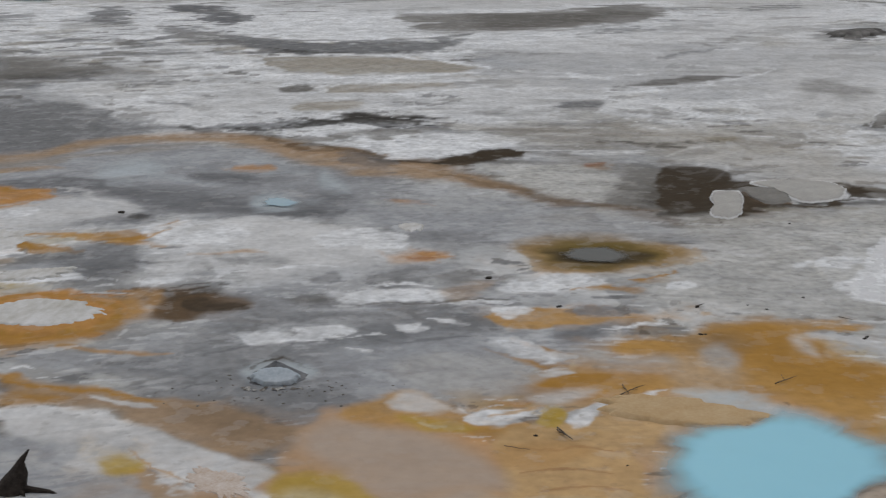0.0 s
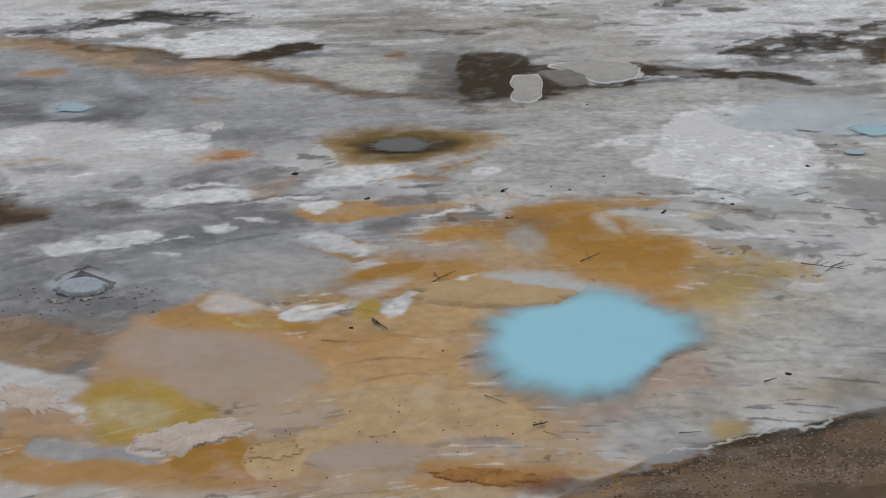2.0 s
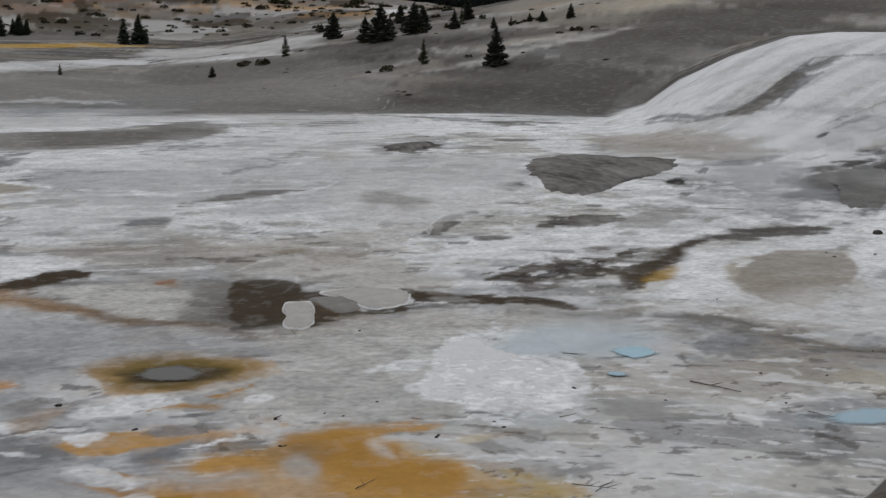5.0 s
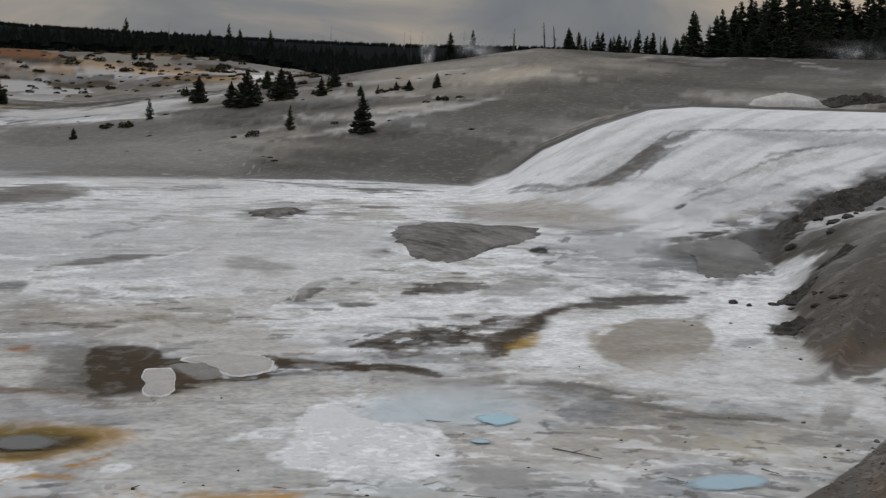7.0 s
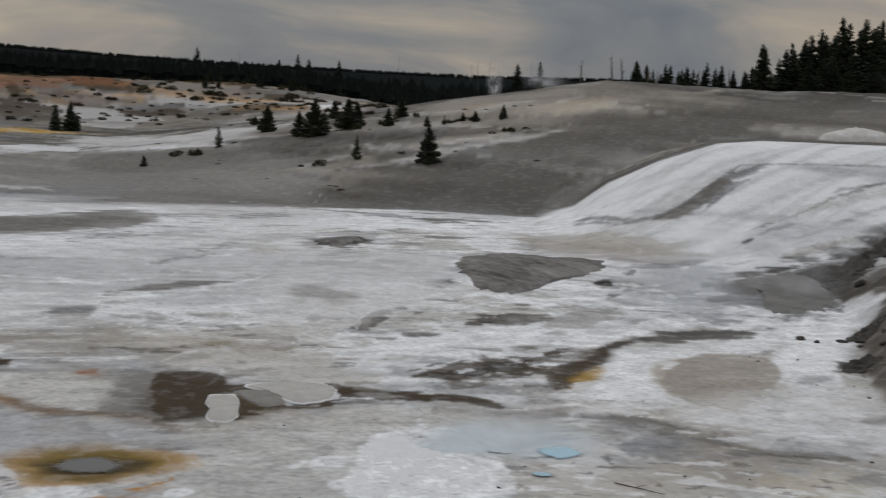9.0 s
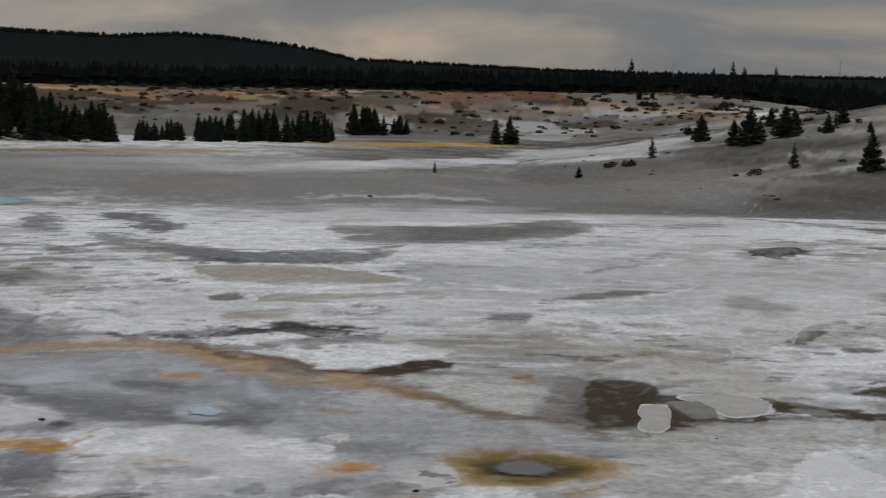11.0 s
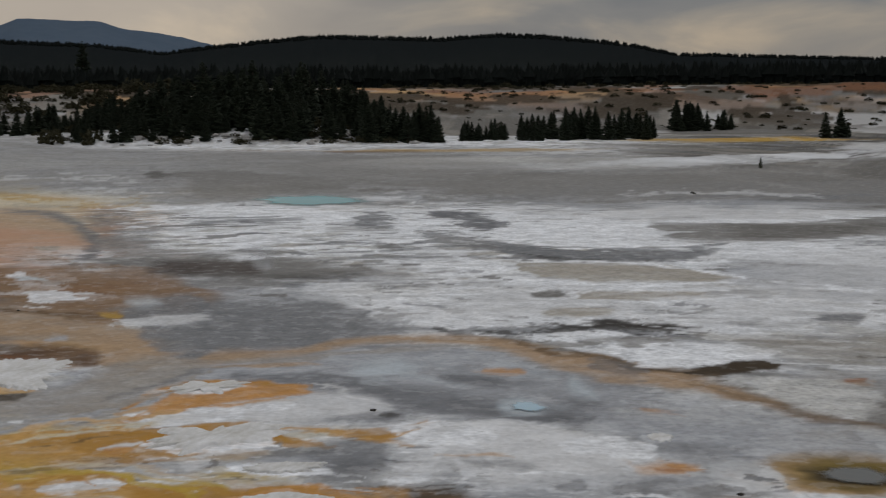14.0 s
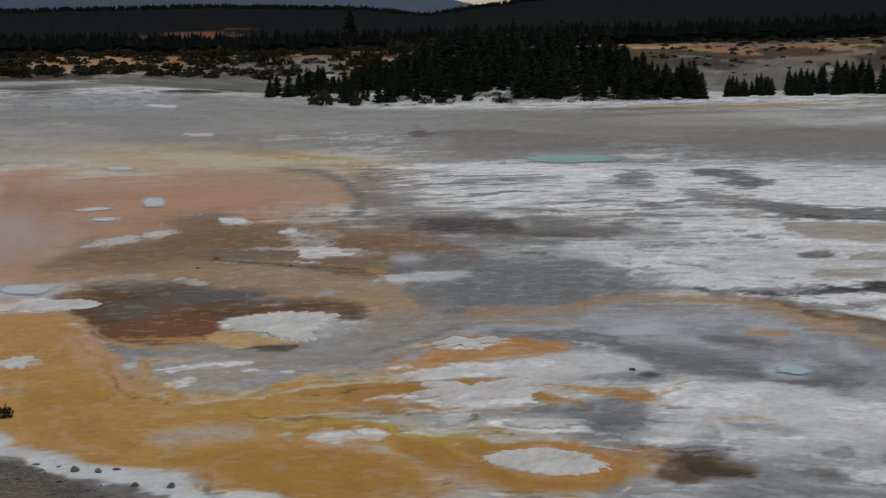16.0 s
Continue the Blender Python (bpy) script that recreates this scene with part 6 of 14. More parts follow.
spot("slate", -3.09, 23.16, 1.45, 0.51, 175.5, soft=1.2, op=0.5, rag=0.7)
spot("slate", -3.05, 18.77, 1.36, 0.65, 161.4, soft=1.2, op=0.6, rag=0.5)
spot("slate", -0.95, 18.64, 0.54, 0.42, 137.4, soft=1.4, op=0.5, rag=0.6)
spot("umber", -3.97, 23.29, 0.86, 0.48, 144.5, soft=0.8, op=0.85, rag=0.5)
spot("brown", -3.56, 22.29, 0.66, 0.16, 172.5, soft=0.9, op=0.5)
spot("taupe", -2.44, 23.53, 0.63, 0.3, 161.2, soft=1, op=0.6)
spot("grey", 0.59, 24.07, 0.42, 0.29, -164.0, soft=1, op=0.6)
spot("white", -1.35, 23.61, 1.21, 0.28, 173.0, soft=1.2, op=0.8, rag=0.8)
spot("white", -0.65, 23.88, 0.56, 0.22, -179.4, soft=0.8, op=0.8, rag=0.8)
band("taupe", [(-1.74, 23.29), (-0.35, 22.99), (0.64, 23.02), (1.25, 23.09)], [0.07, 0.07, 0.07, 0.07], op=0.8, soft=0.7, rag=0.5)
spot("white", -2.98, 21.22, 0.49, 0.37, 169.2, soft=1.2, op=0.7, rag=0.9)
spot("white", -2.18, 21.24, 0.55, 0.23, -158.1, soft=1.0, op=0.75, rag=1.0)
spot("white", -1.7, 21.59, 0.19, 0.13, -130.4, soft=0.8, op=0.7, rag=1.0)
spot("white", -1.39, 20.55, 0.18, 0.07, 164.8, soft=0.8, op=0.6, rag=1.0)
spot("white", -0.08, 22, 0.44, 0.12, -165.9, soft=1.2, op=0.5, rag=1.0)
spot("white", -0.6, 21.81, 0.32, 0.14, 130.2, soft=1.4, op=0.6, rag=0.9)
spot("milk", -0.82, 20.55, 0.79, 0.62, 134.8, soft=1.2, op=0.35)
spot("silver", 1.85, 21.06, 1.33, 0.81, 142.6, soft=1.2, op=0.5)
spot("white", 1.23, 22.81, 0.8, 0.34, -179.0, soft=1.2, op=0.6, rag=0.9)
spot("white", 2.4, 21.7, 0.79, 0.25, -172.4, soft=1.4, op=0.6, rag=0.9)
spot("slate", 2.18, 21.45, 0.54, 0.33, -167.2, soft=1.2, op=0.6, rag=0.8)
spot("white", 1.09, 20.78, 0.79, 0.39, 125.7, soft=1.6, op=0.55, rag=0.7)
spot("white", 1.77, 20.2, 0.7, 0.35, 134.5, soft=1.6, op=0.55, rag=0.7)
spot("milk", 0.22, 19.38, 0.9, 0.67, 102.1, soft=1.2, op=0.3)
spot("tan", 2.77, 22.3, 1.88, 0.43, 177.0, soft=0.9, op=0.7, rag=0.8)
spot("ochre", 2.09, 22.38, 0.96, 0.29, -172.1, soft=0.8, op=0.7, rag=0.8)
spot("tan", 0.09, 13.96, 3.75, 1.67, 165.9, soft=0.6, op=0.75, rag=0.4)
spot("tan", 2.04, 18.09, 1.9, 1.36, 161.9, soft=0.6, op=0.6, rag=0.5)
spot("sand", 1.89, 16.84, 1.78, 1.1, 164.6, soft=0.7, op=0.75, rag=0.5)
spot("peach", 1.17, 15.84, 1.56, 1.31, 150.5, soft=0.6, op=0.85, rag=0.4)
spot("tan", 4.43, 19.35, 2.74, 1.19, 160.0, soft=0.5, op=0.85, rag=0.35, wet=0.2)
spot("sand", 1.52, 13.96, 1.32, 1.08, 159.0, soft=0.5, op=0.9, rag=0.5)
spot("peach", -0.4, 16.92, 2.1, 0.55, 156.6, soft=0.5, op=0.85, rag=0.4)
spot("rust", -1.39, 17.56, 1.15, 0.17, 178.3, soft=1.0, op=0.35)
spot("brown", -2.78, 17.14, 1.27, 0.73, 157.3, soft=0.7, op=0.55, rag=0.4)
spot("fawn", -2.02, 16.87, 0.97, 0.48, 143.2, soft=0.8, op=0.5)
spot("dove", -0.76, 16.42, 1.49, 0.82, 134.2, soft=0.8, op=0.9, rag=0.3, wet=0.5)
spot("dove", 0.14, 15.09, 1.46, 0.73, 125.9, soft=0.8, op=0.9, rag=0.3, wet=0.5)
spot("tan", 1.72, 16.08, 0.78, 0.52, 146.2, soft=0.9, op=0.6, rag=0.7)
spot("orange", 0.75, 16.02, 0.77, 0.46, 133.5, soft=1.0, op=0.35)
band("ochre", [(-0.94, 17.75), (-0.24, 17.44), (0.37, 17.18), (1.14, 17.15), (1.91, 17.05)], [0.13, 0.15, 0.12, 0.10, 0.08], op=0.75, soft=0.8, rag=0.6)
band("orange", [(0.19, 18.55), (0.74, 18.14), (1.22, 18.02)], [0.07, 0.10, 0.09], op=0.6, soft=0.8, rag=0.6)
spot("straw", 0.43, 18.46, 0.53, 0.24, 140.0, soft=0.9, op=0.7, rag=0.6)
spot("straw", -0.72, 19.44, 0.51, 0.23, 131.8, soft=1.0, op=0.6, rag=0.7)
spot("white", -0.97, 19.42, 0.42, 0.09, 141.6, soft=0.8, op=0.7, rag=0.9)
spot("white", -0.51, 18.38, 0.4, 0.34, -169.3, soft=1.4, op=0.75, rag=0.6)
spot("silver", -0.23, 18.12, 0.5, 0.36, 153.7, soft=1.0, op=0.5)
spot("white", 0.17, 17.9, 0.19, 0.07, 142.4, soft=0.6, op=0.9, rag=0.6)
spot("white", -0.2, 17.35, 0.25, 0.04, 136.9, soft=0.6, op=0.8, rag=0.8)
spot("white", 0.63, 17.6, 0.52, 0.27, -167.2, soft=0.8, op=0.85, rag=0.5)
band("white", [(0.73, 17.29), (1.1, 17.6), (1.53, 17.85)], [0.08, 0.10, 0.09], op=0.75, soft=0.8, rag=0.5)
band("white", [(1.67, 17.35), (1.94, 17.87), (2.4, 18.27), (2.75, 18.63)], [0.04, 0.09, 0.12, 0.06], op=0.85, soft=0.7, rag=0.3)
spot("cream", 2.12, 17.41, 0.28, 0.17, 164.8, soft=1.0, op=0.5)
spot("yellow", 1.48, 17.77, 0.4, 0.18, 86.15, soft=0.8, op=0.9, rag=0.5)
band("ochre", [(0.58, 20.8), (1.05, 20.31), (1.48, 19.79), (1.6, 19.38)], [0.06, 0.08, 0.06, 0.03], op=0.75, soft=0.8, rag=0.5)
band("ochre", [(1.23, 21.28), (1.67, 20.57), (2.29, 20.03), (2.97, 19.72)], [0.03, 0.08, 0.12, 0.15], op=0.8, soft=0.8, rag=0.5)
band("silver", [(1.46, 20.85), (2.19, 20.7), (2.69, 20.28)], [0.12, 0.14, 0.10], op=0.5, soft=1.0, rag=0.4)
spot("ochre", 1.74, 19.12, 0.64, 0.43, 172.0, soft=0.5, op=0.9, rag=0.4)
spot("cream", 1.7, 19.54, 0.39, 0.18, -179.9, soft=0.8, op=0.8, rag=0.8)
spot("white", 1.71, 19.62, 0.26, 0.1, 179.9, soft=0.8, op=0.7, rag=0.8)
spot("olive", 1.31, 19.14, 0.26, 0.17, 161.3, soft=1.0, op=0.4)
spot("cream", 1.97, 14.3, 0.61, 0.46, 163.9, soft=0.9, op=0.4, rag=0.7)
spot("peach", 2.35, 13.79, 0.75, 0.27, 148.8, soft=0.8, op=0.5)
spot("slate", 1.74, 14.63, 0.21, 0.09, -176.2, soft=1.2, op=0.5, rag=0.7)
spot("dove", 1.42, 13.15, 1.3, 0.46, 177.2, soft=0.7, op=0.85, rag=0.5, wet=0.3)
spot("silver", 2.41, 13.36, 0.81, 0.19, 146.6, soft=0.9, op=0.45, wet=0.3)
spot("beige", 1.18, 14.48, 0.2, 0.08, 167.2, soft=0.8, op=0.5)
spot("rust", 1.55, 14.21, 0.21, 0.04, 150.6, soft=0.9, op=0.5, rag=0.9)
spot("brown", 1.85, 14.39, 0.18, 0.03, -169.0, soft=0.8, op=0.6, rag=1.0)
spot("brown", 1.27, 14.09, 0.2, 0.03, 159.3, soft=0.8, op=0.5, rag=1.0)
spot("brown", 2.27, 14.9, 0.25, 0.03, 158.6, soft=0.8, op=0.5, rag=1.0)
spot("brown", 1.11, 13.74, 0.2, 0.03, 163.9, soft=0.8, op=0.6, rag=1.0)
spot("brown", 1.76, 16.46, 0.23, 0.04, 162.5, soft=0.8, op=0.5, rag=1.0)
spot("brown", 1.97, 15.75, 0.4, 0.03, 163.0, soft=0.8, op=0.5, rag=0.8)
spot("brown", 0.79, 16.58, 0.31, 0.03, 128.5, soft=0.9, op=0.4, rag=1.0)
spot("orange", 2.24, 15.6, 0.35, 0.22, 83.15, soft=1.0, op=0.4, rag=0.8)
spot("tan", 0.87, 14.01, 0.4, 0.23, -133.0, soft=0.8, op=0.6, rag=0.8)
spot("ochre", 2.28, 12.7, 0.73, 0.19, 161.9, soft=0.8, op=0.8, rag=0.7)
spot("rust", 2.3, 12.47, 0.66, 0.15, 162.2, soft=0.8, op=0.7, rag=0.8)
spot("orange", 1.71, 12.58, 0.28, 0.18, -163.3, soft=0.9, op=0.6)
spot("yellow", -1.49, 15.13, 0.94, 0.48, 145.1, soft=0.7, op=0.85, rag=0.4)
spot("beige", -1.4, 14.8, 0.52, 0.32, 158.3, soft=0.9, op=0.7)
spot("olive", -1.76, 14.36, 0.48, 0.14, 142.9, soft=0.9, op=0.6)
spot("ochre", -0.88, 14.95, 0.49, 0.1, 143.3, soft=0.9, op=0.5)
spot("milk", -2.04, 16.15, 0.22, 0.1, 163.3, soft=0.9, op=0.7)
spot("white", -2.77, 15.38, 0.8, 0.36, 123.7, soft=1.6, op=0.75, rag=0.7)
spot("dove", -2.64, 14.83, 0.46, 0.18, 142.0, soft=1.0, op=0.5)
spot("beige", -2.05, 14.72, 0.38, 0.18, 137.6, soft=0.8, op=0.6)
spot("taupe", -2.19, 14.15, 0.88, 0.16, 152.2, soft=0.8, op=0.6, wet=0.5)
spot("grey", -1.79, 13.93, 0.72, 0.12, 152.4, soft=0.9, op=0.6, wet=0.5)
spot("ochre", -1.33, 13.43, 1.46, 0.27, 163.8, soft=0.7, op=0.65, rag=0.4, wet=0.3)
spot("fawn", -1.32, 13.22, 0.94, 0.16, 164.0, soft=0.8, op=0.6)
spot("salmon", -0.3, 13.07, 0.4, 0.27, 159.5, soft=0.7, op=0.8, rag=0.4, wet=0.4)
spot("ochre", -2.82, 14.27, 0.3, 0.18, 109.7, soft=0.8, op=0.8)
spot("milk", -2.49, 13.59, 0.2, 0.12, 154.9, soft=0.9, op=0.6)
spot("ochre", -0.6, 13.6, 0.68, 0.34, 175.3, soft=0.6, op=0.85, rag=0.7)
spot("straw", 0.08, 13.51, 0.43, 0.34, -177.5, soft=0.7, op=0.8, rag=0.8)
spot("brown", -0.6, 13.04, 0.18, 0.06, 167.0, soft=0.9, op=0.6, rag=0.9)
spot("ochre", 4.22, 20.52, 1.59, 0.58, 177.5, soft=0.8, op=0.65, rag=0.5)
spot("olive", 3.76, 20.56, 0.84, 0.29, 173.7, soft=1.0, op=0.35)
spot("taupe", 4.21, 21.39, 0.91, 0.45, -168.8, soft=1.0, op=0.6, rag=0.6)
spot("ochre", 5.81, 19.72, 1.63, 0.81, 121.3, soft=0.7, op=0.9, rag=0.45, wet=0.2)
spot("brown", 5.46, 21.66, 0.76, 0.41, -174.7, soft=1.0, op=0.5, rag=0.7)
spot("ochre", 5.79, 21.76, 1, 0.31, -171.8, soft=0.8, op=0.75, rag=0.8)
spot("ochre", 6.22, 21.5, 0.57, 0.1, -152.9, soft=0.8, op=0.7, rag=0.8)
spot("ochre", 6.04, 19.24, 0.76, 0.47, 121.4, soft=0.9, op=0.7)
spot("tan", 5.62, 18.14, 1.38, 0.66, 132.6, soft=0.8, op=0.7, wet=0.2)
spot("white", 4.57, 20.61, 0.46, 0.18, 104.8, soft=1.8, op=0.7, rag=0.7)
spot("cream", 5.64, 20.64, 0.61, 0.21, 81.27, soft=1.2, op=0.6, rag=0.8)
spot("cream", 6.14, 20.22, 0.59, 0.21, 88.04, soft=1.2, op=0.55, rag=0.9)
spot("cream", 6.59, 20.1, 0.45, 0.13, 103.0, soft=1.0, op=0.6, rag=0.9)
spot("sand", 3.45, 19.41, 1.14, 0.52, 166.6, soft=0.9, op=0.6)
spot("peach", 3.2, 20.02, 0.59, 0.27, -178.6, soft=0.9, op=0.5)
spot("ochre", 3, 20.55, 0.56, 0.26, 177.6, soft=0.9, op=0.6, rag=0.6)
spot("milk", 3.82, 18.62, 0.6, 0.12, 158.4, soft=0.9, op=0.7, wet=0.4)
spot("straw", 6.87, 17.5, 1.51, 0.77, 85.89, soft=1.0, op=0.55)
spot("cream", 6.94, 16.57, 1.1, 0.76, 59.57, soft=1.0, op=0.45)
spot("yellow", 7.83, 18.16, 0.67, 0.36, 129.7, soft=1.0, op=0.55, rag=0.7)
spot("yellow", 7.94, 16.62, 0.2, 0.11, 172.7, soft=0.8, op=0.5)
spot("ochre", 7.68, 20.72, 0.57, 0.17, -172.1, soft=1.0, op=0.35)
spot("cream", 8.11, 17.74, 1.25, 0.72, 172.9, soft=1.0, op=0.3)
spot("pale", 7.36, 15.46, 1.63, 1.25, 46.46, soft=0.9, op=0.45)
spot("milk", 7.76, 15.47, 0.66, 0.14, 168.3, soft=1.0, op=0.55)
spot("slate", 7.65, 14.51, 0.3, 0.13, -179.4, soft=1.0, op=0.5)
spot("olive", 5.2, 13.2, 0.31, 0.26, 105.8, soft=0.8, op=0.6, rag=0.6)
spot("ochre", 5.08, 13.45, 0.3, 0.14, 92.38, soft=0.9, op=0.4)
spot("straw", 6.37, 14.04, 0.97, 0.44, -172.0, soft=1.0, op=0.35)
spot("beige", 7.03, 13.91, 1.07, 0.3, 179.2, soft=0.9, op=0.5)
spot("fawn", 5.86, 14.99, 1.08, 0.42, 68.24, soft=1.0, op=0.4)
spot("salmon", 5.28, 14.6, 0.6, 0.48, 78.4, soft=0.9, op=0.55)
spot("dove", 5.09, 15.16, 0.36, 0.21, 69, soft=0.9, op=0.6, rag=0.7)
spot("silver", 4.17, 13.13, 0.83, 0.62, 148.3, soft=0.9, op=0.7, wet=0.3)
spot("salmon", 4.23, 13.77, 0.43, 0.14, -168.1, soft=0.9, op=0.4)
spot("silver", 4.25, 12.56, 0.39, 0.13, -161.3, soft=0.8, op=0.6)
spot("white", 8.01, 23.54, 0.52, 0.47, 50, soft=1.4, op=0.6, rag=0.8)
spot("white", 9.68, 21.27, 0.24, 0.13, 140.9, soft=0.8, op=0.9, rag=0.6)
spot("taupe", 8.6, 20.78, 0.94, 0.13, 153.0, soft=1.0, op=0.45)
spot("milk", 9.2, 22.02, 1.01, 0.7, 174.7, soft=1.0, op=0.4)
spot("white", 8.98, 18.58, 0.24, 0.12, -149.7, soft=0.9, op=0.7, rag=0.9)
spot("orange", 1.68, 15.19, 0.58, 0.32, 153.1, soft=1.0, op=0.4, rag=0.7)
spot("ochre", 0.83, 17.04, 0.79, 0.14, 162.3, soft=0.9, op=0.5, rag=0.6)
spot("orange", -0.39, 17.22, 1.23, 0.13, 157.7, soft=1.0, op=0.5, rag=0.5)
spot("cream", 7.67, 15.99, 0.87, 0.68, -169.3, soft=1.0, op=0.35)
spot("white", 6.77, 15, 1.03, 0.49, -170.4, soft=2.0, op=0.3)
spot("white", 9.07, 18.28, 0.86, 0.69, 31.62, soft=2.0, op=0.35)
band("grey", [(50.23, 72.68), (47.86, 72.01), (45.11, 70.59), (42.72, 69.6), (41.56, 69.6)], [0.23, 0.43, 0.49, 0.51, 0.39], op=0.6, soft=0.8, rag=0.7)
band("taupe", [(49.55, 72.63), (47.08, 72.1), (44.56, 70.67), (43.05, 69.82)], [0.16, 0.25, 0.25, 0.21], op=0.75, soft=0.6, rag=0.8)
band("slate", [(48.01, 70.93), (45.51, 69.61), (43.91, 68.64)], [0.10, 0.14, 0.13], op=0.5, soft=0.7, rag=0.8)
band("grey", [(53.42, 99.94), (49.53, 96.42), (45.05, 92.31), (43.08, 89.75)], [0.23, 0.28, 0.23, 0.13], op=0.5, soft=0.9, rag=0.6)
band("taupe", [(49.14, 73.32), (53.01, 71.32), (57.73, 68.14), (60.61, 66.68)], [0.18, 0.19, 0.19, 0.20], op=0.6, soft=0.7, rag=0.8)
band("mud", [(43.74, 63.8), (46.97, 64.55), (50.79, 65.9), (53.68, 66.38), (57.15, 65.8)], [0.13, 0.11, 0.17, 0.16, 0.18], op=0.6, soft=0.7, rag=0.8)
band("silver", [(52.26, 70.9), (56.25, 66.87), (60.88, 63.52)], [0.70, 1.10, 1.11], op=0.7, soft=1.0, rag=0.4)
band("pale", [(45.49, 64.68), (50.68, 65.19), (54.71, 64.96)], [0.43, 0.57, 0.47], op=0.6, soft=0.9, rag=0.5)
band("silver", [(40.36, 71.61), (42.54, 67.36), (46.04, 64.35)], [0.47, 0.48, 0.56], op=0.5, soft=0.9, rag=0.5)
spot("silver", 44.6, 60.63, 4.36, 1.56, -164.6, soft=1.0, op=0.5, rag=0.7)
spot("taupe", 43.19, 58.66, 3.14, 0.4, -161.7, soft=0.8, op=0.6, rag=0.9)
spot("beige", 44.74, 59.27, 2.27, 0.39, -165.4, soft=0.9, op=0.5, rag=0.9)
spot("mud", 35.98, 50.44, 3.48, 2.52, 45.12, soft=0.7, op=0.85, rag=0.5)
spot("grey", 33.89, 46.24, 3.04, 1.39, -161.9, soft=0.8, op=0.8, rag=0.6)
band("dark", [(41.17, 54.9), (45.11, 56.33), (49.86, 58.95), (53.95, 59.99), (57.32, 60.24)], [1.58, 1.61, 1.07, 0.84, 0.55], op=0.85, soft=0.6, rag=0.7)
spot("mud", 55.33, 58.73, 1.82, 1.02, -169.2, soft=0.7, op=0.9, rag=0.5)
spot("dark", 27.17, 33.2, 1.35, 0.59, 44.67, soft=0.7, op=0.7, rag=0.9)
spot("dark", 33.15, 40.69, 1.31, 0.43, -109.1, soft=0.7, op=0.7, rag=0.9)
spot("white", 21.53, 24.2, 2.14, 0.73, -141.9, soft=1.2, op=0.6, rag=0.6)
spot("beige", 21.82, 24.73, 1.5, 0.3, -149.1, soft=0.6, op=0.7, rag=0.5)
spot("taupe", 22.04, 26.92, 1.09, 0.46, 169.3, soft=0.9, op=0.6, rag=0.7)
spot("pale", 19.35, 21.86, 1.32, 0.67, 40, soft=0.9, op=0.6, rag=0.5)
band("pale", [(25.37, 27.29), (27.14, 28.55), (28.25, 29.06)], [0.06, 0.07, 0.10], op=0.7, soft=0.7, rag=0.7)
spot("dark", 15.11, 15.6, 2.03, 0.19, -127.7, soft=0.9, op=0.6, rag=0.8)
band("pale", [(39.79, 110.9), (43.67, 112.8), (49.75, 116.9), (56.68, 118.7)], [0.45, 0.60, 0.94, 1.09], op=0.6, soft=0.8, rag=0.7)
band("white", [(21.38, 164.8), (26.32, 159.7), (31.49, 153.4)], [2.26, 1.93, 1.48], op=0.8, soft=0.6, rag=0.5)
band("pale", [(29.14, 224.6), (34.06, 180.4), (43.23, 172.2)], [3.57, 4.19, 4.96], op=0.6, soft=0.8, rag=0.4)
band("pale", [(30.42, 115.0), (36.61, 120.5), (41.03, 120.6)], [0.46, 0.60, 0.77], op=0.45, soft=0.8, rag=0.7)
band("mud", [(19.47, 150.1), (26.28, 139.1), (34.73, 138.2), (41.57, 137.0), (48.83, 126.3)], [3.44, 3.52, 3.35, 2.28, 1.46], op=0.5, soft=0.9, rag=0.6)
band("mud", [(46.68, 126.9), (53.19, 125.1), (60.54, 126.8), (65.8, 122.3)], [1.82, 1.98, 2.50, 2.28], op=0.55, soft=0.9, rag=0.6)
spot("mud", 86.48, 127.4, 16.73, 2.58, -162.7, soft=0.8, op=0.6, rag=0.8)
spot("tan", 79.34, 358.4, 17.69, 3.51, 131.7, soft=1.0, op=0.5, rag=0.9)
spot("tan", 84.04, 324.0, 13.47, 4.3, 111.6, soft=1.0, op=0.5, rag=0.9)
spot("tan", 61.07, 146.3, 3.68, 2.3, 69.13, soft=1.0, op=0.5, rag=0.8)
spot("white", 94.3, 325.4, 7.68, 3.43, 79.03, soft=1.0, op=0.9, rag=0.6)
spot("white", 71.23, 142.4, 3.07, 1.64, -139.5, soft=1.2, op=0.6, rag=0.8)
band("taupe", [(37.14, 44.26), (38.92, 44.46), (41.73, 45.56), (54.23, 56.60)], [1.3] * 4, op=0.7, soft=0.9, rag=0.5)


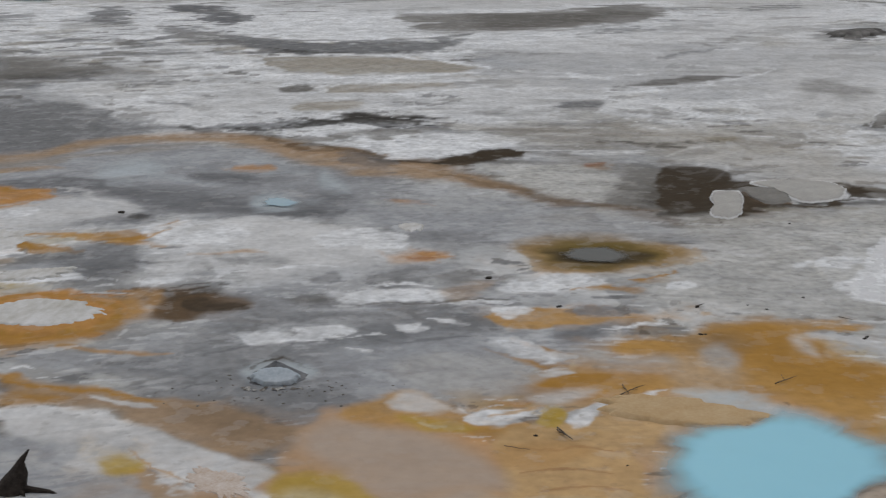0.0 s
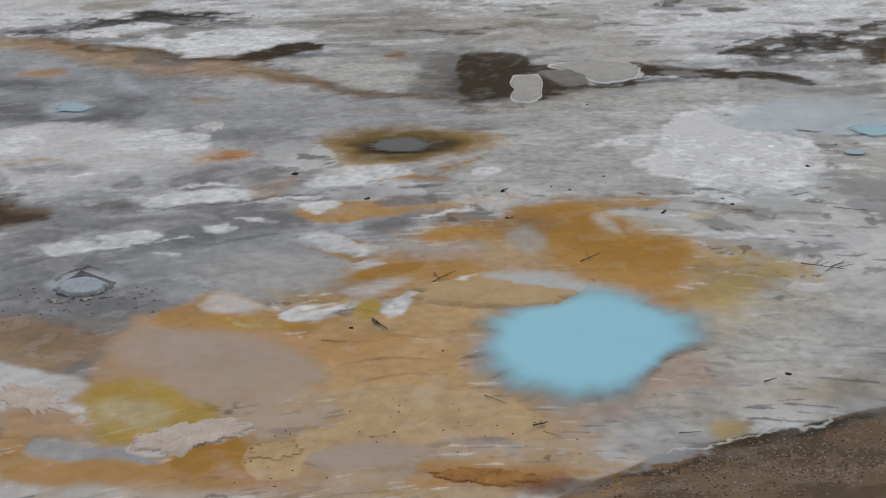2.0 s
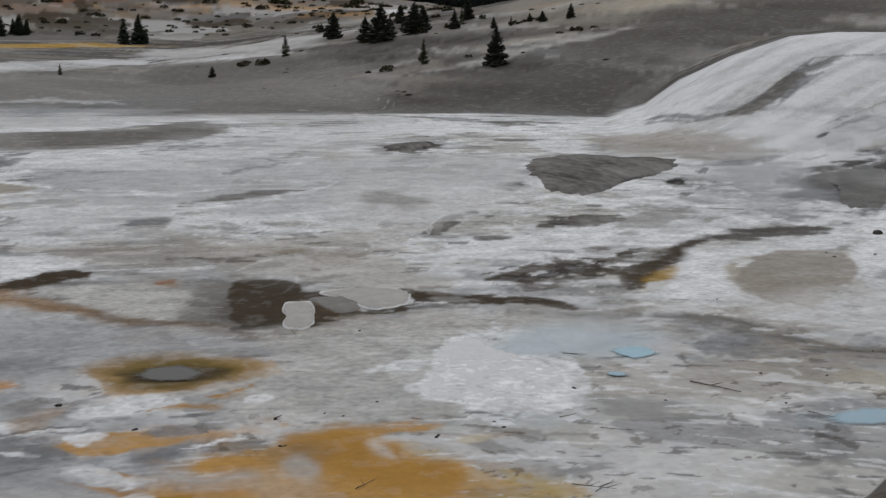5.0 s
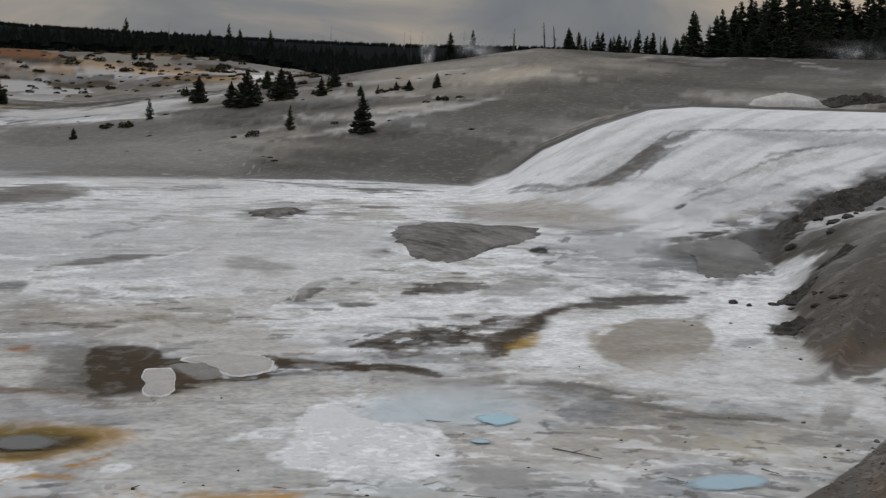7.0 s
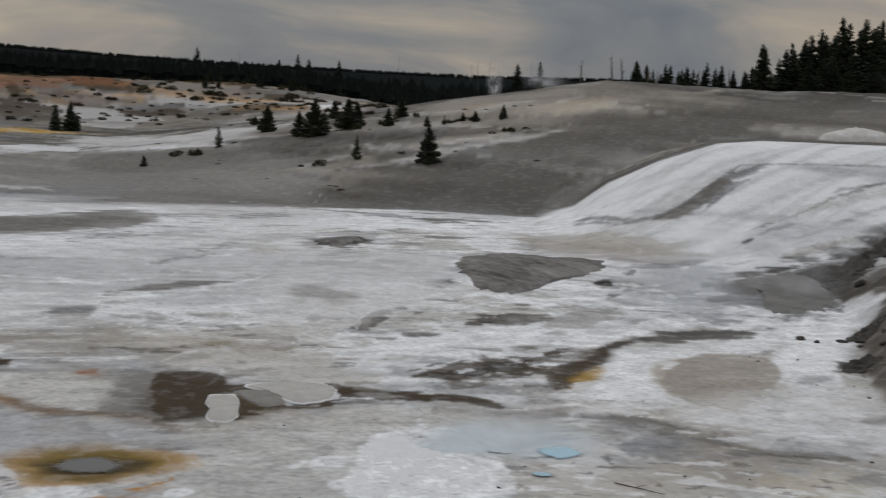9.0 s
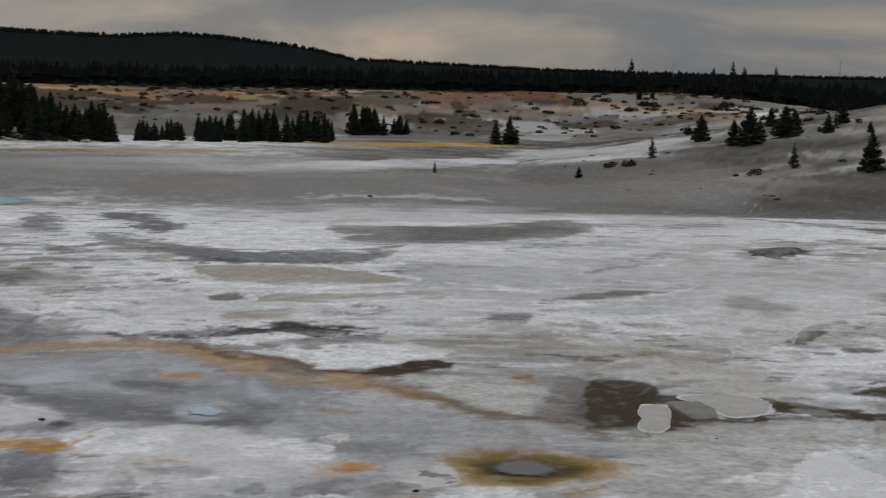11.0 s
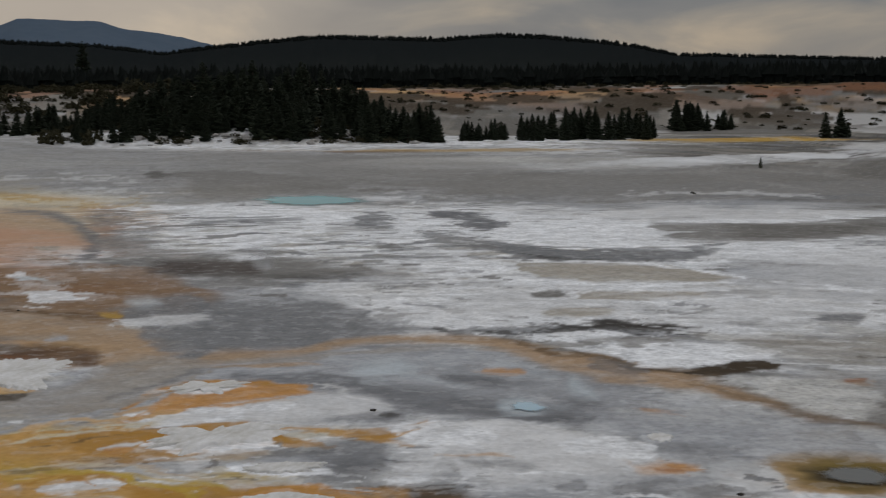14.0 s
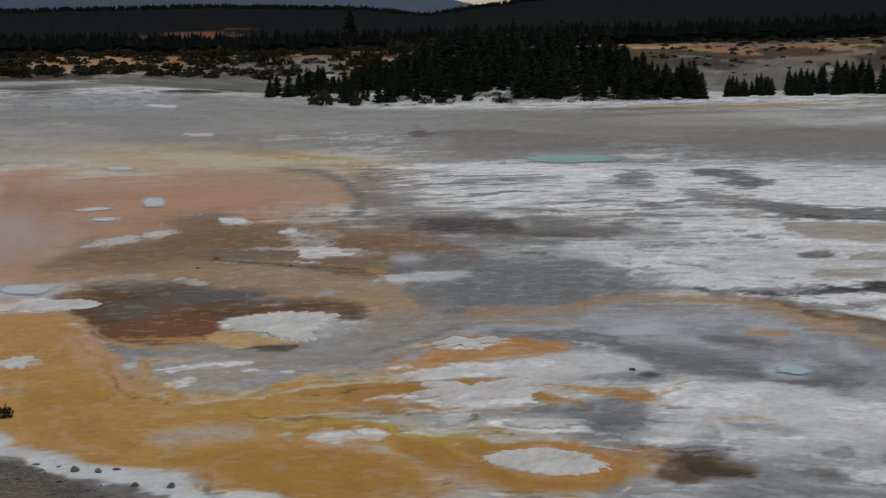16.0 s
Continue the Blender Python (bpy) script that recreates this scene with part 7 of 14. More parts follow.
def weathering():
    """What time has left on the laid deposits: swirls, thin salt lines, flecks and scars."""
    wx, wy = 1.6 * turb(GX, GY, 6, 3, 201), 1.6 * turb(GX, GY, 6, 3, 202)
    x, y = GX + wx, GY + wy
    flat = step(112, 96, GR) * step(0.1, -0.3, np.maximum(in_bank(GX, GY, GYAW, GR), np.where((GYAW < 0) & (GR < 82), spur(GX, GY), -9)))
    flat = flat * (1 - step(-24, -26, GYAW) * step(58, 66, GR))
    damp = 1 - 0.6 * np.clip(WET * 2.5, 0, 1)
    swirl = turb(x, y, 3.4, 5, 203, 0.55)
    fine, long = STREAK
    COL[:] = COL * (1 + flat * damp * (0.09 * np.clip(swirl, -1, 1) + (0.2 + 0.8 * step(22, 45, GR)) * 0.07 * (fine + long)))[:, None]
    lum = COL.mean(1)
    SALT[:] = SALT * (1 - 0.75 * step(96, 104, GR) * step(6, -4, GYAW))
    # wisps that run into one another where the seeps meet
    close = flat * step(36, 27, GR)
    u, v = x + 0.5 * turb(x, y, 1.9, 3, 211), y + 0.9 * turb(x, y, 1.9, 3, 212)
    plainish = step(1.5, 1.25, COL[:, 0] / (COL[:, 2] + 0.01))
    n, k = turb(u, v, 1.7, 5, 213, 0.55), turb(u, v, 2.3, 5, 214, 0.55)
    everywhere("bone", 0.7 * close * plainish * step(0.24, 0.40, n) * step(0.10, 0.2, lum))
    everywhere("grey", 0.55 * close * plainish * step(0.27, 0.42, k) * step(0.16, 0.24, lum))
    everywhere("sandy", 0.45 * close * (1 - plainish) * step(0.2, 0.55, n))
    everywhere("bark", 0.28 * close * (1 - plainish) * step(0.3, 0.6, k))
    # thin salt lines that dry edges leave
    n = turb(x, y, 5.0, 4, 204, 0.5)
    line = (1 - step(0.006, 0.025, np.abs(n))) * step(0.05, 0.35, turb(GX, GY, 11, 4, 205)) * step(24, 40, GR)
    everywhere("white", 0.55 * flat * line)
    # crisp white flecks, and dark scars on the pale sinter
    broad = turb(GX, GY, 7, 4, 206)
    n = 0.7 * fine + 0.5 * long + 0.35 * broad
    everywhere("white", 0.7 * flat * damp * step(0.62, 0.72, n) * step(0.14, 0.22, lum) * (0.8 + 0.2 * step(30, 45, GR)))
    n = 0.75 * np.roll(fine, 977) + 0.5 * np.roll(long, 1999) - 0.4 * broad
    everywhere("taupe", 0.75 * flat * step(0.78, 0.88, n) * step(0.26, 0.34, lum) * (0.5 + 0.5 * step(24, 42, GR)))
    everywhere("slate", 0.6 * close * plainish * step(0.72, 0.82, n) * step(0.15, 0.2, lum))
    hill = step(97, 106, GR) * step(2, -6, GYAW) * step(330, 280, GR)
    a, b = GX * 0.9 + GY * 0.44, (GY * 0.9 - GX * 0.44) * 0.25
    n = turb(a, b, 7, 6, 215, 0.6)
    COL[:] = COL * (1 + 0.3 * hill * np.clip(n, -1, 1))[:, None]
    everywhere("dark", 0.5 * hill * step(0.42, 0.5, turb(a * 1.3, b, 3.1, 5, 216, 0.6)))
    everywhere("pale", 0.45 * hill * step(0.45, 0.55, turb(a, b * 0.6, 5.0, 5, 217, 0.6)))
    n = turb(x, y, 0.5, 4, 210, 0.6)
    everywhere("umber", 0.5 * flat * step(-0.64, -0.70, n) * step(40, 28, GR))


weathering()

# outlined deposits, the broad ones first
patch("silver", [(-13.98, 35.84), (-11.60, 37.33), (-9.79, 39.95), (-6.37, 39.15), (-2.39, 35.09), (0.01, 34.24), (2.21, 32.36), (3.91, 30.67), (5.37, 29.40), (5.14, 28.12), (2.44, 28.42), (0.02, 27.75), (-1.76, 29.68), (-3.86, 30.08), (-6.41, 29.77), (-9.08, 29.97), (-12.97, 33.22)], 0.365, 0.7, 0.2)
patch("ash", [(-15.64, 130.8), (-9.21, 152.4), (6.23, 154.9), (20.70, 168.0), (25.27, 142.9), (32.40, 118.1), (25.72, 93.3), (15.78, 95.4), (6.06, 98.6), (-0.13, 101.2), (-5.92, 98.2), (-11.75, 105.8)], 0.910, 0.7, 0.3)
patch("bone", [(-6.00, 93.0), (-0.13, 97.3), (5.87, 95.4), (11.54, 93.0), (15.29, 92.4), (25.21, 91.4), (23.54, 85.3), (17.89, 86.5), (12.58, 86.8), (6.28, 84.6), (-0.10, 84.7), (-5.12, 85.0)], 0.336, 0.85, 0.2)
patch("bone", [(-14.07, 54.66), (-10.41, 51.70), (-7.10, 55.39), (2.09, 56.25), (3.20, 64.59), (12.70, 76.5), (22.79, 82.6), (13.36, 48.00), (5.39, 42.71), (2.57, 43.60), (-1.57, 45.63), (-5.81, 45.26), (-8.53, 43.23), (-11.25, 45.98), (-13.70, 49.83)], 0.702, 0.6, 0.3)
patch("ash", [(-2.70, 82.4), (-1.17, 84.6), (2.03, 84.5), (6.28, 84.6), (10.92, 87.9), (13.01, 87.3), (13.75, 82.9), (11.48, 79.1), (8.27, 76.8), (6.08, 73.4), (1.77, 73.0), (-0.71, 74.6), (-2.07, 78.5)], 0.128, 0.95, 0.15)
patch("taupe", [(1.60, 80.6), (3.35, 81.9), (6.86, 83.1), (10.66, 85.8), (12.59, 82.1), (9.04, 77.8), (5.55, 74.6), (3.08, 75.3)], 0.300, 0.8, 0.3)
patch("white", [(-5.05, 78.4), (-2.83, 81.4), (-0.09, 83.6), (3.43, 84.0), (6.62, 84.3), (10.10, 87.1), (13.09, 87.9), (15.49, 87.0), (15.67, 88.1), (13.45, 90.3), (10.36, 89.5), (6.78, 86.6), (3.52, 86.2), (-0.10, 85.8), (-2.92, 83.5), (-5.11, 79.3)], 0.068, 0.9, 0.1)
patch("white", [(-14.28, 92.9), (-9.38, 84.4), (-6.92, 80.8), (-2.86, 82.0), (-1.99, 77.8), (-0.70, 74.0), (1.75, 72.1), (2.99, 72.8), (1.41, 70.1), (-0.07, 70.5), (-2.11, 69.16), (-4.65, 67.82), (-7.74, 69.67), (-9.81, 71.8), (-11.24, 77.4), (-10.65, 83.1), (-12.63, 87.0)], 0.122, 0.85, 0.3)
patch("grey", [(-10.92, 71.0), (-9.06, 68.42), (-6.88, 67.06), (-4.60, 67.04), (-2.09, 68.62), (-0.07, 69.92), (1.15, 72.6), (1.73, 71.2), (-0.06, 67.24), (-0.88, 65.16), (-3.54, 63.48), (-5.70, 63.49), (-7.77, 64.95), (-9.62, 66.24)], 0.072, 0.95, 0.3)
patch("dark", [(-8.32, 64.89), (-5.68, 63.22), (-3.55, 63.48), (-3.57, 63.94), (-5.77, 64.24), (-8.38, 65.37)], 0.034, 0.7, 0.2)
patch("grey", [(-21.48, 83.7), (-21.87, 88.9), (-19.60, 86.5), (-19.55, 83.1), (-19.87, 81.5), (-17.36, 77.3), (-18.81, 77.1), (-20.50, 79.8)], 0.089, 0.9, 0.6)
patch("slate", [(-18.15, 90.4), (-16.34, 91.1), (-14.52, 89.5), (-14.74, 86.3), (-16.71, 86.9)], 0.095, 0.9, 0.5)
patch("slate", [(-14.81, 84.6), (-12.45, 84.5), (-11.83, 78.0), (-13.14, 77.9), (-13.24, 81.6)], 0.087, 0.9, 0.5)
patch("ash", [(-14.61, 74.3), (-10.92, 71.0), (-9.73, 67.01), (-11.47, 67.07), (-13.39, 69.59)], 0.331, 0.6, 0.5)
patch("grey", [(-32.10, 82.9), (-29.92, 85.0), (-25.19, 84.0), (-24.93, 80.8), (-28.67, 79.4), (-30.92, 79.9)], 0.138, 0.8, 0.4)
patch("ash", [(-21.77, 78.2), (-19.15, 78.5), (-18.09, 76.9), (-20.56, 76.2)], 0.299, 0.8, 0.4)
patch("taupe", [(-48.13, 124.6), (-40.87, 122.4), (-33.84, 123.7), (-29.73, 111.3), (-37.79, 104.9), (-41.09, 106.3)], 0.682, 0.7, 0.3)
patch("dark", [(-50.41, 130.6), (-44.83, 127.6), (-39.24, 123.9), (-33.92, 124.0), (-34.73, 127.0), (-41.39, 130.7), (-47.37, 134.9), (-51.69, 133.9)], 0.108, 0.9, 0.4)
patch("mud", [(-23.64, 60.97), (-22.19, 61.38), (-18.89, 60.22), (-16.52, 59.22), (-14.82, 59.62), (-14.18, 58.05), (-15.71, 56.32), (-16.92, 55.43), (-18.89, 54.84), (-21.59, 55.63)], 0.342, 0.9, 0.25)
patch("dark", [(-23.24, 59.90), (-21.88, 60.51), (-18.81, 59.16), (-17.59, 57.66), (-18.66, 55.61), (-21.73, 56.00)], 0.460, 0.7, 0.2)
patch("white", [(-22.35, 61.82), (-21.94, 63.78), (-20.64, 63.21), (-20.76, 61.10)], 0.070, 0.8, 0.4)
patch("beige", [(-8.08, 61.00), (-6.84, 61.56), (-2.63, 61.12), (-0.05, 59.49), (1.78, 57.51), (0.91, 56.14), (-2.39, 55.49), (-5.29, 56.29), (-6.85, 57.26)], 0.046, 0.95, 0.1)
patch("white", [(-8.29, 61.62), (-5.82, 61.82), (-2.65, 61.48), (-0.05, 59.84), (1.97, 56.98), (0.90, 55.84), (-2.37, 55.19), (-5.70, 55.58), (-7.22, 56.29), (-7.17, 55.92), (-5.62, 54.78), (-2.34, 54.40), (0.90, 55.03), (2.06, 57.71), (-0.04, 60.79), (-2.69, 62.49), (-5.91, 62.85), (-8.36, 62.08)], 0.031, 0.95, 0.1)
patch("beige", [(-4.44, 51.97), (-2.28, 52.96), (0.41, 52.72), (-0.46, 51.40), (-2.60, 50.61), (-4.14, 50.92)], 0.055, 0.9, 0.2)
patch("white", [(-4.59, 51.20), (-3.61, 52.84), (-1.61, 53.35), (0.64, 52.91), (0.64, 53.20), (-1.63, 54.01), (-3.67, 53.48), (-4.62, 51.46)], 0.028, 0.9, 0.1)
patch("white", [(-4.29, 50.17), (-2.14, 49.75), (-0.03, 50.52), (1.69, 50.96), (2.94, 50.36), (2.96, 50.65), (1.71, 51.62), (-0.03, 51.17), (-2.16, 50.39), (-4.31, 50.46)], 0.027, 0.9, 0.1)
patch("taupe", [(-6.44, 51.93), (-5.64, 52.81), (-4.88, 51.92), (-5.46, 51.10)], 0.041, 0.9, 0.15)
patch("white", [(-6.66, 51.94), (-5.66, 52.99), (-4.70, 52.15), (-4.83, 51.29), (-6.07, 50.72), (-6.04, 50.47), (-4.76, 50.73), (-4.71, 52.69), (-5.73, 53.61), (-6.70, 52.20)], 0.028, 0.8, 0.1)
patch("beige", [(-5.44, 47.17), (-4.56, 48.45), (-2.90, 48.46), (-3.21, 46.98), (-4.75, 46.34)], 0.050, 0.9, 0.2)
patch("taupe", [(6.45, 51.37), (8.13, 52.56), (10.08, 53.66), (12.41, 54.15), (11.04, 52.94), (9.32, 51.89), (7.49, 51.15)], 0.042, 0.95, 0.08)
patch("white", [(6.16, 50.77), (7.60, 50.44), (9.41, 51.15), (11.43, 52.66), (12.69, 54.35), (13.83, 56.32), (13.89, 56.62), (12.81, 55.00), (11.55, 53.28), (9.51, 51.75), (7.68, 51.02), (6.19, 51.04)], 0.028, 0.8, 0.1)
patch("grey", [(3.61, 46.54), (4.61, 47.76), (5.85, 48.11), (5.31, 46.92), (4.28, 46.35)], 0.050, 0.95, 0.2)
patch("slate", [(-10.72, 48.55), (-9.54, 48.39), (-8.90, 47.77), (-9.86, 47.94)], 0.039, 0.8, 0.2)
patch("grey", [(-18.35, 47.20), (-17.13, 48.44), (-13.13, 47.75), (-10.96, 44.78), (-8.89, 43.19), (-7.17, 41.86), (-8.51, 41.31), (-10.06, 41.08), (-11.21, 40.04), (-12.04, 38.78), (-13.44, 37.91), (-14.46, 37.09)], 0.165, 0.88, 0.35)
patch("dark", [(-3.83, 44.85), (-2.73, 45.53), (-1.37, 45.41), (-0.02, 44.56), (-0.57, 43.80), (-2.24, 43.65), (-3.73, 43.64), (-5.17, 43.17), (-6.09, 41.85), (-6.82, 41.89), (-5.56, 43.37)], 0.046, 0.85, 0.45)
patch("dark", [(-8.64, 43.81), (-6.96, 42.78), (-5.29, 41.27), (-4.45, 40.00), (-6.71, 41.25), (-8.19, 42.45)], 0.045, 0.7, 0.4)
patch("ash", [(-4.86, 40.57), (-3.54, 41.42), (-1.80, 42.10), (-0.01, 42.48), (-0.71, 41.34), (-2.43, 40.57), (-4.06, 39.64)], 0.044, 0.9, 0.4)
patch("white", [(-1.58, 37.10), (-0.86, 40.10), (0.52, 41.23), (1.73, 41.13), (2.34, 39.59), (1.31, 38.57), (0.32, 37.60), (-0.63, 36.92)], 0.062, 0.9, 0.35)
patch("pale", [(1.53, 36.03), (2.47, 36.35), (3.80, 35.89), (4.54, 34.59), (4.58, 33.54), (4.00, 32.50), (3.28, 32.12), (2.56, 33.38), (1.90, 34.39)], 0.055, 0.9, 0.15)
patch("ash", [(2.96, 36.79), (3.94, 37.29), (5.04, 36.15), (5.86, 34.70), (5.11, 32.58), (4.34, 30.99), (3.93, 31.86), (4.61, 33.47), (4.48, 34.74), (3.66, 36.04)], 0.162, 0.8, 0.3)
patch("rust", [(3.91, 36.22), (4.47, 36.42), (4.38, 35.94), (3.94, 35.83)], 0.038, 0.7, 0.4)
patch("fawn", [(-14.67, 37.62), (-13.24, 38.30), (-11.83, 39.18), (-11.15, 40.46), (-9.91, 41.20), (-8.57, 41.63), (-6.75, 41.46), (-5.20, 40.54), (-4.03, 39.35), (-2.65, 38.80), (-1.74, 37.09), (-0.63, 36.84), (0.31, 35.93), (1.46, 34.35), (2.26, 33.15), (1.96, 32.73), (0.86, 33.59), (0.01, 34.38), (-1.19, 34.88), (-2.41, 35.40), (-3.75, 36.58), (-4.86, 37.88), (-6.42, 39.44), (-8.30, 40.28), (-9.84, 40.15), (-10.80, 39.17), (-11.71, 37.68), (-13.07, 36.86), (-14.14, 36.25)], 0.142, 0.92, 0.12)
patch("brown", [(-5.39, 40.59), (-3.99, 38.86), (-2.63, 38.41), (-1.82, 36.98), (-0.63, 36.57), (0.08, 36.36), (0.08, 36.60), (-0.63, 37.11), (-1.83, 37.52), (-2.65, 39.00), (-4.04, 39.46), (-5.41, 40.88)], 0.050, 0.85, 0.15)
patch("umber", [(-1.91, 37.24), (-0.63, 36.57), (0.08, 36.32), (0.08, 36.48), (-0.63, 36.94), (-1.91, 37.41)], 0.029, 0.8, 0.15)
patch("umber", [(-0.31, 36.53), (0.48, 37.61), (1.30, 38.39), (1.98, 38.99), (2.33, 38.02), (1.58, 37.35), (0.78, 36.54), (0.00, 36.15)], 0.030, 0.95, 0.2)
patch("brown", [(0.30, 35.77), (1.43, 34.03), (2.34, 32.60), (3.31, 31.23), (4.26, 30.43), (5.39, 29.56), (5.44, 29.78), (4.35, 30.97), (3.40, 31.79), (2.42, 33.20), (1.50, 34.68), (0.32, 36.10)], 0.152, 0.65, 0.15)
patch("slate", [(-12.58, 34.59), (-10.59, 35.06), (-8.42, 34.31), (-6.95, 33.69), (-4.78, 32.81), (-2.76, 32.30), (-2.05, 32.16), (-2.17, 30.91), (-3.10, 30.25), (-4.41, 30.27), (-5.85, 30.22), (-6.71, 30.56), (-7.84, 31.91), (-9.82, 33.46), (-11.74, 33.90)], 0.247, 0.8, 0.3)
patch("slate", [(-6.83, 35.36), (-5.77, 35.45), (-4.87, 34.44), (-4.93, 33.85), (-6.04, 34.35)], 0.131, 0.8, 0.35)
patch("silver", [(-5.96, 33.06), (-4.91, 33.71), (-3.69, 33.24), (-4.16, 32.39), (-5.27, 32.31)], 0.155, 0.7, 0.3)
patch("milk", [(-4.66, 31.96), (-4.19, 32.65), (-3.53, 31.79), (-3.71, 30.97), (-4.40, 31.10)], 0.149, 0.75, 0.3)
patch("milk", [(-3.20, 35.65), (-2.61, 34.03), (-2.38, 33.20), (-2.83, 33.17), (-3.21, 34.13)], 0.191, 0.55, 0.3)
patch("milk", [(-9.36, 36.22), (-8.46, 37.14), (-7.75, 36.10), (-8.27, 34.93), (-9.01, 34.87)], 0.275, 0.5, 0.3)
patch("slate", [(-4.44, 30.50), (-3.42, 30.81), (-2.61, 30.64), (-2.18, 31.03), (-2.58, 30.29), (-3.86, 30.08)], 0.032, 0.8, 0.4)
patch("orange", [(-5.77, 36.42), (-4.70, 36.59), (-4.44, 35.79), (-5.23, 35.89)], 0.058, 0.7, 0.5)
patch("orange", [(-1.25, 31.97), (-0.80, 31.75), (-1.14, 31.66)], 0.050, 0.6, 0.3)
patch("fawn", [(-13.79, 35.35), (-12.37, 35.75), (-11.53, 36.07), (-10.46, 36.19), (-10.51, 36.39), (-11.67, 36.51), (-12.52, 36.19), (-13.87, 35.54)], 0.060, 0.8, 0.2)
patch("white", [(-12.97, 33.22), (-12.19, 33.50), (-11.11, 33.36), (-11.50, 32.77), (-12.40, 32.49)], 0.037, 0.9, 0.25)
patch("orange", [(-12.61, 32.27), (-11.82, 32.47), (-11.50, 33.19), (-10.30, 33.57), (-9.70, 32.77), (-10.46, 32.24), (-11.18, 31.85), (-11.90, 31.15), (-12.21, 31.25)], 0.054, 0.85, 0.25)
patch("ochre", [(-12.00, 30.69), (-10.73, 30.94), (-9.67, 31.50), (-9.72, 31.65), (-10.84, 31.27), (-12.06, 30.84)], 0.035, 0.8, 0.3)
patch("bone", [(-11.77, 31.54), (-9.71, 32.09), (-8.47, 32.73), (-7.11, 30.83), (-7.33, 29.82), (-9.08, 29.97), (-10.72, 29.39), (-11.39, 29.12), (-11.82, 30.23)], 0.150, 0.75, 0.35)
patch("dark", [(-7.30, 30.22), (-7.14, 30.59), (-6.82, 30.32), (-7.00, 29.96)], 0.033, 0.8, 0.3)
patch("slate", [(-8.61, 30.18), (-7.50, 30.50), (-7.23, 29.94), (-8.23, 29.75)], 0.116, 0.6, 0.3)
patch("ochre", [(-11.01, 28.13), (-10.50, 28.45), (-9.83, 28.29), (-9.17, 28.14), (-8.77, 27.41), (-8.38, 27.00), (-8.41, 27.17), (-8.81, 27.77), (-9.28, 28.60), (-9.98, 28.77), (-10.68, 28.94), (-11.10, 28.34)], 0.047, 0.85, 0.3)
patch("ochre", [(-7.66, 28.13), (-6.95, 28.27), (-6.32, 28.21), (-6.21, 28.92), (-5.98, 29.59), (-6.03, 29.79), (-6.34, 29.32), (-6.43, 28.64), (-7.06, 28.70), (-7.71, 28.32)], 0.047, 0.8, 0.4)
patch("white", [(-10.57, 27.61), (-10.28, 28.19), (-9.63, 27.73), (-8.89, 27.34), (-9.39, 26.68), (-10.10, 26.68)], 0.031, 0.9, 0.35)
patch("bone", [(-6.18, 28.70), (-5.84, 29.54), (-4.76, 30.01), (-3.54, 29.54), (-1.96, 28.86), (-1.40, 27.64), (-1.51, 25.42), (-2.77, 24.93), (-3.69, 25.27), (-3.47, 27.02), (-4.47, 27.42), (-5.39, 27.84)], 0.157, 0.7, 0.45)
patch("white", [(-6.11, 28.39), (-5.79, 29.26), (-4.84, 29.67), (-3.71, 28.88), (-4.11, 28.18), (-5.41, 27.94)], 0.046, 0.8, 0.5)
patch("white", [(-9.16, 25.04), (-8.32, 25.56), (-7.18, 25.52), (-7.59, 24.99), (-8.49, 24.72)], 0.028, 0.9, 0.3)
patch("slate", [(-8.83, 26.40), (-7.86, 26.70), (-7.12, 26.99), (-6.38, 25.92), (-6.56, 25.27), (-7.39, 25.84)], 0.152, 0.6, 0.4)
patch("cream", [(-101.4, 121.2), (-80.0, 122.3), (-58.66, 105.8), (-46.01, 93.6), (-34.20, 72.5), (-38.28, 70.2), (-51.24, 78.1), (-63.03, 81.3), (-69.62, 83.0)], 0.822, 0.55, 0.3)
patch("straw", [(-72.3, 105.7), (-66.72, 109.5), (-57.64, 103.9), (-45.83, 93.3), (-41.61, 96.7), (-42.22, 98.1), (-47.30, 96.3), (-59.72, 107.8), (-69.37, 113.9), (-73.5, 107.6)], 0.125, 0.6, 0.5)
patch("fawn", [(-54.16, 84.8), (-48.81, 88.0), (-43.78, 85.4), (-39.15, 79.6), (-33.96, 70.9), (-34.51, 67.21), (-39.50, 68.35), (-48.75, 76.3)], 0.662, 0.7, 0.25)
patch("salmon", [(-65.83, 78.4), (-61.43, 80.5), (-48.99, 76.7), (-42.20, 75.9), (-35.96, 72.3), (-32.78, 68.74), (-34.22, 66.64), (-36.33, 62.20), (-36.11, 56.33), (-34.09, 51.27), (-35.35, 47.17), (-33.36, 42.68), (-32.72, 38.62)], 0.700, 0.9, 0.2)
patch("rust", [(-60.85, 72.4), (-56.94, 71.0), (-49.76, 66.68), (-44.81, 57.10), (-46.70, 55.43)], 0.927, 0.45, 0.3)
patch("clay", [(-34.11, 50.86), (-35.42, 55.76), (-33.88, 57.97), (-30.17, 56.33), (-27.50, 58.21), (-23.30, 56.55), (-19.48, 51.51), (-19.42, 48.21), (-20.27, 45.76), (-21.06, 44.45), (-23.24, 45.08), (-26.55, 46.63), (-28.35, 47.04), (-29.53, 45.94), (-30.06, 41.73), (-33.09, 40.98), (-35.23, 45.11), (-35.11, 47.23)], 0.370, 0.85, 0.25)
patch("rose", [(-48.58, 57.70), (-44.86, 55.81), (-40.39, 52.02), (-37.60, 46.66), (-35.63, 42.12)], 0.919, 0.85, 0.2)
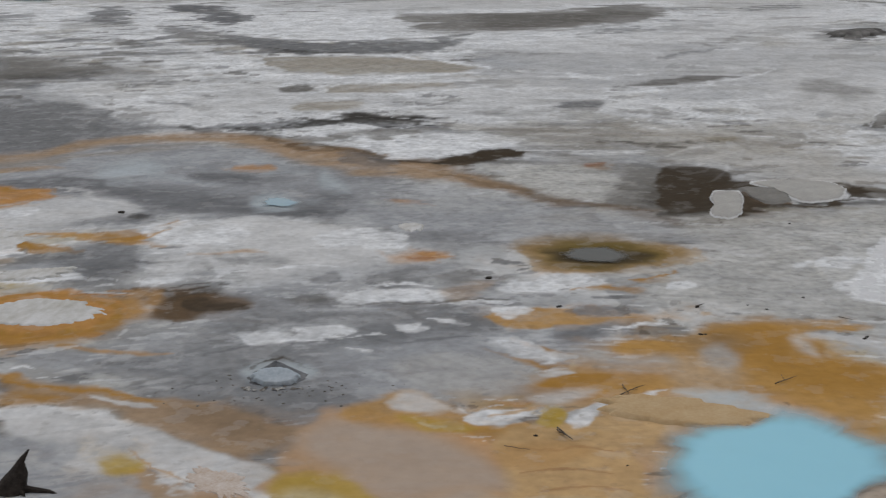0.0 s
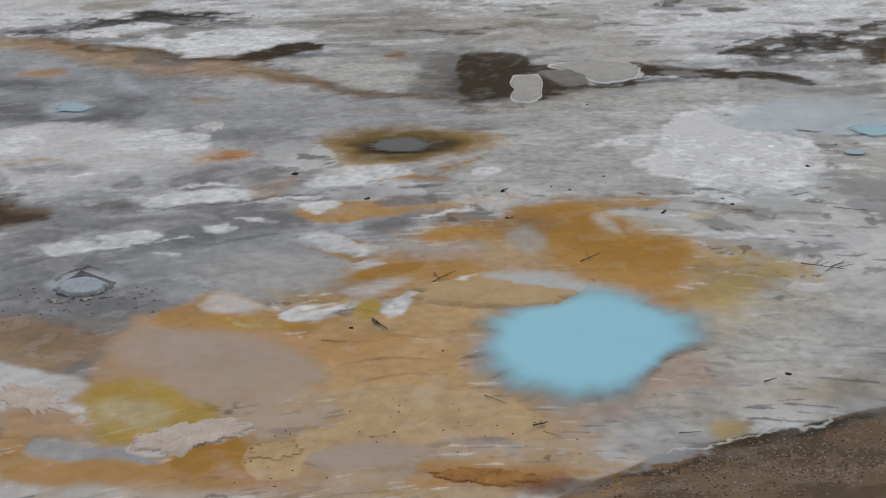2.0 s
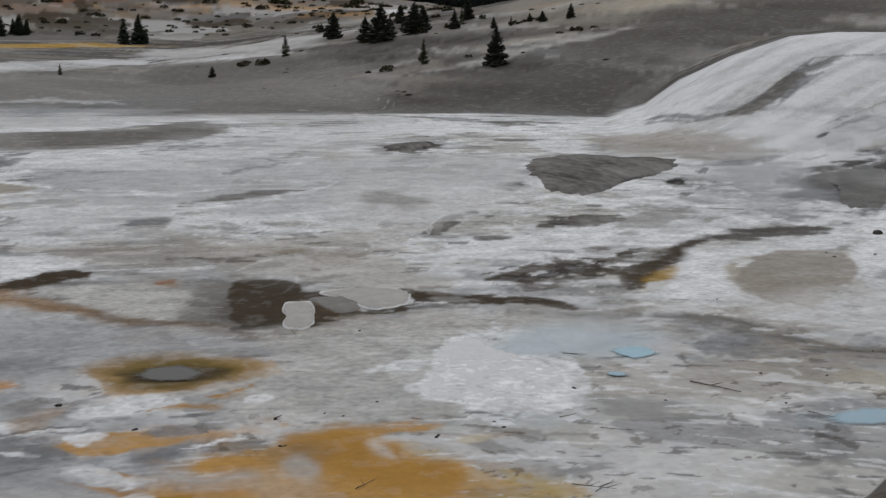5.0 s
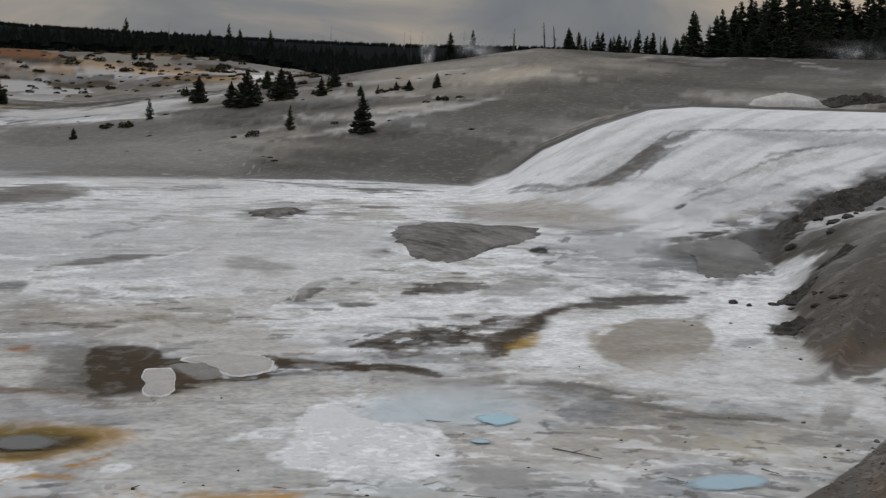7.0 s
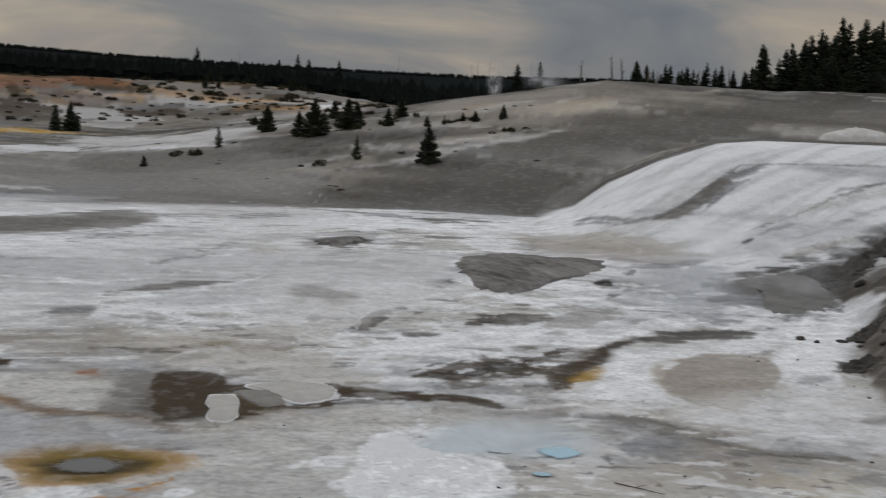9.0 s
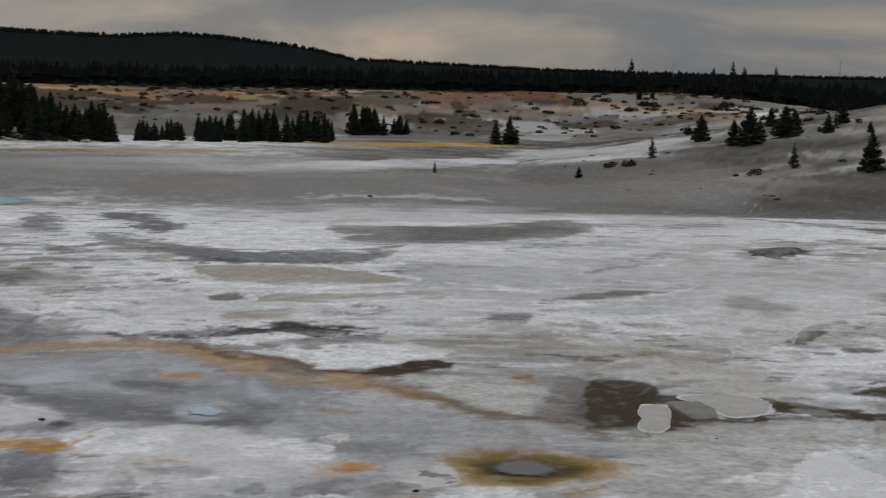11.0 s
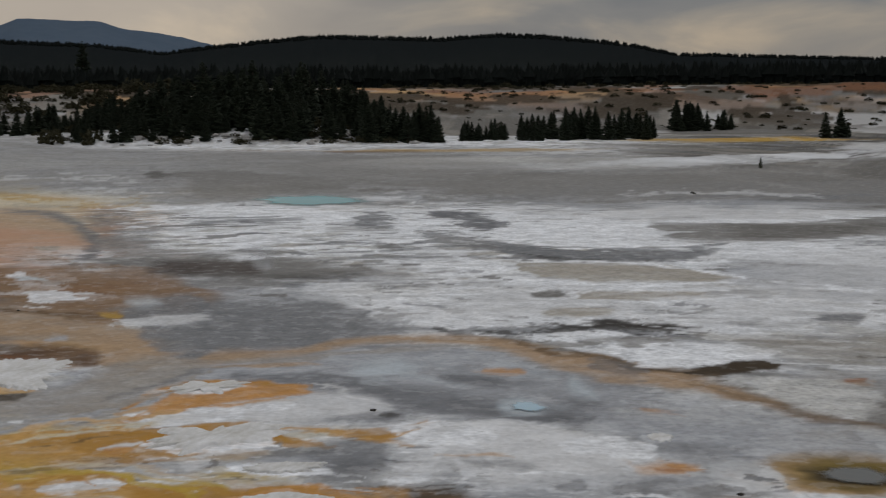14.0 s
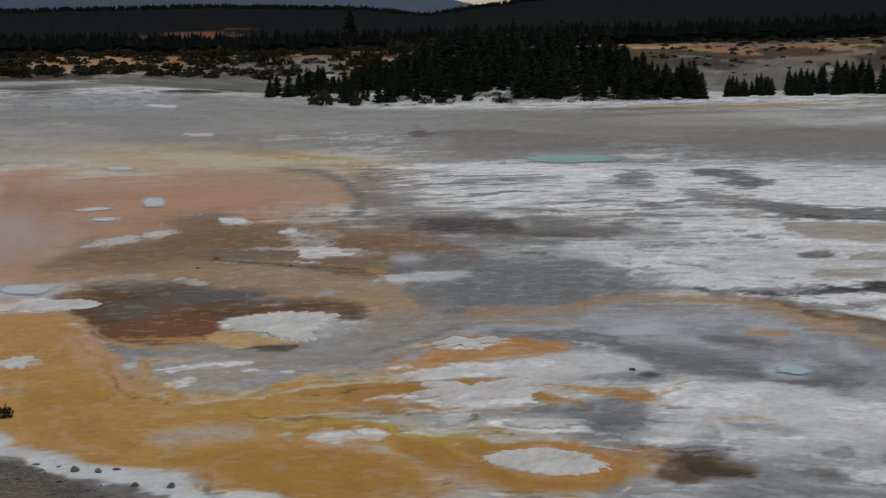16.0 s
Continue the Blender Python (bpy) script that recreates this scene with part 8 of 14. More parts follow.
patch("fawn", [(-33.09, 40.98), (-28.73, 43.50), (-23.98, 43.76), (-20.37, 42.98), (-17.81, 41.11), (-15.49, 37.67), (-16.00, 36.03), (-17.64, 37.14), (-20.58, 39.84), (-23.85, 40.23), (-26.72, 40.40), (-30.48, 38.93)], 0.346, 0.85, 0.2)
patch("ash", [(-31.37, 66.49), (-30.74, 69.68), (-26.51, 64.42), (-21.16, 61.47), (-18.11, 60.81), (-14.96, 59.14), (-12.54, 57.51), (-16.46, 55.23), (-19.71, 54.22), (-23.54, 57.15), (-26.21, 57.99)], 0.360, 0.8, 0.3)
patch("plum", [(-24.60, 56.96), (-24.67, 59.90), (-22.28, 60.56), (-20.30, 60.20), (-18.80, 55.96), (-20.74, 55.59), (-22.29, 54.09)], 0.230, 0.9, 0.2)
patch("slate", [(-48.23, 87.7), (-42.77, 83.3), (-37.89, 77.6), (-35.04, 72.6), (-32.80, 69.52), (-30.89, 64.54), (-28.89, 59.73), (-28.47, 59.12), (-29.86, 63.05), (-32.88, 70.5), (-36.26, 75.7), (-39.67, 81.8), (-45.34, 88.6), (-49.62, 90.3)], 0.311, 0.8, 0.3)
patch("clay", [(-34.61, 62.17), (-31.01, 60.32), (-27.44, 58.07), (-24.67, 57.12), (-24.87, 57.61), (-27.96, 59.23), (-31.64, 61.59), (-34.94, 62.79)], 0.106, 0.7, 0.3)
patch("brown", [(-26.70, 45.54), (-24.42, 44.56), (-22.20, 43.94), (-20.21, 43.59), (-19.31, 44.62), (-19.50, 45.04), (-20.62, 44.50), (-22.66, 44.88), (-24.93, 45.54), (-26.95, 46.00)], 0.080, 0.7, 0.3)
patch("grey", [(-20.19, 45.07), (-20.29, 48.02), (-18.49, 48.89), (-14.14, 37.29), (-14.81, 37.12), (-16.12, 38.05), (-18.48, 42.16)], 0.171, 0.88, 0.35)
patch("bone", [(-19.48, 43.46), (-18.48, 44.76), (-16.97, 44.84), (-16.51, 43.89), (-17.22, 42.71), (-18.87, 42.57)], 0.075, 0.85, 0.3)
patch("white", [(-35.63, 58.62), (-34.54, 58.83), (-33.30, 57.35), (-33.55, 56.59), (-34.33, 56.68)], 0.053, 0.95, 0.3)
patch("white", [(-25.77, 48.28), (-25.59, 49.70), (-23.19, 49.01), (-23.83, 47.72), (-25.04, 47.13)], 0.043, 0.9, 0.6)
patch("white", [(-29.92, 54.20), (-29.74, 55.53), (-28.99, 54.39), (-29.25, 53.50)], 0.049, 0.8, 0.6)
patch("milk", [(-29.22, 53.71), (-27.22, 52.90), (-27.27, 51.92), (-28.40, 52.46)], 0.047, 0.9, 0.5)
patch("beige", [(-34.29, 65.43), (-33.29, 66.19), (-32.50, 64.27), (-33.15, 63.88)], 0.058, 0.8, 0.4)
patch("milk", [(-42.16, 56.85), (-41.27, 57.80), (-40.03, 56.28), (-41.06, 55.58)], 0.074, 0.8, 0.3)
patch("bone", [(-35.94, 52.32), (-35.14, 53.35), (-34.03, 51.28), (-34.86, 50.90)], 0.050, 0.85, 0.3)
patch("bone", [(-36.58, 48.75), (-36.46, 50.76), (-35.15, 50.84), (-34.46, 49.61), (-35.66, 48.39)], 0.048, 0.7, 0.5)
patch("milk", [(-31.68, 37.37), (-30.89, 38.20), (-29.68, 37.89), (-29.70, 36.70), (-30.63, 36.11)], 0.076, 0.85, 0.2)
patch("beige", [(-30.36, 40.41), (-28.08, 41.38), (-27.45, 40.61), (-28.94, 39.97)], 0.039, 0.8, 0.4)
patch("beige", [(-26.86, 40.62), (-26.05, 40.82), (-25.50, 40.32), (-26.03, 40.06)], 0.038, 0.7, 0.4)
patch("straw", [(-21.02, 44.87), (-20.13, 44.66), (-19.90, 43.89), (-20.52, 44.02)], 0.052, 0.9, 0.3)
patch("silver", [(-20.50, 39.50), (-20.01, 39.98), (-19.50, 39.02), (-20.09, 38.88)], 0.047, 0.8, 0.3)
patch("milk", [(-21.39, 47.78), (-20.82, 48.70), (-19.78, 47.36), (-20.41, 46.62)], 0.194, 0.7, 0.3)
patch("brown", [(-29.45, 37.59), (-27.70, 38.40), (-24.01, 37.25), (-21.23, 36.80), (-19.65, 37.62), (-17.59, 37.05), (-17.00, 35.78), (-19.54, 35.54), (-20.55, 33.92), (-19.48, 31.54), (-20.37, 30.65), (-21.68, 30.71), (-23.14, 31.43), (-24.90, 33.30), (-26.62, 34.19)], 0.193, 0.85, 0.25)
patch("taupe", [(-25.63, 35.18), (-26.03, 36.98), (-24.52, 38.05), (-23.06, 38.88), (-21.97, 37.74), (-22.56, 35.93), (-22.63, 32.92), (-24.03, 33.23)], 0.162, 0.75, 0.35)
patch("rust", [(-22.98, 31.47), (-23.35, 33.99), (-23.10, 35.80), (-21.05, 34.77), (-20.00, 32.08), (-20.68, 31.14), (-21.62, 30.89)], 0.184, 0.85, 0.3)
patch("straw", [(-28.63, 36.98), (-28.32, 37.65), (-27.52, 37.50), (-27.40, 36.40), (-28.03, 36.34)], 0.049, 0.85, 0.4)
patch("ashwarm", [(-19.73, 30.50), (-16.21, 31.28), (-16.52, 34.76), (-16.18, 37.29), (-13.81, 36.39), (-13.70, 34.76), (-13.70, 33.06), (-13.98, 31.42), (-13.96, 29.63), (-14.90, 28.70), (-15.38, 27.29), (-15.53, 26.24), (-16.03, 26.09), (-16.30, 27.85), (-17.53, 28.86), (-19.64, 29.00), (-22.20, 30.65)], 0.195, 0.9, 0.15)
patch("sand", [(-20.17, 32.21), (-18.89, 32.37), (-16.87, 31.90), (-18.26, 30.97), (-19.30, 31.09)], 0.039, 0.85, 0.4)
patch("orange", [(-22.09, 31.01), (-20.49, 30.83), (-19.07, 31.15), (-19.16, 31.29), (-20.70, 31.16), (-22.19, 31.16)], 0.030, 0.8, 0.3)
patch("umber", [(-18.28, 30.65), (-17.82, 31.40), (-16.95, 31.71), (-16.77, 30.74), (-17.54, 30.31)], 0.038, 0.85, 0.3)
patch("honey", [(-28.33, 33.35), (-25.77, 33.08), (-22.94, 30.63), (-18.09, 25.51), (-16.69, 25.00), (-14.59, 26.39), (-13.43, 26.95), (-11.96, 26.80), (-11.58, 25.33), (-12.65, 24.28), (-12.79, 23.08), (-10.12, 22.61), (-8.69, 21.89), (-8.62, 20.13), (-9.90, 19.72), (-12.12, 19.76), (-14.17, 20.20), (-16.44, 20.69), (-18.33, 21.33)], 0.215, 0.95, 0.12)
patch("tan", [(-28.19, 33.18), (-25.93, 32.75), (-23.10, 30.58), (-20.75, 28.12), (-23.52, 29.65), (-25.50, 29.95)], 0.293, 0.8, 0.2)
patch("ochre", [(-13.99, 21.44), (-12.29, 22.15), (-10.45, 22.03), (-9.12, 21.32), (-8.44, 20.18), (-10.41, 19.89), (-12.29, 20.06), (-13.67, 20.36)], 0.222, 0.8, 0.25)
patch("ochre", [(-20.38, 24.97), (-18.55, 25.49), (-17.80, 24.03), (-18.46, 22.56)], 0.344, 0.5, 0.3)
patch("ochre", [(-18.00, 21.98), (-16.26, 22.27), (-15.29, 21.46), (-16.35, 20.92)], 0.254, 0.5, 0.3)
patch("yellow", [(-17.41, 24.96), (-14.97, 25.28), (-12.97, 24.92), (-13.33, 24.07), (-15.69, 24.12)], 0.215, 0.5, 0.2)
patch("yellow", [(-13.53, 24.44), (-12.08, 24.17), (-11.01, 24.63), (-10.09, 24.21), (-8.78, 23.58), (-8.80, 23.67), (-10.16, 24.43), (-11.11, 24.86), (-12.18, 24.40), (-13.59, 24.55)], 0.042, 0.7, 0.1)
patch("cream", [(-13.95, 23.98), (-12.80, 24.58), (-11.37, 24.86), (-10.24, 24.60), (-10.28, 24.70), (-11.47, 25.09), (-12.92, 24.82), (-14.01, 24.08)], 0.029, 0.6, 0.1)
patch("peach", [(-23.42, 30.00), (-22.94, 30.63), (-20.97, 28.78), (-18.83, 26.63), (-17.69, 25.33), (-18.22, 25.30), (-19.93, 26.97), (-21.33, 27.96)], 0.129, 0.95, 0.12)
patch("ochre", [(-23.53, 30.37), (-20.13, 27.44), (-18.12, 25.18), (-17.24, 24.93), (-17.32, 25.06), (-18.24, 25.44), (-20.25, 27.71), (-23.62, 30.54)], 0.053, 0.7, 0.15)
patch("beige", [(-19.04, 27.55), (-18.82, 28.79), (-17.39, 29.18), (-16.21, 28.67), (-16.28, 27.67), (-15.97, 26.23), (-16.65, 25.63), (-17.51, 25.67)], 0.121, 0.92, 0.2)
patch("silver", [(-15.97, 26.23), (-16.25, 27.49), (-15.99, 28.40), (-14.50, 29.14), (-15.20, 27.53), (-15.40, 26.27)], 0.118, 0.8, 0.2)
patch("white", [(-18.73, 27.51), (-18.27, 28.45), (-17.32, 29.06), (-16.73, 28.73), (-17.94, 28.19), (-18.31, 27.49)], 0.026, 0.9, 0.4)
patch("white", [(-17.64, 25.99), (-17.59, 27.11), (-17.16, 26.98), (-17.19, 26.00)], 0.025, 0.85, 0.5)
patch("white", [(-16.67, 28.08), (-16.49, 28.46), (-16.22, 28.20)], 0.026, 0.9, 0.3)
patch("white", [(-15.72, 28.34), (-15.44, 28.55), (-15.36, 28.25)], 0.026, 0.9, 0.3)
patch("honey", [(-18.98, 29.30), (-19.61, 28.68), (-19.16, 27.57), (-18.04, 26.10), (-17.09, 25.37), (-17.16, 25.51), (-18.12, 26.36), (-19.00, 27.51), (-19.30, 28.27), (-18.84, 29.10)], 0.044, 0.85, 0.15)
patch("cream", [(-17.46, 25.03), (-16.28, 25.05), (-15.15, 25.60), (-14.82, 26.84), (-14.06, 27.65), (-13.21, 28.33), (-12.03, 28.97), (-11.66, 29.51), (-11.73, 29.67), (-12.18, 29.34), (-13.38, 28.68), (-14.25, 28.00), (-15.01, 27.16), (-15.34, 25.90), (-16.47, 25.35), (-17.55, 25.17)], 0.041, 0.75, 0.1)
patch("rosy", [(-15.39, 22.39), (-14.81, 23.16), (-13.83, 23.31), (-13.40, 22.89), (-14.17, 22.14), (-14.84, 21.76)], 0.200, 0.75, 0.2)
patch("milkw", [(-18.39, 21.40), (-16.87, 20.56), (-15.60, 20.62), (-14.27, 20.17), (-12.94, 19.78), (-11.57, 19.80), (-10.45, 19.55), (-13.06, 18.73), (-13.93, 18.99), (-15.14, 19.32), (-16.41, 19.98), (-17.63, 20.50)], 0.093, 0.95, 0.12)
patch("honey", [(-12.84, 23.29), (-12.54, 24.07), (-11.60, 24.25), (-10.70, 23.92), (-9.86, 23.10), (-8.89, 22.39), (-9.09, 22.06), (-10.17, 22.72), (-11.38, 22.76), (-12.03, 22.36)], 0.040, 0.85, 0.15)
patch("bone", [(-12.26, 23.15), (-11.89, 23.80), (-10.86, 24.01), (-10.87, 23.34), (-11.51, 23.02), (-11.90, 22.82)], 0.028, 0.9, 0.35)
patch("rosy", [(-11.90, 22.33), (-10.73, 22.39), (-9.72, 22.19), (-8.58, 21.57), (-7.65, 21.37), (-7.68, 21.47), (-8.65, 21.81), (-9.81, 22.45), (-10.85, 22.66), (-11.96, 22.45)], 0.032, 0.85, 0.1)
patch("ochre", [(-10.62, 23.44), (-9.75, 22.78), (-8.89, 22.37), (-8.14, 22.15), (-8.17, 22.26), (-8.97, 22.62), (-9.83, 23.04), (-10.65, 23.56)], 0.026, 0.8, 0.15)
patch("ochre", [(-13.94, 26.81), (-12.55, 28.15), (-10.55, 28.84), (-9.14, 28.29), (-8.69, 27.63), (-9.34, 26.91), (-10.30, 26.00), (-11.40, 25.53), (-13.14, 26.35)], 0.046, 0.85, 0.2)
patch("bone", [(-12.60, 26.40), (-11.80, 27.07), (-11.83, 26.51), (-12.23, 26.18)], 0.031, 0.92, 0.25)
patch("white", [(-11.64, 26.62), (-11.29, 27.85), (-10.33, 28.60), (-10.33, 27.84), (-9.53, 28.06), (-8.92, 27.40), (-9.74, 26.58), (-10.86, 26.10)], 0.031, 0.92, 0.25)
patch("umber", [(-13.91, 26.20), (-12.88, 27.00), (-11.95, 28.09), (-10.55, 28.84), (-10.59, 28.94), (-12.04, 28.29), (-12.98, 27.19), (-13.95, 26.28)], 0.019, 0.6, 0.1)
patch("orange", [(-12.98, 28.78), (-12.96, 31.25), (-13.05, 33.07), (-11.68, 33.75), (-9.83, 33.14), (-9.91, 32.37), (-10.87, 31.38), (-11.78, 30.57), (-12.34, 29.74)], 0.053, 0.88, 0.2)
patch("white", [(-13.17, 32.24), (-12.66, 33.33), (-11.58, 33.46), (-11.98, 32.56), (-12.50, 31.67)], 0.037, 0.95, 0.2)
patch("bone", [(-12.32, 28.97), (-11.90, 30.13), (-10.61, 30.62), (-9.35, 31.24), (-7.78, 30.67), (-8.22, 29.74), (-9.54, 29.12), (-11.06, 28.69)], 0.118, 0.8, 0.3)
patch("ochre", [(-10.44, 23.34), (-8.86, 23.19), (-8.27, 23.79), (-7.18, 23.91), (-6.09, 23.95), (-5.58, 23.40), (-5.58, 22.14), (-6.08, 21.57), (-7.37, 21.17), (-8.54, 21.50), (-9.59, 22.18)], 0.134, 0.92, 0.15)
patch("orange", [(-8.69, 22.45), (-8.31, 23.24), (-7.57, 23.75), (-6.42, 23.57), (-5.79, 22.78), (-5.98, 21.94), (-6.70, 21.62), (-7.68, 21.77)], 0.038, 0.8, 0.15)
patch("umber", [(-5.16, 22.90), (-4.97, 23.70), (-4.45, 24.25), (-3.64, 23.63), (-3.82, 22.93), (-4.52, 22.47)], 0.089, 0.85, 0.3)
patch("bark", [(-28.88, 37.15), (-27.56, 38.20), (-24.01, 37.25), (-21.23, 36.80), (-19.47, 37.67), (-17.59, 37.05), (-17.33, 36.09), (-19.73, 35.90), (-20.74, 34.25), (-19.92, 32.10), (-20.55, 30.92), (-21.83, 30.92), (-23.17, 31.60), (-24.81, 33.32), (-26.66, 34.39)], 0.155, 0.9, 0.25)
patch("taupe", [(-25.35, 34.93), (-25.80, 36.82), (-24.40, 37.85), (-22.75, 38.72), (-22.15, 37.69), (-22.92, 35.85), (-22.90, 33.32), (-24.06, 33.41)], 0.161, 0.7, 0.4)
patch("rustd", [(-23.14, 31.43), (-23.24, 33.24), (-23.22, 35.03), (-21.77, 34.98), (-20.55, 33.45), (-20.22, 31.85), (-20.89, 31.17), (-21.83, 30.92)], 0.147, 0.85, 0.4)
patch("rustd", [(-24.28, 35.38), (-22.59, 35.33), (-21.35, 35.95), (-19.52, 36.24), (-19.64, 36.46), (-21.64, 36.45), (-22.90, 35.82), (-24.43, 35.60)], 0.044, 0.8, 0.3)
patch("orange", [(-22.11, 30.91), (-20.67, 30.83), (-19.74, 31.08), (-18.87, 31.11), (-18.97, 31.28), (-19.98, 31.46), (-20.92, 31.22), (-22.23, 31.08)], 0.029, 0.9, 0.2)
patch("sand", [(-20.15, 32.04), (-19.29, 32.43), (-18.02, 32.09), (-16.72, 31.77), (-17.62, 31.06), (-18.76, 30.91)], 0.039, 0.95, 0.4)
patch("straw", [(-19.48, 32.13), (-18.57, 32.43), (-18.10, 32.90), (-17.77, 33.62), (-17.85, 33.78), (-18.29, 33.23), (-18.76, 32.76), (-19.57, 32.27)], 0.020, 0.9, 0.3)
patch("ashwarm", [(-14.89, 26.17), (-14.73, 27.82), (-14.01, 29.45), (-13.46, 31.75), (-13.01, 34.29), (-13.17, 34.67), (-13.82, 32.50), (-14.37, 30.11), (-15.09, 28.42), (-15.04, 26.40)], 0.053, 0.9, 0.1)
patch("slate", [(-14.49, 30.79), (-13.88, 32.72), (-13.27, 34.99), (-12.33, 35.68), (-12.43, 35.95), (-13.52, 35.59), (-14.12, 33.24), (-14.60, 31.00)], 0.058, 0.5, 0.1)
patch("silver", [(-15.16, 26.66), (-14.94, 27.63), (-14.25, 28.64), (-13.64, 29.95), (-13.74, 30.15), (-14.47, 29.06), (-15.17, 28.02), (-15.27, 26.82)], 0.034, 0.8, 0.1)
patch("sand", [(-19.64, 28.36), (-18.36, 26.68), (-16.99, 25.39), (-15.43, 25.27), (-14.79, 26.02), (-14.56, 27.49), (-13.81, 28.13), (-12.90, 29.02), (-12.25, 30.27), (-12.39, 30.58), (-13.22, 29.68), (-14.13, 28.76), (-14.91, 28.09), (-15.13, 26.56), (-15.75, 25.81), (-17.30, 25.94), (-18.48, 27.08), (-19.65, 28.49)], 0.050, 0.85, 0.1)
patch("honey", [(-19.34, 27.77), (-18.03, 26.08), (-16.77, 25.11), (-15.07, 25.21), (-14.53, 26.31), (-14.15, 27.24), (-13.35, 28.01), (-12.49, 28.69), (-12.57, 28.87), (-13.55, 28.41), (-14.36, 27.62), (-14.75, 26.67), (-15.28, 25.56), (-16.98, 25.46), (-18.13, 26.37), (-19.35, 27.85)], 0.033, 0.9, 0.1)
patch("cream", [(-16.16, 24.87), (-14.91, 25.42), (-14.36, 26.53), (-13.64, 27.38), (-12.57, 28.19), (-12.63, 28.33), (-13.78, 27.66), (-14.52, 26.80), (-15.06, 25.67), (-16.23, 24.98)], 0.024, 0.8, 0.1)
patch("umber", [(-20.53, 28.16), (-18.37, 25.48), (-17.45, 24.79), (-16.54, 24.78), (-16.59, 24.86), (-17.55, 24.96), (-18.41, 25.60), (-20.53, 28.20)], 0.017, 0.5, 0.1)
patch("ochre", [(-14.63, 25.95), (-13.79, 26.52), (-12.98, 27.21), (-11.91, 27.99), (-11.19, 28.31), (-10.52, 28.74), (-10.59, 28.93), (-11.35, 28.71), (-12.08, 28.39), (-13.17, 27.59), (-13.98, 26.89), (-14.72, 26.10)], 0.032, 0.9, 0.1)
patch("olive", [(-14.26, 24.28), (-12.90, 24.26), (-11.70, 24.47), (-11.09, 24.82), (-11.14, 24.92), (-11.81, 24.70), (-13.02, 24.49), (-14.31, 24.39)], 0.029, 0.6, 0.1)
patch("yellow", [(-12.73, 23.93), (-11.83, 24.20), (-11.02, 24.35), (-10.14, 23.72), (-9.13, 22.97), (-8.36, 22.76), (-8.40, 22.88), (-9.21, 23.23), (-10.22, 24.00), (-11.14, 24.66), (-11.98, 24.51), (-12.80, 24.07)], 0.027, 0.8, 0.1)
patch("rosy", [(-12.23, 24.49), (-11.22, 24.81), (-10.29, 24.70), (-9.05, 23.99), (-8.29, 23.85), (-8.32, 23.95), (-9.11, 24.20), (-10.37, 24.93), (-11.32, 25.04), (-12.28, 24.59)], 0.021, 0.8, 0.1)
patch("rosy", [(-15.28, 22.33), (-14.76, 23.08), (-13.72, 23.34), (-13.41, 22.80), (-14.22, 22.21), (-14.83, 21.85)], 0.150, 0.8, 0.25)
patch("orange", [(-12.35, 26.14), (-12.10, 26.49), (-11.65, 26.24), (-11.85, 25.65)], 0.030, 0.9, 0.3)
patch("ochre", [(-12.65, 23.29), (-12.36, 23.72), (-11.84, 23.96), (-11.11, 24.00), (-10.63, 23.76), (-10.66, 23.85), (-11.20, 24.22), (-11.95, 24.18), (-12.47, 23.93), (-12.70, 23.38)], 0.021, 0.9, 0.2)
patch("white", [(-12.07, 23.02), (-11.72, 23.45), (-11.25, 23.77), (-10.77, 23.80), (-10.81, 23.90), (-11.35, 23.99), (-11.83, 23.66), (-12.12, 23.11)], 0.017, 0.9, 0.3)
patch("orange", [(-12.05, 23.61), (-11.63, 23.77), (-11.25, 23.50), (-11.27, 23.57), (-11.71, 23.95), (-12.09, 23.69)], 0.017, 0.8, 0.3)
patch("tan", [(-28.50, 33.55), (-26.48, 33.44), (-24.48, 32.41), (-22.31, 30.50), (-20.51, 29.77), (-19.41, 29.98), (-19.55, 30.20), (-20.82, 30.26), (-22.62, 31.00), (-24.83, 32.97), (-26.95, 34.07), (-28.74, 33.84)], 0.042, 0.8, 0.1)
patch("salmon", [(-23.81, 30.26), (-22.32, 30.01), (-20.25, 28.08), (-17.91, 25.52), (-17.21, 25.10), (-17.29, 25.25), (-18.01, 25.80), (-20.38, 28.39), (-22.63, 30.50), (-23.98, 30.49)], 0.055, 0.8, 0.1)
patch("orange", [(-12.99, 28.83), (-12.52, 30.19), (-11.67, 30.69), (-10.76, 31.08), (-9.95, 32.27), (-10.00, 32.43), (-10.89, 31.43), (-11.80, 31.04), (-12.67, 30.52), (-13.06, 28.96)], 0.035, 0.8, 0.2)
patch("ochre", [(-13.32, 32.13), (-13.10, 33.20), (-11.67, 33.74), (-9.97, 33.33), (-10.01, 33.47), (-11.78, 34.07), (-13.23, 33.53), (-13.38, 32.26)], 0.022, 0.8, 0.2)
patch("ochre", [(-9.54, 28.67), (-9.08, 28.03), (-8.75, 27.43), (-8.35, 27.42), (-8.39, 27.59), (-8.83, 27.78), (-9.12, 28.34), (-9.57, 28.84)], 0.031, 0.9, 0.2)
patch("ochre", [(-7.58, 27.86), (-6.99, 28.03), (-6.42, 28.30), (-6.15, 28.83), (-5.86, 29.82), (-5.91, 30.00), (-6.26, 29.19), (-6.52, 28.68), (-7.09, 28.40), (-7.62, 28.03)], 0.031, 0.85, 0.2)
patch("white", [(-6.69, 28.87), (-6.28, 29.33), (-5.47, 29.79), (-4.43, 29.51), (-4.80, 28.75), (-5.62, 27.98), (-6.16, 28.20)], 0.031, 0.9, 0.35)
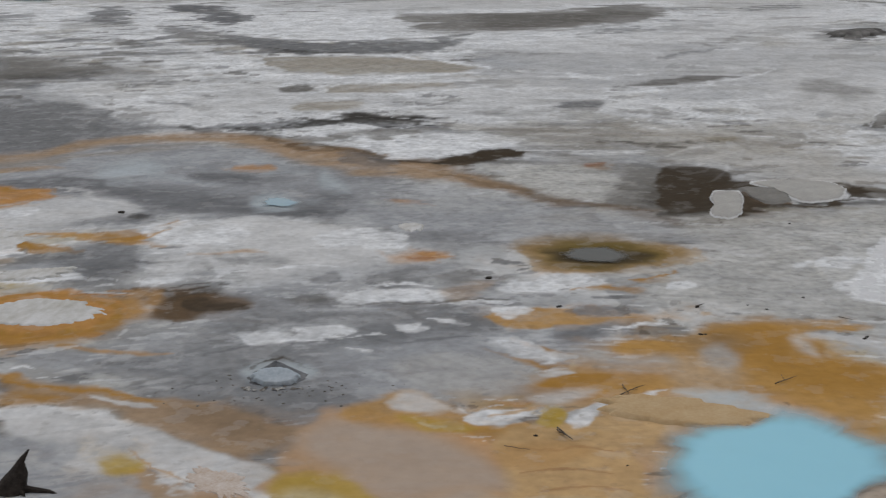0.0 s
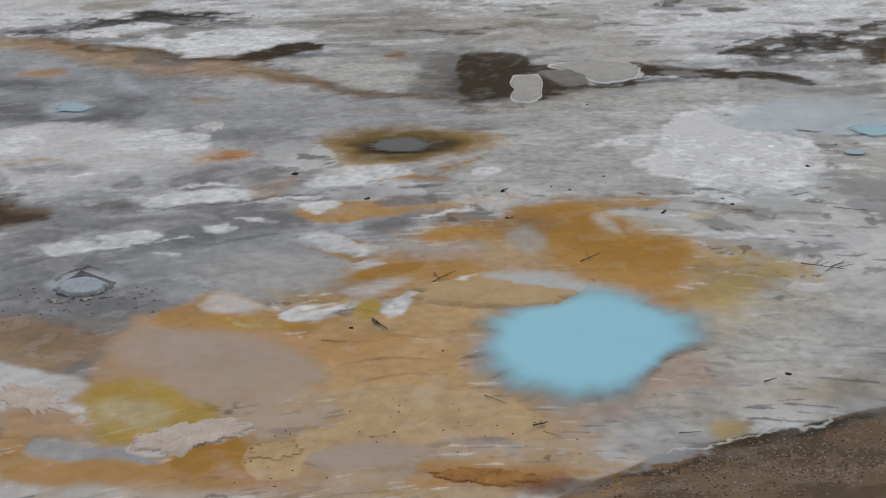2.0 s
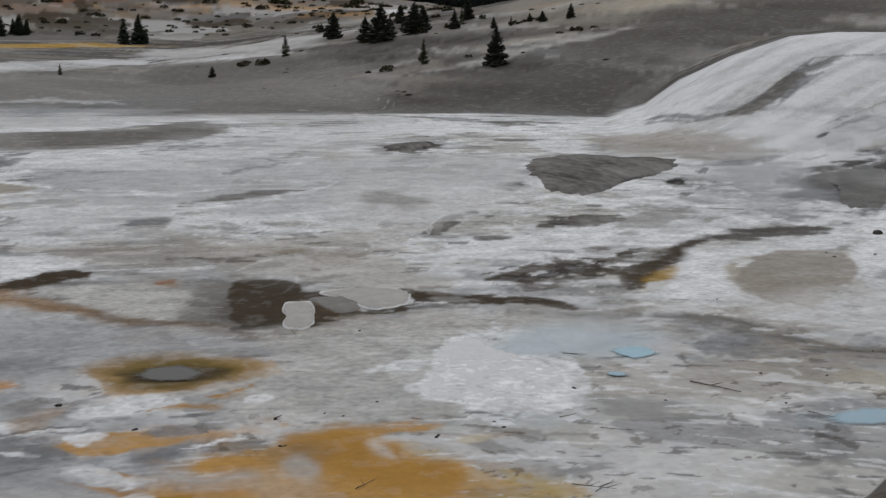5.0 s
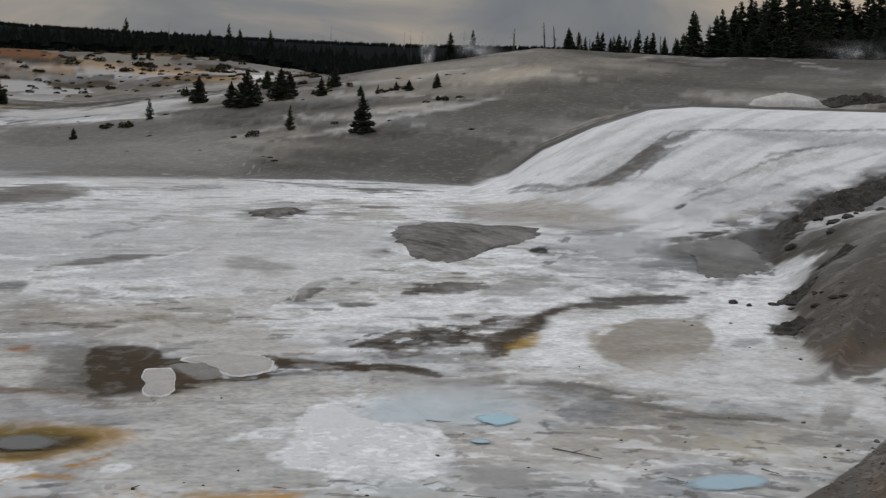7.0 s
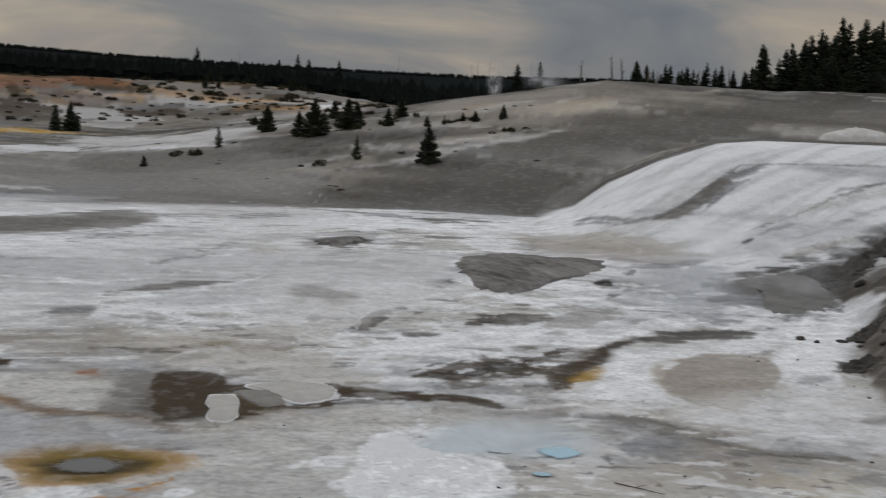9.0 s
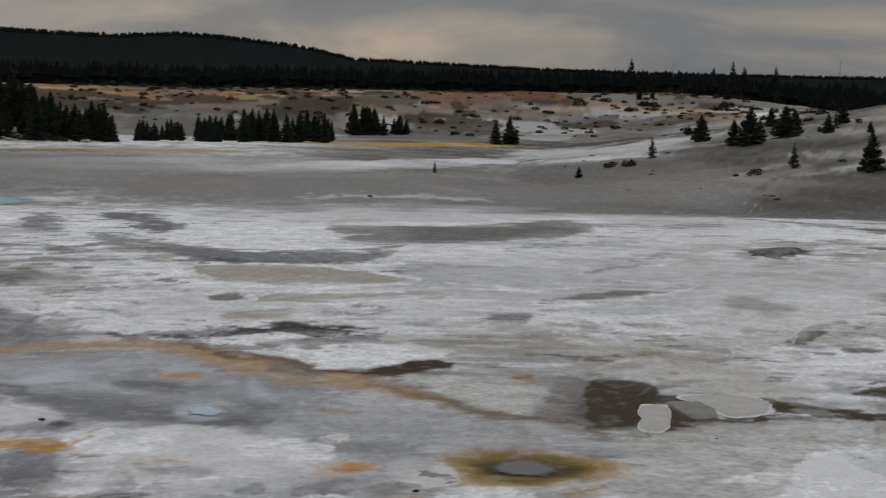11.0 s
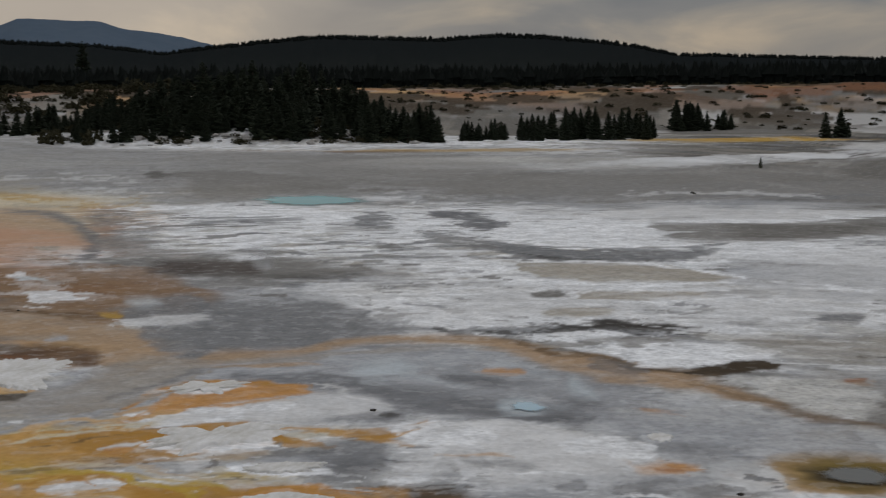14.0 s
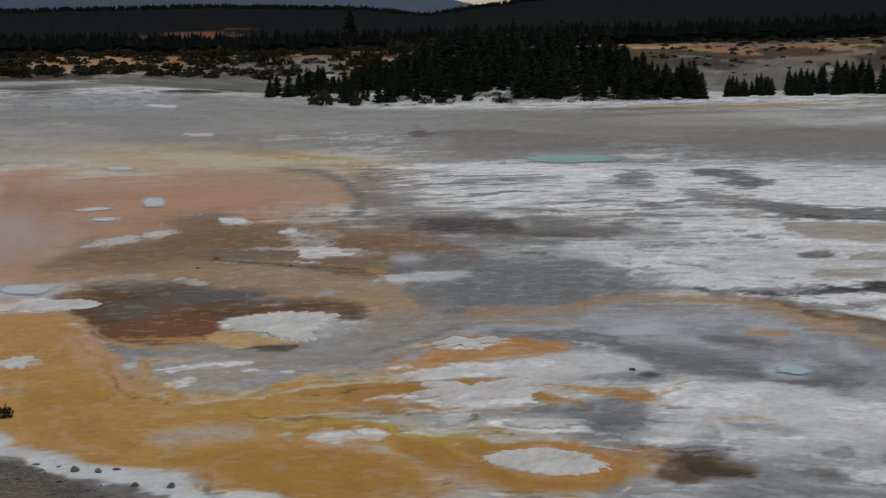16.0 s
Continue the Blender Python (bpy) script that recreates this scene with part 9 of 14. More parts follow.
patch("bone", [(-5.74, 28.59), (-3.72, 29.72), (-2.49, 29.25), (-1.65, 28.47), (-1.45, 25.24), (-2.64, 25.28), (-3.75, 25.78), (-3.41, 27.24), (-4.60, 27.61)], 0.103, 0.8, 0.4)
patch("grey", [(-8.12, 27.10), (-7.33, 27.86), (-6.51, 27.57), (-6.29, 26.15), (-6.67, 25.35), (-7.73, 26.20)], 0.155, 0.6, 0.35)
patch("orange", [(-8.19, 23.55), (-7.19, 23.96), (-6.30, 23.90), (-5.75, 23.89), (-5.77, 23.98), (-6.34, 24.10), (-7.25, 24.16), (-8.22, 23.64)], 0.026, 0.8, 0.2)
patch("orange", [(-7.04, 23.82), (-6.44, 23.62), (-5.82, 23.24), (-5.53, 22.49), (-5.51, 22.52), (-5.83, 23.41), (-6.48, 23.82), (-7.06, 23.91)], 0.026, 0.8, 0.2)
patch("tan", [(-5.86, 23.90), (-5.28, 24.16), (-5.05, 22.65), (-5.48, 22.34)], 0.112, 0.6, 0.25)
patch("ashwarm", [(-14.31, 36.30), (-12.57, 36.35), (-11.03, 36.93), (-9.73, 38.41), (-7.39, 39.29), (-5.76, 39.40), (-5.81, 39.72), (-7.53, 40.01), (-9.92, 39.11), (-11.23, 37.59), (-12.79, 37.00), (-14.42, 36.59)], 0.062, 0.8, 0.1)
patch("fawn", [(-13.13, 35.51), (-11.58, 35.96), (-10.79, 36.66), (-10.85, 36.87), (-11.73, 36.41), (-13.21, 35.72)], 0.040, 0.7, 0.1)
patch("slate", [(-12.14, 34.16), (-10.31, 34.47), (-8.94, 34.02), (-7.65, 33.00), (-7.68, 33.23), (-9.07, 34.57), (-10.47, 35.04), (-12.23, 34.41)], 0.056, 0.7, 0.15)
patch("bone", [(-10.29, 33.86), (-9.16, 33.12), (-8.12, 31.95), (-7.20, 31.09), (-7.22, 31.23), (-8.18, 32.29), (-9.24, 33.49), (-10.33, 34.04)], 0.036, 0.7, 0.1)
patch("white", [(-11.90, 30.13), (-11.14, 30.47), (-9.62, 31.17), (-9.95, 30.40), (-11.03, 29.77)], 0.034, 0.85, 0.4)
patch("white", [(-11.32, 29.37), (-10.64, 29.88), (-10.39, 29.57), (-10.95, 29.16)], 0.033, 0.85, 0.4)
patch("ash", [(-161.2, 193.5), (-129.0, 197.8), (-149.3, 270.3), (-79.0, 202.5), (-52.67, 192.0), (-11.40, 184.4), (-9.58, 155.4), (-24.10, 115.1), (-47.02, 120.4), (-80.0, 122.3), (-101.4, 121.2)], 1.746, 0.6, 0.3)
patch("taupe", [(-201.1, 241.6), (-182.7, 241.1), (-154.4, 205.3), (-166.1, 199.3)], 1.058, 0.4, 0.4)
patch("dark", [(-143.7, 218.6), (-139.8, 230.4), (-154.8, 267.3), (-158.1, 273.1), (-150.5, 248.1), (-147.0, 223.7)], 0.226, 0.7, 0.3)
patch("bone", [(-123.0, 182.8), (-121.8, 188.4), (-118.2, 182.0)], 0.233, 0.9, 0.3)
patch("bone", [(-86.0, 134.5), (-83.6, 136.8), (-81.5, 132.6)], 0.167, 0.9, 0.3)
patch("cream", [(-115.3, 144.6), (-111.2, 146.3), (-104.8, 144.8), (-106.0, 146.5), (-114.0, 150.0), (-116.6, 146.2)], 0.146, 0.6, 0.4)
patch("bone", [(-72.3, 123.3), (-64.94, 127.0), (-55.00, 125.1), (-55.84, 127.0), (-67.29, 131.6), (-73.5, 125.3)], 0.113, 0.6, 0.5)
patch("grey", [(-136.1, 163.1), (-116.0, 163.0), (-95.5, 159.9), (-96.0, 146.9), (-118.6, 148.8)], 1.079, 0.4, 0.4)
patch("taupe", [(-17.20, 19.97), (-16.21, 19.73), (-14.95, 19.23), (-13.70, 19.00), (-12.27, 18.91), (-13.17, 17.93), (-14.24, 16.47)], 0.038, 0.95, 0.35)
patch("mud", [(-16.91, 19.63), (-15.80, 19.37), (-14.39, 18.81), (-13.56, 18.46), (-14.68, 16.98)], 0.038, 0.7, 0.6)
patch("soil", [(-15.81, 18.61), (-14.62, 18.34), (-14.38, 17.45), (-14.68, 16.98)], 0.130, 0.5, 0.6)
patch("ash", [(-80.1, 207.7), (-55.38, 199.6), (-31.61, 172.4), (-18.04, 150.9), (-12.12, 109.1), (-22.52, 105.5), (-40.36, 104.4)], 1.442, 0.6, 0.3)
patch("bone", [(-16.01, 89.3), (-13.34, 91.9), (-10.05, 90.4), (-6.71, 86.9), (-6.77, 87.8), (-10.28, 92.6), (-13.67, 94.2), (-16.18, 90.2)], 0.063, 0.7, 0.4)
patch("bone", [(-29.01, 90.2), (-25.51, 93.2), (-21.18, 91.8), (-17.65, 94.0), (-17.85, 95.0), (-21.70, 94.1), (-26.15, 95.5), (-29.33, 91.2)], 0.066, 0.7, 0.4)
patch("grey", [(-1.49, 106.5), (4.42, 109.0), (13.30, 107.4), (22.10, 107.1), (22.25, 107.9), (13.67, 110.5), (4.54, 112.2), (-1.51, 107.9)], 0.075, 0.7, 0.4)
patch("bone", [(-5.66, 109.1), (2.64, 111.3), (9.07, 110.3), (9.21, 112.0), (2.73, 115.2), (-5.75, 110.8)], 0.088, 0.6, 0.3)
patch("white", [(1.71, 70.4), (4.59, 69.24), (7.63, 70.6), (10.38, 73.5), (10.45, 74.1), (7.75, 71.8), (4.66, 70.4), (1.72, 70.9)], 0.042, 0.8, 0.15)
patch("grey", [(6.96, 69.77), (8.89, 71.3), (10.69, 73.5), (10.76, 74.1), (9.02, 72.5), (7.00, 70.3)], 0.046, 0.7, 0.2)
patch("grey", [(9.84, 60.55), (11.82, 61.72), (13.08, 62.93), (13.17, 63.35), (11.98, 62.63), (9.90, 60.95)], 0.040, 0.7, 0.2)
patch("ash", [(11.40, 63.69), (13.61, 65.46), (15.61, 68.38), (15.71, 68.87), (13.80, 66.47), (11.47, 64.12)], 0.043, 0.7, 0.3)
patch("slate", [(17.16, 82.9), (20.20, 84.2), (22.54, 85.3), (22.76, 86.1), (20.61, 86.0), (17.31, 83.6)], 0.055, 0.7, 0.3)
patch("white", [(2.32, 56.10), (4.62, 55.39), (6.79, 54.21), (8.99, 55.25), (9.04, 55.57), (6.88, 54.92), (4.69, 56.13), (2.34, 56.44)], 0.032, 0.8, 0.15)
patch("white", [(-1.54, 44.93), (-0.02, 43.14), (2.51, 42.68), (3.57, 42.46), (3.59, 42.67), (2.54, 43.15), (-0.01, 43.62), (-1.55, 45.15)], 0.025, 0.8, 0.15)
patch("ash", [(2.04, 61.99), (4.07, 61.27), (5.89, 61.47), (5.93, 61.90), (4.14, 62.22), (2.05, 62.43)], 0.039, 0.7, 0.3)
patch("white", [(-8.27, 44.92), (-6.60, 45.41), (-4.63, 45.11), (-2.76, 46.14), (-2.78, 46.39), (-4.68, 45.63), (-6.68, 45.94), (-8.32, 45.15)], 0.029, 0.8, 0.2)
patch("white", [(-5.12, 41.28), (-3.60, 42.15), (-1.82, 42.66), (-1.83, 42.88), (-3.64, 42.63), (-5.15, 41.49)], 0.027, 0.8, 0.2)
patch("dark", [(4.69, 39.70), (5.46, 39.28), (6.40, 38.99), (7.21, 38.97), (7.24, 39.14), (6.46, 39.36), (5.52, 39.66), (4.71, 39.87)], 0.021, 0.8, 0.4)
patch("white", [(2.27, 38.38), (3.52, 37.86), (4.76, 37.61), (6.27, 38.18), (6.30, 38.34), (4.81, 37.96), (3.55, 38.21), (2.28, 38.55)], 0.020, 0.8, 0.2)
patch("grey", [(11.77, 47.78), (12.67, 48.21), (13.62, 48.95), (13.69, 49.19), (12.80, 48.74), (11.82, 48.01)], 0.026, 0.7, 0.4)
patch("grey", [(9.11, 43.48), (9.89, 43.77), (9.93, 43.10), (9.17, 42.93)], 0.047, 0.8, 0.5)
patch("white", [(8.53, 46.30), (10.33, 47.52), (12.26, 48.95), (13.88, 49.90), (13.96, 50.18), (12.39, 49.55), (10.44, 48.08), (8.57, 46.54)], 0.031, 0.8, 0.2)
patch("silver", [(-5.85, 19.77), (-4.56, 21.28), (-3.93, 24.69), (-1.00, 27.18), (1.27, 25.34), (3.09, 22.33), (1.90, 19.99), (-0.67, 17.24), (-2.26, 17.58), (-4.02, 18.50)], 0.300, 0.6, 0.2)
patch("grey", [(-5.82, 19.64), (-4.53, 21.13), (-3.61, 22.44), (-1.87, 22.97), (0.15, 22.92), (0.72, 22.01), (0.86, 20.56), (-0.23, 20.04), (-0.81, 18.79), (-1.41, 17.82), (-1.95, 17.58), (-2.98, 18.14), (-4.02, 18.50), (-5.12, 18.93)], 0.189, 0.55, 0.3)
patch("slate", [(-2.38, 18.58), (-1.92, 19.05), (-1.23, 18.79), (-1.49, 17.84), (-1.95, 17.64)], 0.172, 0.3, 0.3)
patch("slate", [(-1.38, 21.50), (-0.25, 22.42), (0.62, 21.91), (0.13, 20.86), (-0.79, 20.74)], 0.161, 0.5, 0.35)
patch("bone", [(-6.31, 28.34), (-5.74, 29.26), (-4.28, 29.65), (-2.32, 29.14), (-1.02, 27.91), (-0.51, 26.17), (-1.61, 25.60), (-3.37, 25.40), (-5.85, 25.06), (-5.93, 25.98), (-5.15, 27.32), (-6.06, 27.73)], 0.155, 0.7, 0.4)
patch("white", [(-5.89, 28.07), (-5.08, 29.08), (-4.16, 28.78), (-4.61, 27.69), (-5.54, 27.52)], 0.045, 0.8, 0.5)
patch("pale", [(3.99, 25.05), (5.80, 26.97), (8.25, 28.63), (9.74, 28.73), (7.65, 22.21), (5.94, 21.93), (4.54, 22.23), (3.71, 23.17)], 0.359, 0.8, 0.15)
patch("white", [(-3.35, 21.34), (-2.91, 21.63), (-2.14, 21.46), (-1.59, 21.75), (-1.74, 21.21), (-2.65, 20.99), (-3.21, 21.01)], 0.034, 0.8, 0.5)
patch("white", [(-1.36, 19.67), (-0.92, 19.53), (-0.69, 19.15), (-1.17, 19.33)], 0.021, 0.85, 0.4)
patch("white", [(-0.82, 21.79), (-0.25, 21.93), (-0.43, 21.47)], 0.023, 0.7, 0.4)
patch("grey", [(-2.56, 24.96), (-2.16, 25.44), (-1.96, 24.95), (-2.30, 24.52)], 0.040, 0.7, 0.4)
patch("grey", [(-1.44, 24.38), (-0.92, 24.80), (-0.43, 24.58), (-0.90, 24.10)], 0.039, 0.7, 0.4)
patch("taupe", [(-2.83, 23.45), (-2.35, 23.80), (-1.90, 23.43), (-2.39, 23.12)], 0.088, 0.7, 0.3)
patch("white", [(-1.72, 23.86), (-0.90, 24.14), (-0.03, 24.04), (-0.15, 23.27), (-0.87, 23.22), (-1.90, 23.39)], 0.025, 0.85, 0.5)
patch("taupe", [(-1.37, 23.13), (0.15, 23.19), (0.87, 23.42), (1.17, 23.24), (1.18, 23.30), (0.88, 23.57), (0.15, 23.34), (-1.38, 23.20)], 0.015, 0.85, 0.2)
patch("fawn", [(-0.05, 24.11), (0.70, 24.63), (0.93, 24.35), (0.46, 23.43), (0.05, 23.45)], 0.090, 0.55, 0.3)
patch("white", [(1.01, 24.31), (1.91, 24.91), (2.68, 25.01), (2.76, 24.57), (2.05, 24.05), (1.21, 23.96)], 0.039, 0.85, 0.4)
patch("brown", [(-5.28, 22.99), (-4.84, 23.76), (-4.24, 23.93), (-3.51, 23.19), (-3.64, 22.68), (-4.20, 22.43), (-4.87, 22.35)], 0.088, 0.85, 0.35)
patch("umber", [(-4.74, 23.51), (-3.96, 23.45), (-3.44, 23.01), (-4.04, 22.66), (-4.59, 22.94)], 0.037, 0.85, 0.35)
patch("tan", [(-5.81, 20.63), (-5.14, 20.49), (-4.40, 20.46), (-4.42, 20.53), (-5.17, 20.64), (-5.83, 20.70)], 0.034, 0.7, 0.2)
patch("fawn", [(-6.79, 19.41), (-5.88, 19.24), (-4.38, 18.63), (-3.15, 18.19), (-1.95, 17.58), (-1.74, 17.42), (-2.01, 16.63), (-2.70, 16.27), (-3.47, 16.86), (-4.42, 17.69), (-5.62, 18.29), (-6.48, 18.44)], 0.086, 0.95, 0.15)
patch("brown", [(-3.98, 18.28), (-2.96, 18.03), (-2.01, 17.37), (-2.39, 16.68), (-3.13, 17.09)], 0.199, 0.4, 0.2)
patch("ochre", [(-6.74, 19.24), (-5.81, 18.99), (-4.90, 18.68), (-3.99, 18.30), (-4.00, 18.39), (-4.93, 18.88), (-5.86, 19.20), (-6.76, 19.33)], 0.031, 0.85, 0.15)
patch("ochre", [(-6.56, 18.68), (-6.07, 18.74), (-5.47, 18.51), (-5.92, 18.21), (-6.42, 18.24)], 0.073, 0.8, 0.2)
patch("bone", [(-5.30, 18.65), (-4.85, 18.52), (-4.07, 18.14), (-4.51, 18.11)], 0.025, 0.8, 0.3)
patch("bone", [(-6.36, 18.06), (-5.59, 18.20), (-4.40, 17.63), (-3.46, 16.80), (-2.68, 16.13), (-2.15, 15.39), (-2.05, 15.06), (-3.15, 15.08), (-3.46, 15.62), (-3.96, 15.97), (-4.36, 15.81), (-4.84, 15.99), (-5.54, 16.90), (-6.10, 17.25)], 0.079, 0.9, 0.2)
patch("silver", [(-6.06, 17.11), (-5.36, 16.80), (-4.83, 16.54), (-4.79, 15.81), (-4.19, 15.70), (-3.49, 15.09), (-5.43, 15.12)], 0.063, 0.85, 0.25)
patch("yellow", [(-4.53, 16.24), (-4.29, 16.45), (-3.89, 16.15), (-4.00, 15.80), (-4.28, 15.79)], 0.062, 0.85, 0.3)
patch("honey", [(-4.16, 16.51), (-3.67, 15.92), (-3.24, 15.59), (-3.25, 15.63), (-3.67, 16.01), (-4.16, 16.54)], 0.017, 0.6, 0.3)
patch("peach", [(-2.29, 16.49), (-1.79, 17.57), (-1.51, 18.06), (-0.85, 17.77), (-0.21, 17.23), (0.47, 16.62), (1.03, 15.88), (1.04, 15.00), (-2.11, 15.06), (-2.37, 15.94)], 0.093, 0.9, 0.2)
patch("sand", [(0.64, 17.17), (1.67, 17.48), (2.47, 18.20), (3.37, 18.69), (4.66, 17.50), (4.28, 17.20), (3.13, 17.26), (2.79, 16.57), (2.46, 16.39), (2.35, 14.98), (0.77, 15.01), (0.53, 16.06)], 0.080, 0.95, 0.2)
patch("dove", [(-1.91, 17.16), (-1.48, 17.63), (-0.68, 17.34), (0.10, 16.53), (0.59, 15.80), (0.70, 15.01), (-0.95, 15.04), (-1.64, 15.89), (-2.00, 16.58)], 0.214, 0.95, 0.12)
patch("honey", [(-1.49, 17.84), (-1.05, 18.55), (-0.56, 18.78), (0.03, 18.03), (0.42, 17.59), (0.79, 17.13), (-0.05, 17.14), (-0.68, 17.40)], 0.083, 0.85, 0.3)
patch("tan", [(1.20, 18.69), (1.67, 19.42), (2.33, 19.92), (3.61, 19.63), (4.27, 18.62), (3.24, 18.41), (2.23, 18.21), (1.76, 18.49)], 0.143, 0.85, 0.2)
patch("honey", [(2.75, 20.74), (3.66, 21.01), (4.56, 21.81), (5.46, 21.94), (6.14, 21.61), (6.85, 21.75), (6.12, 21.15), (6.18, 20.71), (6.52, 20.01), (6.86, 19.73), (5.93, 16.86), (5.44, 17.48), (4.88, 18.38), (3.86, 18.63), (2.61, 18.66), (2.34, 19.15), (3.58, 19.42), (3.46, 20.30)], 0.153, 0.95, 0.15)
patch("ochre", [(4.44, 21.66), (5.65, 21.94), (5.61, 20.44), (6.13, 19.88), (6.28, 18.82), (5.46, 18.71), (4.91, 19.60), (4.55, 19.92), (4.31, 20.99)], 0.176, 0.85, 0.25)
patch("taupe", [(3.95, 21.06), (4.75, 21.34), (4.99, 20.74), (4.27, 20.34)], 0.199, 0.45, 0.2)
patch("bone", [(-0.79, 18.18), (-0.55, 18.66), (-0.22, 18.54), (0.07, 17.94), (-0.37, 17.84)], 0.068, 0.8, 0.3)
patch("white", [(0.22, 17.59), (0.67, 17.88), (1.27, 17.94), (0.93, 17.51), (0.49, 17.30)], 0.023, 0.92, 0.25)
patch("yellow", [(1.28, 17.47), (1.54, 18.00), (1.74, 17.71), (1.50, 17.27)], 0.028, 0.9, 0.2)
patch("white", [(1.73, 17.65), (2.14, 18.12), (2.67, 18.47), (3.28, 18.69), (2.82, 18.33), (2.19, 17.87), (1.92, 17.24), (1.69, 17.35)], 0.029, 0.9, 0.15)
patch("bone", [(-0.37, 17.41), (-0.13, 17.22), (0.02, 17.26), (0.02, 17.31), (-0.13, 17.35), (-0.37, 17.47)], 0.018, 0.85, 0.3)
patch("honey", [(0.66, 17.64), (1.07, 17.81), (1.40, 17.97), (1.40, 18.03), (1.07, 17.95), (0.66, 17.70)], 0.019, 0.8, 0.2)
patch("ochre", [(0.74, 20.53), (1.18, 19.97), (1.56, 19.69), (1.57, 19.77), (1.21, 20.14), (0.75, 20.60)], 0.021, 0.85, 0.15)
patch("ochre", [(1.32, 20.78), (1.90, 20.15), (2.41, 19.86), (2.78, 19.65), (2.80, 19.75), (2.45, 20.08), (1.94, 20.37), (1.34, 20.89)], 0.027, 0.85, 0.15)
patch("white", [(0.69, 21.00), (1.35, 21.13), (1.58, 20.54), (2.10, 20.20), (1.71, 19.86), (1.03, 20.42)], 0.033, 0.8, 0.35)
patch("ochre", [(1.27, 19.18), (1.68, 19.47), (2.11, 19.41), (2.57, 19.32), (2.04, 18.82), (1.46, 18.83)], 0.030, 0.92, 0.2)
patch("bone", [(1.42, 19.42), (1.78, 19.59), (2.04, 19.41), (1.66, 19.27)], 0.021, 0.85, 0.35)
patch("honey", [(2.71, 20.63), (3.19, 20.99), (3.77, 20.83), (3.27, 20.25), (2.83, 20.34)], 0.033, 0.9, 0.2)
patch("honey", [(0.63, 22.33), (1.45, 22.85), (2.17, 23.03), (2.32, 22.52), (3.38, 22.29), (2.07, 21.94), (1.30, 21.86)], 0.036, 0.88, 0.3)
patch("white", [(0.83, 22.86), (1.46, 22.95), (1.56, 22.61), (1.03, 22.29)], 0.030, 0.9, 0.3)
patch("slate", [(2.15, 22.83), (2.78, 23.02), (3.49, 22.69), (2.90, 22.40), (2.22, 22.49)], 0.036, 0.6, 0.3)
patch("slate", [(1.88, 21.35), (2.35, 21.80), (3.31, 21.81), (2.78, 21.36), (1.99, 20.96)], 0.081, 0.7, 0.35)
patch("white", [(2.62, 21.61), (3.20, 21.71), (3.80, 21.86), (3.81, 21.92), (3.22, 21.85), (2.62, 21.67)], 0.017, 0.8, 0.4)
patch("caramel", [(1.56, 27.49), (2.50, 28.05), (3.80, 27.75), (4.93, 26.67), (4.41, 25.63), (3.27, 25.41), (2.19, 25.74), (1.68, 26.64)], 0.226, 0.9, 0.12)
patch("olive", [(1.96, 27.00), (2.57, 27.50), (3.63, 27.37), (4.50, 26.50), (3.99, 25.77), (2.96, 25.63), (2.22, 26.08)], 0.125, 0.92, 0.12)
patch("umber", [(2.05, 26.62), (2.65, 27.07), (3.58, 26.94), (4.31, 26.37), (3.76, 25.77), (2.64, 25.76)], 0.099, 0.8, 0.15)
patch("orange", [(-1.09, 26.45), (-0.52, 26.89), (0.09, 26.64), (-0.17, 26.16), (-0.85, 26.13)], 0.124, 0.8, 0.3)
patch("slate", [(-1.03, 28.11), (0.07, 28.69), (1.17, 28.29), (0.19, 27.82)], 0.158, 0.5, 0.3)
patch("rust", [(-0.74, 26.48), (-0.28, 26.61), (-0.17, 26.29), (-0.62, 26.21)], 0.042, 0.5, 0.4)
patch("yellow", [(-2.18, 15.42), (-1.80, 15.76), (-1.17, 15.52), (-0.41, 14.48), (-1.06, 14.17), (-1.68, 14.10), (-2.02, 14.37)], 0.070, 0.85, 0.2)
patch("cream", [(-1.96, 15.22), (-1.50, 15.28), (-1.08, 14.80), (-1.32, 14.47), (-1.78, 14.64)], 0.112, 0.5, 0.3)
patch("peach", [(-3.10, 15.38), (-2.57, 15.34), (-2.11, 14.71), (-2.20, 14.29), (-2.60, 14.52), (-2.97, 14.45)], 0.056, 0.8, 0.3)
patch("dove", [(-2.64, 14.31), (-2.07, 14.26), (-1.42, 13.96), (-1.16, 13.56), (-1.90, 13.68), (-2.53, 13.95)], 0.066, 0.85, 0.2)
patch("tan", [(-2.90, 13.95), (-2.26, 13.69), (-1.65, 13.66), (-0.85, 13.34), (-0.30, 13.03), (-0.43, 12.85), (-2.81, 13.33)], 0.076, 0.85, 0.2)
patch("dove", [(0.46, 13.58), (1.09, 13.61), (1.81, 13.26), (1.76, 12.93), (1.02, 12.89), (0.54, 13.05)], 0.074, 0.85, 0.2)
patch("sandy", [(0.88, 14.86), (1.25, 15.11), (2.07, 14.94), (2.64, 14.62), (3.07, 14.01), (3.24, 13.31), (3.08, 13.20), (2.49, 13.47), (1.84, 13.46), (1.23, 13.73), (0.85, 13.73), (0.60, 13.86), (0.89, 14.24)], 0.022, 0.9, 0.25)
patch("tan", [(1.78, 13.06), (2.36, 12.81), (3.07, 12.60), (3.50, 12.35), (2.53, 12.42), (1.61, 12.71)], 0.048, 0.8, 0.3)
patch("cream", [(6.17, 16.74), (6.95, 17.48), (7.06, 16.88), (6.41, 15.85), (5.93, 15.18), (5.83, 15.97)], 0.197, 0.6, 0.15)
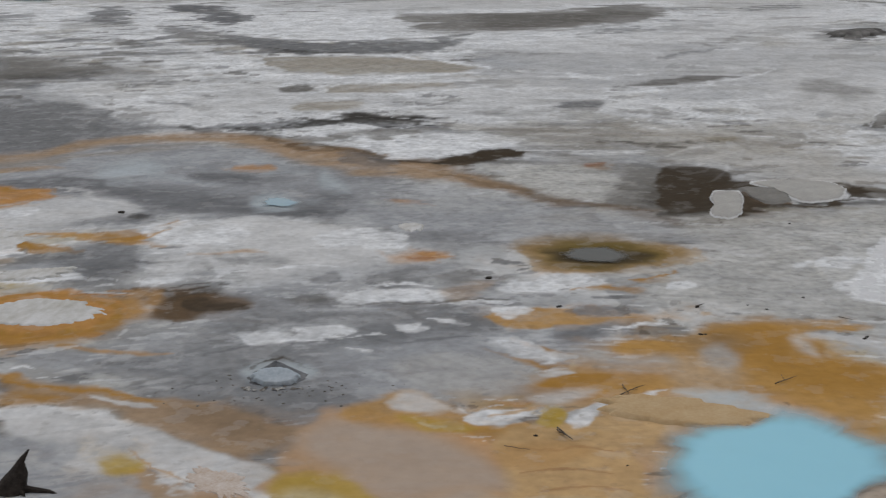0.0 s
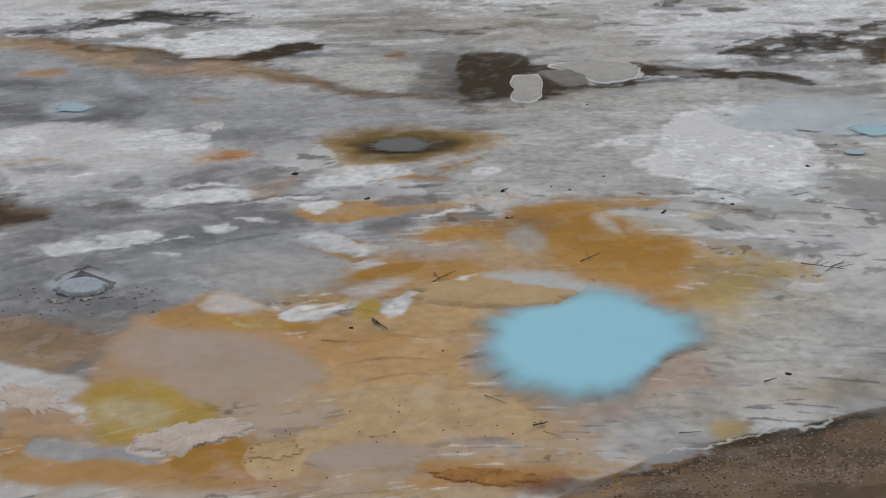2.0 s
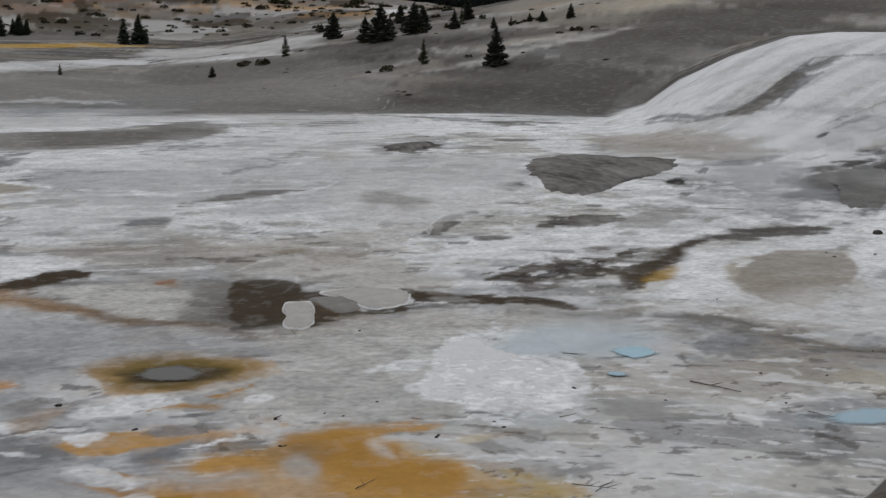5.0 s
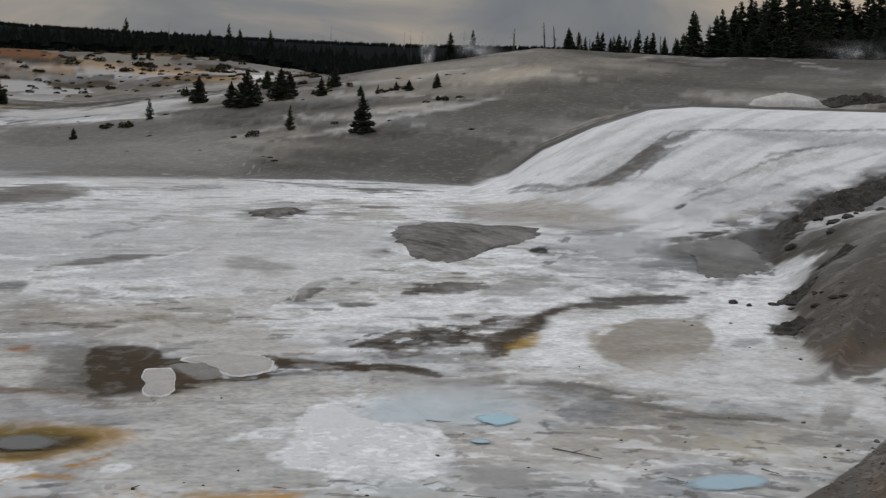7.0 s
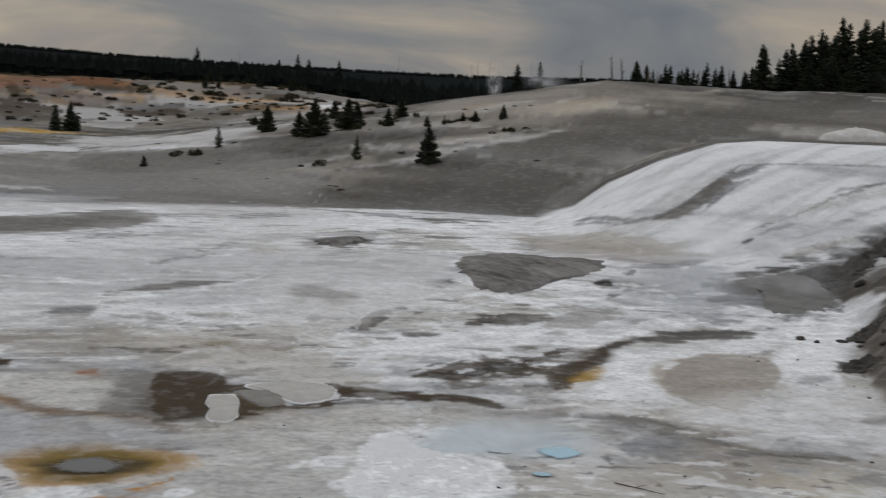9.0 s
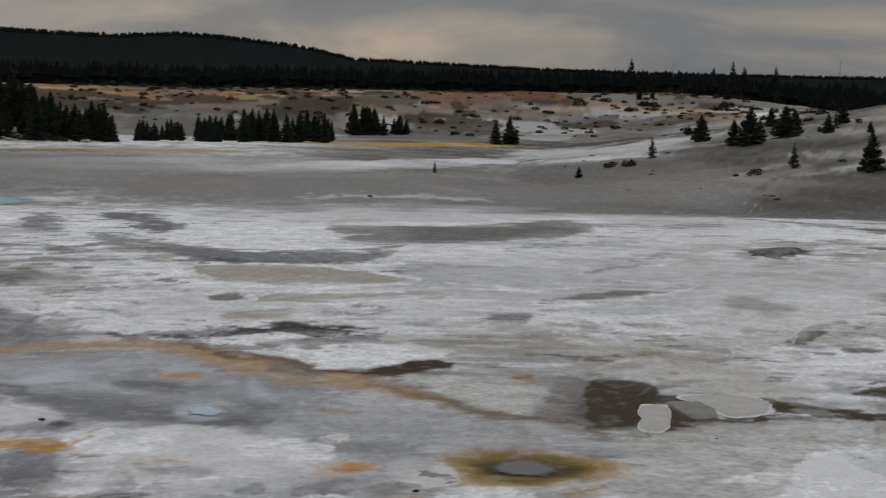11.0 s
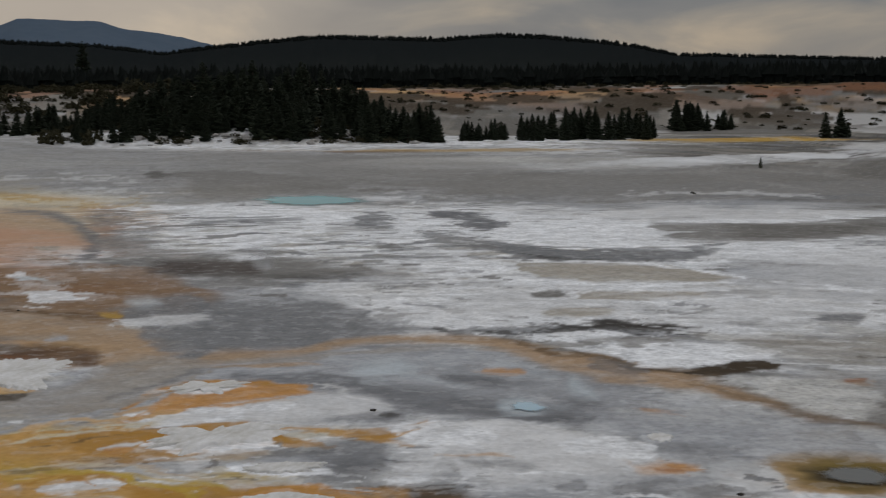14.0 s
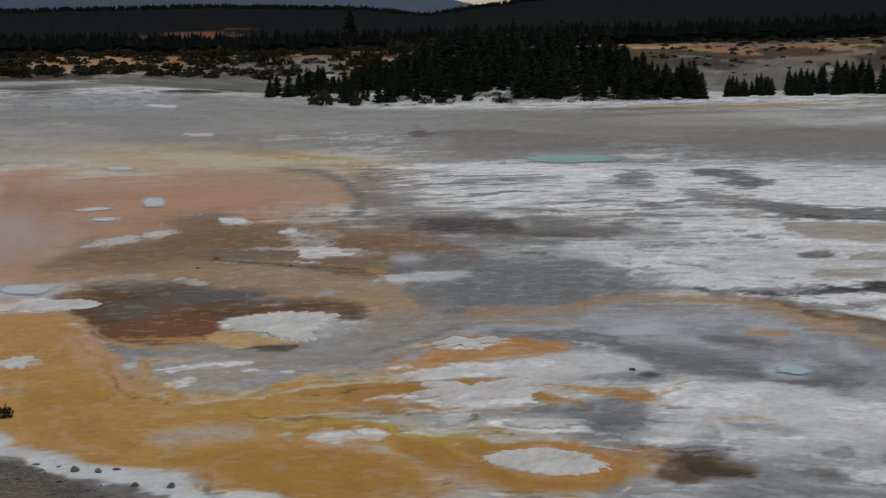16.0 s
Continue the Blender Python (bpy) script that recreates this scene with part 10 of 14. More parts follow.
patch("yellow", [(6.09, 17.21), (7.12, 17.93), (7.80, 18.29), (7.77, 17.79), (6.94, 17.02), (6.33, 16.49)], 0.176, 0.6, 0.2)
patch("pale", [(6.78, 16.60), (7.89, 17.04), (9.28, 17.45), (7.94, 14.74), (6.56, 14.16), (5.59, 13.87), (5.48, 14.56)], 0.239, 0.7, 0.15)
patch("pale", [(4.32, 13.83), (5.30, 14.26), (5.48, 13.58), (4.73, 13.00), (3.95, 12.62), (3.51, 12.84)], 0.158, 0.7, 0.15)
patch("yellow", [(5.01, 13.23), (5.31, 13.32), (5.42, 13.07), (5.01, 12.87)], 0.105, 0.6, 0.2)
patch("rosy", [(4.97, 15.02), (5.42, 15.47), (5.46, 14.91), (5.15, 14.46), (4.88, 14.51)], 0.206, 0.6, 0.15)
patch("grey", [(7.39, 14.68), (7.94, 14.74), (7.62, 14.10), (7.37, 14.33)], 0.183, 0.4, 0.2)
patch("silver", [(7.21, 15.67), (8.20, 15.26), (8.38, 15.62), (7.51, 15.81)], 0.130, 0.6, 0.2)
patch("honey", [(6.24, 21.57), (6.81, 21.78), (7.27, 21.60), (6.58, 21.36)], 0.036, 0.8, 0.3)
patch("cream", [(7.21, 20.82), (7.66, 20.97), (7.83, 20.73), (7.36, 20.53)], 0.035, 0.7, 0.3)
patch("white", [(7.84, 26.36), (8.42, 25.87), (7.91, 25.39), (7.30, 25.31)], 0.028, 0.85, 0.5)
patch("white", [(6.89, 25.51), (7.55, 25.99), (7.40, 25.66), (6.95, 25.31)], 0.028, 0.8, 0.5)
patch("silver", [(-2.01, 20.08), (-0.80, 21.18), (0.71, 21.60), (1.01, 20.01), (0.11, 18.76), (-0.72, 18.78), (-1.38, 18.56)], 0.167, 0.75, 0.3)
patch("mist", [(-0.85, 20.05), (0.13, 20.44), (1.01, 20.01), (1.50, 19.35), (1.19, 18.62), (0.36, 18.29), (-0.39, 18.78)], 0.145, 0.8, 0.2)
patch("mist", [(1.83, 20.20), (2.51, 20.66), (2.81, 20.18), (3.53, 20.22), (3.60, 19.81), (2.73, 19.57), (2.24, 19.84)], 0.151, 0.8, 0.2)
patch("rosy", [(3.49, 19.95), (4.25, 20.20), (4.61, 19.40), (4.20, 18.67), (3.45, 18.69)], 0.222, 0.6, 0.2)
patch("mist", [(4.11, 20.42), (4.53, 20.70), (4.63, 19.92), (4.38, 19.53), (4.12, 19.80)], 0.115, 0.75, 0.3)
patch("bone", [(5.71, 21.02), (6.25, 21.30), (5.96, 20.58), (6.10, 20.10), (5.77, 20.22)], 0.100, 0.6, 0.3)
patch("ochre", [(5.87, 20.95), (6.02, 20.56), (5.99, 19.78), (6.27, 19.50), (6.71, 19.50), (6.75, 19.61), (6.35, 19.74), (6.09, 19.99), (6.13, 20.76), (5.91, 21.07)], 0.079, 0.85, 0.2)
patch("ochre", [(6.14, 19.62), (6.77, 19.48), (6.42, 18.39), (6.02, 18.63)], 0.150, 0.7, 0.3)
patch("milk", [(3.40, 18.64), (3.95, 18.68), (4.47, 18.38), (5.01, 17.64), (4.66, 17.50), (4.05, 17.94), (3.55, 18.34)], 0.104, 0.8, 0.15)
patch("slate", [(2.65, 17.65), (2.92, 17.87), (3.21, 18.00), (3.23, 18.10), (2.93, 18.07), (2.64, 17.73)], 0.068, 0.6, 0.3)
patch("bone", [(1.26, 18.39), (1.87, 18.72), (2.29, 18.71), (1.82, 18.22), (1.40, 18.05)], 0.086, 0.7, 0.35)
patch("yellow", [(-0.69, 17.70), (-0.21, 17.60), (0.41, 17.22), (-0.21, 17.07)], 0.065, 0.7, 0.3)
patch("umber", [(-3.05, 19.87), (-2.81, 20.05), (-2.59, 20.26), (-2.27, 19.91), (-2.02, 19.66), (-2.02, 19.70), (-2.27, 20.00), (-2.60, 20.36), (-2.83, 20.15), (-3.06, 19.91)], 0.011, 0.7, 0.2)
patch("milk", [(-3.16, 19.71), (-2.82, 20.10), (-2.18, 19.95), (-1.96, 19.50), (-2.43, 19.06), (-2.96, 19.20)], 0.092, 0.6, 0.2)
patch("white", [(-3.21, 20.98), (-2.67, 21.16), (-2.10, 21.06), (-1.62, 21.54), (-1.63, 21.59), (-2.11, 21.19), (-2.69, 21.29), (-3.22, 21.04)], 0.011, 0.8, 0.4)
patch("grey", [(-4.08, 18.83), (-3.67, 19.40), (-3.13, 19.81), (-3.14, 19.87), (-3.71, 19.53), (-4.10, 18.89)], 0.021, 0.6, 0.4)
patch("white", [(-2.72, 27.97), (-1.81, 28.97), (-0.79, 28.41), (-1.01, 27.57), (-1.94, 27.22)], 0.030, 0.8, 0.5)
patch("grey", [(-4.68, 26.61), (-3.78, 26.81), (-3.02, 26.24), (-3.76, 25.83)], 0.100, 0.5, 0.4)
patch("white", [(-5.91, 24.82), (-5.00, 25.20), (-5.21, 24.61), (-5.74, 24.54)], 0.027, 0.8, 0.5)
patch("tan", [(-5.16, 26.70), (-4.25, 26.88), (-3.67, 26.84), (-3.68, 26.95), (-4.29, 27.13), (-5.18, 26.82)], 0.029, 0.6, 0.3)
patch("white", [(-8.48, 25.43), (-7.89, 25.70), (-7.04, 25.42), (-7.45, 24.91), (-8.18, 24.81)], 0.028, 0.85, 0.4)
patch("slate", [(-7.24, 26.24), (-6.77, 27.13), (-6.14, 26.43), (-6.24, 25.36), (-6.75, 25.17)], 0.126, 0.6, 0.3)
patch("honey", [(-9.63, 28.37), (-8.91, 28.41), (-7.75, 28.22), (-6.60, 27.99), (-6.17, 28.88), (-6.21, 29.03), (-6.67, 28.31), (-7.84, 28.55), (-9.01, 28.75), (-9.68, 28.52)], 0.031, 0.85, 0.3)
patch("white", [(-2.55, 21.77), (-1.79, 21.91), (-1.49, 21.50), (-2.11, 21.18)], 0.023, 0.85, 0.4)
patch("white", [(-0.83, 21.92), (-0.39, 22.03), (-0.53, 21.66)], 0.023, 0.8, 0.4)
patch("white", [(-0.25, 22.23), (0.14, 22.09), (0.43, 21.92), (0.43, 21.98), (0.15, 22.21), (-0.25, 22.29)], 0.012, 0.8, 0.3)
patch("white", [(-1.57, 20.71), (-1.33, 20.56), (-1.15, 20.56), (-1.15, 20.61), (-1.33, 20.67), (-1.57, 20.76)], 0.011, 0.8, 0.3)
patch("umber", [(-5.14, 24.23), (-4.81, 24.45), (-4.45, 24.67), (-4.46, 24.73), (-4.84, 24.58), (-5.15, 24.29)], 0.011, 0.7, 0.3)
patch("umber", [(-3.03, 19.69), (-2.81, 20.06), (-2.57, 20.29), (-2.58, 20.33), (-2.83, 20.14), (-3.04, 19.73)], 0.009, 0.7, 0.3)
patch("slate", [(-3.84, 20.37), (-3.51, 20.55), (-3.18, 20.78), (-3.19, 20.83), (-3.53, 20.67), (-3.86, 20.42)], 0.013, 0.7, 0.3)
patch("slate", [(-4.01, 18.67), (-3.78, 19.00), (-3.47, 19.16), (-3.48, 19.21), (-3.80, 19.09), (-4.02, 18.71)], 0.010, 0.7, 0.3)
patch("white", [(-6.77, 19.77), (-6.59, 19.90), (-6.40, 19.84), (-6.41, 19.89), (-6.62, 20.00), (-6.79, 19.82)], 0.011, 0.8, 0.4)
patch("white", [(-1.74, 21.18), (-1.37, 21.38), (-1.00, 21.46), (-1.00, 21.51), (-1.38, 21.49), (-1.74, 21.23)], 0.011, 0.7, 0.4)
patch("grey", [(-2.24, 22.64), (-1.46, 22.86), (-0.65, 22.56), (-1.42, 22.26)], 0.085, 0.55, 0.4)
patch("grey", [(0.44, 22.40), (0.91, 21.90), (0.61, 21.45), (0.14, 21.70)], 0.035, 0.6, 0.4)
patch("slate", [(-0.79, 20.85), (-0.14, 21.09), (0.51, 21.23), (0.51, 21.30), (-0.15, 21.25), (-0.79, 20.92)], 0.022, 0.6, 0.3)
patch("slate", [(-2.83, 38.38), (-1.31, 37.00), (-1.58, 35.78), (-2.87, 36.65)], 0.059, 0.6, 0.4)
patch("white", [(-3.49, 25.44), (-2.75, 25.79), (-2.07, 25.70), (-2.07, 25.78), (-2.77, 25.98), (-3.50, 25.53)], 0.016, 0.8, 0.3)
patch("taupe", [(-0.27, 24.98), (0.39, 25.37), (0.71, 25.03), (0.16, 24.57)], 0.040, 0.5, 0.5)
patch("white", [(-1.54, 24.27), (-0.90, 24.36), (-0.27, 24.31), (-0.27, 24.39), (-0.91, 24.53), (-1.54, 24.34)], 0.015, 0.85, 0.4)
patch("white", [(-0.05, 23.06), (0.66, 23.24), (1.16, 23.13), (1.17, 23.20), (0.67, 23.40), (-0.05, 23.13)], 0.015, 0.85, 0.4)
patch("white", [(4.19, 24.26), (4.65, 24.44), (4.74, 24.05), (4.34, 23.91)], 0.026, 0.8, 0.5)
patch("ochre", [(2.36, 23.89), (2.80, 24.10), (3.31, 23.98), (3.32, 24.05), (2.81, 24.27), (2.36, 23.97)], 0.015, 0.8, 0.4)
patch("ochre", [(3.58, 24.43), (4.05, 24.69), (4.57, 25.20), (4.58, 25.28), (4.07, 24.86), (3.59, 24.51)], 0.016, 0.8, 0.4)
patch("bone", [(6.79, 26.66), (7.29, 26.82), (7.68, 26.95), (7.70, 27.05), (7.34, 27.02), (6.80, 26.75)], 0.018, 0.8, 0.4)
patch("bone", [(5.72, 26.55), (6.24, 26.30), (6.62, 26.44), (6.64, 26.52), (6.29, 26.50), (5.74, 26.64)], 0.017, 0.8, 0.4)
patch("bone", [(8.62, 28.61), (9.22, 28.97), (8.81, 28.45)], 0.032, 0.8, 0.4)
patch("rust", [(0.84, 16.60), (1.28, 16.46), (1.88, 16.52), (2.31, 16.38), (2.32, 16.41), (1.89, 16.59), (1.29, 16.53), (0.85, 16.63)], 0.009, 0.5, 0.3)
patch("rust", [(1.02, 15.77), (1.53, 15.83), (2.08, 15.70), (2.09, 15.73), (1.53, 15.90), (1.02, 15.80)], 0.008, 0.5, 0.3)
patch("rust", [(1.19, 15.18), (1.75, 15.28), (2.23, 15.19), (2.23, 15.22), (1.76, 15.35), (1.19, 15.21)], 0.008, 0.4, 0.3)
patch("tan", [(0.70, 16.62), (1.46, 16.79), (2.02, 16.40), (1.24, 15.87), (0.67, 16.06)], 0.077, 0.6, 0.3)
patch("beige", [(0.03, 43.50), (5.17, 42.10), (9.91, 39.08), (11.02, 36.79), (11.77, 33.92), (8.65, 34.13), (7.53, 36.11), (5.39, 37.59), (3.22, 39.89), (0.82, 41.15)], 0.218, 0.6, 0.25)
patch("pale", [(7.64, 30.14), (10.63, 30.62), (13.01, 29.16), (14.62, 28.20), (14.56, 26.42), (12.33, 27.62), (9.84, 28.31), (7.41, 26.79), (5.67, 27.28), (5.50, 28.93)], 0.281, 0.6, 0.15)
patch("taupe", [(4.46, 33.74), (5.26, 34.66), (5.97, 34.86), (5.32, 30.78), (4.68, 30.96), (4.29, 32.04)], 0.620, 0.55, 0.3)
patch("umber", [(5.70, 34.78), (6.41, 36.07), (7.31, 35.06), (7.48, 33.90), (6.86, 32.93), (7.30, 32.24), (7.72, 30.89), (6.74, 29.82), (5.93, 29.75), (5.09, 30.40), (5.22, 32.12)], 0.053, 0.96, 0.15)
patch("umber", [(8.43, 33.87), (10.11, 33.73), (10.32, 32.88), (11.13, 32.06), (12.45, 31.47), (13.44, 30.69), (12.20, 30.82), (10.90, 31.39), (10.07, 31.62), (9.73, 31.57), (10.07, 32.57), (9.85, 33.40), (8.50, 33.54)], 0.036, 0.95, 0.2)
patch("umber", [(6.37, 29.62), (7.64, 30.67), (8.70, 30.91), (9.80, 31.60), (9.85, 31.76), (8.78, 31.25), (7.71, 31.00), (6.39, 29.75)], 0.025, 0.95, 0.15)
patch("ash", [(10.42, 32.25), (11.17, 32.19), (11.26, 31.58), (10.57, 31.77)], 0.036, 0.9, 0.2)
patch("brown", [(-0.05, 35.43), (1.27, 33.30), (2.77, 31.76), (3.93, 30.44), (4.90, 29.91), (4.95, 30.15), (4.02, 30.99), (2.84, 32.35), (1.32, 33.93), (-0.03, 35.74)], 0.121, 0.7, 0.15)
patch("umber", [(-0.25, 36.41), (0.42, 37.21), (1.36, 38.42), (2.14, 38.30), (2.17, 37.58), (1.31, 37.13), (0.54, 36.12)], 0.030, 0.95, 0.2)
patch("grey", [(11.87, 30.35), (13.19, 29.58), (14.53, 29.07), (14.21, 28.57), (12.98, 29.11)], 0.120, 0.7, 0.2)
patch("grey", [(14.99, 28.49), (15.98, 27.95), (16.29, 26.94), (16.07, 25.94), (15.27, 26.68)], 0.176, 0.6, 0.2)
patch("taupe", [(15.88, 26.25), (16.44, 25.30), (17.15, 24.47), (17.31, 24.69), (16.80, 25.83), (16.04, 26.50)], 0.142, 0.65, 0.15)
patch("milk", [(10.60, 27.24), (12.36, 28.33), (13.50, 27.41), (13.91, 26.26), (12.56, 25.46), (11.20, 25.94)], 0.385, 0.85, 0.15)
patch("white", [(7.34, 24.45), (8.00, 25.08), (8.57, 26.47), (9.19, 27.91), (10.41, 28.39), (11.04, 28.76), (9.93, 27.42), (10.31, 25.98), (11.07, 25.02), (11.03, 24.32), (10.28, 23.20), (10.19, 22.41), (9.49, 21.65), (8.77, 22.04), (7.89, 22.66), (7.30, 23.22), (7.05, 23.86)], 0.035, 0.9, 0.3)
patch("ash", [(20.10, 53.69), (21.74, 55.24), (21.55, 53.30), (20.28, 52.14)], 0.091, 0.7, 0.4)
patch("dark", [(20.27, 53.46), (21.52, 54.69), (21.57, 53.49), (20.47, 52.65)], 0.046, 0.85, 0.5)
patch("black", [(28.01, 52.88), (29.06, 53.40), (28.45, 51.96), (27.68, 51.59)], 0.047, 0.85, 0.4)
patch("umber", [(17.76, 42.66), (19.67, 44.37), (20.86, 45.02), (21.70, 44.50), (20.55, 42.91), (19.14, 42.66), (17.91, 42.24)], 0.050, 0.92, 0.5)
patch("dark", [(13.01, 34.17), (14.35, 34.59), (15.82, 35.58), (16.86, 35.68), (15.96, 34.24), (14.47, 33.26), (13.76, 33.54)], 0.040, 0.85, 0.7)
patch("umber", [(13.17, 33.29), (14.57, 33.49), (16.46, 35.02), (16.55, 34.08), (15.10, 33.18), (13.46, 32.41)], 0.058, 0.7, 0.5)
patch("umber", [(16.05, 32.75), (17.01, 34.32), (18.86, 35.82), (21.02, 38.25), (22.75, 39.90), (20.15, 36.40), (18.74, 34.87), (17.43, 33.40), (16.24, 32.04)], 0.053, 0.92, 0.25)
patch("straw", [(16.75, 32.89), (18.47, 34.38), (18.53, 33.90), (17.31, 32.49), (16.53, 32.12)], 0.140, 0.7, 0.3)
patch("bone", [(16.62, 32.26), (17.84, 32.85), (17.73, 32.45), (16.60, 31.78)], 0.039, 0.9, 0.3)
patch("mud", [(22.03, 39.16), (24.00, 40.02), (26.01, 40.44), (27.67, 39.96), (26.61, 38.66), (24.84, 38.59), (23.05, 38.40)], 0.061, 0.92, 0.3)
patch("white", [(19.90, 36.36), (21.94, 37.55), (26.29, 37.93), (24.88, 35.86), (21.49, 35.11), (19.93, 33.98), (18.61, 31.39), (16.21, 29.78), (16.11, 31.14), (18.07, 33.22)], 0.186, 0.85, 0.25)
patch("ash", [(13.75, 52.30), (15.05, 53.55), (16.17, 53.62), (15.19, 50.73), (13.69, 49.53)], 0.202, 0.7, 0.4)
patch("ash", [(13.90, 42.86), (15.11, 45.63), (16.49, 46.23), (14.97, 44.33), (14.02, 42.45)], 0.049, 0.9, 0.2)
patch("white", [(13.65, 42.25), (14.87, 45.21), (16.10, 46.48), (16.75, 46.46), (16.83, 46.70), (16.26, 47.01), (14.95, 45.61), (13.65, 42.34)], 0.025, 0.85, 0.1)
patch("grey", [(12.63, 45.09), (13.16, 45.48), (13.01, 44.34), (12.52, 43.97)], 0.037, 0.9, 0.2)
patch("dark", [(16.47, 46.81), (16.93, 46.98), (16.85, 46.27), (16.45, 46.24)], 0.039, 0.8, 0.3)
patch("taupe", [(4.73, 39.98), (5.94, 39.03), (7.30, 39.06), (8.20, 39.24), (8.24, 39.43), (7.38, 39.48), (6.00, 39.45), (4.75, 40.18)], 0.025, 0.85, 0.3)
patch("olive", [(7.84, 40.07), (8.68, 40.70), (9.10, 40.15), (8.42, 39.49)], 0.153, 0.5, 0.3)
patch("white", [(12.46, 38.60), (15.75, 39.91), (19.14, 40.81), (22.74, 41.64), (21.88, 40.03), (18.16, 38.69), (14.97, 37.91), (12.50, 37.06)], 0.160, 0.7, 0.4)
patch("taupe", [(14.91, 41.33), (15.62, 41.64), (16.09, 40.77), (15.17, 40.42)], 0.046, 0.8, 0.5)
patch("ash", [(17.58, 38.28), (18.83, 38.85), (18.69, 37.76), (17.40, 37.04)], 0.067, 0.8, 0.4)
patch("ash", [(20.23, 40.50), (21.23, 40.82), (23.23, 42.55), (25.05, 42.98), (23.50, 41.42), (21.33, 40.19)], 0.075, 0.8, 0.4)
patch("bone", [(14.92, 57.23), (24.27, 65.60), (22.54, 56.41), (18.36, 48.20), (12.25, 43.86), (10.40, 44.19), (12.54, 50.58)], 0.410, 0.7, 0.3)
patch("ash", [(13.80, 52.00), (15.28, 53.15), (16.04, 51.70), (15.99, 49.32), (14.48, 48.79), (13.63, 49.67)], 0.198, 0.7, 0.5)
patch("ashwarm", [(32.55, 69.46), (35.52, 64.79), (36.86, 60.99), (37.47, 59.73), (33.85, 57.58), (31.67, 60.68), (30.94, 64.54)], 0.333, 0.7, 0.3)
patch("grey", [(32.17, 57.42), (34.06, 57.94), (34.86, 57.09), (32.86, 56.40)], 0.070, 0.8, 0.5)
patch("taupe", [(39.77, 68.88), (42.21, 69.46), (44.41, 70.5), (46.43, 71.9), (46.87, 71.1), (43.76, 68.67), (41.66, 67.87)], 0.109, 0.92, 0.3)
patch("grey", [(43.35, 68.44), (45.51, 70.3), (47.40, 71.1), (45.40, 69.20), (43.94, 68.44)], 0.109, 0.8, 0.5)
patch("grey", [(46.40, 72.1), (48.93, 72.5), (49.95, 72.4), (47.82, 71.3)], 0.114, 0.7, 0.6)
patch("grey", [(38.12, 74.8), (38.44, 69.53), (39.96, 68.53), (40.09, 68.78), (38.79, 70.2), (38.41, 75.4)], 0.064, 0.8, 0.3)
patch("grey", [(43.16, 62.71), (45.17, 63.13), (46.42, 63.29), (46.53, 63.48), (45.41, 63.57), (43.28, 62.92)], 0.082, 0.6, 0.3)
patch("taupe", [(50.96, 66.25), (53.09, 66.28), (55.52, 66.14), (55.67, 66.34), (53.37, 66.72), (51.07, 66.44)], 0.090, 0.7, 0.4)
patch("black", [(41.74, 61.98), (42.65, 62.52), (42.48, 61.99), (41.69, 61.62)], 0.059, 0.9, 0.4)
patch("ash", [(43.46, 88.9), (47.02, 91.0), (52.24, 97.5), (52.58, 98.7), (48.08, 94.1), (43.81, 90.0)], 0.784, 0.6, 0.3)
patch("white", [(35.01, 45.09), (35.60, 44.38), (35.65, 42.06), (33.74, 40.95), (31.33, 38.89), (28.75, 35.92), (25.26, 32.55), (22.96, 31.97), (26.21, 36.26), (30.44, 40.10), (33.18, 42.33)], 0.079, 0.85, 0.3)
patch("ashwarm", [(19.70, 32.89), (21.60, 35.10), (23.69, 36.11), (24.80, 35.14), (23.75, 32.89), (21.08, 30.08), (18.94, 29.83), (18.91, 31.23)], 0.062, 0.9, 0.15)
patch("white", [(18.80, 42.65), (22.43, 44.61), (24.03, 42.29), (22.09, 39.61), (19.11, 37.91), (17.75, 39.29)], 0.172, 0.7, 0.4)
patch("taupe", [(17.81, 42.83), (19.63, 44.03), (21.78, 44.73), (20.69, 42.92), (19.20, 42.57), (17.73, 42.12)], 0.050, 0.9, 0.6)
patch("ash", [(20.41, 42.34), (23.63, 45.11), (24.62, 44.22), (22.46, 41.95), (20.21, 40.57)], 0.076, 0.7, 0.5)
patch("white", [(34.75, 52.34), (37.10, 53.00), (41.48, 55.40), (41.76, 55.80), (37.64, 53.83), (34.99, 52.73)], 0.070, 0.7, 0.2)
patch("bone", [(17.16, 28.30), (20.58, 30.15), (23.07, 30.46), (24.47, 28.99), (22.90, 26.65), (20.11, 25.36), (18.10, 25.96)], 0.326, 0.6, 0.25)
patch("ash", [(16.49, 24.71), (18.81, 23.67), (20.83, 23.77), (20.77, 22.95), (20.19, 21.58), (18.98, 21.96), (17.64, 23.14)], 0.168, 0.45, 0.2)
patch("taupe", [(19.68, 23.18), (21.29, 24.52), (22.31, 24.70), (21.09, 23.69), (19.83, 22.60)], 0.050, 0.5, 0.2)
patch("grey", [(23.21, 31.47), (24.17, 31.94), (24.74, 31.61), (23.50, 31.04)], 0.063, 0.6, 0.3)
patch("taupe", [(21.87, 26.94), (22.83, 27.01), (22.90, 26.65), (21.85, 26.47)], 0.055, 0.5, 0.4)
patch("mud", [(31.39, 38.96), (34.70, 40.82), (36.74, 40.04), (37.95, 39.28), (28.39, 29.03), (25.70, 28.10), (23.69, 27.14), (24.82, 29.42), (26.84, 33.21)], 0.508, 0.6, 0.3)
patch("soil", [(25.26, 29.97), (27.34, 30.00), (30.12, 30.89), (28.26, 28.89), (23.89, 26.93)], 0.372, 0.3, 0.3)
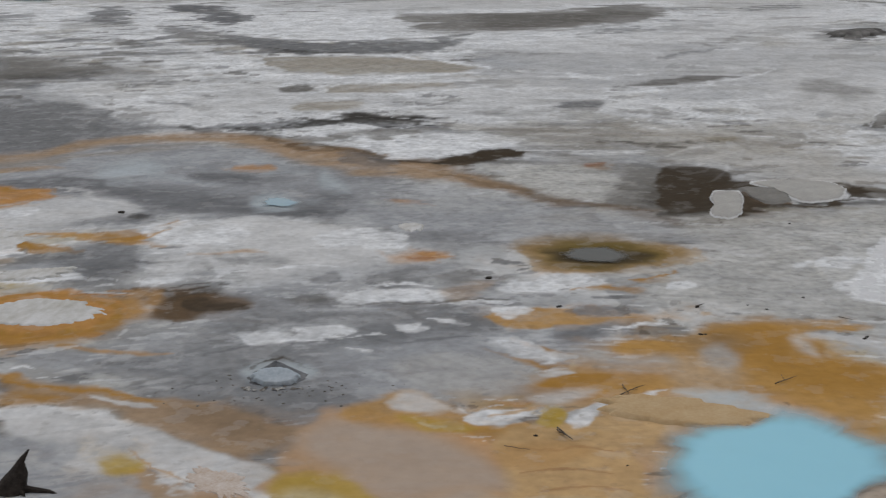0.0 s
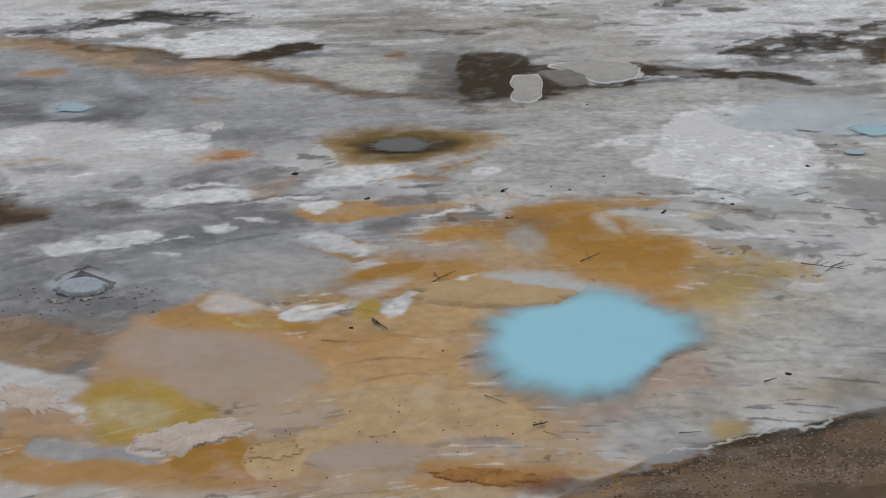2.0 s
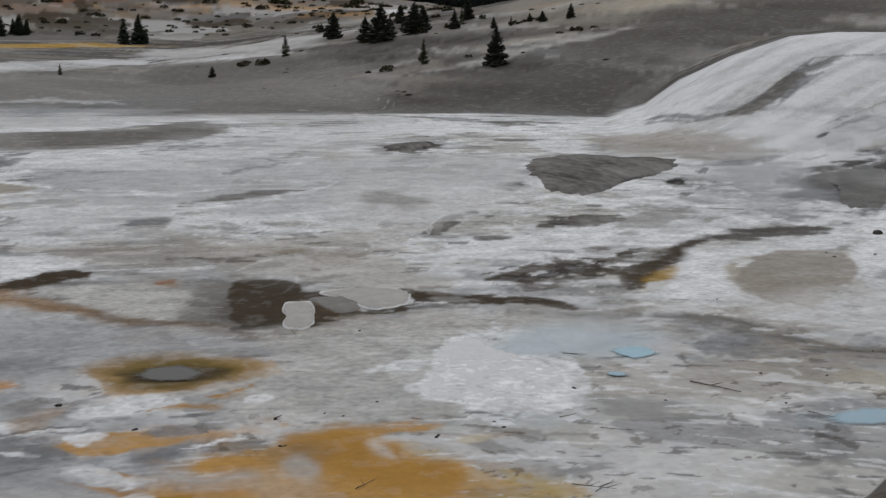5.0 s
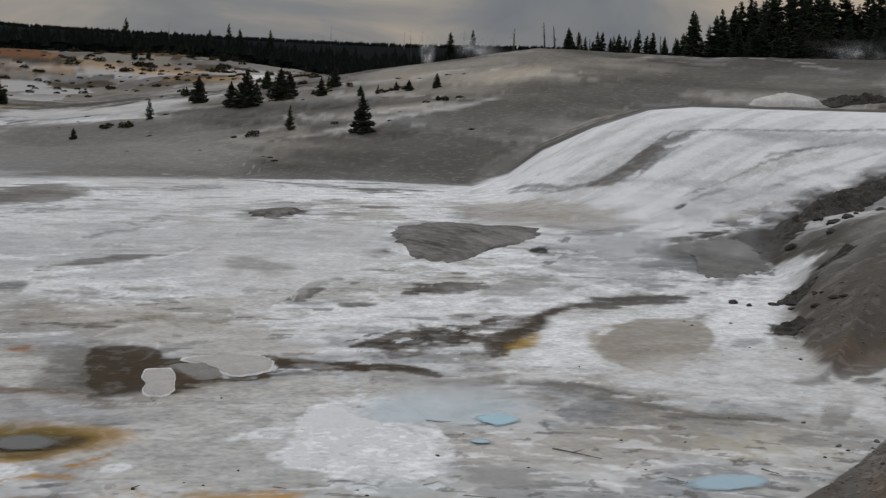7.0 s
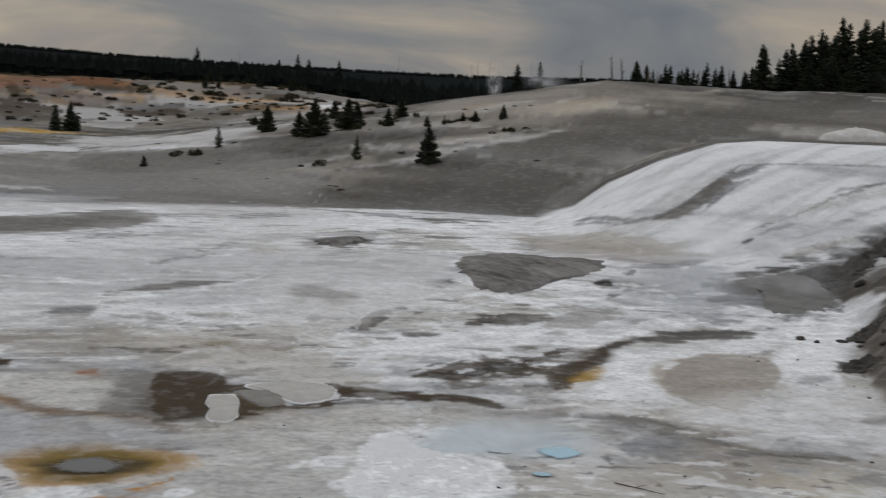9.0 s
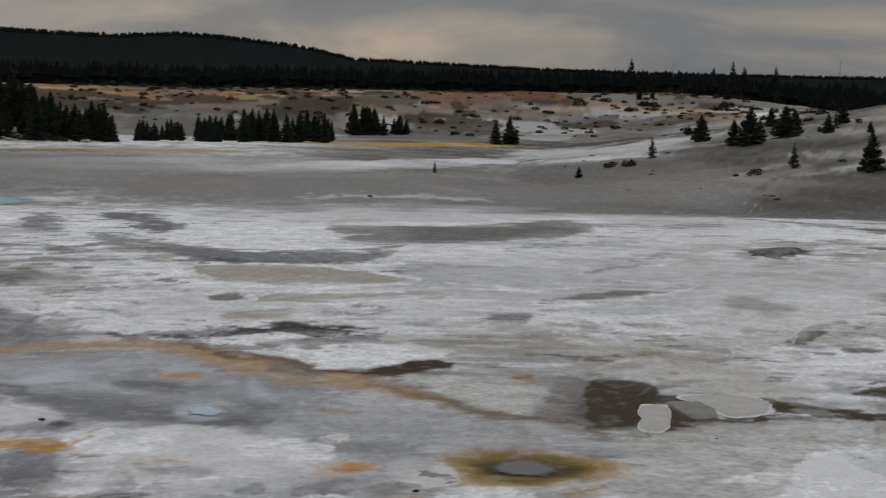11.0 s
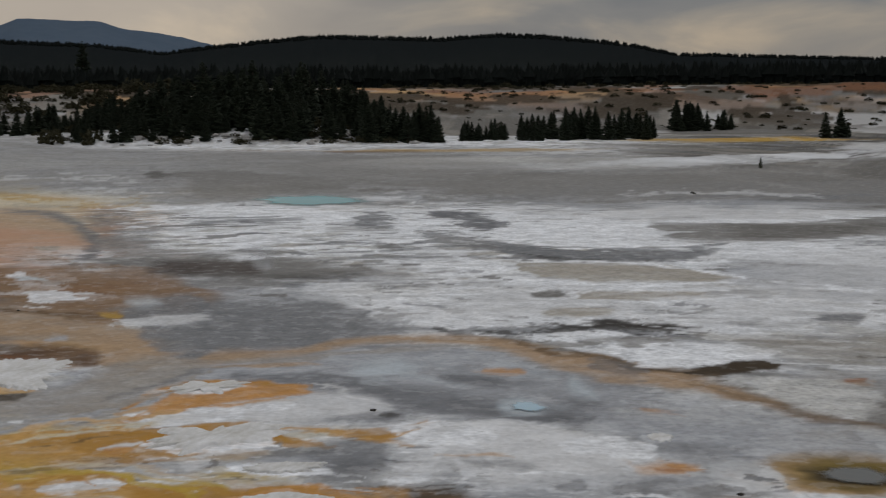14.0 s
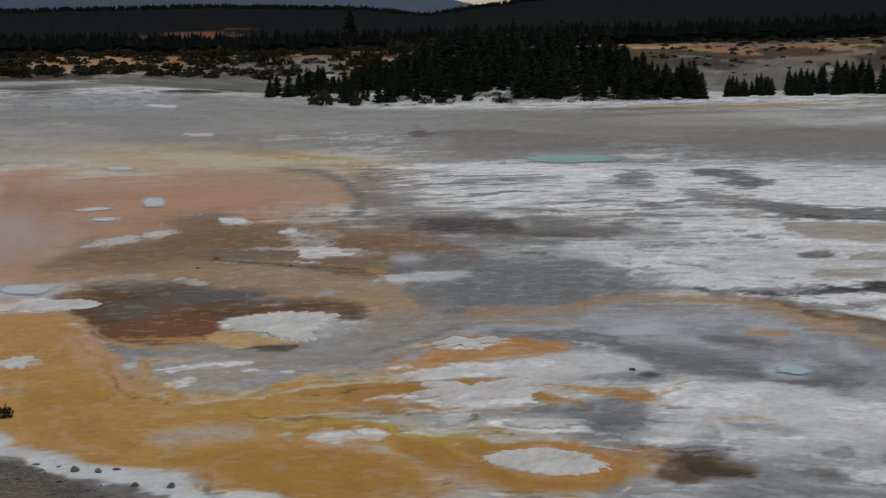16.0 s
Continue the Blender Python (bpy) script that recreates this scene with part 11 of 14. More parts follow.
patch("ash", [(34.45, 42.17), (35.44, 41.07), (40.45, 44.15), (54.38, 56.43), (40.43, 41.89), (37.03, 40.36), (33.84, 38.87)], 0.274, 0.8, 0.3)
patch("dark", [(41.58, 54.53), (45.37, 58.12), (48.70, 59.97), (51.76, 60.31), (55.57, 59.95), (57.23, 59.54), (55.01, 58.39), (41.74, 47.37), (38.47, 46.07), (37.34, 47.28), (38.14, 49.95)], 0.268, 0.65, 0.6)
patch("bone", [(23.01, 26.33), (24.65, 26.68), (26.59, 27.92), (28.18, 28.92), (28.40, 29.19), (27.02, 28.48), (25.08, 27.22), (23.20, 26.57)], 0.060, 0.85, 0.2)
patch("bone", [(20.39, 25.28), (21.63, 25.54), (23.31, 25.84), (22.82, 24.68), (21.29, 22.79), (20.83, 23.21), (21.70, 24.39), (20.57, 24.26)], 0.122, 0.7, 0.3)
patch("ashwarm", [(63.40, 164.7), (71.1, 160.3), (80.1, 158.8), (84.7, 154.9), (84.7, 149.0), (86.0, 136.4), (76.1, 133.7), (64.88, 128.4), (57.36, 129.1), (53.38, 136.8)], 1.211, 0.7, 0.25)
patch("taupe", [(73.4, 147.1), (83.3, 152.3), (90.2, 149.9), (88.7, 139.5), (77.5, 136.3), (71.5, 138.8)], 0.925, 0.6, 0.25)
patch("taupe", [(52.45, 117.9), (62.57, 121.2), (74.2, 124.3), (83.7, 128.0), (94.3, 132.2), (111.5, 121.2), (98.1, 106.4), (81.0, 108.6), (70.9, 108.2), (59.34, 103.8), (51.80, 100.0), (44.53, 92.3), (38.64, 92.7), (37.39, 96.5), (44.02, 105.8)], 1.207, 0.75, 0.25)
patch("mud", [(26.80, 96.7), (34.85, 99.7), (44.53, 99.8), (46.72, 98.6), (41.63, 90.6), (34.35, 93.2)], 0.775, 0.5, 0.3)
patch("mud", [(58.91, 114.0), (71.4, 119.4), (88.2, 123.6), (96.5, 124.4), (88.4, 118.6), (72.0, 115.0), (59.09, 108.7)], 0.786, 0.5, 0.4)
patch("pale", [(34.79, 111.4), (41.47, 112.8), (47.76, 114.9), (54.91, 118.0), (60.02, 120.5), (60.47, 121.5), (55.81, 120.2), (48.52, 116.9), (42.15, 114.8), (35.06, 112.3)], 0.133, 0.75, 0.25)
patch("pale", [(47.71, 148.9), (53.57, 146.2), (59.15, 142.8), (66.80, 144.0), (67.49, 145.6), (60.52, 146.2), (54.95, 150.1), (48.30, 150.8)], 0.166, 0.6, 0.3)
patch("bone", [(19.24, 171.7), (25.41, 159.8), (31.21, 148.8), (31.75, 151.4), (26.70, 168.1), (19.74, 176.3)], 0.174, 0.85, 0.2)
patch("bone", [(25.75, 230.0), (36.37, 190.4), (42.65, 180.1), (49.26, 197.3), (33.38, 154.5), (25.77, 170.7), (20.85, 186.2)], 0.710, 0.7, 0.3)
patch("taupe", [(17.62, 157.3), (24.71, 155.5), (33.22, 142.7), (39.25, 142.3), (32.26, 129.0), (24.35, 127.2), (14.81, 132.1)], 0.803, 0.6, 0.2)
patch("beige", [(29.01, 113.9), (33.79, 113.1), (38.05, 115.2), (38.41, 116.4), (34.53, 115.7), (29.33, 115.2)], 0.190, 0.5, 0.3)
patch("silver", [(-2.64, 14.38), (-2.18, 14.15), (-1.60, 13.94), (-1.18, 13.49), (-1.71, 13.69), (-2.46, 13.88)], 0.022, 0.9, 0.2)
patch("tan", [(-2.98, 14.14), (-2.57, 13.82), (-1.71, 13.73), (-1.08, 13.34), (-1.19, 13.11), (-1.97, 13.26), (-2.88, 13.47)], 0.064, 0.85, 0.25)
patch("milk", [(-2.14, 13.17), (-1.79, 13.18), (-1.61, 12.83), (-2.11, 12.92)], 0.098, 0.5, 0.2)
patch("bone", [(-1.57, 13.98), (-1.37, 14.30), (-0.92, 14.38), (-0.47, 14.48), (-0.13, 14.19), (-0.34, 13.97), (-0.66, 13.88), (-0.91, 13.71), (-1.22, 13.70), (-1.47, 13.82)], 0.019, 0.9, 0.35)
patch("ochre", [(-0.97, 13.69), (-0.60, 14.06), (-0.27, 13.94), (-0.19, 13.59), (-0.47, 13.51), (-0.71, 13.22), (-1.02, 13.24), (-1.14, 13.43)], 0.022, 0.9, 0.5)
patch("cream", [(-0.85, 14.14), (-0.47, 14.21), (-0.28, 14.03), (-0.60, 13.88)], 0.022, 0.7, 0.6)
patch("sandy", [(-0.23, 13.74), (0.28, 13.57), (0.46, 13.88), (0.82, 13.96), (0.52, 13.43), (0.25, 12.98), (-0.11, 12.97), (-0.23, 13.33)], 0.021, 0.9, 0.35)
patch("umber", [(3.56, 12.27), (3.98, 12.21), (4.34, 12.34), (4.95, 12.63), (5.49, 12.85), (6.22, 12.99), (6.98, 13.17), (7.01, 13.25), (6.27, 13.14), (5.53, 13.00), (4.99, 12.80), (4.37, 12.52), (4.02, 12.38), (3.57, 12.34)], 0.022, 0.9, 0.25)
patch("bone", [(4.36, 12.64), (4.87, 12.79), (5.38, 12.93), (5.89, 13.03), (6.63, 13.15), (6.64, 13.18), (5.91, 13.09), (5.40, 12.99), (4.89, 12.85), (4.37, 12.67)], 0.009, 0.8, 0.5)
patch("taupe", [(2.63, 12.24), (3.07, 12.30), (3.56, 12.26), (3.35, 11.95), (2.70, 12.01)], 0.047, 0.7, 0.5)
patch("rust", [(2.49, 12.42), (2.85, 12.41), (3.05, 12.18), (2.60, 12.09)], 0.047, 0.6, 0.6)
patch("mud", [(26.34, 31.53), (23.79, 27.72), (23.20, 26.56), (24.19, 26.42), (26.97, 28.15), (28.39, 29.03), (29.88, 30.62), (26.60, 29.88)], 0.145, 0.8, 0.3)
patch("soil", [(24.76, 29.11), (27.01, 29.60), (29.57, 30.28), (28.66, 29.31), (24.15, 27.01)], 0.295, 0.35, 0.3)
patch("taupe", [(24.14, 25.94), (27.74, 28.35), (10.68, 10.77), (15.03, 16.23), (16.25, 18.78), (18.29, 19.65), (21.28, 22.69)], 0.104, 0.9, 0.4)
patch("mud", [(23.10, 24.59), (25.96, 26.49), (21.18, 21.51), (20.81, 21.92)], 0.123, 0.6, 0.6)
patch("soil", [(17.50, 18.94), (17.97, 18.21), (11.57, 11.67), (16.29, 18.16)], 0.108, 0.4, 0.6)
patch("bone", [(22.94, 26.24), (24.59, 26.62), (26.58, 27.91), (28.13, 28.88), (28.31, 29.10), (26.91, 28.35), (24.93, 27.04), (23.08, 26.43)], 0.040, 0.85, 0.2)


def ground_mesh():
    rows, cols = len(rings), len(side)
    idx = np.arange(rows * cols).reshape(rows, cols)
    a, b = idx[:-1], idx[1:]
    # the ring closes behind the standpoint
    quads = np.stack([a, np.roll(a, -1, 1), np.roll(b, -1, 1), b], -1).reshape(-1, 4)
    me = bpy.data.meshes.new("ground")
    me.vertices.add(GX.size)
    me.vertices.foreach_set("co", np.stack([GX, GY, GZ + LIFT], 1).astype(np.float32).ravel())
    me.loops.add(quads.size)
    me.loops.foreach_set("vertex_index", quads[:, ::-1].astype(np.int32).ravel())
    me.polygons.add(len(quads))
    me.polygons.foreach_set("loop_start", np.arange(0, quads.size, 4, dtype=np.int32))
    me.update(calc_edges=True)
    me.polygons.foreach_set("use_smooth", np.ones(len(quads), bool))
    at = me.attributes.new("mineral", "FLOAT_COLOR", "POINT")
    at.data.foreach_set("color", np.concatenate([COL, np.ones((GX.size, 1))], 1).astype(np.float32).ravel())
    at = me.attributes.new("wet", "FLOAT", "POINT")
    at.data.foreach_set("value", WET.astype(np.float32))
    at = me.attributes.new("salt", "FLOAT", "POINT")
    at.data.foreach_set("value", SALT.astype(np.float32))
    me.materials.append(GROUND)
    ob = new("ground", me)
    tagged(ob, "crusted hot-spring basin floor of white, grey and orange minerals", "ground", kind="structure")


ground_mesh()
# ---------------------------------------------------------------- things


def mesh_from(name, verts, faces, mat, smooth=False):
    me = bpy.data.meshes.new(name)
    me.from_pydata(verts, [], faces)
    me.materials.append(mat)
    if smooth:
        me.polygons.foreach_set("use_smooth", [True] * len(me.polygons))
    me.update()
    return me


def part(name, me, parent, label=""):
    ob = new(name, me)
    ob.parent = parent
    if label:
        tagged(ob, label)
    return ob


def tube(verts, faces, pts, radii, sides=6):
    """A tapering limb along points, added to the lists."""
    base = len(verts)
    for i, p in enumerate(pts):
        p = Vector(p)
        d = (Vector(pts[min(i + 1, len(pts) - 1)]) - Vector(pts[max(i - 1, 0)])).normalized()
        u = d.orthogonal().normalized()
        v = d.cross(u)
        for k in range(sides):
            t = 2 * math.pi * k / sides
            verts.append(tuple(p + (u * math.cos(t) + v * math.sin(t)) * radii[i]))
    for i in range(len(pts) - 1):
        for k in range(sides):
            a, b = base + i * sides + k, base + i * sides + (k + 1) % sides
            faces.append((a, b, b + sides, a + sides))
    faces.append(tuple(base + k for k in range(sides))[::-1])
    faces.append(tuple(base + (len(pts) - 1) * sides + k for k in range(sides)))


def conifer_meshes(seed, tall=1.0, wide=0.26, bare=0.12, gaps=0.1, needles=None):
    """Trunk and crown of a conifer one metre tall."""
    rnd = random.Random(seed)
    tv, tf = [], []
    lean = rnd.uniform(-0.015, 0.015)
    tube(tv, tf, [(0, 0, -0.02), (lean * 0.4, 0, 0.4), (lean, 0.005, 0.97)], [0.022, 0.015, 0.003], 6)
    cv, cf = [], []
    z = bare
    while z < 0.985:
        f = (z - bare) / (1 - bare)
        reach = wide * (1 - f) ** 0.85 * (0.75 + 0.25 * min(1, f * 8)) + 0.012
        for k in range(rnd.randint(6, 9)):
            if rnd.random() < gaps:
                continue
            t = rnd.uniform(0, 2 * math.pi)
            ln = reach * rnd.uniform(0.6, 1.08)
            droop = rnd.uniform(-0.35, 0.12) * (1 - f) + 0.45 * f
            d = Vector((math.cos(t), math.sin(t), droop)).normalized()
            s = Vector((-math.sin(t), math.cos(t), 0))
            o = Vector((lean * z, 0, z + rnd.uniform(-0.012, 0.012)))
            # a limb carries three ragged sprays of needles
            for q in range(3):
                a = o + d * ln * (0.12 + 0.3 * q)
                tip = a + d * ln * rnd.uniform(0.3, 0.5) + Vector((0, 0, rnd.uniform(-0.02, 0.012)))
                w = ln * rnd.uniform(0.2, 0.32) + 0.005
                dn = Vector((0, 0, -w * rnd.uniform(0.5, 1.1)))
                b = len(cv)
                mid = a * 0.5 + tip * 0.5
                cv.extend(tuple(v) for v in (a, mid + s * w + dn * 0.4, tip, mid - s * w + dn * 0.4, mid + dn + Vector((0, 0, 0.0)), mid - dn * 0.3))
                cf.extend([(b, b + 1, b + 5), (b + 1, b + 2, b + 5), (b + 2, b + 3, b + 5), (b + 3, b, b + 5), (b, b + 4, b + 2), (b + 1, b + 4, b + 3)])
        z += rnd.uniform(0.022, 0.040) * (1.15 - 0.4 * f)
    return mesh_from("trunk", tv, tf, BARK, True), mesh_from("crown", cv, cf, needles or NEEDLES)


def conifer(name, label, seed, group, **kw):
    trunk, crown = conifer_meshes(seed, **kw)
    e = new(name)
    part("trunk", trunk, e)
    part("crown", crown, e)
    return tagged(e, label, "tree", group)


def plant(tree, x, y, tall, turn=0.0, lean=0.0, sink=0.03):
    ob = copy_thing(tree, pose(x, y, on_ground(x, y) - sink * tall, lean, 0, turn))
    ob.scale = (tall, tall, tall)
    return ob


def at(yaw, r):
    return -r * math.sin(radians(yaw)), r * math.cos(radians(yaw))


def blob_mesh(name, a, b, seed, mat, rise, ragged_by=0.18, rings_n=7, spokes=120, depth=False, x=0.0, y=0.0, turn=0.0, dome=0.0, waves=4.0, shape=None):
    """A flat, irregular body that follows the ground: a crust pad, or (depth) a sheet of water."""
    c, s = math.cos(radians(turn)), math.sin(radians(turn))
    verts, faces, dep = [], [], []
    edge = []
    for k in range(spokes):
        t = 2 * math.pi * k / spokes
        v = Vector((math.cos(t) * waves / 2, math.sin(t) * waves / 2, seed * 3.7))
        if shape:
            u = k / spokes * len(shape)
            i, u = int(u), u - int(u)
            p0, p1, p2, p3 = (shape[(i + j) % len(shape)] for j in (-1, 0, 1, 2))
            e = p1 + 0.5 * u * (p2 - p0 + u * (2 * p0 - 5 * p1 + 4 * p2 - p3 + u * (3 * (p1 - p2) + p3 - p0)))
            edge.append(e * (1 + ragged_by * (0.4 * noise.noise(v * 3.1) + 0.35 * noise.noise(v * 7) + 0.2 * noise.noise(v * 15))))
            continue
        edge.append(1 + ragged_by * (noise.noise(v) + 0.7 * noise.noise(v * 2.3) + (0 if depth else 1) * (0.35 * noise.noise(v * 4.3) + 0.12 * noise.noise(v * 9))) * 1.35)
    fr = [0.0] + [((i + 1) / rings_n) ** 0.8 for i in range(rings_n)]
    level = on_ground(x, y)
    zs = []
    for f in fr[1:]:
        for k in range(spokes):
            t = 2 * math.pi * k / spokes
            e_ = 1 + (edge[k] - 1) * f * f
            px, py = a * f * e_ * math.cos(t), b * f * e_ * math.sin(t)
            verts.append([px * c - py * s, px * s + py * c, 0])
            dep.append(1 - f)
    verts.append([0, 0, 0])
    dep.append(1.0)
    gz = height(np.array([v[0] + x for v in verts]), np.array([v[1] + y for v in verts])) - level
    if depth:
        top = float(np.median(gz))
        for i, v in enumerate(verts):
            v[2] = max(gz[i], top) * 0.5 + gz[i] * 0.5 + rise
    else:
        for i, v in enumerate(verts):
            e = 1 - dep[i]
            lift = rise * (1 - max(0, (e - 0.86) / 0.14) ** 2) + dome * (1 - e * e)
            lift += 0.25 * (rise + dome) * noise.noise(Vector((v[0] * 3, v[1] * 3, seed))) * (1 - e)
            v[2] = gz[i] + (lift if e < 0.999 else -0.03)
    n = spokes
    for i in range(rings_n - 1):
        for k in range(n):
            q = (k + 1) % n
            faces.append((i * n + k, i * n + q, (i + 1) * n + q, (i + 1) * n + k)[::-1])
    m = len(verts) - 1
    for k in range(n):
        faces.append((m, k, (k + 1) % n))
    me = mesh_from(name, [tuple(v) for v in verts], faces, mat, True)
    if depth:
        at_ = me.attributes.new("depth", "FLOAT", "POINT")
        at_.data.foreach_set("value", np.array(dep, np.float32))
    return me, level


def rim_ring(me, spokes, rings_n, inner, mat, name, parent, label, up):
    """A narrow ring along the outline of a blob, as a part of it."""
    v = [p.co.copy() for p in me.vertices]
    n = spokes
    out = [v[(rings_n - 1) * n + k] for k in range(n)]
    verts, faces = [], []
    for k in range(n):
        wob = 1 + 0.5 * noise.noise(Vector((out[k].x * 1.5, out[k].y * 1.5, 2.0)))
        for f, z in ((1.0 + 0.02 * wob, -0.02), (1.0 - inner * 0.35 * wob, up), (1.0 - inner * wob, up * 0.4 - 0.004)):
            verts.append((out[k].x * f, out[k].y * f, out[k].z + (0.03 if z >= 0 else 0) + z))
    for k in range(n):
        q = (k + 1) % n
        for j in (0, 1):
            faces.append((k * 3 + j, q * 3 + j, q * 3 + j + 1, k * 3 + j + 1))
    part(name, mesh_from(name, verts, faces, mat, True), parent, label)


def crust(name, label, category, x, y, a, b, turn, mat, rise=0.03, rag=0.18, dome=0.0, waves=4.0, group="", rim=None, shape=None):
    me, z = blob_mesh(name, a, b, x + y, mat, rise, rag, x=x, y=y, turn=turn, dome=dome, waves=waves, shape=shape)
    ob = new(name, me)
    ob.location = (x, y, z)
    if rim:
        rim_ring(me, 120, 7, 0.09, rim[0], "rim", ob, rim[1], rise * 0.8)
    return tagged(ob, label, category, group)


def pool(name, label, x, y, a, b, turn, mat, rag=0.2, waves=4.0, rise=0.03, rim=None, shape=None):
    me, z = blob_mesh(name, a, b, x - y, mat, rise, rag, 14, 96, True, x, y, turn, waves=waves, shape=shape)
    ob = new(name, me)
    ob.location = (x, y, z)
    if rim:
        rim_ring(me, 96, 14, rim[1], rim[0], "rim", ob, rim[2], 0.02)
    return tagged(ob, label, "hot spring")


def rock_mesh(seed, mat, flat=0.6, rough=0.35):
    bm = bmesh.new()
    bmesh.ops.create_icosphere(bm, subdivisions=2, radius=0.5)
    cuts = [Vector((random.gauss(0, 1), random.gauss(0, 1), random.gauss(0, 0.8))).normalized() for _ in range(7)]
    for v in bm.verts:
        p = v.co.copy()
        v.co *= 1 + rough * noise.noise(p * 2.1 + Vector((seed * 7.1, 0, 0))) + rough * 0.6 * noise.noise(p * 5 + Vector((0, seed * 3.3, 0)))
        for c in cuts:
            over = v.co.dot(c) - 0.33
            if over > 0:
                v.co -= c * over
        v.co.z *= flat
    me = bpy.data.meshes.new("stone")
    bm.to_mesh(me)
    bm.free()
    me.materials.append(mat)
    return me


ROCKS = [rock_mesh(i, STONE, 0.45 + 0.1 * (i % 3)) for i in range(5)]
DARK_STONE = plain("dark_stone", (0.02, 0.018, 0.016), (0.085, 0.078, 0.07), 0.85, 6, 0.7)
PALE_STONE = plain("pale_stone", (0.22, 0.21, 0.20), (0.45, 0.44, 0.42), 0.9, 6, 0.5)
SOIL_STONE = plain("brown_pebble", (0.13, 0.095, 0.068), (0.34, 0.27, 0.21), 0.9, 5, 0.5)
SOIL_ROCKS = [rock_mesh(i + 29, SOIL_STONE, 0.55, 0.4) for i in range(4)]
DARK_ROCKS = [rock_mesh(i + 9, DARK_STONE, 0.5 + 0.1 * (i % 3), 0.5) for i in range(5)]
PALE_ROCKS = [rock_mesh(i + 19, PALE_STONE, 0.45, 0.4) for i in range(4)]


def rock(x, y, size, kind=0, label="small dark stone on the mineral crust", tall=1.0, group="stones on the crust"):
    meshes = (DARK_ROCKS, ROCKS, PALE_ROCKS)[kind]
    ob = new("stone", meshes[int(abs(x * 7 + y * 3)) % len(meshes)])
    ob.matrix_basis = pose(x, y, on_ground(x, y) + size * 0.05 * tall, 0, 0, (x * 91 + y * 57) % 360)
    ob.scale = (size, size * 0.75, size * tall)
    return tagged(ob, label, "stone", group)


def stick(x0, y0, x1, y1, thick, label="short dark dead twig lying on the crust", forks=1, mat=None, lift=0.02, name="twig", arch=0.0):
    """A dead stick that lies between two places, with a few side shoots."""
    rnd_ = random.Random(int(abs(x0 * 100 + y0 * 37)))
    a, b = Vector((x0, y0, on_ground(x0, y0) + lift + thick)), Vector((x1, y1, on_ground(x1, y1) + lift + thick))
    ln = (b - a).length
    verts, faces = [], []
    o = a.copy()
    pts = []
    for i in range(6):
        f = i / 5
        w = Vector((rnd_.uniform(-1, 1), rnd_.uniform(-1, 1), 0)) * ln * 0.025 * (0 < i < 5)
        pts.append(a.lerp(b, f) - o + w + Vector((0, 0, arch * ln * math.sin(math.pi * f))))
    tube(verts, faces, pts, [thick * (1 - 0.12 * i) for i in range(6)], 6)
    for k in range(forks):
        i = rnd_.randint(2, 4)
        d = (b - a).normalized()
        d.rotate(Euler((0, 0, rnd_.choice((-1, 1)) * rnd_.uniform(0.5, 1.0))))
        ln2 = ln * rnd_.uniform(0.2, 0.4)
        p = pts[i]
        tube(verts, faces, [p, p + d * ln2 * 0.5 + Vector((0, 0, ln2 * 0.12)), p + d * ln2 + Vector((0, 0, ln2 * 0.22))], [thick * 0.6, thick * 0.45, thick * 0.2], 5)
    ob = new(name, mesh_from(name, [tuple(v) for v in verts], faces, mat or DEADWOOD, True))
    ob.location = o
    return tagged(ob, label, "log" if name == "log" else "twig", "dead wood on the crust")


def gravel(x, y, n, spread, size, kind, label, seed, loose=False):
    """Loose stones too many to count, as one body."""
    r_ = random.Random(seed)
    src = (DARK_ROCKS, ROCKS, PALE_ROCKS, SOIL_ROCKS)[kind]
    verts, faces = [], []
    shapes = [([v.co.copy() for v in m.vertices], [tuple(p.vertices) for p in m.polygons]) for m in src]
    pts = [(x + r_.gauss(0, spread[0]), y + r_.gauss(0, spread[1])) for _ in range(n)]
    pts = [p for p in pts if bank_foot(bearing(*p)) > math.hypot(*p) + 0.1 or (p[0] > 0 and float(spur(np.array([p[0]]), np.array([p[1]]))[0]) > 0.4) or loose]
    zs = height(np.array([p[0] for p in pts]), np.array([p[1] for p in pts]))
    for i, ((px, py), pz) in enumerate(zip(pts, zs)):
        vs, fs = shapes[i % len(shapes)]
        s = size * r_.uniform(0.4, 1.3)
        rot = Matrix.Rotation(r_.uniform(0, 6.28), 3, "Z")
        b = len(verts)
        verts.extend(tuple(rot @ v * s + Vector((px, py, pz))) for v in vs)
        faces.extend(tuple(b + k for k in f) for f in fs)
    ob = new("gravel", mesh_from("gravel", verts, faces, (DARK_STONE, STONE, PALE_STONE, SOIL_STONE)[kind]))
    tagged(ob, label, "gravel", kind="stuff")


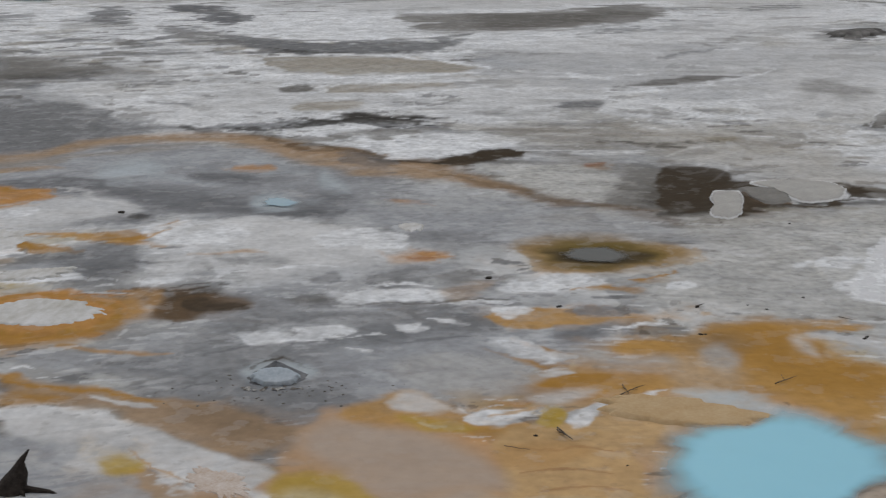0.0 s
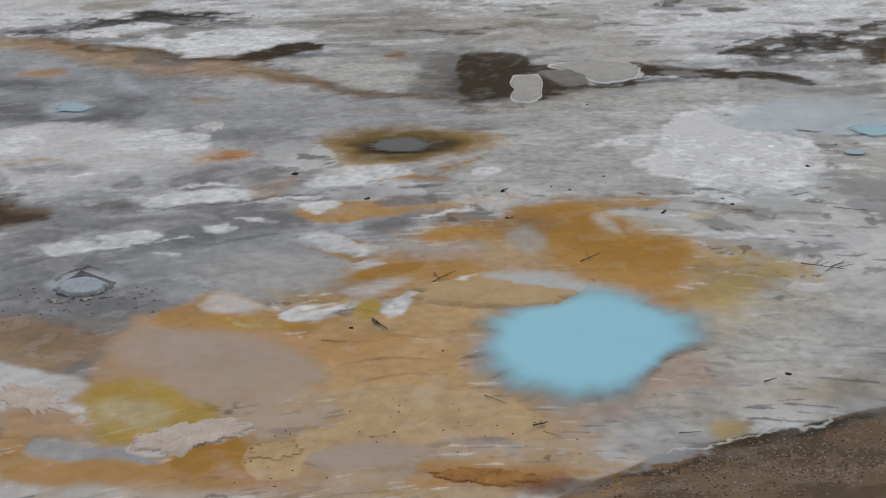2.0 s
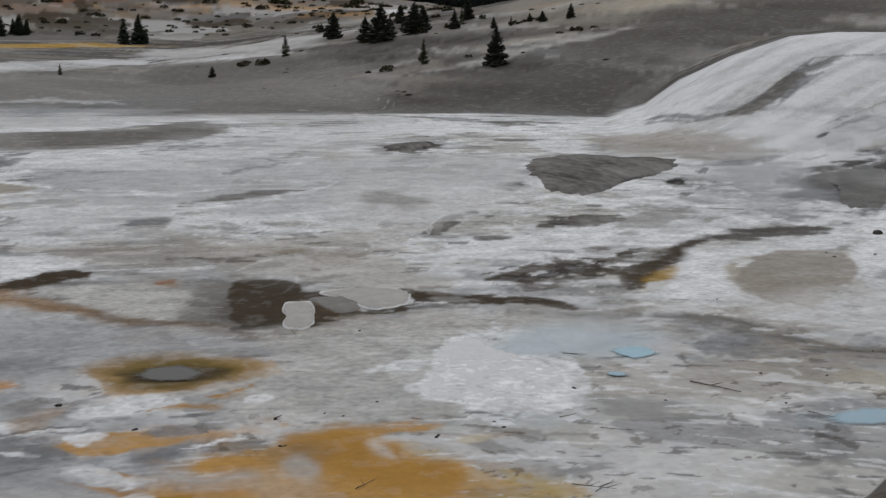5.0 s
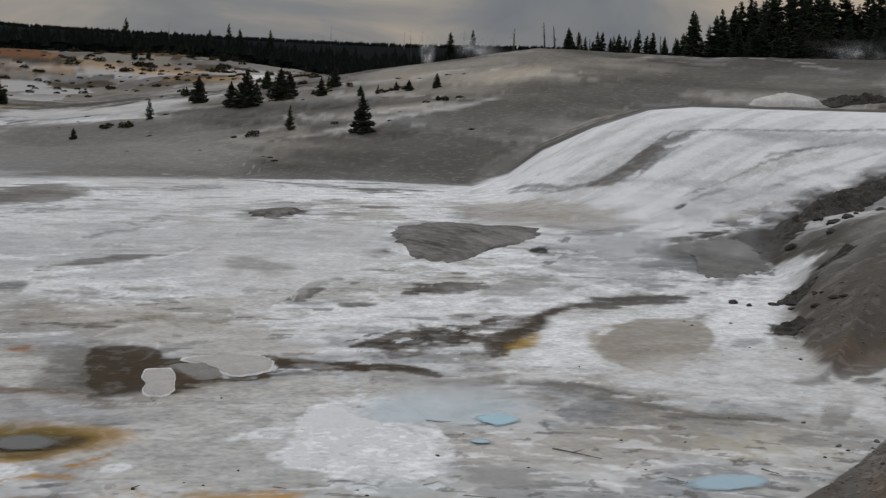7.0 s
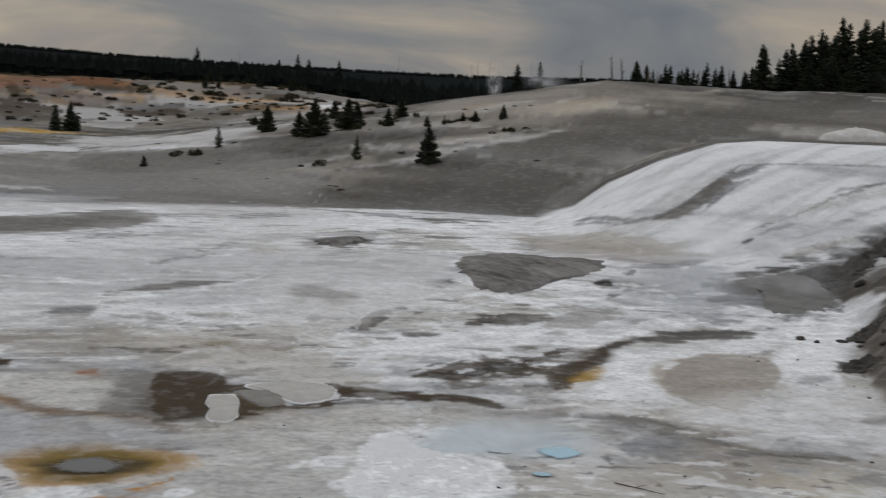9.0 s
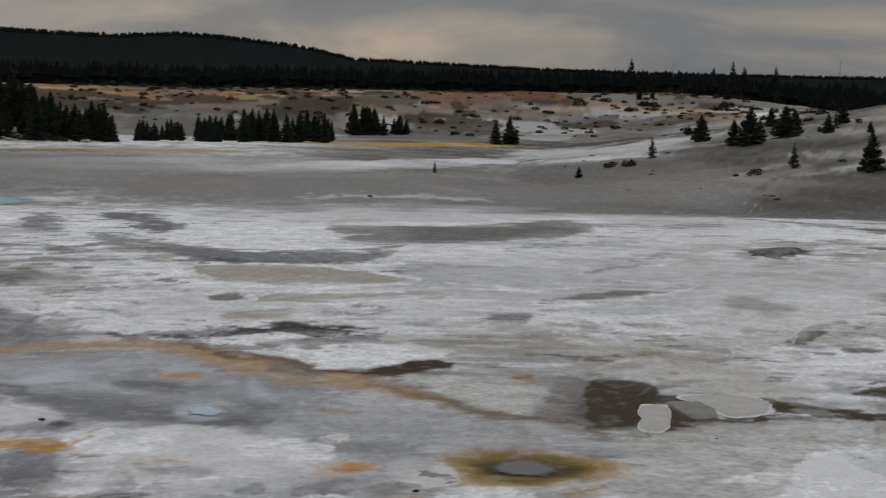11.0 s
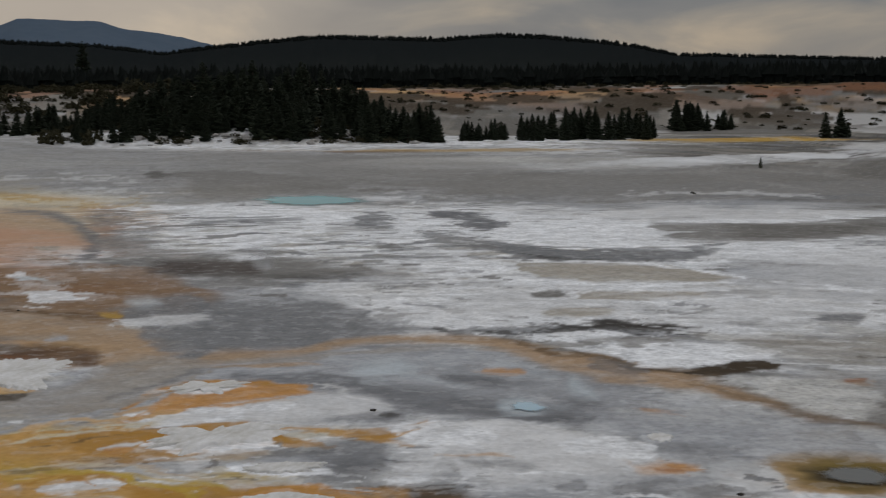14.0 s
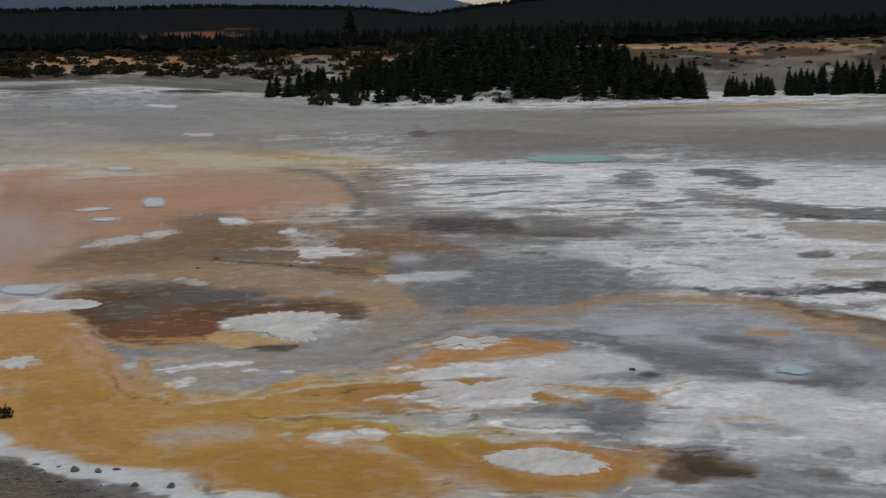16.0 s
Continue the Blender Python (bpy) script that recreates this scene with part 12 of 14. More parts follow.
def outcrop(x, y, long, wide, tall, turn, seed, label="dark jagged rock ledge beside white sinter"):
    """A broken ledge of rock, jagged along its crest."""
    n, m = 46, 14
    c, s = math.cos(radians(turn)), math.sin(radians(turn))
    verts, faces = [], []
    for i in range(n + 1):
        for j in range(m + 1):
            u, v = i / n * 2 - 1, j / m * 2 - 1
            px, py = u * long * 0.5, v * wide * 0.5 * (1 + 0.3 * noise.noise(Vector((u * 3, 0, seed))))
            env = max(0.0, 1 - abs(u) ** 2.5) * max(0.0, 1 - v * v) ** 0.7
            q = Vector((px * 1.1, py * 1.1, seed * 5.0))
            ridge = 0.45 + 0.9 * abs(noise.noise(q * 0.7)) + 0.55 * abs(noise.noise(q * 1.9)) + 0.3 * noise.noise(q * 4.5)
            jx, jy = 0.18 * noise.noise(q * 2.6 + Vector((9, 0, 0))), 0.18 * noise.noise(q * 2.6 + Vector((0, 9, 0)))
            verts.append([px * c - py * s + jx, px * s + py * c + jy, tall * env * ridge])
    gz = height(np.array([p[0] + x for p in verts]), np.array([p[1] + y for p in verts]), False) - on_ground(x, y)
    for p, g in zip(verts, gz):
        p[2] += g - 0.12
    for i in range(n):
        for j in range(m):
            a = i * (m + 1) + j
            faces.append((a, a + m + 1, a + m + 2, a + 1))
    ob = new("rock_ledge", mesh_from("rock_ledge", [tuple(p) for p in verts], faces, DARK_STONE))
    ob.location = (x, y, on_ground(x, y))
    return tagged(ob, label, "rock", "rock ledges of the spur")


def steam(x, y, wide, tall, thick, seed, base=0.0, label="thin white steam drifting over the vents"):
    """A drift of vapour: a few billowing veils one behind the other."""
    e = new("steam")
    e.location = (x, y, on_ground(x, y) + base)
    e.rotation_euler = (0, 0, radians(float(bearing(x, y))))
    tagged(e, label, "steam", "steam over the vents")
    for k in range(4):
        v, f, th = [], [], []
        n, m = 22, 18
        for i in range(n + 1):
            for j in range(m + 1):
                u, h_ = i / n * 2 - 1, j / m
                q = Vector((u * 1.5 + k * 3.1, h_ * 1.5, seed * 2.3))
                dx = 0.22 * noise.noise(q) * h_
                v.append(((u * (0.5 + 0.5 * h_) * 0.5 + dx) * wide, (k - 1.5) * wide * 0.10 + 0.12 * wide * noise.noise(q * 1.3), (h_ - 0.06) * tall))
                fall = max(0, 1 - u * u) ** 1.6 * min(1, h_ * 5) * max(0, 1 - h_) ** 0.9
                th.append(thick * fall * (0.45 + 0.9 * max(0, 0.5 + noise.noise(q * 1.9 + Vector((0, 0, k))))))
        for i in range(n):
            for j in range(m):
                a = i * (m + 1) + j
                f.append((a, a + m + 1, a + m + 2, a + 1))
        me = mesh_from("veil", v, f, STEAM, True)
        at_ = me.attributes.new("thick", "FLOAT", "POINT")
        at_.data.foreach_set("value", np.array(th, np.float32))
        ob = part("veil", me, e)
        ob.visible_shadow = False
# ---------------------------------------------------------------- springs
pool("hot_pool", "milky bright blue hot pool with orange rim", 4.25, 15.85, 2.15, 1.75, 75, WATER_BLUE, 0.24, 3.4, 0.05, shape=(1.07, 0.68, 0.72, 0.90, 0.94, 0.94, 0.99, 1.08, 1.06, 1.06, 1.09, 0.98, 0.76, 0.68, 0.69, 1.01, 1.14, 1.07, 1.02, 1.05))
pool("hot_pool", "turquoise far pool below a dark shore", -29.21, 99.79, 6.38, 4.73, 128, WATER_AQUA, 0.30)
pool("hot_pool", "small turquoise pool in pale milky flat", 12.85, 25.42, 0.68, 0.60, 63, WATER_SOFT, 0.40, 3.0, shape=(0.89, 0.77, 0.76, 0.82, 0.99, 0.97, 0.83, 0.79, 0.77, 0.83, 1.00, 0.97, 0.83, 0.80, 0.84, 0.96, 0.84, 0.82, 0.88, 1.07))
pool("hot_pool", "tiny grey-blue pool in the beige crust", 11.67, 23.85, 0.25, 0.22, 157, WATER_PALE, 0.15)
pool("hot_pool", "pale blue shallow pool by the gravel bank", 14.80, 19.78, 1.04, 0.56, -175, WATER_PALE, 0.2)
pool("hot_pool", "light blue pool in salmon-coloured flat", -43.64, 64.81, 3.42, 0.82, 124, WATER_PALE, 0.30, shape=(1.04, 1.09, 1.28, 1.24, 1.02, 0.94, 0.96, 1.09, 1.31, 1.09, 1.03, 1.07, 1.24, 1.29, 1.04, 0.95, 0.96, 1.08, 1.29, 1.09))
pool("hot_pool", "thin blue puddle in salmon-coloured flat", -44.82, 60.79, 1.41, 1.45, 126, WATER_PALE, 0.25, shape=(0.89, 0.74, 0.69, 0.72, 0.84, 1.10, 0.93, 0.88, 0.92, 1.07, 0.83, 0.73, 0.72, 0.78, 0.95, 0.97, 0.85, 0.84, 0.91, 1.11))
pool("hot_pool", "thin blue puddle in salmon-coloured flat", -41.28, 56.83, 1.32, 0.78, 143, WATER_PALE, 0.25)
pool("hot_pool", "narrow blue puddle on cream crust", -61.78, 87.35, 2.94, 1.34, 134, WATER_PALE, 0.2)
pool("hot_pool", "pale blue puddle beside a white islet", -30.63, 37.41, 1.57, 0.98, 155, WATER_PALE, 0.2)
pool("orange_rimmed_spring", "grey spring water in an olive and orange rim", 3.10, 26.40, 0.71, 0.75, 83, WATER_GREY, 0.42, shape=(0.99, 0.96, 1.03, 0.99, 1.00, 1.07, 1.02, 1.04, 0.97, 0.97, 0.93, 1.00, 1.16, 1.01, 0.99, 1.07, 0.95, 0.92, 1.00, 1.14))
pool("hot_pool", "small pale blue puddle in grey flow", -3.94, 31.70, 0.67, 0.45, 114, WATER_PALE, 0.25)
# ---------------------------------------------------------------- crust pads and mounds
crust("sinter_pad", "pale flat sinter pad in dark wet channel", "mineral crust", 6.73, 31.11, 1.50, 0.42, 78, CRUST_GREY, 0.05, 0.10, rim=(RIM_SALT, "thin white salt rim"), group="pads in the dark channel", shape=(0.96, 1.02, 1.18, 1.14, 1.00, 0.74, 0.78, 1.13, 1.17, 1.06, 1.06, 1.07, 1.05, 1.05, 0.91, 0.90, 1.02, 1.11, 1.18, 1.01))
crust("sinter_pad", "broad pale sinter pad ringed with white salt", "mineral crust", 8.97, 32.66, 1.37, 1.26, 75, CRUST_GREY, 0.05, 0.12, rim=(RIM_SALT, "thin white salt rim"), group="pads in the dark channel", shape=(0.79, 0.83, 0.89, 1.08, 1.15, 0.62, 0.53, 0.51, 0.55, 0.78, 1.07, 1.02, 0.95, 0.91, 0.82, 0.81, 0.82, 0.82, 0.90, 0.81))
crust("sinter_pad", "darker grey sinter pad in dark wet channel", "mineral crust", 7.91, 32.10, 1.00, 0.68, 76, plain("mid_grey_sinter", (0.16, 0.155, 0.145), (0.25, 0.24, 0.225), 0.9, 2.0, 0.3), 0.04, 0.14, group="pads in the dark channel", shape=(0.88, 0.91, 1.05, 1.35, 0.87, 0.69, 0.62, 0.62, 0.64, 0.73, 0.96, 1.05, 1.06, 1.09, 0.88, 0.80, 0.72, 0.66, 0.68, 0.78))
crust("sinter_islet", "white rounded sinter islet with ochre rim", "mineral crust", -7.18, 22.68, 0.90, 1.23, 108, CRUST, 0.06, 0.30, group="white islets", shape=(1.05, 1.04, 1.08, 1.07, 1.11, 0.92, 0.79, 0.76, 0.78, 0.82, 0.97, 1.08, 1.19, 1.09, 1.04, 0.85, 0.79, 0.81, 0.81, 0.87))
crust("sinter_islet", "ragged white sinter islet in rusty flat", "mineral crust", -18.66, 33.91, 2.78, 1.80, 119, CRUST, 0.05, 0.75, group="white islets", shape=(0.69, 0.73, 0.81, 0.96, 1.01, 1.03, 0.89, 0.65, 0.64, 0.69, 0.89, 1.01, 0.89, 0.77, 0.74, 0.82, 1.09, 0.96, 0.81, 0.71))
crust("sinter_islet", "long white sinter islet beside dark mud", "mineral crust", -27.50, 35.21, 1.32, 1.49, 128, CRUST, 0.05, 0.36, group="white islets", shape=(0.89, 1.07, 1.11, 1.01, 1.01, 1.03, 0.87, 0.81, 0.82, 0.77, 0.81, 0.94, 1.26, 1.13, 1.12, 0.89, 0.78, 0.75, 0.81, 0.83))
crust("sinter_islet", "small white sinter islet in ochre flat", "mineral crust", -22.79, 27.29, 0.68, 0.51, 136, CRUST, 0.05, 0.36, group="white islets")
crust("sinter_islet", "small white oval sinter islet", "mineral crust", -0.70, 28.91, 0.40, 0.30, 95, CRUST, 0.04, 0.30, group="white islets")
crust("sinter_islet", "white sinter islet within orange band", "mineral crust", -12.49, 32.87, 0.85, 0.63, -138, CRUST, 0.04, 0.66, group="white islets")
crust("sinter_islet", "streaked white sinter islet in ochre flow", "mineral crust", -10.45, 27.61, 1.28, 0.77, -133, CRUST, 0.05, 0.75, group="white islets")
crust("sinter_islet", "narrow white sinter islet in grey flow", "mineral crust", -8.05, 25.34, 0.39, 0.88, 108, CRUST, 0.04, 0.75, group="white islets", shape=(1.05, 0.90, 0.84, 0.86, 0.98, 1.00, 0.92, 0.95, 1.08, 1.10, 0.99, 0.98, 0.92, 0.81, 0.79, 0.85, 1.02, 1.20, 1.03, 0.99))
crust("sinter_crust", "large lobed white sinter crust on grey flat", "mineral crust", 9.22, 24.61, 3.32, 1.53, 69, CRUST_WHITE, 0.02, 0.42, waves=5, shape=(0.68, 1.08, 1.09, 0.94, 0.83, 0.81, 1.06, 0.93, 0.76, 0.69, 0.68, 0.74, 0.91, 1.12, 0.99, 1.05, 0.89, 0.65, 0.57, 0.59))
crust("pitted_crust", "pitted pinkish-white crust on orange-brown ground", "mineral crust", -0.90, 14.09, 0.42, 0.70, 94, CRUST_PINK, 0.025, 0.95, waves=4.5, group="pitted crusts by the blue pool", shape=(0.75, 0.79, 0.81, 0.91, 0.90, 0.94, 0.93, 0.95, 0.99, 1.12, 0.90, 0.69, 0.60, 0.67, 0.85, 1.03, 1.05, 1.03, 1.12, 0.79))
crust("pitted_crust", "pale pinkish crust patch beside yellow seep", "mineral crust", -2.82, 15.51, 0.61, 0.30, 132, CRUST_PINK, 0.012, 0.42, waves=4.5, group="pitted crusts by the blue pool")
crust("pitted_crust", "tan crust dotted with dark pits", "mineral crust", 0.08, 13.54, 0.34, 0.23, -178, CRUST_TAN, 0.015, 0.40, waves=4.5, group="pitted crusts by the blue pool")
crust("pitted_crust", "rust-brown crust below the blue pool", "mineral crust", 2.25, 12.53, 0.60, 0.16, 164, CRUST_RUST, 0.02, 0.40, waves=4.5, group="pitted crusts by the blue pool")
crust("sinter_shelf", "smooth tan sinter shelf reaching into the blue pool", "mineral crust", 3.34, 17.79, 1.19, 0.58, 160, CRUST_TAN, 0.055, 0.22, waves=3.5)
for k in range(46):
    px_, py_ = random.Random(k).gauss(0, 1), random.Random(k + 99).gauss(0, 1)
    cx_, cy_ = ((1.49, 14.25), (0.07, 13.43), (2.62, 13.45))[k % 3]
    rock(cx_ + px_ * 0.35, cy_ + py_ * 0.45, 0.018 + 0.022 * random.Random(k + 7).random(), 0, "tiny dark stone in the pitted crust", 0.6, "specks of the pitted crust")
crust("mud_mound", "low dark grey cracked mud mound on white sinter", "mineral mound", 26.59, 57.30, 7.97, 3.87, 65, CRUST_DARK, 0.08, 0.2, 0.10, shape=(0.78, 0.88, 0.89, 0.94, 0.90, 0.85, 0.80, 0.84, 0.98, 1.15, 1.06, 0.75, 0.61, 0.63, 0.71, 0.86, 1.13, 1.18, 0.86, 0.75))
crust("mud_mound", "small dark muddy hummock on white sinter", "mineral mound", 21.37, 69.54, 2.06, 1.08, -135, CRUST_DARK, 0.08, 0.35, 0.15)
crust("sinter_mound", "smooth white sinter mound on the terrace", "mineral mound", 82.74, 104.84, 3.35, 1.55, 162, CRUST, 0.3, 0.12, 0.6)
crust("mud_mound", "grey mud shelf beside the rocky spur", "mineral mound", 35.70, 49.06, 7.37, 2.41, 54, plain("grey_mud", (0.09, 0.088, 0.085), (0.21, 0.205, 0.198), 0.9, 0.9, 0.5), 0.06, 0.3, 0.08, shape=(0.91, 0.82, 0.82, 0.89, 1.07, 0.69, 0.49, 0.56, 0.79, 0.99, 1.01, 0.94, 0.90, 0.97, 0.77, 0.68, 0.66, 0.71, 0.85, 1.15))


def vent_mound(x, y, size):
    """A low grey cone with an open, pale mouth towards the viewer's side, and broken plates at its foot."""
    e = new("vent_mound")
    e.location = (x, y, on_ground(x, y) - 0.02)
    tagged(e, "grey cone-shaped vent mound with pale bluish mouth", "mineral mound")
    verts, faces = [], []
    n, m = 36, 7
    for i in range(m):
        f = i / (m - 1)
        for k in range(n):
            t = 2 * math.pi * k / n
            rr = size * (1 - f) ** 0.85 * (1 + 0.14 * noise.noise(Vector((math.cos(t) * 2, math.sin(t) * 2, 3))))
            zz = size * 0.55 * f ** 1.25 + 0.03 * noise.noise(Vector((math.cos(t) * 4, math.sin(t) * 4, f * 3)))
            verts.append((rr * math.cos(t), rr * math.sin(t) * 0.8, zz))
    for i in range(m - 1):
        for k in range(n):
            q = (k + 1) % n
            faces.append((i * n + k, i * n + q, (i + 1) * n + q, (i + 1) * n + k))
    part("cone", mesh_from("cone", verts, faces, plain("grey_vent_mud", (0.09, 0.095, 0.105), (0.21, 0.215, 0.225), 0.9, 4, 0.6), True), e)
    me, _ = blob_mesh("mouth", size * 0.74, size * 0.30, 5.0, plain("pale_blue_sinter", (0.34, 0.40, 0.46), (0.55, 0.60, 0.65), 0.8, 3), 0.04, 0.12, x=x, y=y - size * 0.55)
    mouth = part("mouth", me, e, "pale bluish sinter mouth")
    mouth.location = (0, -size * 0.5, size * 0.25)
    mouth.rotation_euler = (radians(34), 0, 0)
    rnd_ = random.Random(8)
    for k in range(16):
        ob = part("plate", (PALE_ROCKS + ROCKS)[k % 9], e)
        ob.location = (rnd_.uniform(-0.9, 0.9) * size, -size * rnd_.uniform(0.85, 1.15), 0.03)
        s = rnd_.uniform(0.08, 0.22) * size
        ob.scale = (s * 1.5, s, s * 0.5)
        ob.rotation_euler = (0, 0, rnd_.uniform(0, 6))


vent_mound(-2.55, 19.37, 0.51)


def plates_along(x, y, label, n, spread, size, kind, tall=0.6, seed=1, group="rock outcrop"):
    rnd_ = random.Random(seed)
    for k in range(n):
        rock(x + rnd_.gauss(0, spread[0]), y + rnd_.gauss(0, spread[1]), size * rnd_.uniform(0.5, 1.3), kind, label, tall * rnd_.uniform(0.7, 1.4), group)


# dark rock ledges of the spur
outcrop(54.60, 59.26, 6.26, 2.0, 0.55, 10, 1)
outcrop(50.12, 58.13, 6.85, 2.6, 0.7, 22, 2)
outcrop(44.13, 53.96, 13.17, 2.4, 0.7, 39, 3)
outcrop(39.35, 51.10, 6.43, 2.0, 0.6, -107, 4)
outcrop(26.88, 33.10, 2.94, 1.0, 0.45, 32, 5, "dark jagged rock at the spur's foot")
outcrop(31.31, 38.39, 4.70, 0.9, 0.4, 37, 6, "dark jagged rock at the spur's foot")
outcrop(34.38, 40.10, 2.33, 1.0, 0.35, 13, 7, "grey rock rib on the gravelly spur")
outcrop(89.99, 103.35, 7.93, 3.0, 0.9, -5, 8, "dark rock rim of the upper vent")
plates_along(42.34, 49.97, "dark broken rock of the steaming ledge", 16, (2.4, 2.6), 0.7, 0, 0.8, 3)
plates_along(39.16, 50.44, "dark rock lump below the white terrace", 6, (1.2, 0.9), 0.5, 0, 0.7, 5)
plates_along(29.12, 35.93, "dark rock at the foot of the spur", 10, (0.6, 1.2), 0.4, 0, 0.8, 6)
plates_along(27.64, 31.11, "grey stone on the gravelly spur", 22, (2.6, 2.6), 0.17, 1, 0.7, 8, "stones on the spur")
plates_along(19.63, 20.65, "brown-grey stone on the gravel bank", 16, (1.1, 1.4), 0.2, 1, 0.8, 9, "stones on the bank")
plates_along(-15.98, 19.44, "grey stone on the gravel bank", 16, (0.9, 0.6), 0.2, 1, 0.8, 11, "stones on the bank")
gravel(18.82, 19.63, 900, (1.5, 2.0), 0.10, 1, "loose brown-grey gravel on the bank", 21)
gravel(27.80, 30.53, 1500, (3.4, 3.6), 0.085, 1, "loose brown-grey rubble on the spur", 22)
gravel(-15.62, 18.84, 900, (1.4, 0.9), 0.09, 1, "loose grey gravel on the near bank", 23)
gravel(5.62, 11.98, 3000, (1.4, 0.6), 0.036, 3, "fine brown gravel on the near bank", 24)
gravel(5.52, 11.76, 260, (1.4, 0.6), 0.022, 2, "pale grit on the near bank", 27)
gravel(4.94, 11.71, 500, (1.3, 0.6), 0.028, 0, "fine dark gravel on the brown bank", 25)
gravel(-2.41, 18.84, 60, (0.7, 0.35), 0.05, 1, "grey mud crumbs round the vent", 26, True)
# single stones on the flat
rock(0.87, 24.83, 0.17)
rock(1.23, 16.95, 0.07)
rock(2.08, 22.95, 0.10)
rock(4.27, 21.29, 0.09)
rock(6.90, 20.98, 0.09)
rock(6.53, 23.39, 0.07)
rock(4.35, 21.29, 0.06)
rock(6.98, 21.08, 0.08)
rock(8.23, 21.20, 0.08)
rock(6.42, 14.38, 0.09)
rock(10.42, 23.16, 0.11)
rock(8.19, 21.58, 0.07)
rock(2.33, 15.94, 0.04)
rock(1.22, 16.97, 0.05)
rock(7.75, 25.43, 0.08)
rock(9.19, 24.84, 0.06)
rock(14.54, 23.10, 0.08)
rock(13.82, 21.06, 0.07)
rock(11.64, 24.59, 0.06)
rock(9.84, 23.68, 0.06)
rock(15.73, 22.57, 0.07)
rock(7.71, 29.07, 0.08)
rock(8.31, 24.62, 0.05)
rock(7.83, 24.13, 0.04)
rock(-0.25, 110.00, 0.56)
rock(-27.93, 45.68, 0.20)
rock(-24.26, 44.89, 0.15)
rock(-27.46, 43.46, 0.17)
rock(-7.51, 30.65, 0.19)
rock(-7.62, 22.86, 0.06)
rock(5.69, 22.63, 0.06)
rock(5.41, 22.92, 0.05)
rock(11.73, 21.87, 0.07)
rock(17.41, 29.88, 0.07)
rock(17.90, 24.05, 0.06)
rock(17.80, 20.72, 0.09)
rock(-0.15, 109.49, 0.41)
rock(2.04, 22.94, 0.09)
rock(4.49, 22.81, 0.12)
# ---------------------------------------------------------------- dead wood
stick(4.92, 18.84, 5.33, 19.19, 0.010, forks=1)
stick(1.54, 17.19, 1.69, 16.83, 0.012, forks=1)
stick(2.56, 18.43, 2.86, 18.75, 0.010, forks=2)
stick(3.84, 17.40, 4.24, 17.13, 0.007, forks=0)
stick(2.65, 18.85, 2.69, 18.48, 0.009, forks=0)
stick(8.15, 18.09, 8.69, 17.65, 0.010, forks=4)
stick(8.36, 17.68, 8.84, 18.06, 0.007, forks=1)
stick(12.81, 22.89, 13.37, 21.92, 0.018, forks=1, name="log", label="grey weathered branch lying on the flat")
stick(15.94, 20.31, 16.03, 19.91, 0.015, forks=1)
stick(3.01, 13.58, 3.20, 13.63, 0.013, forks=2)
stick(3.10, 13.41, 3.26, 13.25, 0.006, forks=0)
stick(4.58, 13.07, 4.84, 13.05, 0.007, forks=0)
stick(6.02, 14.17, 6.21, 14.25, 0.011, forks=0)
stick(11.30, 25.74, 11.64, 25.37, 0.010, forks=0)
stick(1.53, 17.11, 1.71, 16.76, 0.012, forks=0)
stick(4.47, 22.77, 4.63, 22.90, 0.015, forks=0)
stick(9.79, 20.61, 10.26, 20.30, 0.008, forks=1)
stick(9.38, 21.43, 9.75, 21.55, 0.008, forks=0)
stick(11.30, 25.72, 11.75, 25.47, 0.011, forks=0)
stick(13.85, 20.38, 14.17, 19.77, 0.008, forks=0)
stick(6.81, 22.13, 7.00, 21.98, 0.010, forks=0)
stick(0.79, 16.58, 1.12, 16.46, 0.006, forks=0)
stick(2.61, 14.46, 2.81, 14.22, 0.007, forks=0)


def stump(x, y, tall):
    """A charred stump with torn top and spreading roots."""
    e = new("stump")
    e.location = (x, y, on_ground(x, y) - 0.05)
    tagged(e, "charred black tree stump with spreading roots", "stump")
    v, f = [], []
    tube(v, f, [(0, 0, 0), (0.03, 0, 0.25 * tall), (0.09, 0.02, 0.5 * tall), (0.13, 0.02, 0.75 * tall), (0.24, 0, tall)], [0.42 * tall, 0.30 * tall, 0.17 * tall, 0.08 * tall, 0.012], 10)
    v = [(p[0] + 0.03 * noise.noise(Vector(p) * 6), p[1] + 0.03 * noise.noise(Vector(p) * 7), p[2]) for p in v]
    part("snag", mesh_from("snag", v, f, CHARRED), e)
    for k, (a, ln) in enumerate(((-12, 1.15), (205, 0.5), (262, 0.4), (318, 0.55))):
        v, f = [], []
        d = Vector((math.cos(radians(a)), math.sin(radians(a)), 0)) * ln * tall
        tube(v, f, [(0, 0, 0.16 * tall), tuple(d * 0.4 + Vector((0, 0, 0.14 * tall))), tuple(d * 0.75 + Vector((0, 0, 0.08))), tuple(d + Vector((0, 0, 0.02)))], [0.12 * tall, 0.07 * tall, 0.04 * tall, 0.012], 7)
        part("root", mesh_from("root", v, f, CHARRED), e)


stump(-5.35, 15.36, 0.58)
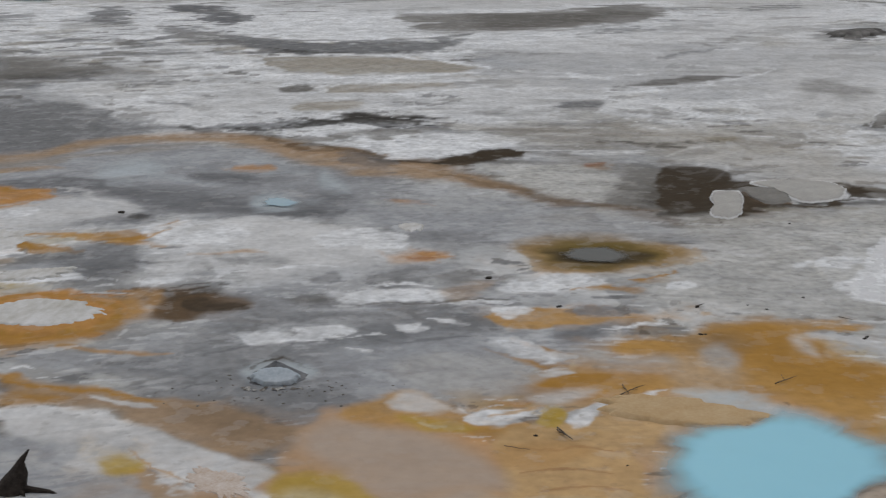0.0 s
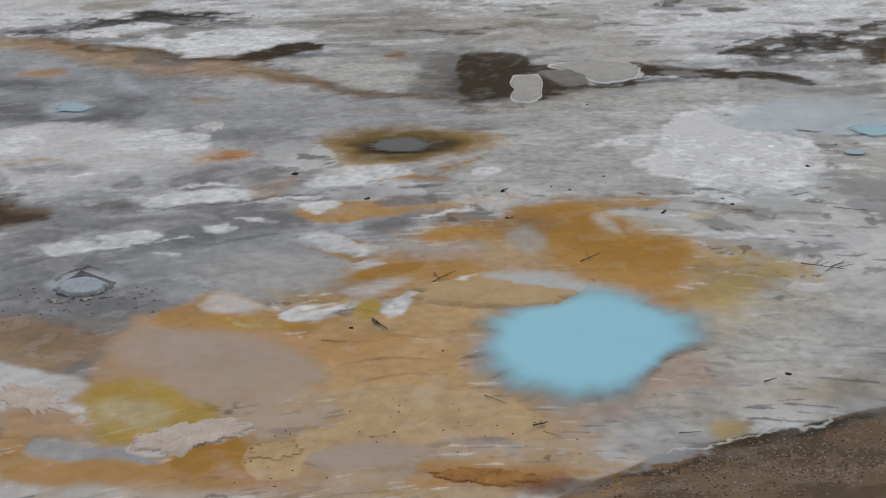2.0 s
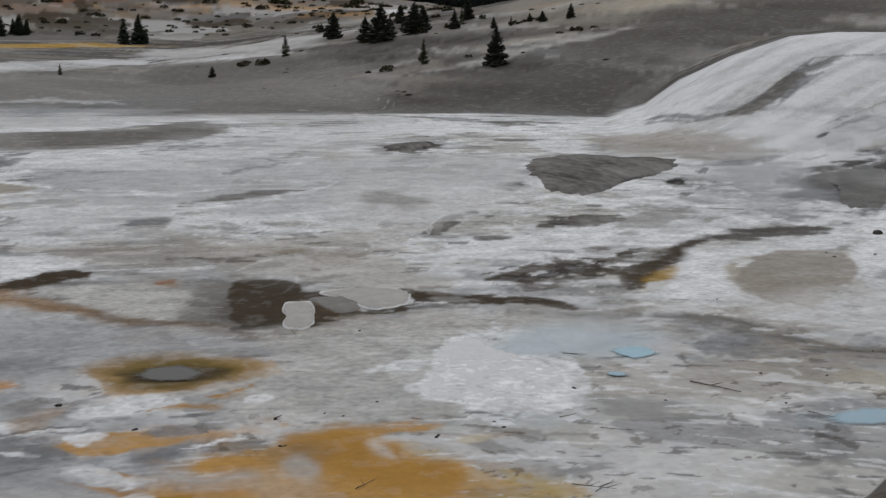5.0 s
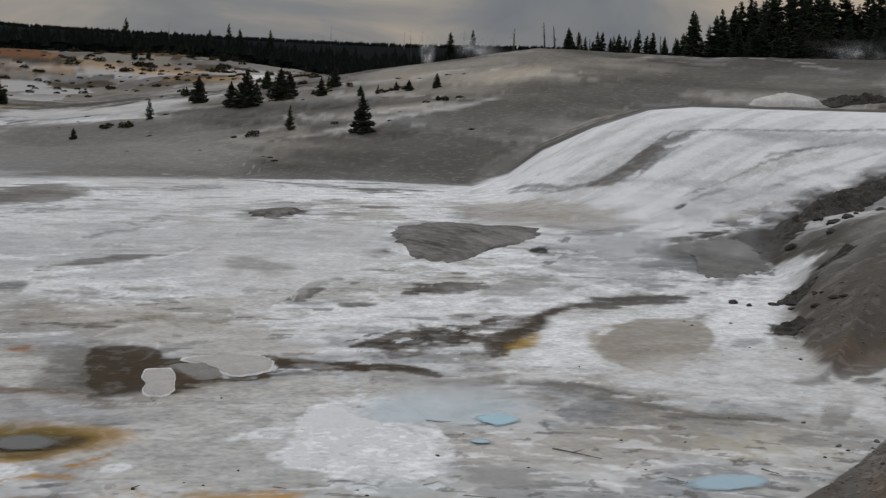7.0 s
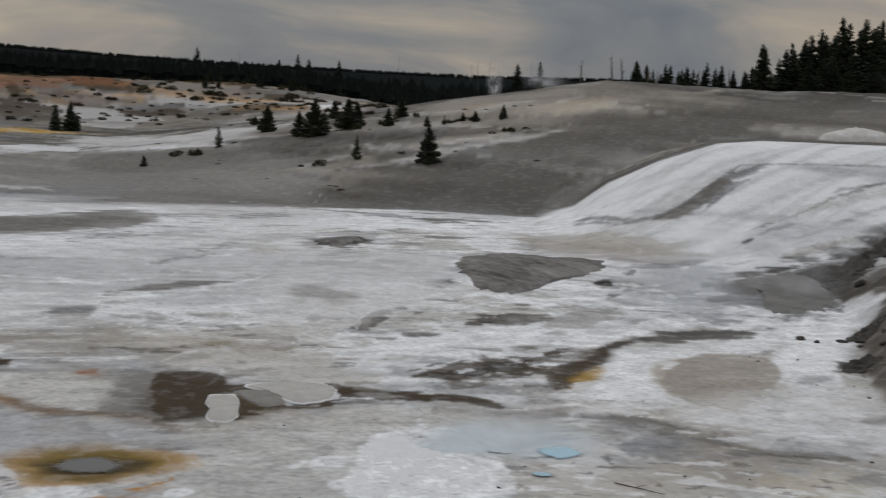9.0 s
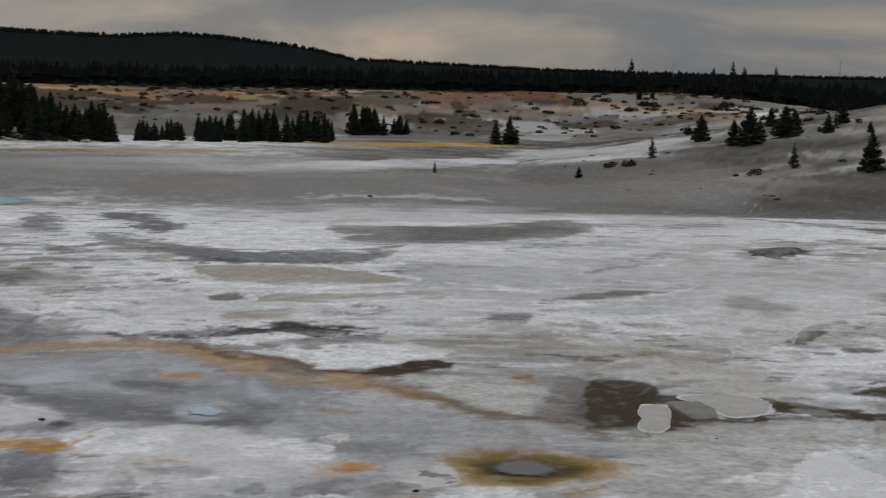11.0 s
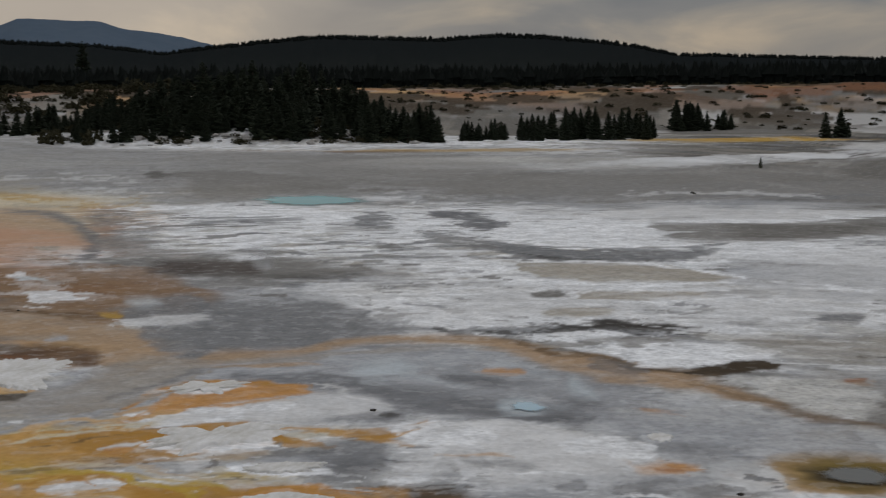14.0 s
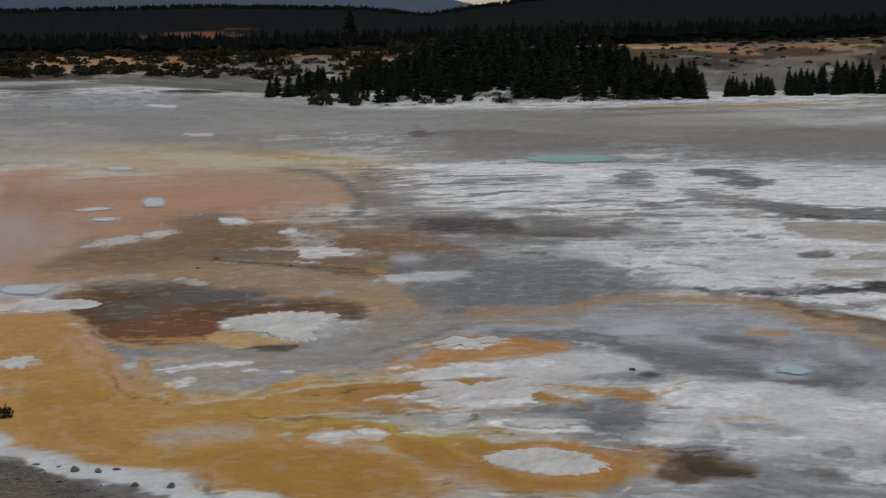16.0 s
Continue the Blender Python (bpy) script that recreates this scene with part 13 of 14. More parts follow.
# ---------------------------------------------------------------- trees
PINES = [conifer("pine_tree", "dark green young pine on grey gravel hillside", 30 + i, "pines of the hillside", wide=(0.36, 0.40, 0.46)[i % 3], bare=0.02, gaps=0.03, needles=NEEDLES_GREY) for i in range(3)]
SAPLING = conifer("sapling", "thin pale young pine on grey gravel", 41, "saplings", wide=0.24, bare=0.04, gaps=0.35, needles=NEEDLES_PALE)
TALL = [conifer("tall_pine", "tall dark lodgepole pine at the wood's edge", 50 + i, "tall pines of the wood", wide=(0.24, 0.19, 0.27, 0.21)[i], bare=(0.06, 0.15, 0.05, 0.2)[i], gaps=0.16) for i in range(4)]
ISLET = [conifer("islet_pine", "dark pine in the thicket on the islet", 60 + i, "pines of the islet", wide=(0.30, 0.36, 0.26, 0.33)[i], bare=0.02, gaps=0.05) for i in range(4)]
SHORE = [conifer("shore_pine", "small dark pine in a clump by the flat", 70 + i, "pines of the shore clumps", wide=(0.28, 0.32, 0.25)[i], bare=0.02, gaps=0.05) for i in range(3)]
for i, t_ in enumerate(PINES + [SAPLING] + TALL + ISLET + SHORE):
    t_.matrix_basis = pose(*at(-60 - 4 * i, 250), on_ground(*at(-60 - 4 * i, 250)) - 0.2)
    t_.scale = (7, 7, 7)


def grow(tree, x, y, tall, k=0):
    """Plants a tree, leaning a little against the wind."""
    return plant(tree, x, y, tall, 73.0 * k % 360, 0.0)


grow(PINES[0], 41.0, 108.9, 3.4, 0)
grow(SAPLING, 37.0, 116.8, 2.4, 1)
grow(PINES[1], 40.5, 165.3, 3.5, 2)
grow(PINES[1], 38.9, 144.1, 2.8, 3)
grow(PINES[2], 39.9, 141.2, 4.0, 4)
grow(PINES[0], 41.8, 144.2, 2.5, 5)
grow(PINES[2], 44.2, 143.2, 3.5, 6)
grow(PINES[1], 46.0, 145.6, 2.9, 7)
grow(PINES[1], 50.2, 168.6, 2.5, 8)
grow(PINES[0], 48.2, 141.0, 2.1, 9)
grow(PINES[1], 51.8, 146.7, 2.3, 10)
grow(SAPLING, 50.8, 146.1, 1.7, 11)
grow(SAPLING, 30.0, 144.0, 2.4, 12)
grow(PINES[1], 20.7, 134.8, 1.2, 13)
grow(PINES[0], 44.1, 186.9, 1.4, 14)
grow(PINES[2], 55.7, 134.1, 1.2, 15)
grow(PINES[0], 58.1, 132.1, 1.6, 16)
grow(PINES[1], 54.9, 135.8, 1.0, 17)
grow(SAPLING, 52.6, 135.3, 1.1, 18)
grow(PINES[1], 50.8, 135.7, 1.2, 19)
grow(SAPLING, 7.0, 153.0, 1.3, 20)
grow(SHORE[0], 24.3, 267.9, 5.1, 21)
grow(SHORE[1], 27.8, 274.6, 6.2, 22)
grow(SHORE[0], 29.6, 278.7, 2.9, 23)
grow(SHORE[0], -43.8, 252.4, 3.0, 24)
grow(SHORE[1], -41.0, 264.2, 2.9, 25)
grow(SHORE[2], -40.8, 256.7, 2.9, 26)
grow(SHORE[0], -44.6, 258.2, 3.3, 27)
grow(SHORE[1], -41.2, 256.2, 3.6, 28)
grow(SHORE[2], -36.9, 260.5, 3.2, 29)
grow(SHORE[0], -41.7, 276.0, 3.4, 30)
grow(SHORE[1], -37.9, 269.1, 3.3, 31)
grow(SHORE[2], -38.3, 266.1, 3.8, 32)
grow(SHORE[0], -38.5, 259.6, 2.7, 33)
grow(SHORE[1], -42.1, 258.4, 2.8, 34)
grow(SHORE[2], -37.2, 261.1, 3.0, 35)
grow(SHORE[0], -42.5, 256.0, 3.9, 36)
grow(SHORE[1], -43.4, 256.9, 4.1, 37)
grow(SHORE[2], -40.3, 266.0, 4.2, 38)
grow(SHORE[0], -40.7, 273.7, 4.4, 39)
grow(SHORE[1], -38.7, 265.8, 3.4, 40)
grow(SHORE[2], -45.2, 263.6, 4.0, 41)
grow(SHORE[0], -30.2, 265.4, 3.4, 42)
grow(SHORE[1], -34.0, 273.5, 4.5, 43)
grow(SHORE[2], -33.6, 259.9, 4.6, 44)
grow(SHORE[0], -33.0, 273.6, 5.3, 45)
grow(SHORE[1], -29.2, 255.6, 3.0, 46)
grow(SHORE[2], -30.4, 255.0, 4.2, 47)
grow(SHORE[0], -32.2, 277.8, 5.1, 48)
grow(SHORE[1], -34.2, 273.4, 3.0, 49)
grow(SHORE[2], -35.2, 274.2, 5.2, 50)
grow(SHORE[0], -32.6, 257.6, 3.9, 51)
grow(SHORE[1], -30.7, 274.4, 4.8, 52)
grow(SHORE[0], -24.9, 279.1, 6.6, 53)
grow(SHORE[1], -22.3, 266.3, 5.3, 54)
grow(SHORE[2], -22.6, 267.9, 6.3, 55)
grow(SHORE[0], -23.9, 268.5, 4.9, 56)
grow(SHORE[1], -28.4, 267.4, 5.7, 57)
grow(SHORE[2], -22.5, 281.3, 5.7, 58)
grow(SHORE[0], -23.6, 262.4, 4.8, 59)
grow(SHORE[1], -24.6, 258.0, 5.2, 60)
grow(SHORE[2], -26.0, 272.4, 5.4, 61)
grow(SHORE[0], -24.6, 267.5, 4.6, 62)
grow(SHORE[1], -19.5, 263.4, 5.8, 63)
grow(SHORE[2], -19.3, 263.4, 6.7, 64)
grow(SHORE[0], -21.7, 276.1, 6.9, 65)
grow(SHORE[1], -25.2, 275.0, 5.4, 66)
grow(SHORE[2], -23.4, 265.4, 5.2, 67)
grow(SHORE[0], -23.7, 269.9, 4.6, 68)
grow(SHORE[1], -26.5, 278.0, 6.6, 69)
grow(SHORE[2], -28.1, 269.7, 5.9, 70)
grow(SHORE[0], -12.4, 279.7, 4.9, 71)
grow(SHORE[1], -9.5, 281.7, 4.7, 72)
grow(SHORE[2], -16.6, 277.9, 4.9, 73)
grow(SHORE[0], -13.9, 280.9, 6.7, 74)
grow(SHORE[1], -14.3, 261.9, 5.5, 75)
grow(SHORE[2], -8.5, 272.5, 4.3, 76)
grow(SHORE[0], -9.7, 270.5, 4.0, 77)
grow(SHORE[1], -16.6, 259.2, 5.7, 78)
grow(SHORE[2], -14.0, 282.1, 4.1, 79)
grow(SHORE[0], -15.1, 278.0, 6.4, 80)
grow(SHORE[1], -12.3, 278.2, 5.1, 81)
grow(SHORE[2], -11.8, 275.3, 4.8, 82)
grow(SHORE[0], -10.8, 265.8, 5.1, 83)
grow(SHORE[1], -13.7, 272.7, 4.3, 84)
grow(SHORE[2], -9.4, 260.4, 5.2, 85)
grow(SHORE[0], -18.7, 263.0, 4.7, 86)
grow(SHORE[1], -11.7, 268.3, 5.4, 87)
grow(SHORE[2], -9.8, 272.0, 5.8, 88)
grow(SHORE[0], -1.6, 323.0, 6.8, 89)
grow(SHORE[1], -0.9, 319.1, 6.5, 90)
grow(SHORE[2], -2.1, 320.6, 4.2, 91)
grow(SHORE[0], 0.2, 320.5, 6.6, 92)
grow(SHORE[1], -2.6, 319.1, 5.5, 93)
grow(SHORE[2], -4.4, 317.1, 7.5, 94)
grow(SHORE[0], 0.8, 325.4, 4.7, 95)
grow(SHORE[1], 0.4, 324.4, 5.7, 96)
grow(SHORE[2], -2.7, 323.7, 6.8, 97)
grow(SHORE[0], -2.0, 319.3, 6.7, 98)
grow(SHORE[1], -4.8, 321.1, 7.3, 99)
grow(SHORE[2], -2.3, 322.8, 6.4, 100)
grow(SHORE[0], 7.7, 321.1, 3.5, 101)
grow(SHORE[1], 2.3, 318.4, 4.4, 102)
grow(SHORE[2], 7.6, 320.5, 3.3, 103)
grow(SHORE[0], 7.8, 323.3, 3.5, 104)
grow(SHORE[1], 6.4, 322.8, 4.8, 105)
grow(SHORE[2], 5.9, 324.5, 4.6, 106)
grow(SHORE[0], 5.9, 320.2, 4.4, 107)
grow(SHORE[1], 4.9, 323.5, 3.8, 108)
grow(SHORE[2], 8.1, 326.5, 3.5, 109)
grow(SHORE[0], -51.9, 241.4, 5.8, 110)
grow(SHORE[1], -52.0, 247.6, 4.4, 111)
grow(SHORE[2], -49.5, 244.6, 4.9, 112)
grow(SHORE[0], -51.7, 245.6, 6.0, 113)
grow(SHORE[1], -48.5, 244.8, 5.8, 114)
grow(SHORE[2], -50.4, 246.4, 5.3, 115)
grow(SHORE[0], -51.1, 242.2, 4.9, 116)
grow(SHORE[1], -48.5, 247.8, 3.7, 117)
grow(SHORE[2], -51.8, 248.7, 4.0, 118)
grow(TALL[3], 113.1, 165.0, 7.1, 119)
grow(TALL[0], 117.6, 167.9, 5.5, 120)
grow(TALL[1], 119.0, 166.9, 8.1, 121)
grow(TALL[2], 120.3, 166.0, 7.7, 122)
grow(TALL[3], 121.2, 165.4, 9.4, 123)
grow(TALL[0], 122.3, 164.5, 10.2, 124)
grow(TALL[1], 124.0, 163.2, 10.0, 125)
grow(TALL[2], 125.5, 162.1, 5.1, 126)
grow(TALL[3], 127.1, 160.8, 11.9, 127)
grow(TALL[0], 128.6, 159.6, 9.3, 128)
grow(TALL[1], 130.0, 158.5, 11.6, 129)
grow(TALL[2], 131.6, 157.2, 9.3, 130)
grow(TALL[3], 132.7, 156.2, 11.8, 131)
grow(TALL[0], 134.2, 155.0, 9.0, 132)
grow(TALL[1], 135.1, 154.2, 11.1, 133)
grow(TALL[2], 136.3, 153.1, 11.5, 134)
grow(TALL[3], 138.1, 151.5, 10.6, 135)
grow(TALL[0], 139.5, 150.2, 10.9, 136)
grow(TALL[1], 140.6, 149.2, 12.5, 137)
grow(TALL[2], 109.5, 185.0, 4.0, 138)
grow(TALL[3], 110.6, 184.3, 3.2, 139)
grow(TALL[0], 111.6, 183.8, 3.3, 140)
grow(TALL[1], 114.3, 182.1, 4.8, 141)
grow(TALL[2], 115.4, 181.4, 3.9, 142)
grow(TALL[3], 116.2, 180.9, 4.5, 143)
grow(TALL[0], 117.7, 179.9, 3.9, 144)
grow(TALL[1], 119.1, 179.0, 3.9, 145)
grow(TALL[2], 120.1, 178.3, 4.7, 146)
grow(TALL[3], 113.9, 182.4, 3.4, 147)
grow(TALL[0], 169.0, 884.0, 20.6, 148)
grow(TALL[1], 232.8, 869.4, 19.6, 149)
grow(TALL[2], 239.9, 867.4, 16.4, 150)
grow(TALL[3], 221.0, 872.4, 15.1, 151)
grow(TALL[0], 258.8, 862.0, 16.3, 152)
grow(TALL[1], 383.4, 814.3, 21.3, 153)
grow(TALL[2], 369.8, 820.5, 19.4, 154)
grow(TALL[2], -301.4, 631.8, 21.9, 155)
rnd = random.Random(5)


def thicket(trees, n, yaw0, yaw1, r0, r1, lo, hi, profile=None):
    """Trees strewn over a stretch of bearings and distances."""
    for i in range(n):
        yw, r = rnd.uniform(yaw0, yaw1), rnd.uniform(r0, r1)
        tall = rnd.uniform(lo, hi) * (profile(yw) if profile else 1)
        plant(trees[i % len(trees)], *at(yw, r), tall, rnd.uniform(0, 360), rnd.uniform(-2, 2))


def islet_swell(w):
    """How the islet's wood swells towards its middle, by bearing."""
    return float(np.interp(w, [10.8, 12.2, 13.5, 15, 17, 19, 21.5, 23.5, 25.5, 27.5, 29], [0.45, 0.62, 0.8, 1.0, 1.15, 1.15, 1.0, 0.85, 0.62, 0.5, 0.35]))


thicket(ISLET, 150, 12.0, 27.0, 247, 275, 3.0, 7.0, islet_swell)
thicket(ISLET, 150, 13.2, 25.0, 258, 300, 5.0, 10.5, islet_swell)
thicket(TALL, 40, 14.5, 23.0, 270, 320, 9.0, 13.5, islet_swell)
thicket(ISLET, 26, 10.8, 14.0, 246, 262, 3.0, 7.5)
thicket(ISLET, 30, 24.0, 29.0, 252, 285, 2.5, 6.0)
thicket(TALL, 60, -47.0, -36.0, 186, 196, 2.5, 5.5)
thicket(TALL, 120, -47.0, -34.0, 190, 235, 5.0, 13.0, lambda w: 0.5 + 0.5 * min(1, (-w - 33.5) / 5))
thicket(TALL, 26, -34.5, -29.0, 205, 240, 2.2, 4.4)
thicket(SHORE, 22, -26.0, -11.0, 385, 425, 2.0, 4.5)


def shrub(seed):
    """A low, ragged bush a metre wide."""
    r_ = random.Random(seed)
    v, f = [], []
    for k in range(70):
        t, u = r_.uniform(0, 6.283), r_.random() ** 0.5
        o = Vector((math.cos(t) * u * 0.45, math.sin(t) * u * 0.45, r_.uniform(0.0, 0.5) * (1.05 - u * 0.7)))
        d = Vector((r_.gauss(0, 1), r_.gauss(0, 1), r_.uniform(0.2, 1.5))).normalized() * r_.uniform(0.08, 0.2)
        s = d.orthogonal().normalized() * r_.uniform(0.07, 0.14)
        b = len(v)
        v.extend(tuple(p) for p in (o, o + d * 0.5 + s, o + d, o + d * 0.5 - s, o + d * 0.5 + d.cross(s).normalized() * 0.05))
        f.extend([(b, b + 1, b + 4), (b + 1, b + 2, b + 4), (b + 2, b + 3, b + 4), (b + 3, b, b + 4)])
    return mesh_from("shrub", v, f, SHRUB)


SHRUBS = [shrub(80 + i) for i in range(4)]


def bush(x, y, wide, k=0, label="low dark scrub on the pale far bank", group="scrub of the far bank", tall=1.0):
    ob = new("bush", SHRUBS[k % 4])
    ob.matrix_basis = pose(x, y, on_ground(x, y) - 0.05 * wide, 0, 0, 61.0 * k % 360)
    ob.scale = (wide, wide, wide * tall)
    return tagged(ob, label, "bush", group)


bush(25.5, 142.6, 1.2, 0, "low dark scrub on gravel slope", "scrub of the slopes", 0.8)
bush(26.9, 140.8, 1.6, 1, "low dark scrub on gravel slope", "scrub of the slopes", 0.8)
bush(32.6, 147.7, 0.6, 2, "low dark scrub on gravel slope", "scrub of the slopes", 0.8)
bush(44.4, 188.0, 1.8, 3, "low dark scrub on gravel slope", "scrub of the slopes", 0.8)
bush(33.9, 117.5, 1.2, 4, "low dark scrub on gravel slope", "scrub of the slopes", 0.8)
bush(31.7, 116.2, 0.7, 5, "low dark scrub on gravel slope", "scrub of the slopes", 0.8)
bush(54.7, 166.9, 1.3, 6, "low dark scrub on gravel slope", "scrub of the slopes", 0.8)
bush(53.0, 145.3, 0.9, 7, "low dark scrub on gravel slope", "scrub of the slopes", 0.8)
bush(54.6, 136.3, 1.0, 8, "low dark scrub on gravel slope", "scrub of the slopes", 0.8)
bush(55.9, 137.0, 0.9, 9, "low dark scrub on gravel slope", "scrub of the slopes", 0.8)
bush(52.6, 122.2, 0.8, 10, "low dark scrub on gravel slope", "scrub of the slopes", 0.8)
bush(54.5, 122.4, 1.5, 11, "low dark scrub on gravel slope", "scrub of the slopes", 0.8)
bush(56.6, 123.0, 0.9, 12, "low dark scrub on gravel slope", "scrub of the slopes", 0.8)
bush(81.4, 367.8, 2.2, 13, "low dark scrub on gravel slope", "scrub of the slopes", 0.8)
bush(75.8, 330.1, 1.4, 14, "low dark scrub on gravel slope", "scrub of the slopes", 0.8)
bush(57.6, 376.9, 2.9, 15, "low dark scrub on gravel slope", "scrub of the slopes", 0.8)
bush(64.9, 376.1, 3.5, 16, "low dark scrub on gravel slope", "scrub of the slopes", 0.8)
bush(74.0, 370.0, 3.5, 17, "low dark scrub on gravel slope", "scrub of the slopes", 0.8)
bush(77.4, 370.3, 2.5, 18, "low dark scrub on gravel slope", "scrub of the slopes", 0.8)
bush(94.7, 359.1, 4.7, 19, "low dark scrub on gravel slope", "scrub of the slopes", 0.8)
bush(45.3, 113.4, 0.4, 20, "low dark scrub on gravel slope", "scrub of the slopes", 0.8)
bush(56.0, 134.9, 1.5, 21, "low dark scrub on gravel slope", "scrub of the slopes", 0.8)
bush(53.3, 136.1, 1.4, 22, "low dark scrub on gravel slope", "scrub of the slopes", 0.8)
bush(48.7, 143.5, 1.7, 23, "low dark scrub on gravel slope", "scrub of the slopes", 0.8)
bush(49.9, 144.0, 1.3, 24, "low dark scrub on gravel slope", "scrub of the slopes", 0.8)
bush(44.6, 187.1, 2.3, 25, "low dark scrub on gravel slope", "scrub of the slopes", 0.8)
bush(54.3, 166.8, 1.2, 26, "low dark scrub on gravel slope", "scrub of the slopes", 0.8)
bush(52.7, 144.4, 0.9, 27, "low dark scrub on gravel slope", "scrub of the slopes", 0.8)
bush(39.4, 141.1, 1.8, 28, "low dark scrub on gravel slope", "scrub of the slopes", 0.8)
bush(44.6, 142.8, 2.1, 29, "low dark scrub on gravel slope", "scrub of the slopes", 0.8)
bush(45.1, 147.6, 1.9, 30, "low dark scrub on gravel slope", "scrub of the slopes", 0.8)
bush(90.4, 307.2, 3.5, 31, "low dark scrub on gravel slope", "scrub of the slopes", 0.8)
bush(38.6, 142.7, 1.4, 32, "low dark scrub on gravel slope", "scrub of the slopes", 0.8)
bush(69.9, 362.8, 3.7, 33, "low dark scrub on gravel slope", "scrub of the slopes", 0.8)
bush(74.8, 368.7, 4.1, 34, "low dark scrub on gravel slope", "scrub of the slopes", 0.8)
bush(90.4, 348.5, 4.5, 35, "low dark scrub on gravel slope", "scrub of the slopes", 0.8)
bush(56.8, 371.4, 4.7, 36, "low dark scrub on gravel slope", "scrub of the slopes", 0.8)
bush(77.4, 366.6, 2.5, 37, "low dark scrub on gravel slope", "scrub of the slopes", 0.8)
bush(87.8, 293.7, 3.1, 38, "low dark scrub on gravel slope", "scrub of the slopes", 0.8)
bush(41.3, 116.8, 0.9, 39, "low dark scrub on gravel slope", "scrub of the slopes", 0.8)
bush(24.8, 140.8, 1.4, 40, "low dark scrub on gravel slope", "scrub of the slopes", 0.8)
bush(26.7, 139.7, 1.8, 41, "low dark scrub on gravel slope", "scrub of the slopes", 0.8)
bush(33.2, 115.9, 1.3, 42, "low dark scrub on gravel slope", "scrub of the slopes", 0.8)
bush(68.9, 362.8, 3.1, 43, "low dark scrub on gravel slope", "scrub of the slopes", 0.8)
bush(77.0, 336.4, 2.0, 44, "low dark scrub on gravel slope", "scrub of the slopes", 0.8)
bush(75.3, 368.9, 3.5, 45, "low dark scrub on gravel slope", "scrub of the slopes", 0.8)
bush(67.7, 290.2, 2.5, 46, "low dark scrub on gravel slope", "scrub of the slopes", 0.8)
bush(52.2, 240.2, 0.8, 47, "low dark scrub on gravel slope", "scrub of the slopes", 0.8)
bush(48.5, 234.2, 0.8, 48, "low dark scrub on gravel slope", "scrub of the slopes", 0.8)
bush(-19.37, 22.65, 0.51, 1, "dark bare shrub at the bank's edge", "scrub of the slopes", 1.3)
for i in range(110):
    yw, r = rnd.uniform(-24, 13), 425 - 85 * rnd.random() ** 1.6
    bush(*at(yw, r), rnd.uniform(1.0, 4.2) * (0.5 + 0.5 * (r > 395)), i, tall=rnd.uniform(0.6, 1.2))
for i in range(56):
    yw, r = rnd.uniform(22, 41), rnd.uniform(345, 430)
    bush(*at(yw, r), rnd.uniform(3.0, 9.0), i, "tall brown-green brush on the far bank", "brush of the far bank", tall=rnd.uniform(0.5, 1.1))
for i in range(30):
    yw, r = rnd.uniform(11, 27), rnd.uniform(244, 262)
    bush(*at(yw, r), rnd.uniform(2.0, 4.5), i, "dark scrub at the islet's edge", "scrub of the islet", tall=rnd.uniform(0.6, 1.1))
for i in range(36):
    yw, r = rnd.uniform(11.5, 24), rnd.uniform(243, 254)
    rock(*at(yw, r), rnd.uniform(1.0, 3.2), 2, "pale boulder at the islet's edge", 0.9, "boulders of the islet")
for i in range(24):
    yw, r = rnd.uniform(-26, -8), rnd.uniform(104, 170)
    bush(*at(yw, r), rnd.uniform(0.3, 0.8), i, "tuft of dry scrub on grey gravel", "tufts of the hillside", 0.5)


def scrub_field(n, yaw0, yaw1, r0, r1, lo, hi, seed, label, low=1.6):
    """Low scrub, too thick to count, as one body."""
    r_ = random.Random(seed)
    verts, faces = [], []
    shapes = [([v.co.copy() for v in m.vertices], [tuple(p.vertices) for p in m.polygons]) for m in SHRUBS]
    pts = [at(r_.uniform(yaw0, yaw1), r1 - (r1 - r0) * r_.random() ** low) for _ in range(n)]
    zs = height(np.array([p[0] for p in pts]), np.array([p[1] for p in pts]))
    for i, ((px, py), pz) in enumerate(zip(pts, zs)):
        vs, fs = shapes[i % 4]
        s = r_.uniform(lo, hi)
        rot = Matrix.Rotation(r_.uniform(0, 6.28), 3, "Z")
        b = len(verts)
        verts.extend(tuple(rot @ Vector((v.x * s, v.y * s, v.z * s * 0.8)) + Vector((px, py, pz - 0.1))) for v in vs)
        faces.extend(tuple(b + k for k in f) for f in fs)
    tagged(new("scrub", mesh_from("scrub", verts, faces, SHRUB)), label, "scrub", kind="stuff")


scrub_field(620, -25, 13, 322, 432, 0.6, 2.8, 31, "dark low scrub over the pale far bank")
scrub_field(420, 20, 43, 345, 440, 2.0, 6.0, 32, "brown-green brush over the far bank", 1.2)
scrub_field(160, 11, 27.5, 244, 300, 1.0, 3.5, 33, "dark undergrowth between the islet's pines", 0.8)


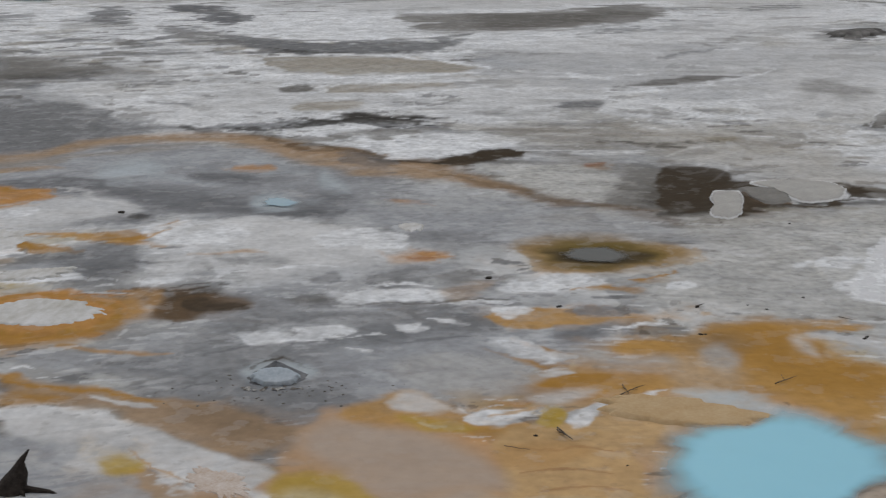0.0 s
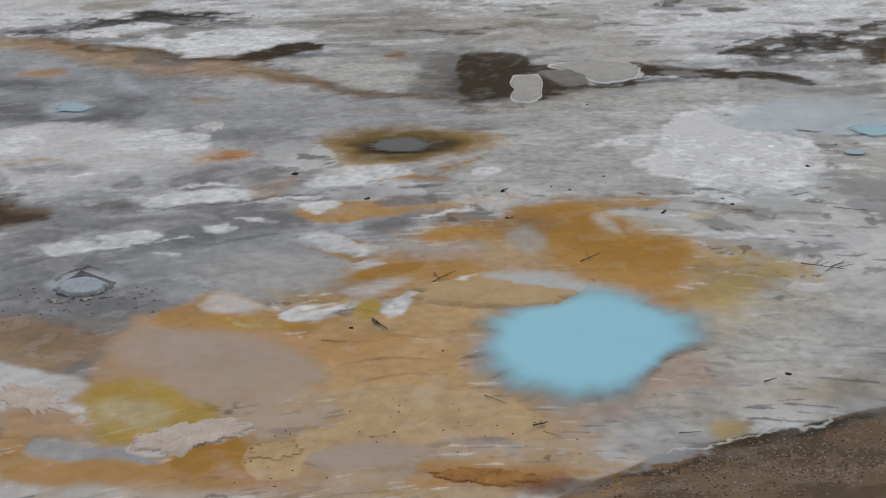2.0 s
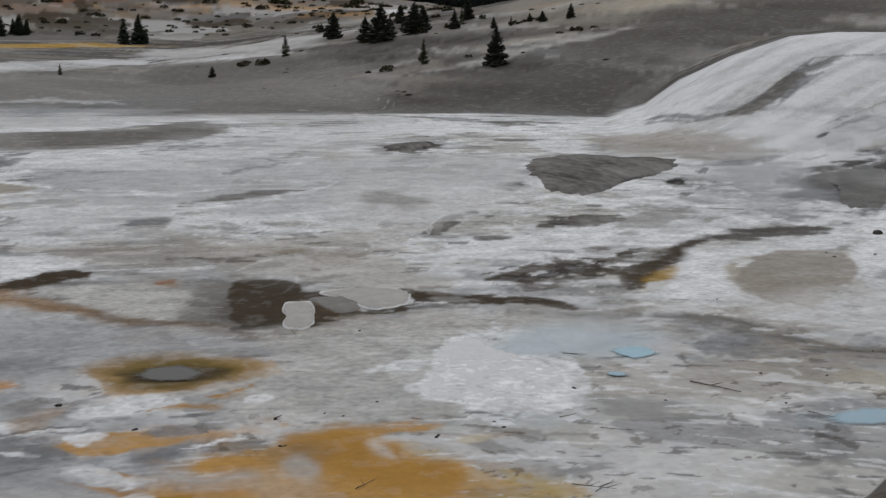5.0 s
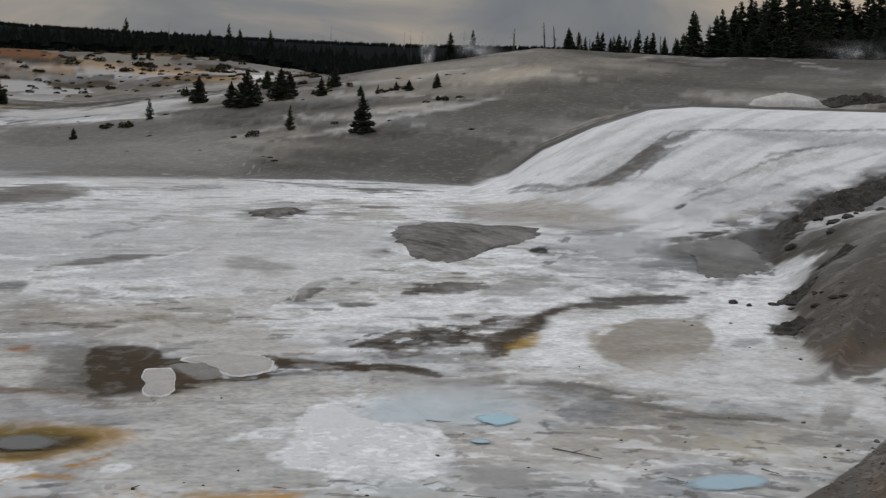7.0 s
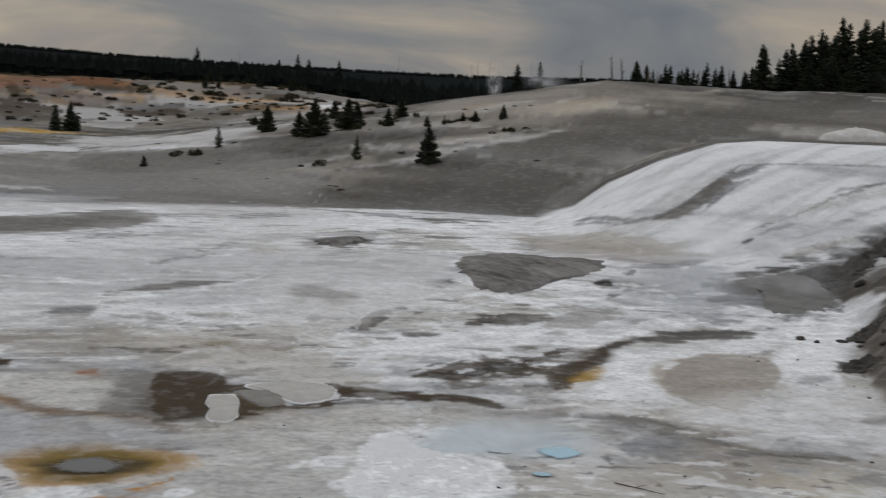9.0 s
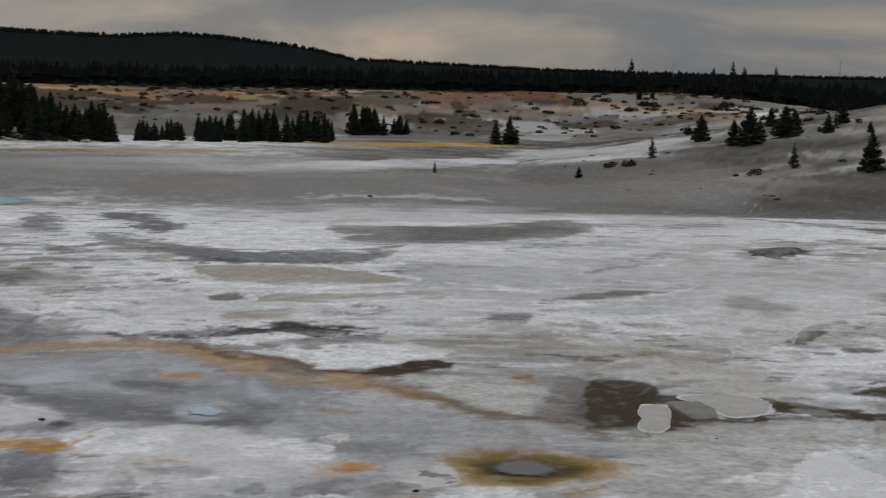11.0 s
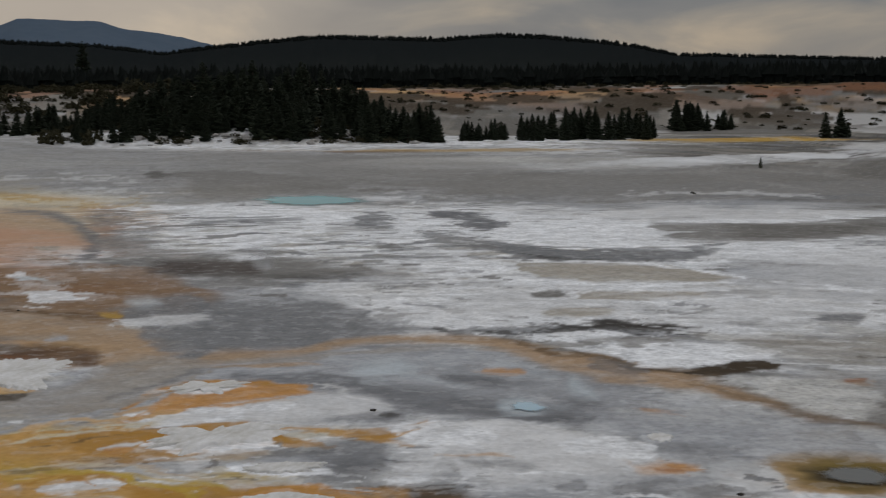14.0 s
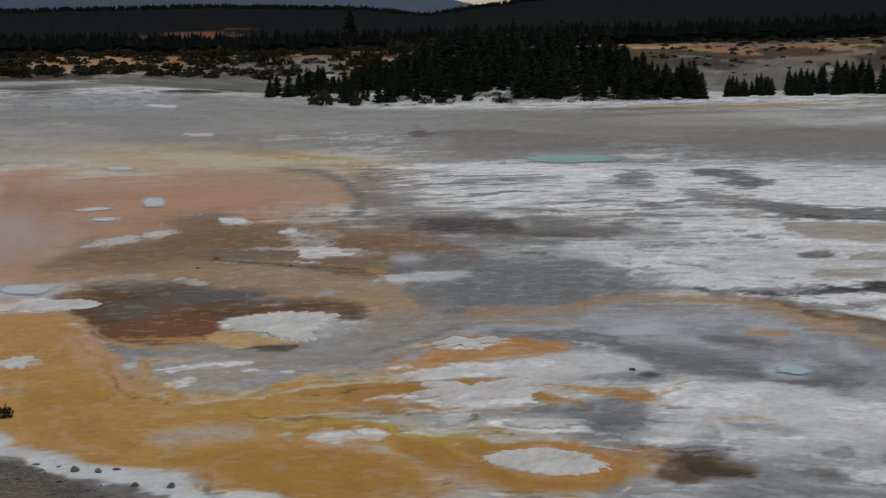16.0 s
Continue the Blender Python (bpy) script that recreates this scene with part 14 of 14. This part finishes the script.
def woods():
    """The far forest, a great many small spired crowns."""
    r_ = random.Random(9)
    v, f = [], []
    for i in range(9000):
        yw = r_.uniform(-30, 42)
        r = 430 + 150 * r_.random() ** 1.5
        if r_.random() < 0.45:
            r = r_.uniform(1540, 1612)
        x, y = at(yw, r)
        tall = r_.uniform(2.2, 4.6) if r > 560 else r_.uniform(4, 8.5)
        v.append((x, y, tall, r_.random()))
    xs, ys = np.array([p[0] for p in v]), np.array([p[1] for p in v])
    zs = height(xs, ys)
    verts, faces = [], []
    for (x, y, tall, q), z in zip(v, zs):
        b = len(verts)
        w = tall * (0.2 + 0.14 * q) * (1.5 if tall < 4.6 else 1.0)
        for lvl, (hz, rw) in enumerate(((0.0, 1.0), (0.42, 0.72), (0.46, 0.95), (0.75, 0.35))):
            for k in range(5):
                t = 1.257 * k + q * 6 + 0.4 * lvl
                verts.append((x + w * rw * math.cos(t), y + w * rw * math.sin(t), z - 1 + (tall + 1) * hz))
        verts.append((x, y, z + tall))
        for lvl in range(3):
            for k in range(5):
                m = (k + 1) % 5
                faces.append((b + lvl * 5 + k, b + lvl * 5 + m, b + lvl * 5 + 5 + m, b + lvl * 5 + 5 + k))
        for k in range(5):
            faces.append((b + 15 + k, b + 15 + (k + 1) % 5, b + 20))
    ob = new("far_forest", mesh_from("far_forest", verts, faces, FOREST))
    tagged(ob, "dark conifer forest covering the far hills", "forest", kind="stuff")


woods()


def snag(x, y, tall, k=0, lean=0.0):
    """A dead, bare trunk with a few broken limbs."""
    r_ = random.Random(k)
    v, f = [], []
    tube(v, f, [(0, 0, -0.3), (0.05, 0, tall * 0.5), (0.12, 0.05, tall)], [0.16, 0.11, 0.03], 6)
    for i in range(5):
        z = tall * r_.uniform(0.4, 0.95)
        t = r_.uniform(0, 6.28)
        ln = r_.uniform(0.3, 0.8)
        tube(v, f, [(0.05, 0, z), (math.cos(t) * ln, math.sin(t) * ln, z + ln * 0.3)], [0.05, 0.015], 4)
    ob = new("snag", mesh_from("snag", v, f, DEADWOOD, True))
    ob.matrix_basis = pose(x, y, on_ground(x, y), 0, lean, 0)
    return tagged(ob, "bare dead tree trunk on the hilltop", "dead tree", "snags of the hilltop")


snag(97.0, 180.6, 4.5, 0, -6)
snag(98.4, 179.9, 4.2, 1, -8)
snag(92.8, 182.8, 4.0, 2, 0)
snag(293.4, 635.5, 18.1, 3, 2)
snag(274.3, 644.0, 16.7, 4, 0)
snag(265.5, 647.7, 15.5, 5, 1)
snag(269.5, 646.0, 16.4, 6, -5)
snag(101.5, 178.1, 2.6, 7, 3)
snag(102.8, 177.4, 2.3, 8, 0)
snag(230.3, 661.0, 17.9, 9, 1)
snag(151.6, 683.4, 16.4, 10, 2)
snag(107.9, 174.3, 3.2, 11, 2)
snag(111.8, 171.8, 3.5, 12, -4)


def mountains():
    """Distant peaks beyond the forest, their blue colour standing in for haze."""
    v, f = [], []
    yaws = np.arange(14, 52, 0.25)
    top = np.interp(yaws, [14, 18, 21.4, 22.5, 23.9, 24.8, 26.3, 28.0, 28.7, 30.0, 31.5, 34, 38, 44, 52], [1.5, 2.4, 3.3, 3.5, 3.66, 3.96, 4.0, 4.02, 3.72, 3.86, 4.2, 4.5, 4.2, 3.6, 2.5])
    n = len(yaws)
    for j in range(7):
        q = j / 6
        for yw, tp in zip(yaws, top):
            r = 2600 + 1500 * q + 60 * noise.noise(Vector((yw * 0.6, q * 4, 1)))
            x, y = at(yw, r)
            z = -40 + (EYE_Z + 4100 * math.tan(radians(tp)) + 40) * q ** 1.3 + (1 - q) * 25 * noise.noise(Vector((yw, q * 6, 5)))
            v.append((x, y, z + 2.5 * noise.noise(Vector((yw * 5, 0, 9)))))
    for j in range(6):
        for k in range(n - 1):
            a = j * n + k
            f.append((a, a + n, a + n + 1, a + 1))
    ob = new("mountain_range", mesh_from("mountain_range", v, f, HAZE_BLUE, True))
    tagged(ob, "distant mountains beyond the forest, haze painted in as blue", "mountains", kind="structure")


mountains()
# ---------------------------------------------------------------- steam
steam(*at(-43.3, 186), 8.0, 9.0, 0.30, 1, label="white steam plume rising behind the hill")
steam(*at(-40.8, 186), 17.0, 3.0, 0.22, 2, label="low white steam drifting along the crest")
steam(95.78, 104.90, 5.0, 3.0, 0.3, 3, label="white steam over the upper vent")
steam(*at(-23.3, 186), 3.6, 4.2, 0.55, 4, label="small white steam puff on the hill")
steam(*at(-25.4, 186), 10.0, 3.0, 0.4, 5, label="faint steam along the hilltop")
steam(28.98, 45.55, 8.0, 3.4, 0.30, 6, label="faint white mist over the sinter flat")
steam(35.20, 47.64, 6.0, 2.6, 0.25, 7, label="faint white mist by the rock ledge")
steam(-19.12, 57.57, 2.4, 1.3, 0.5, 8, label="small white steam jet from a dark vent")
steam(-35.18, 42.23, 12.0, 4.0, 0.28, 9, label="pale mist over the salmon flat")
steam(12.07, 26.12, 6.0, 1.0, 0.22, 10, label="thin mist over the milky pool")
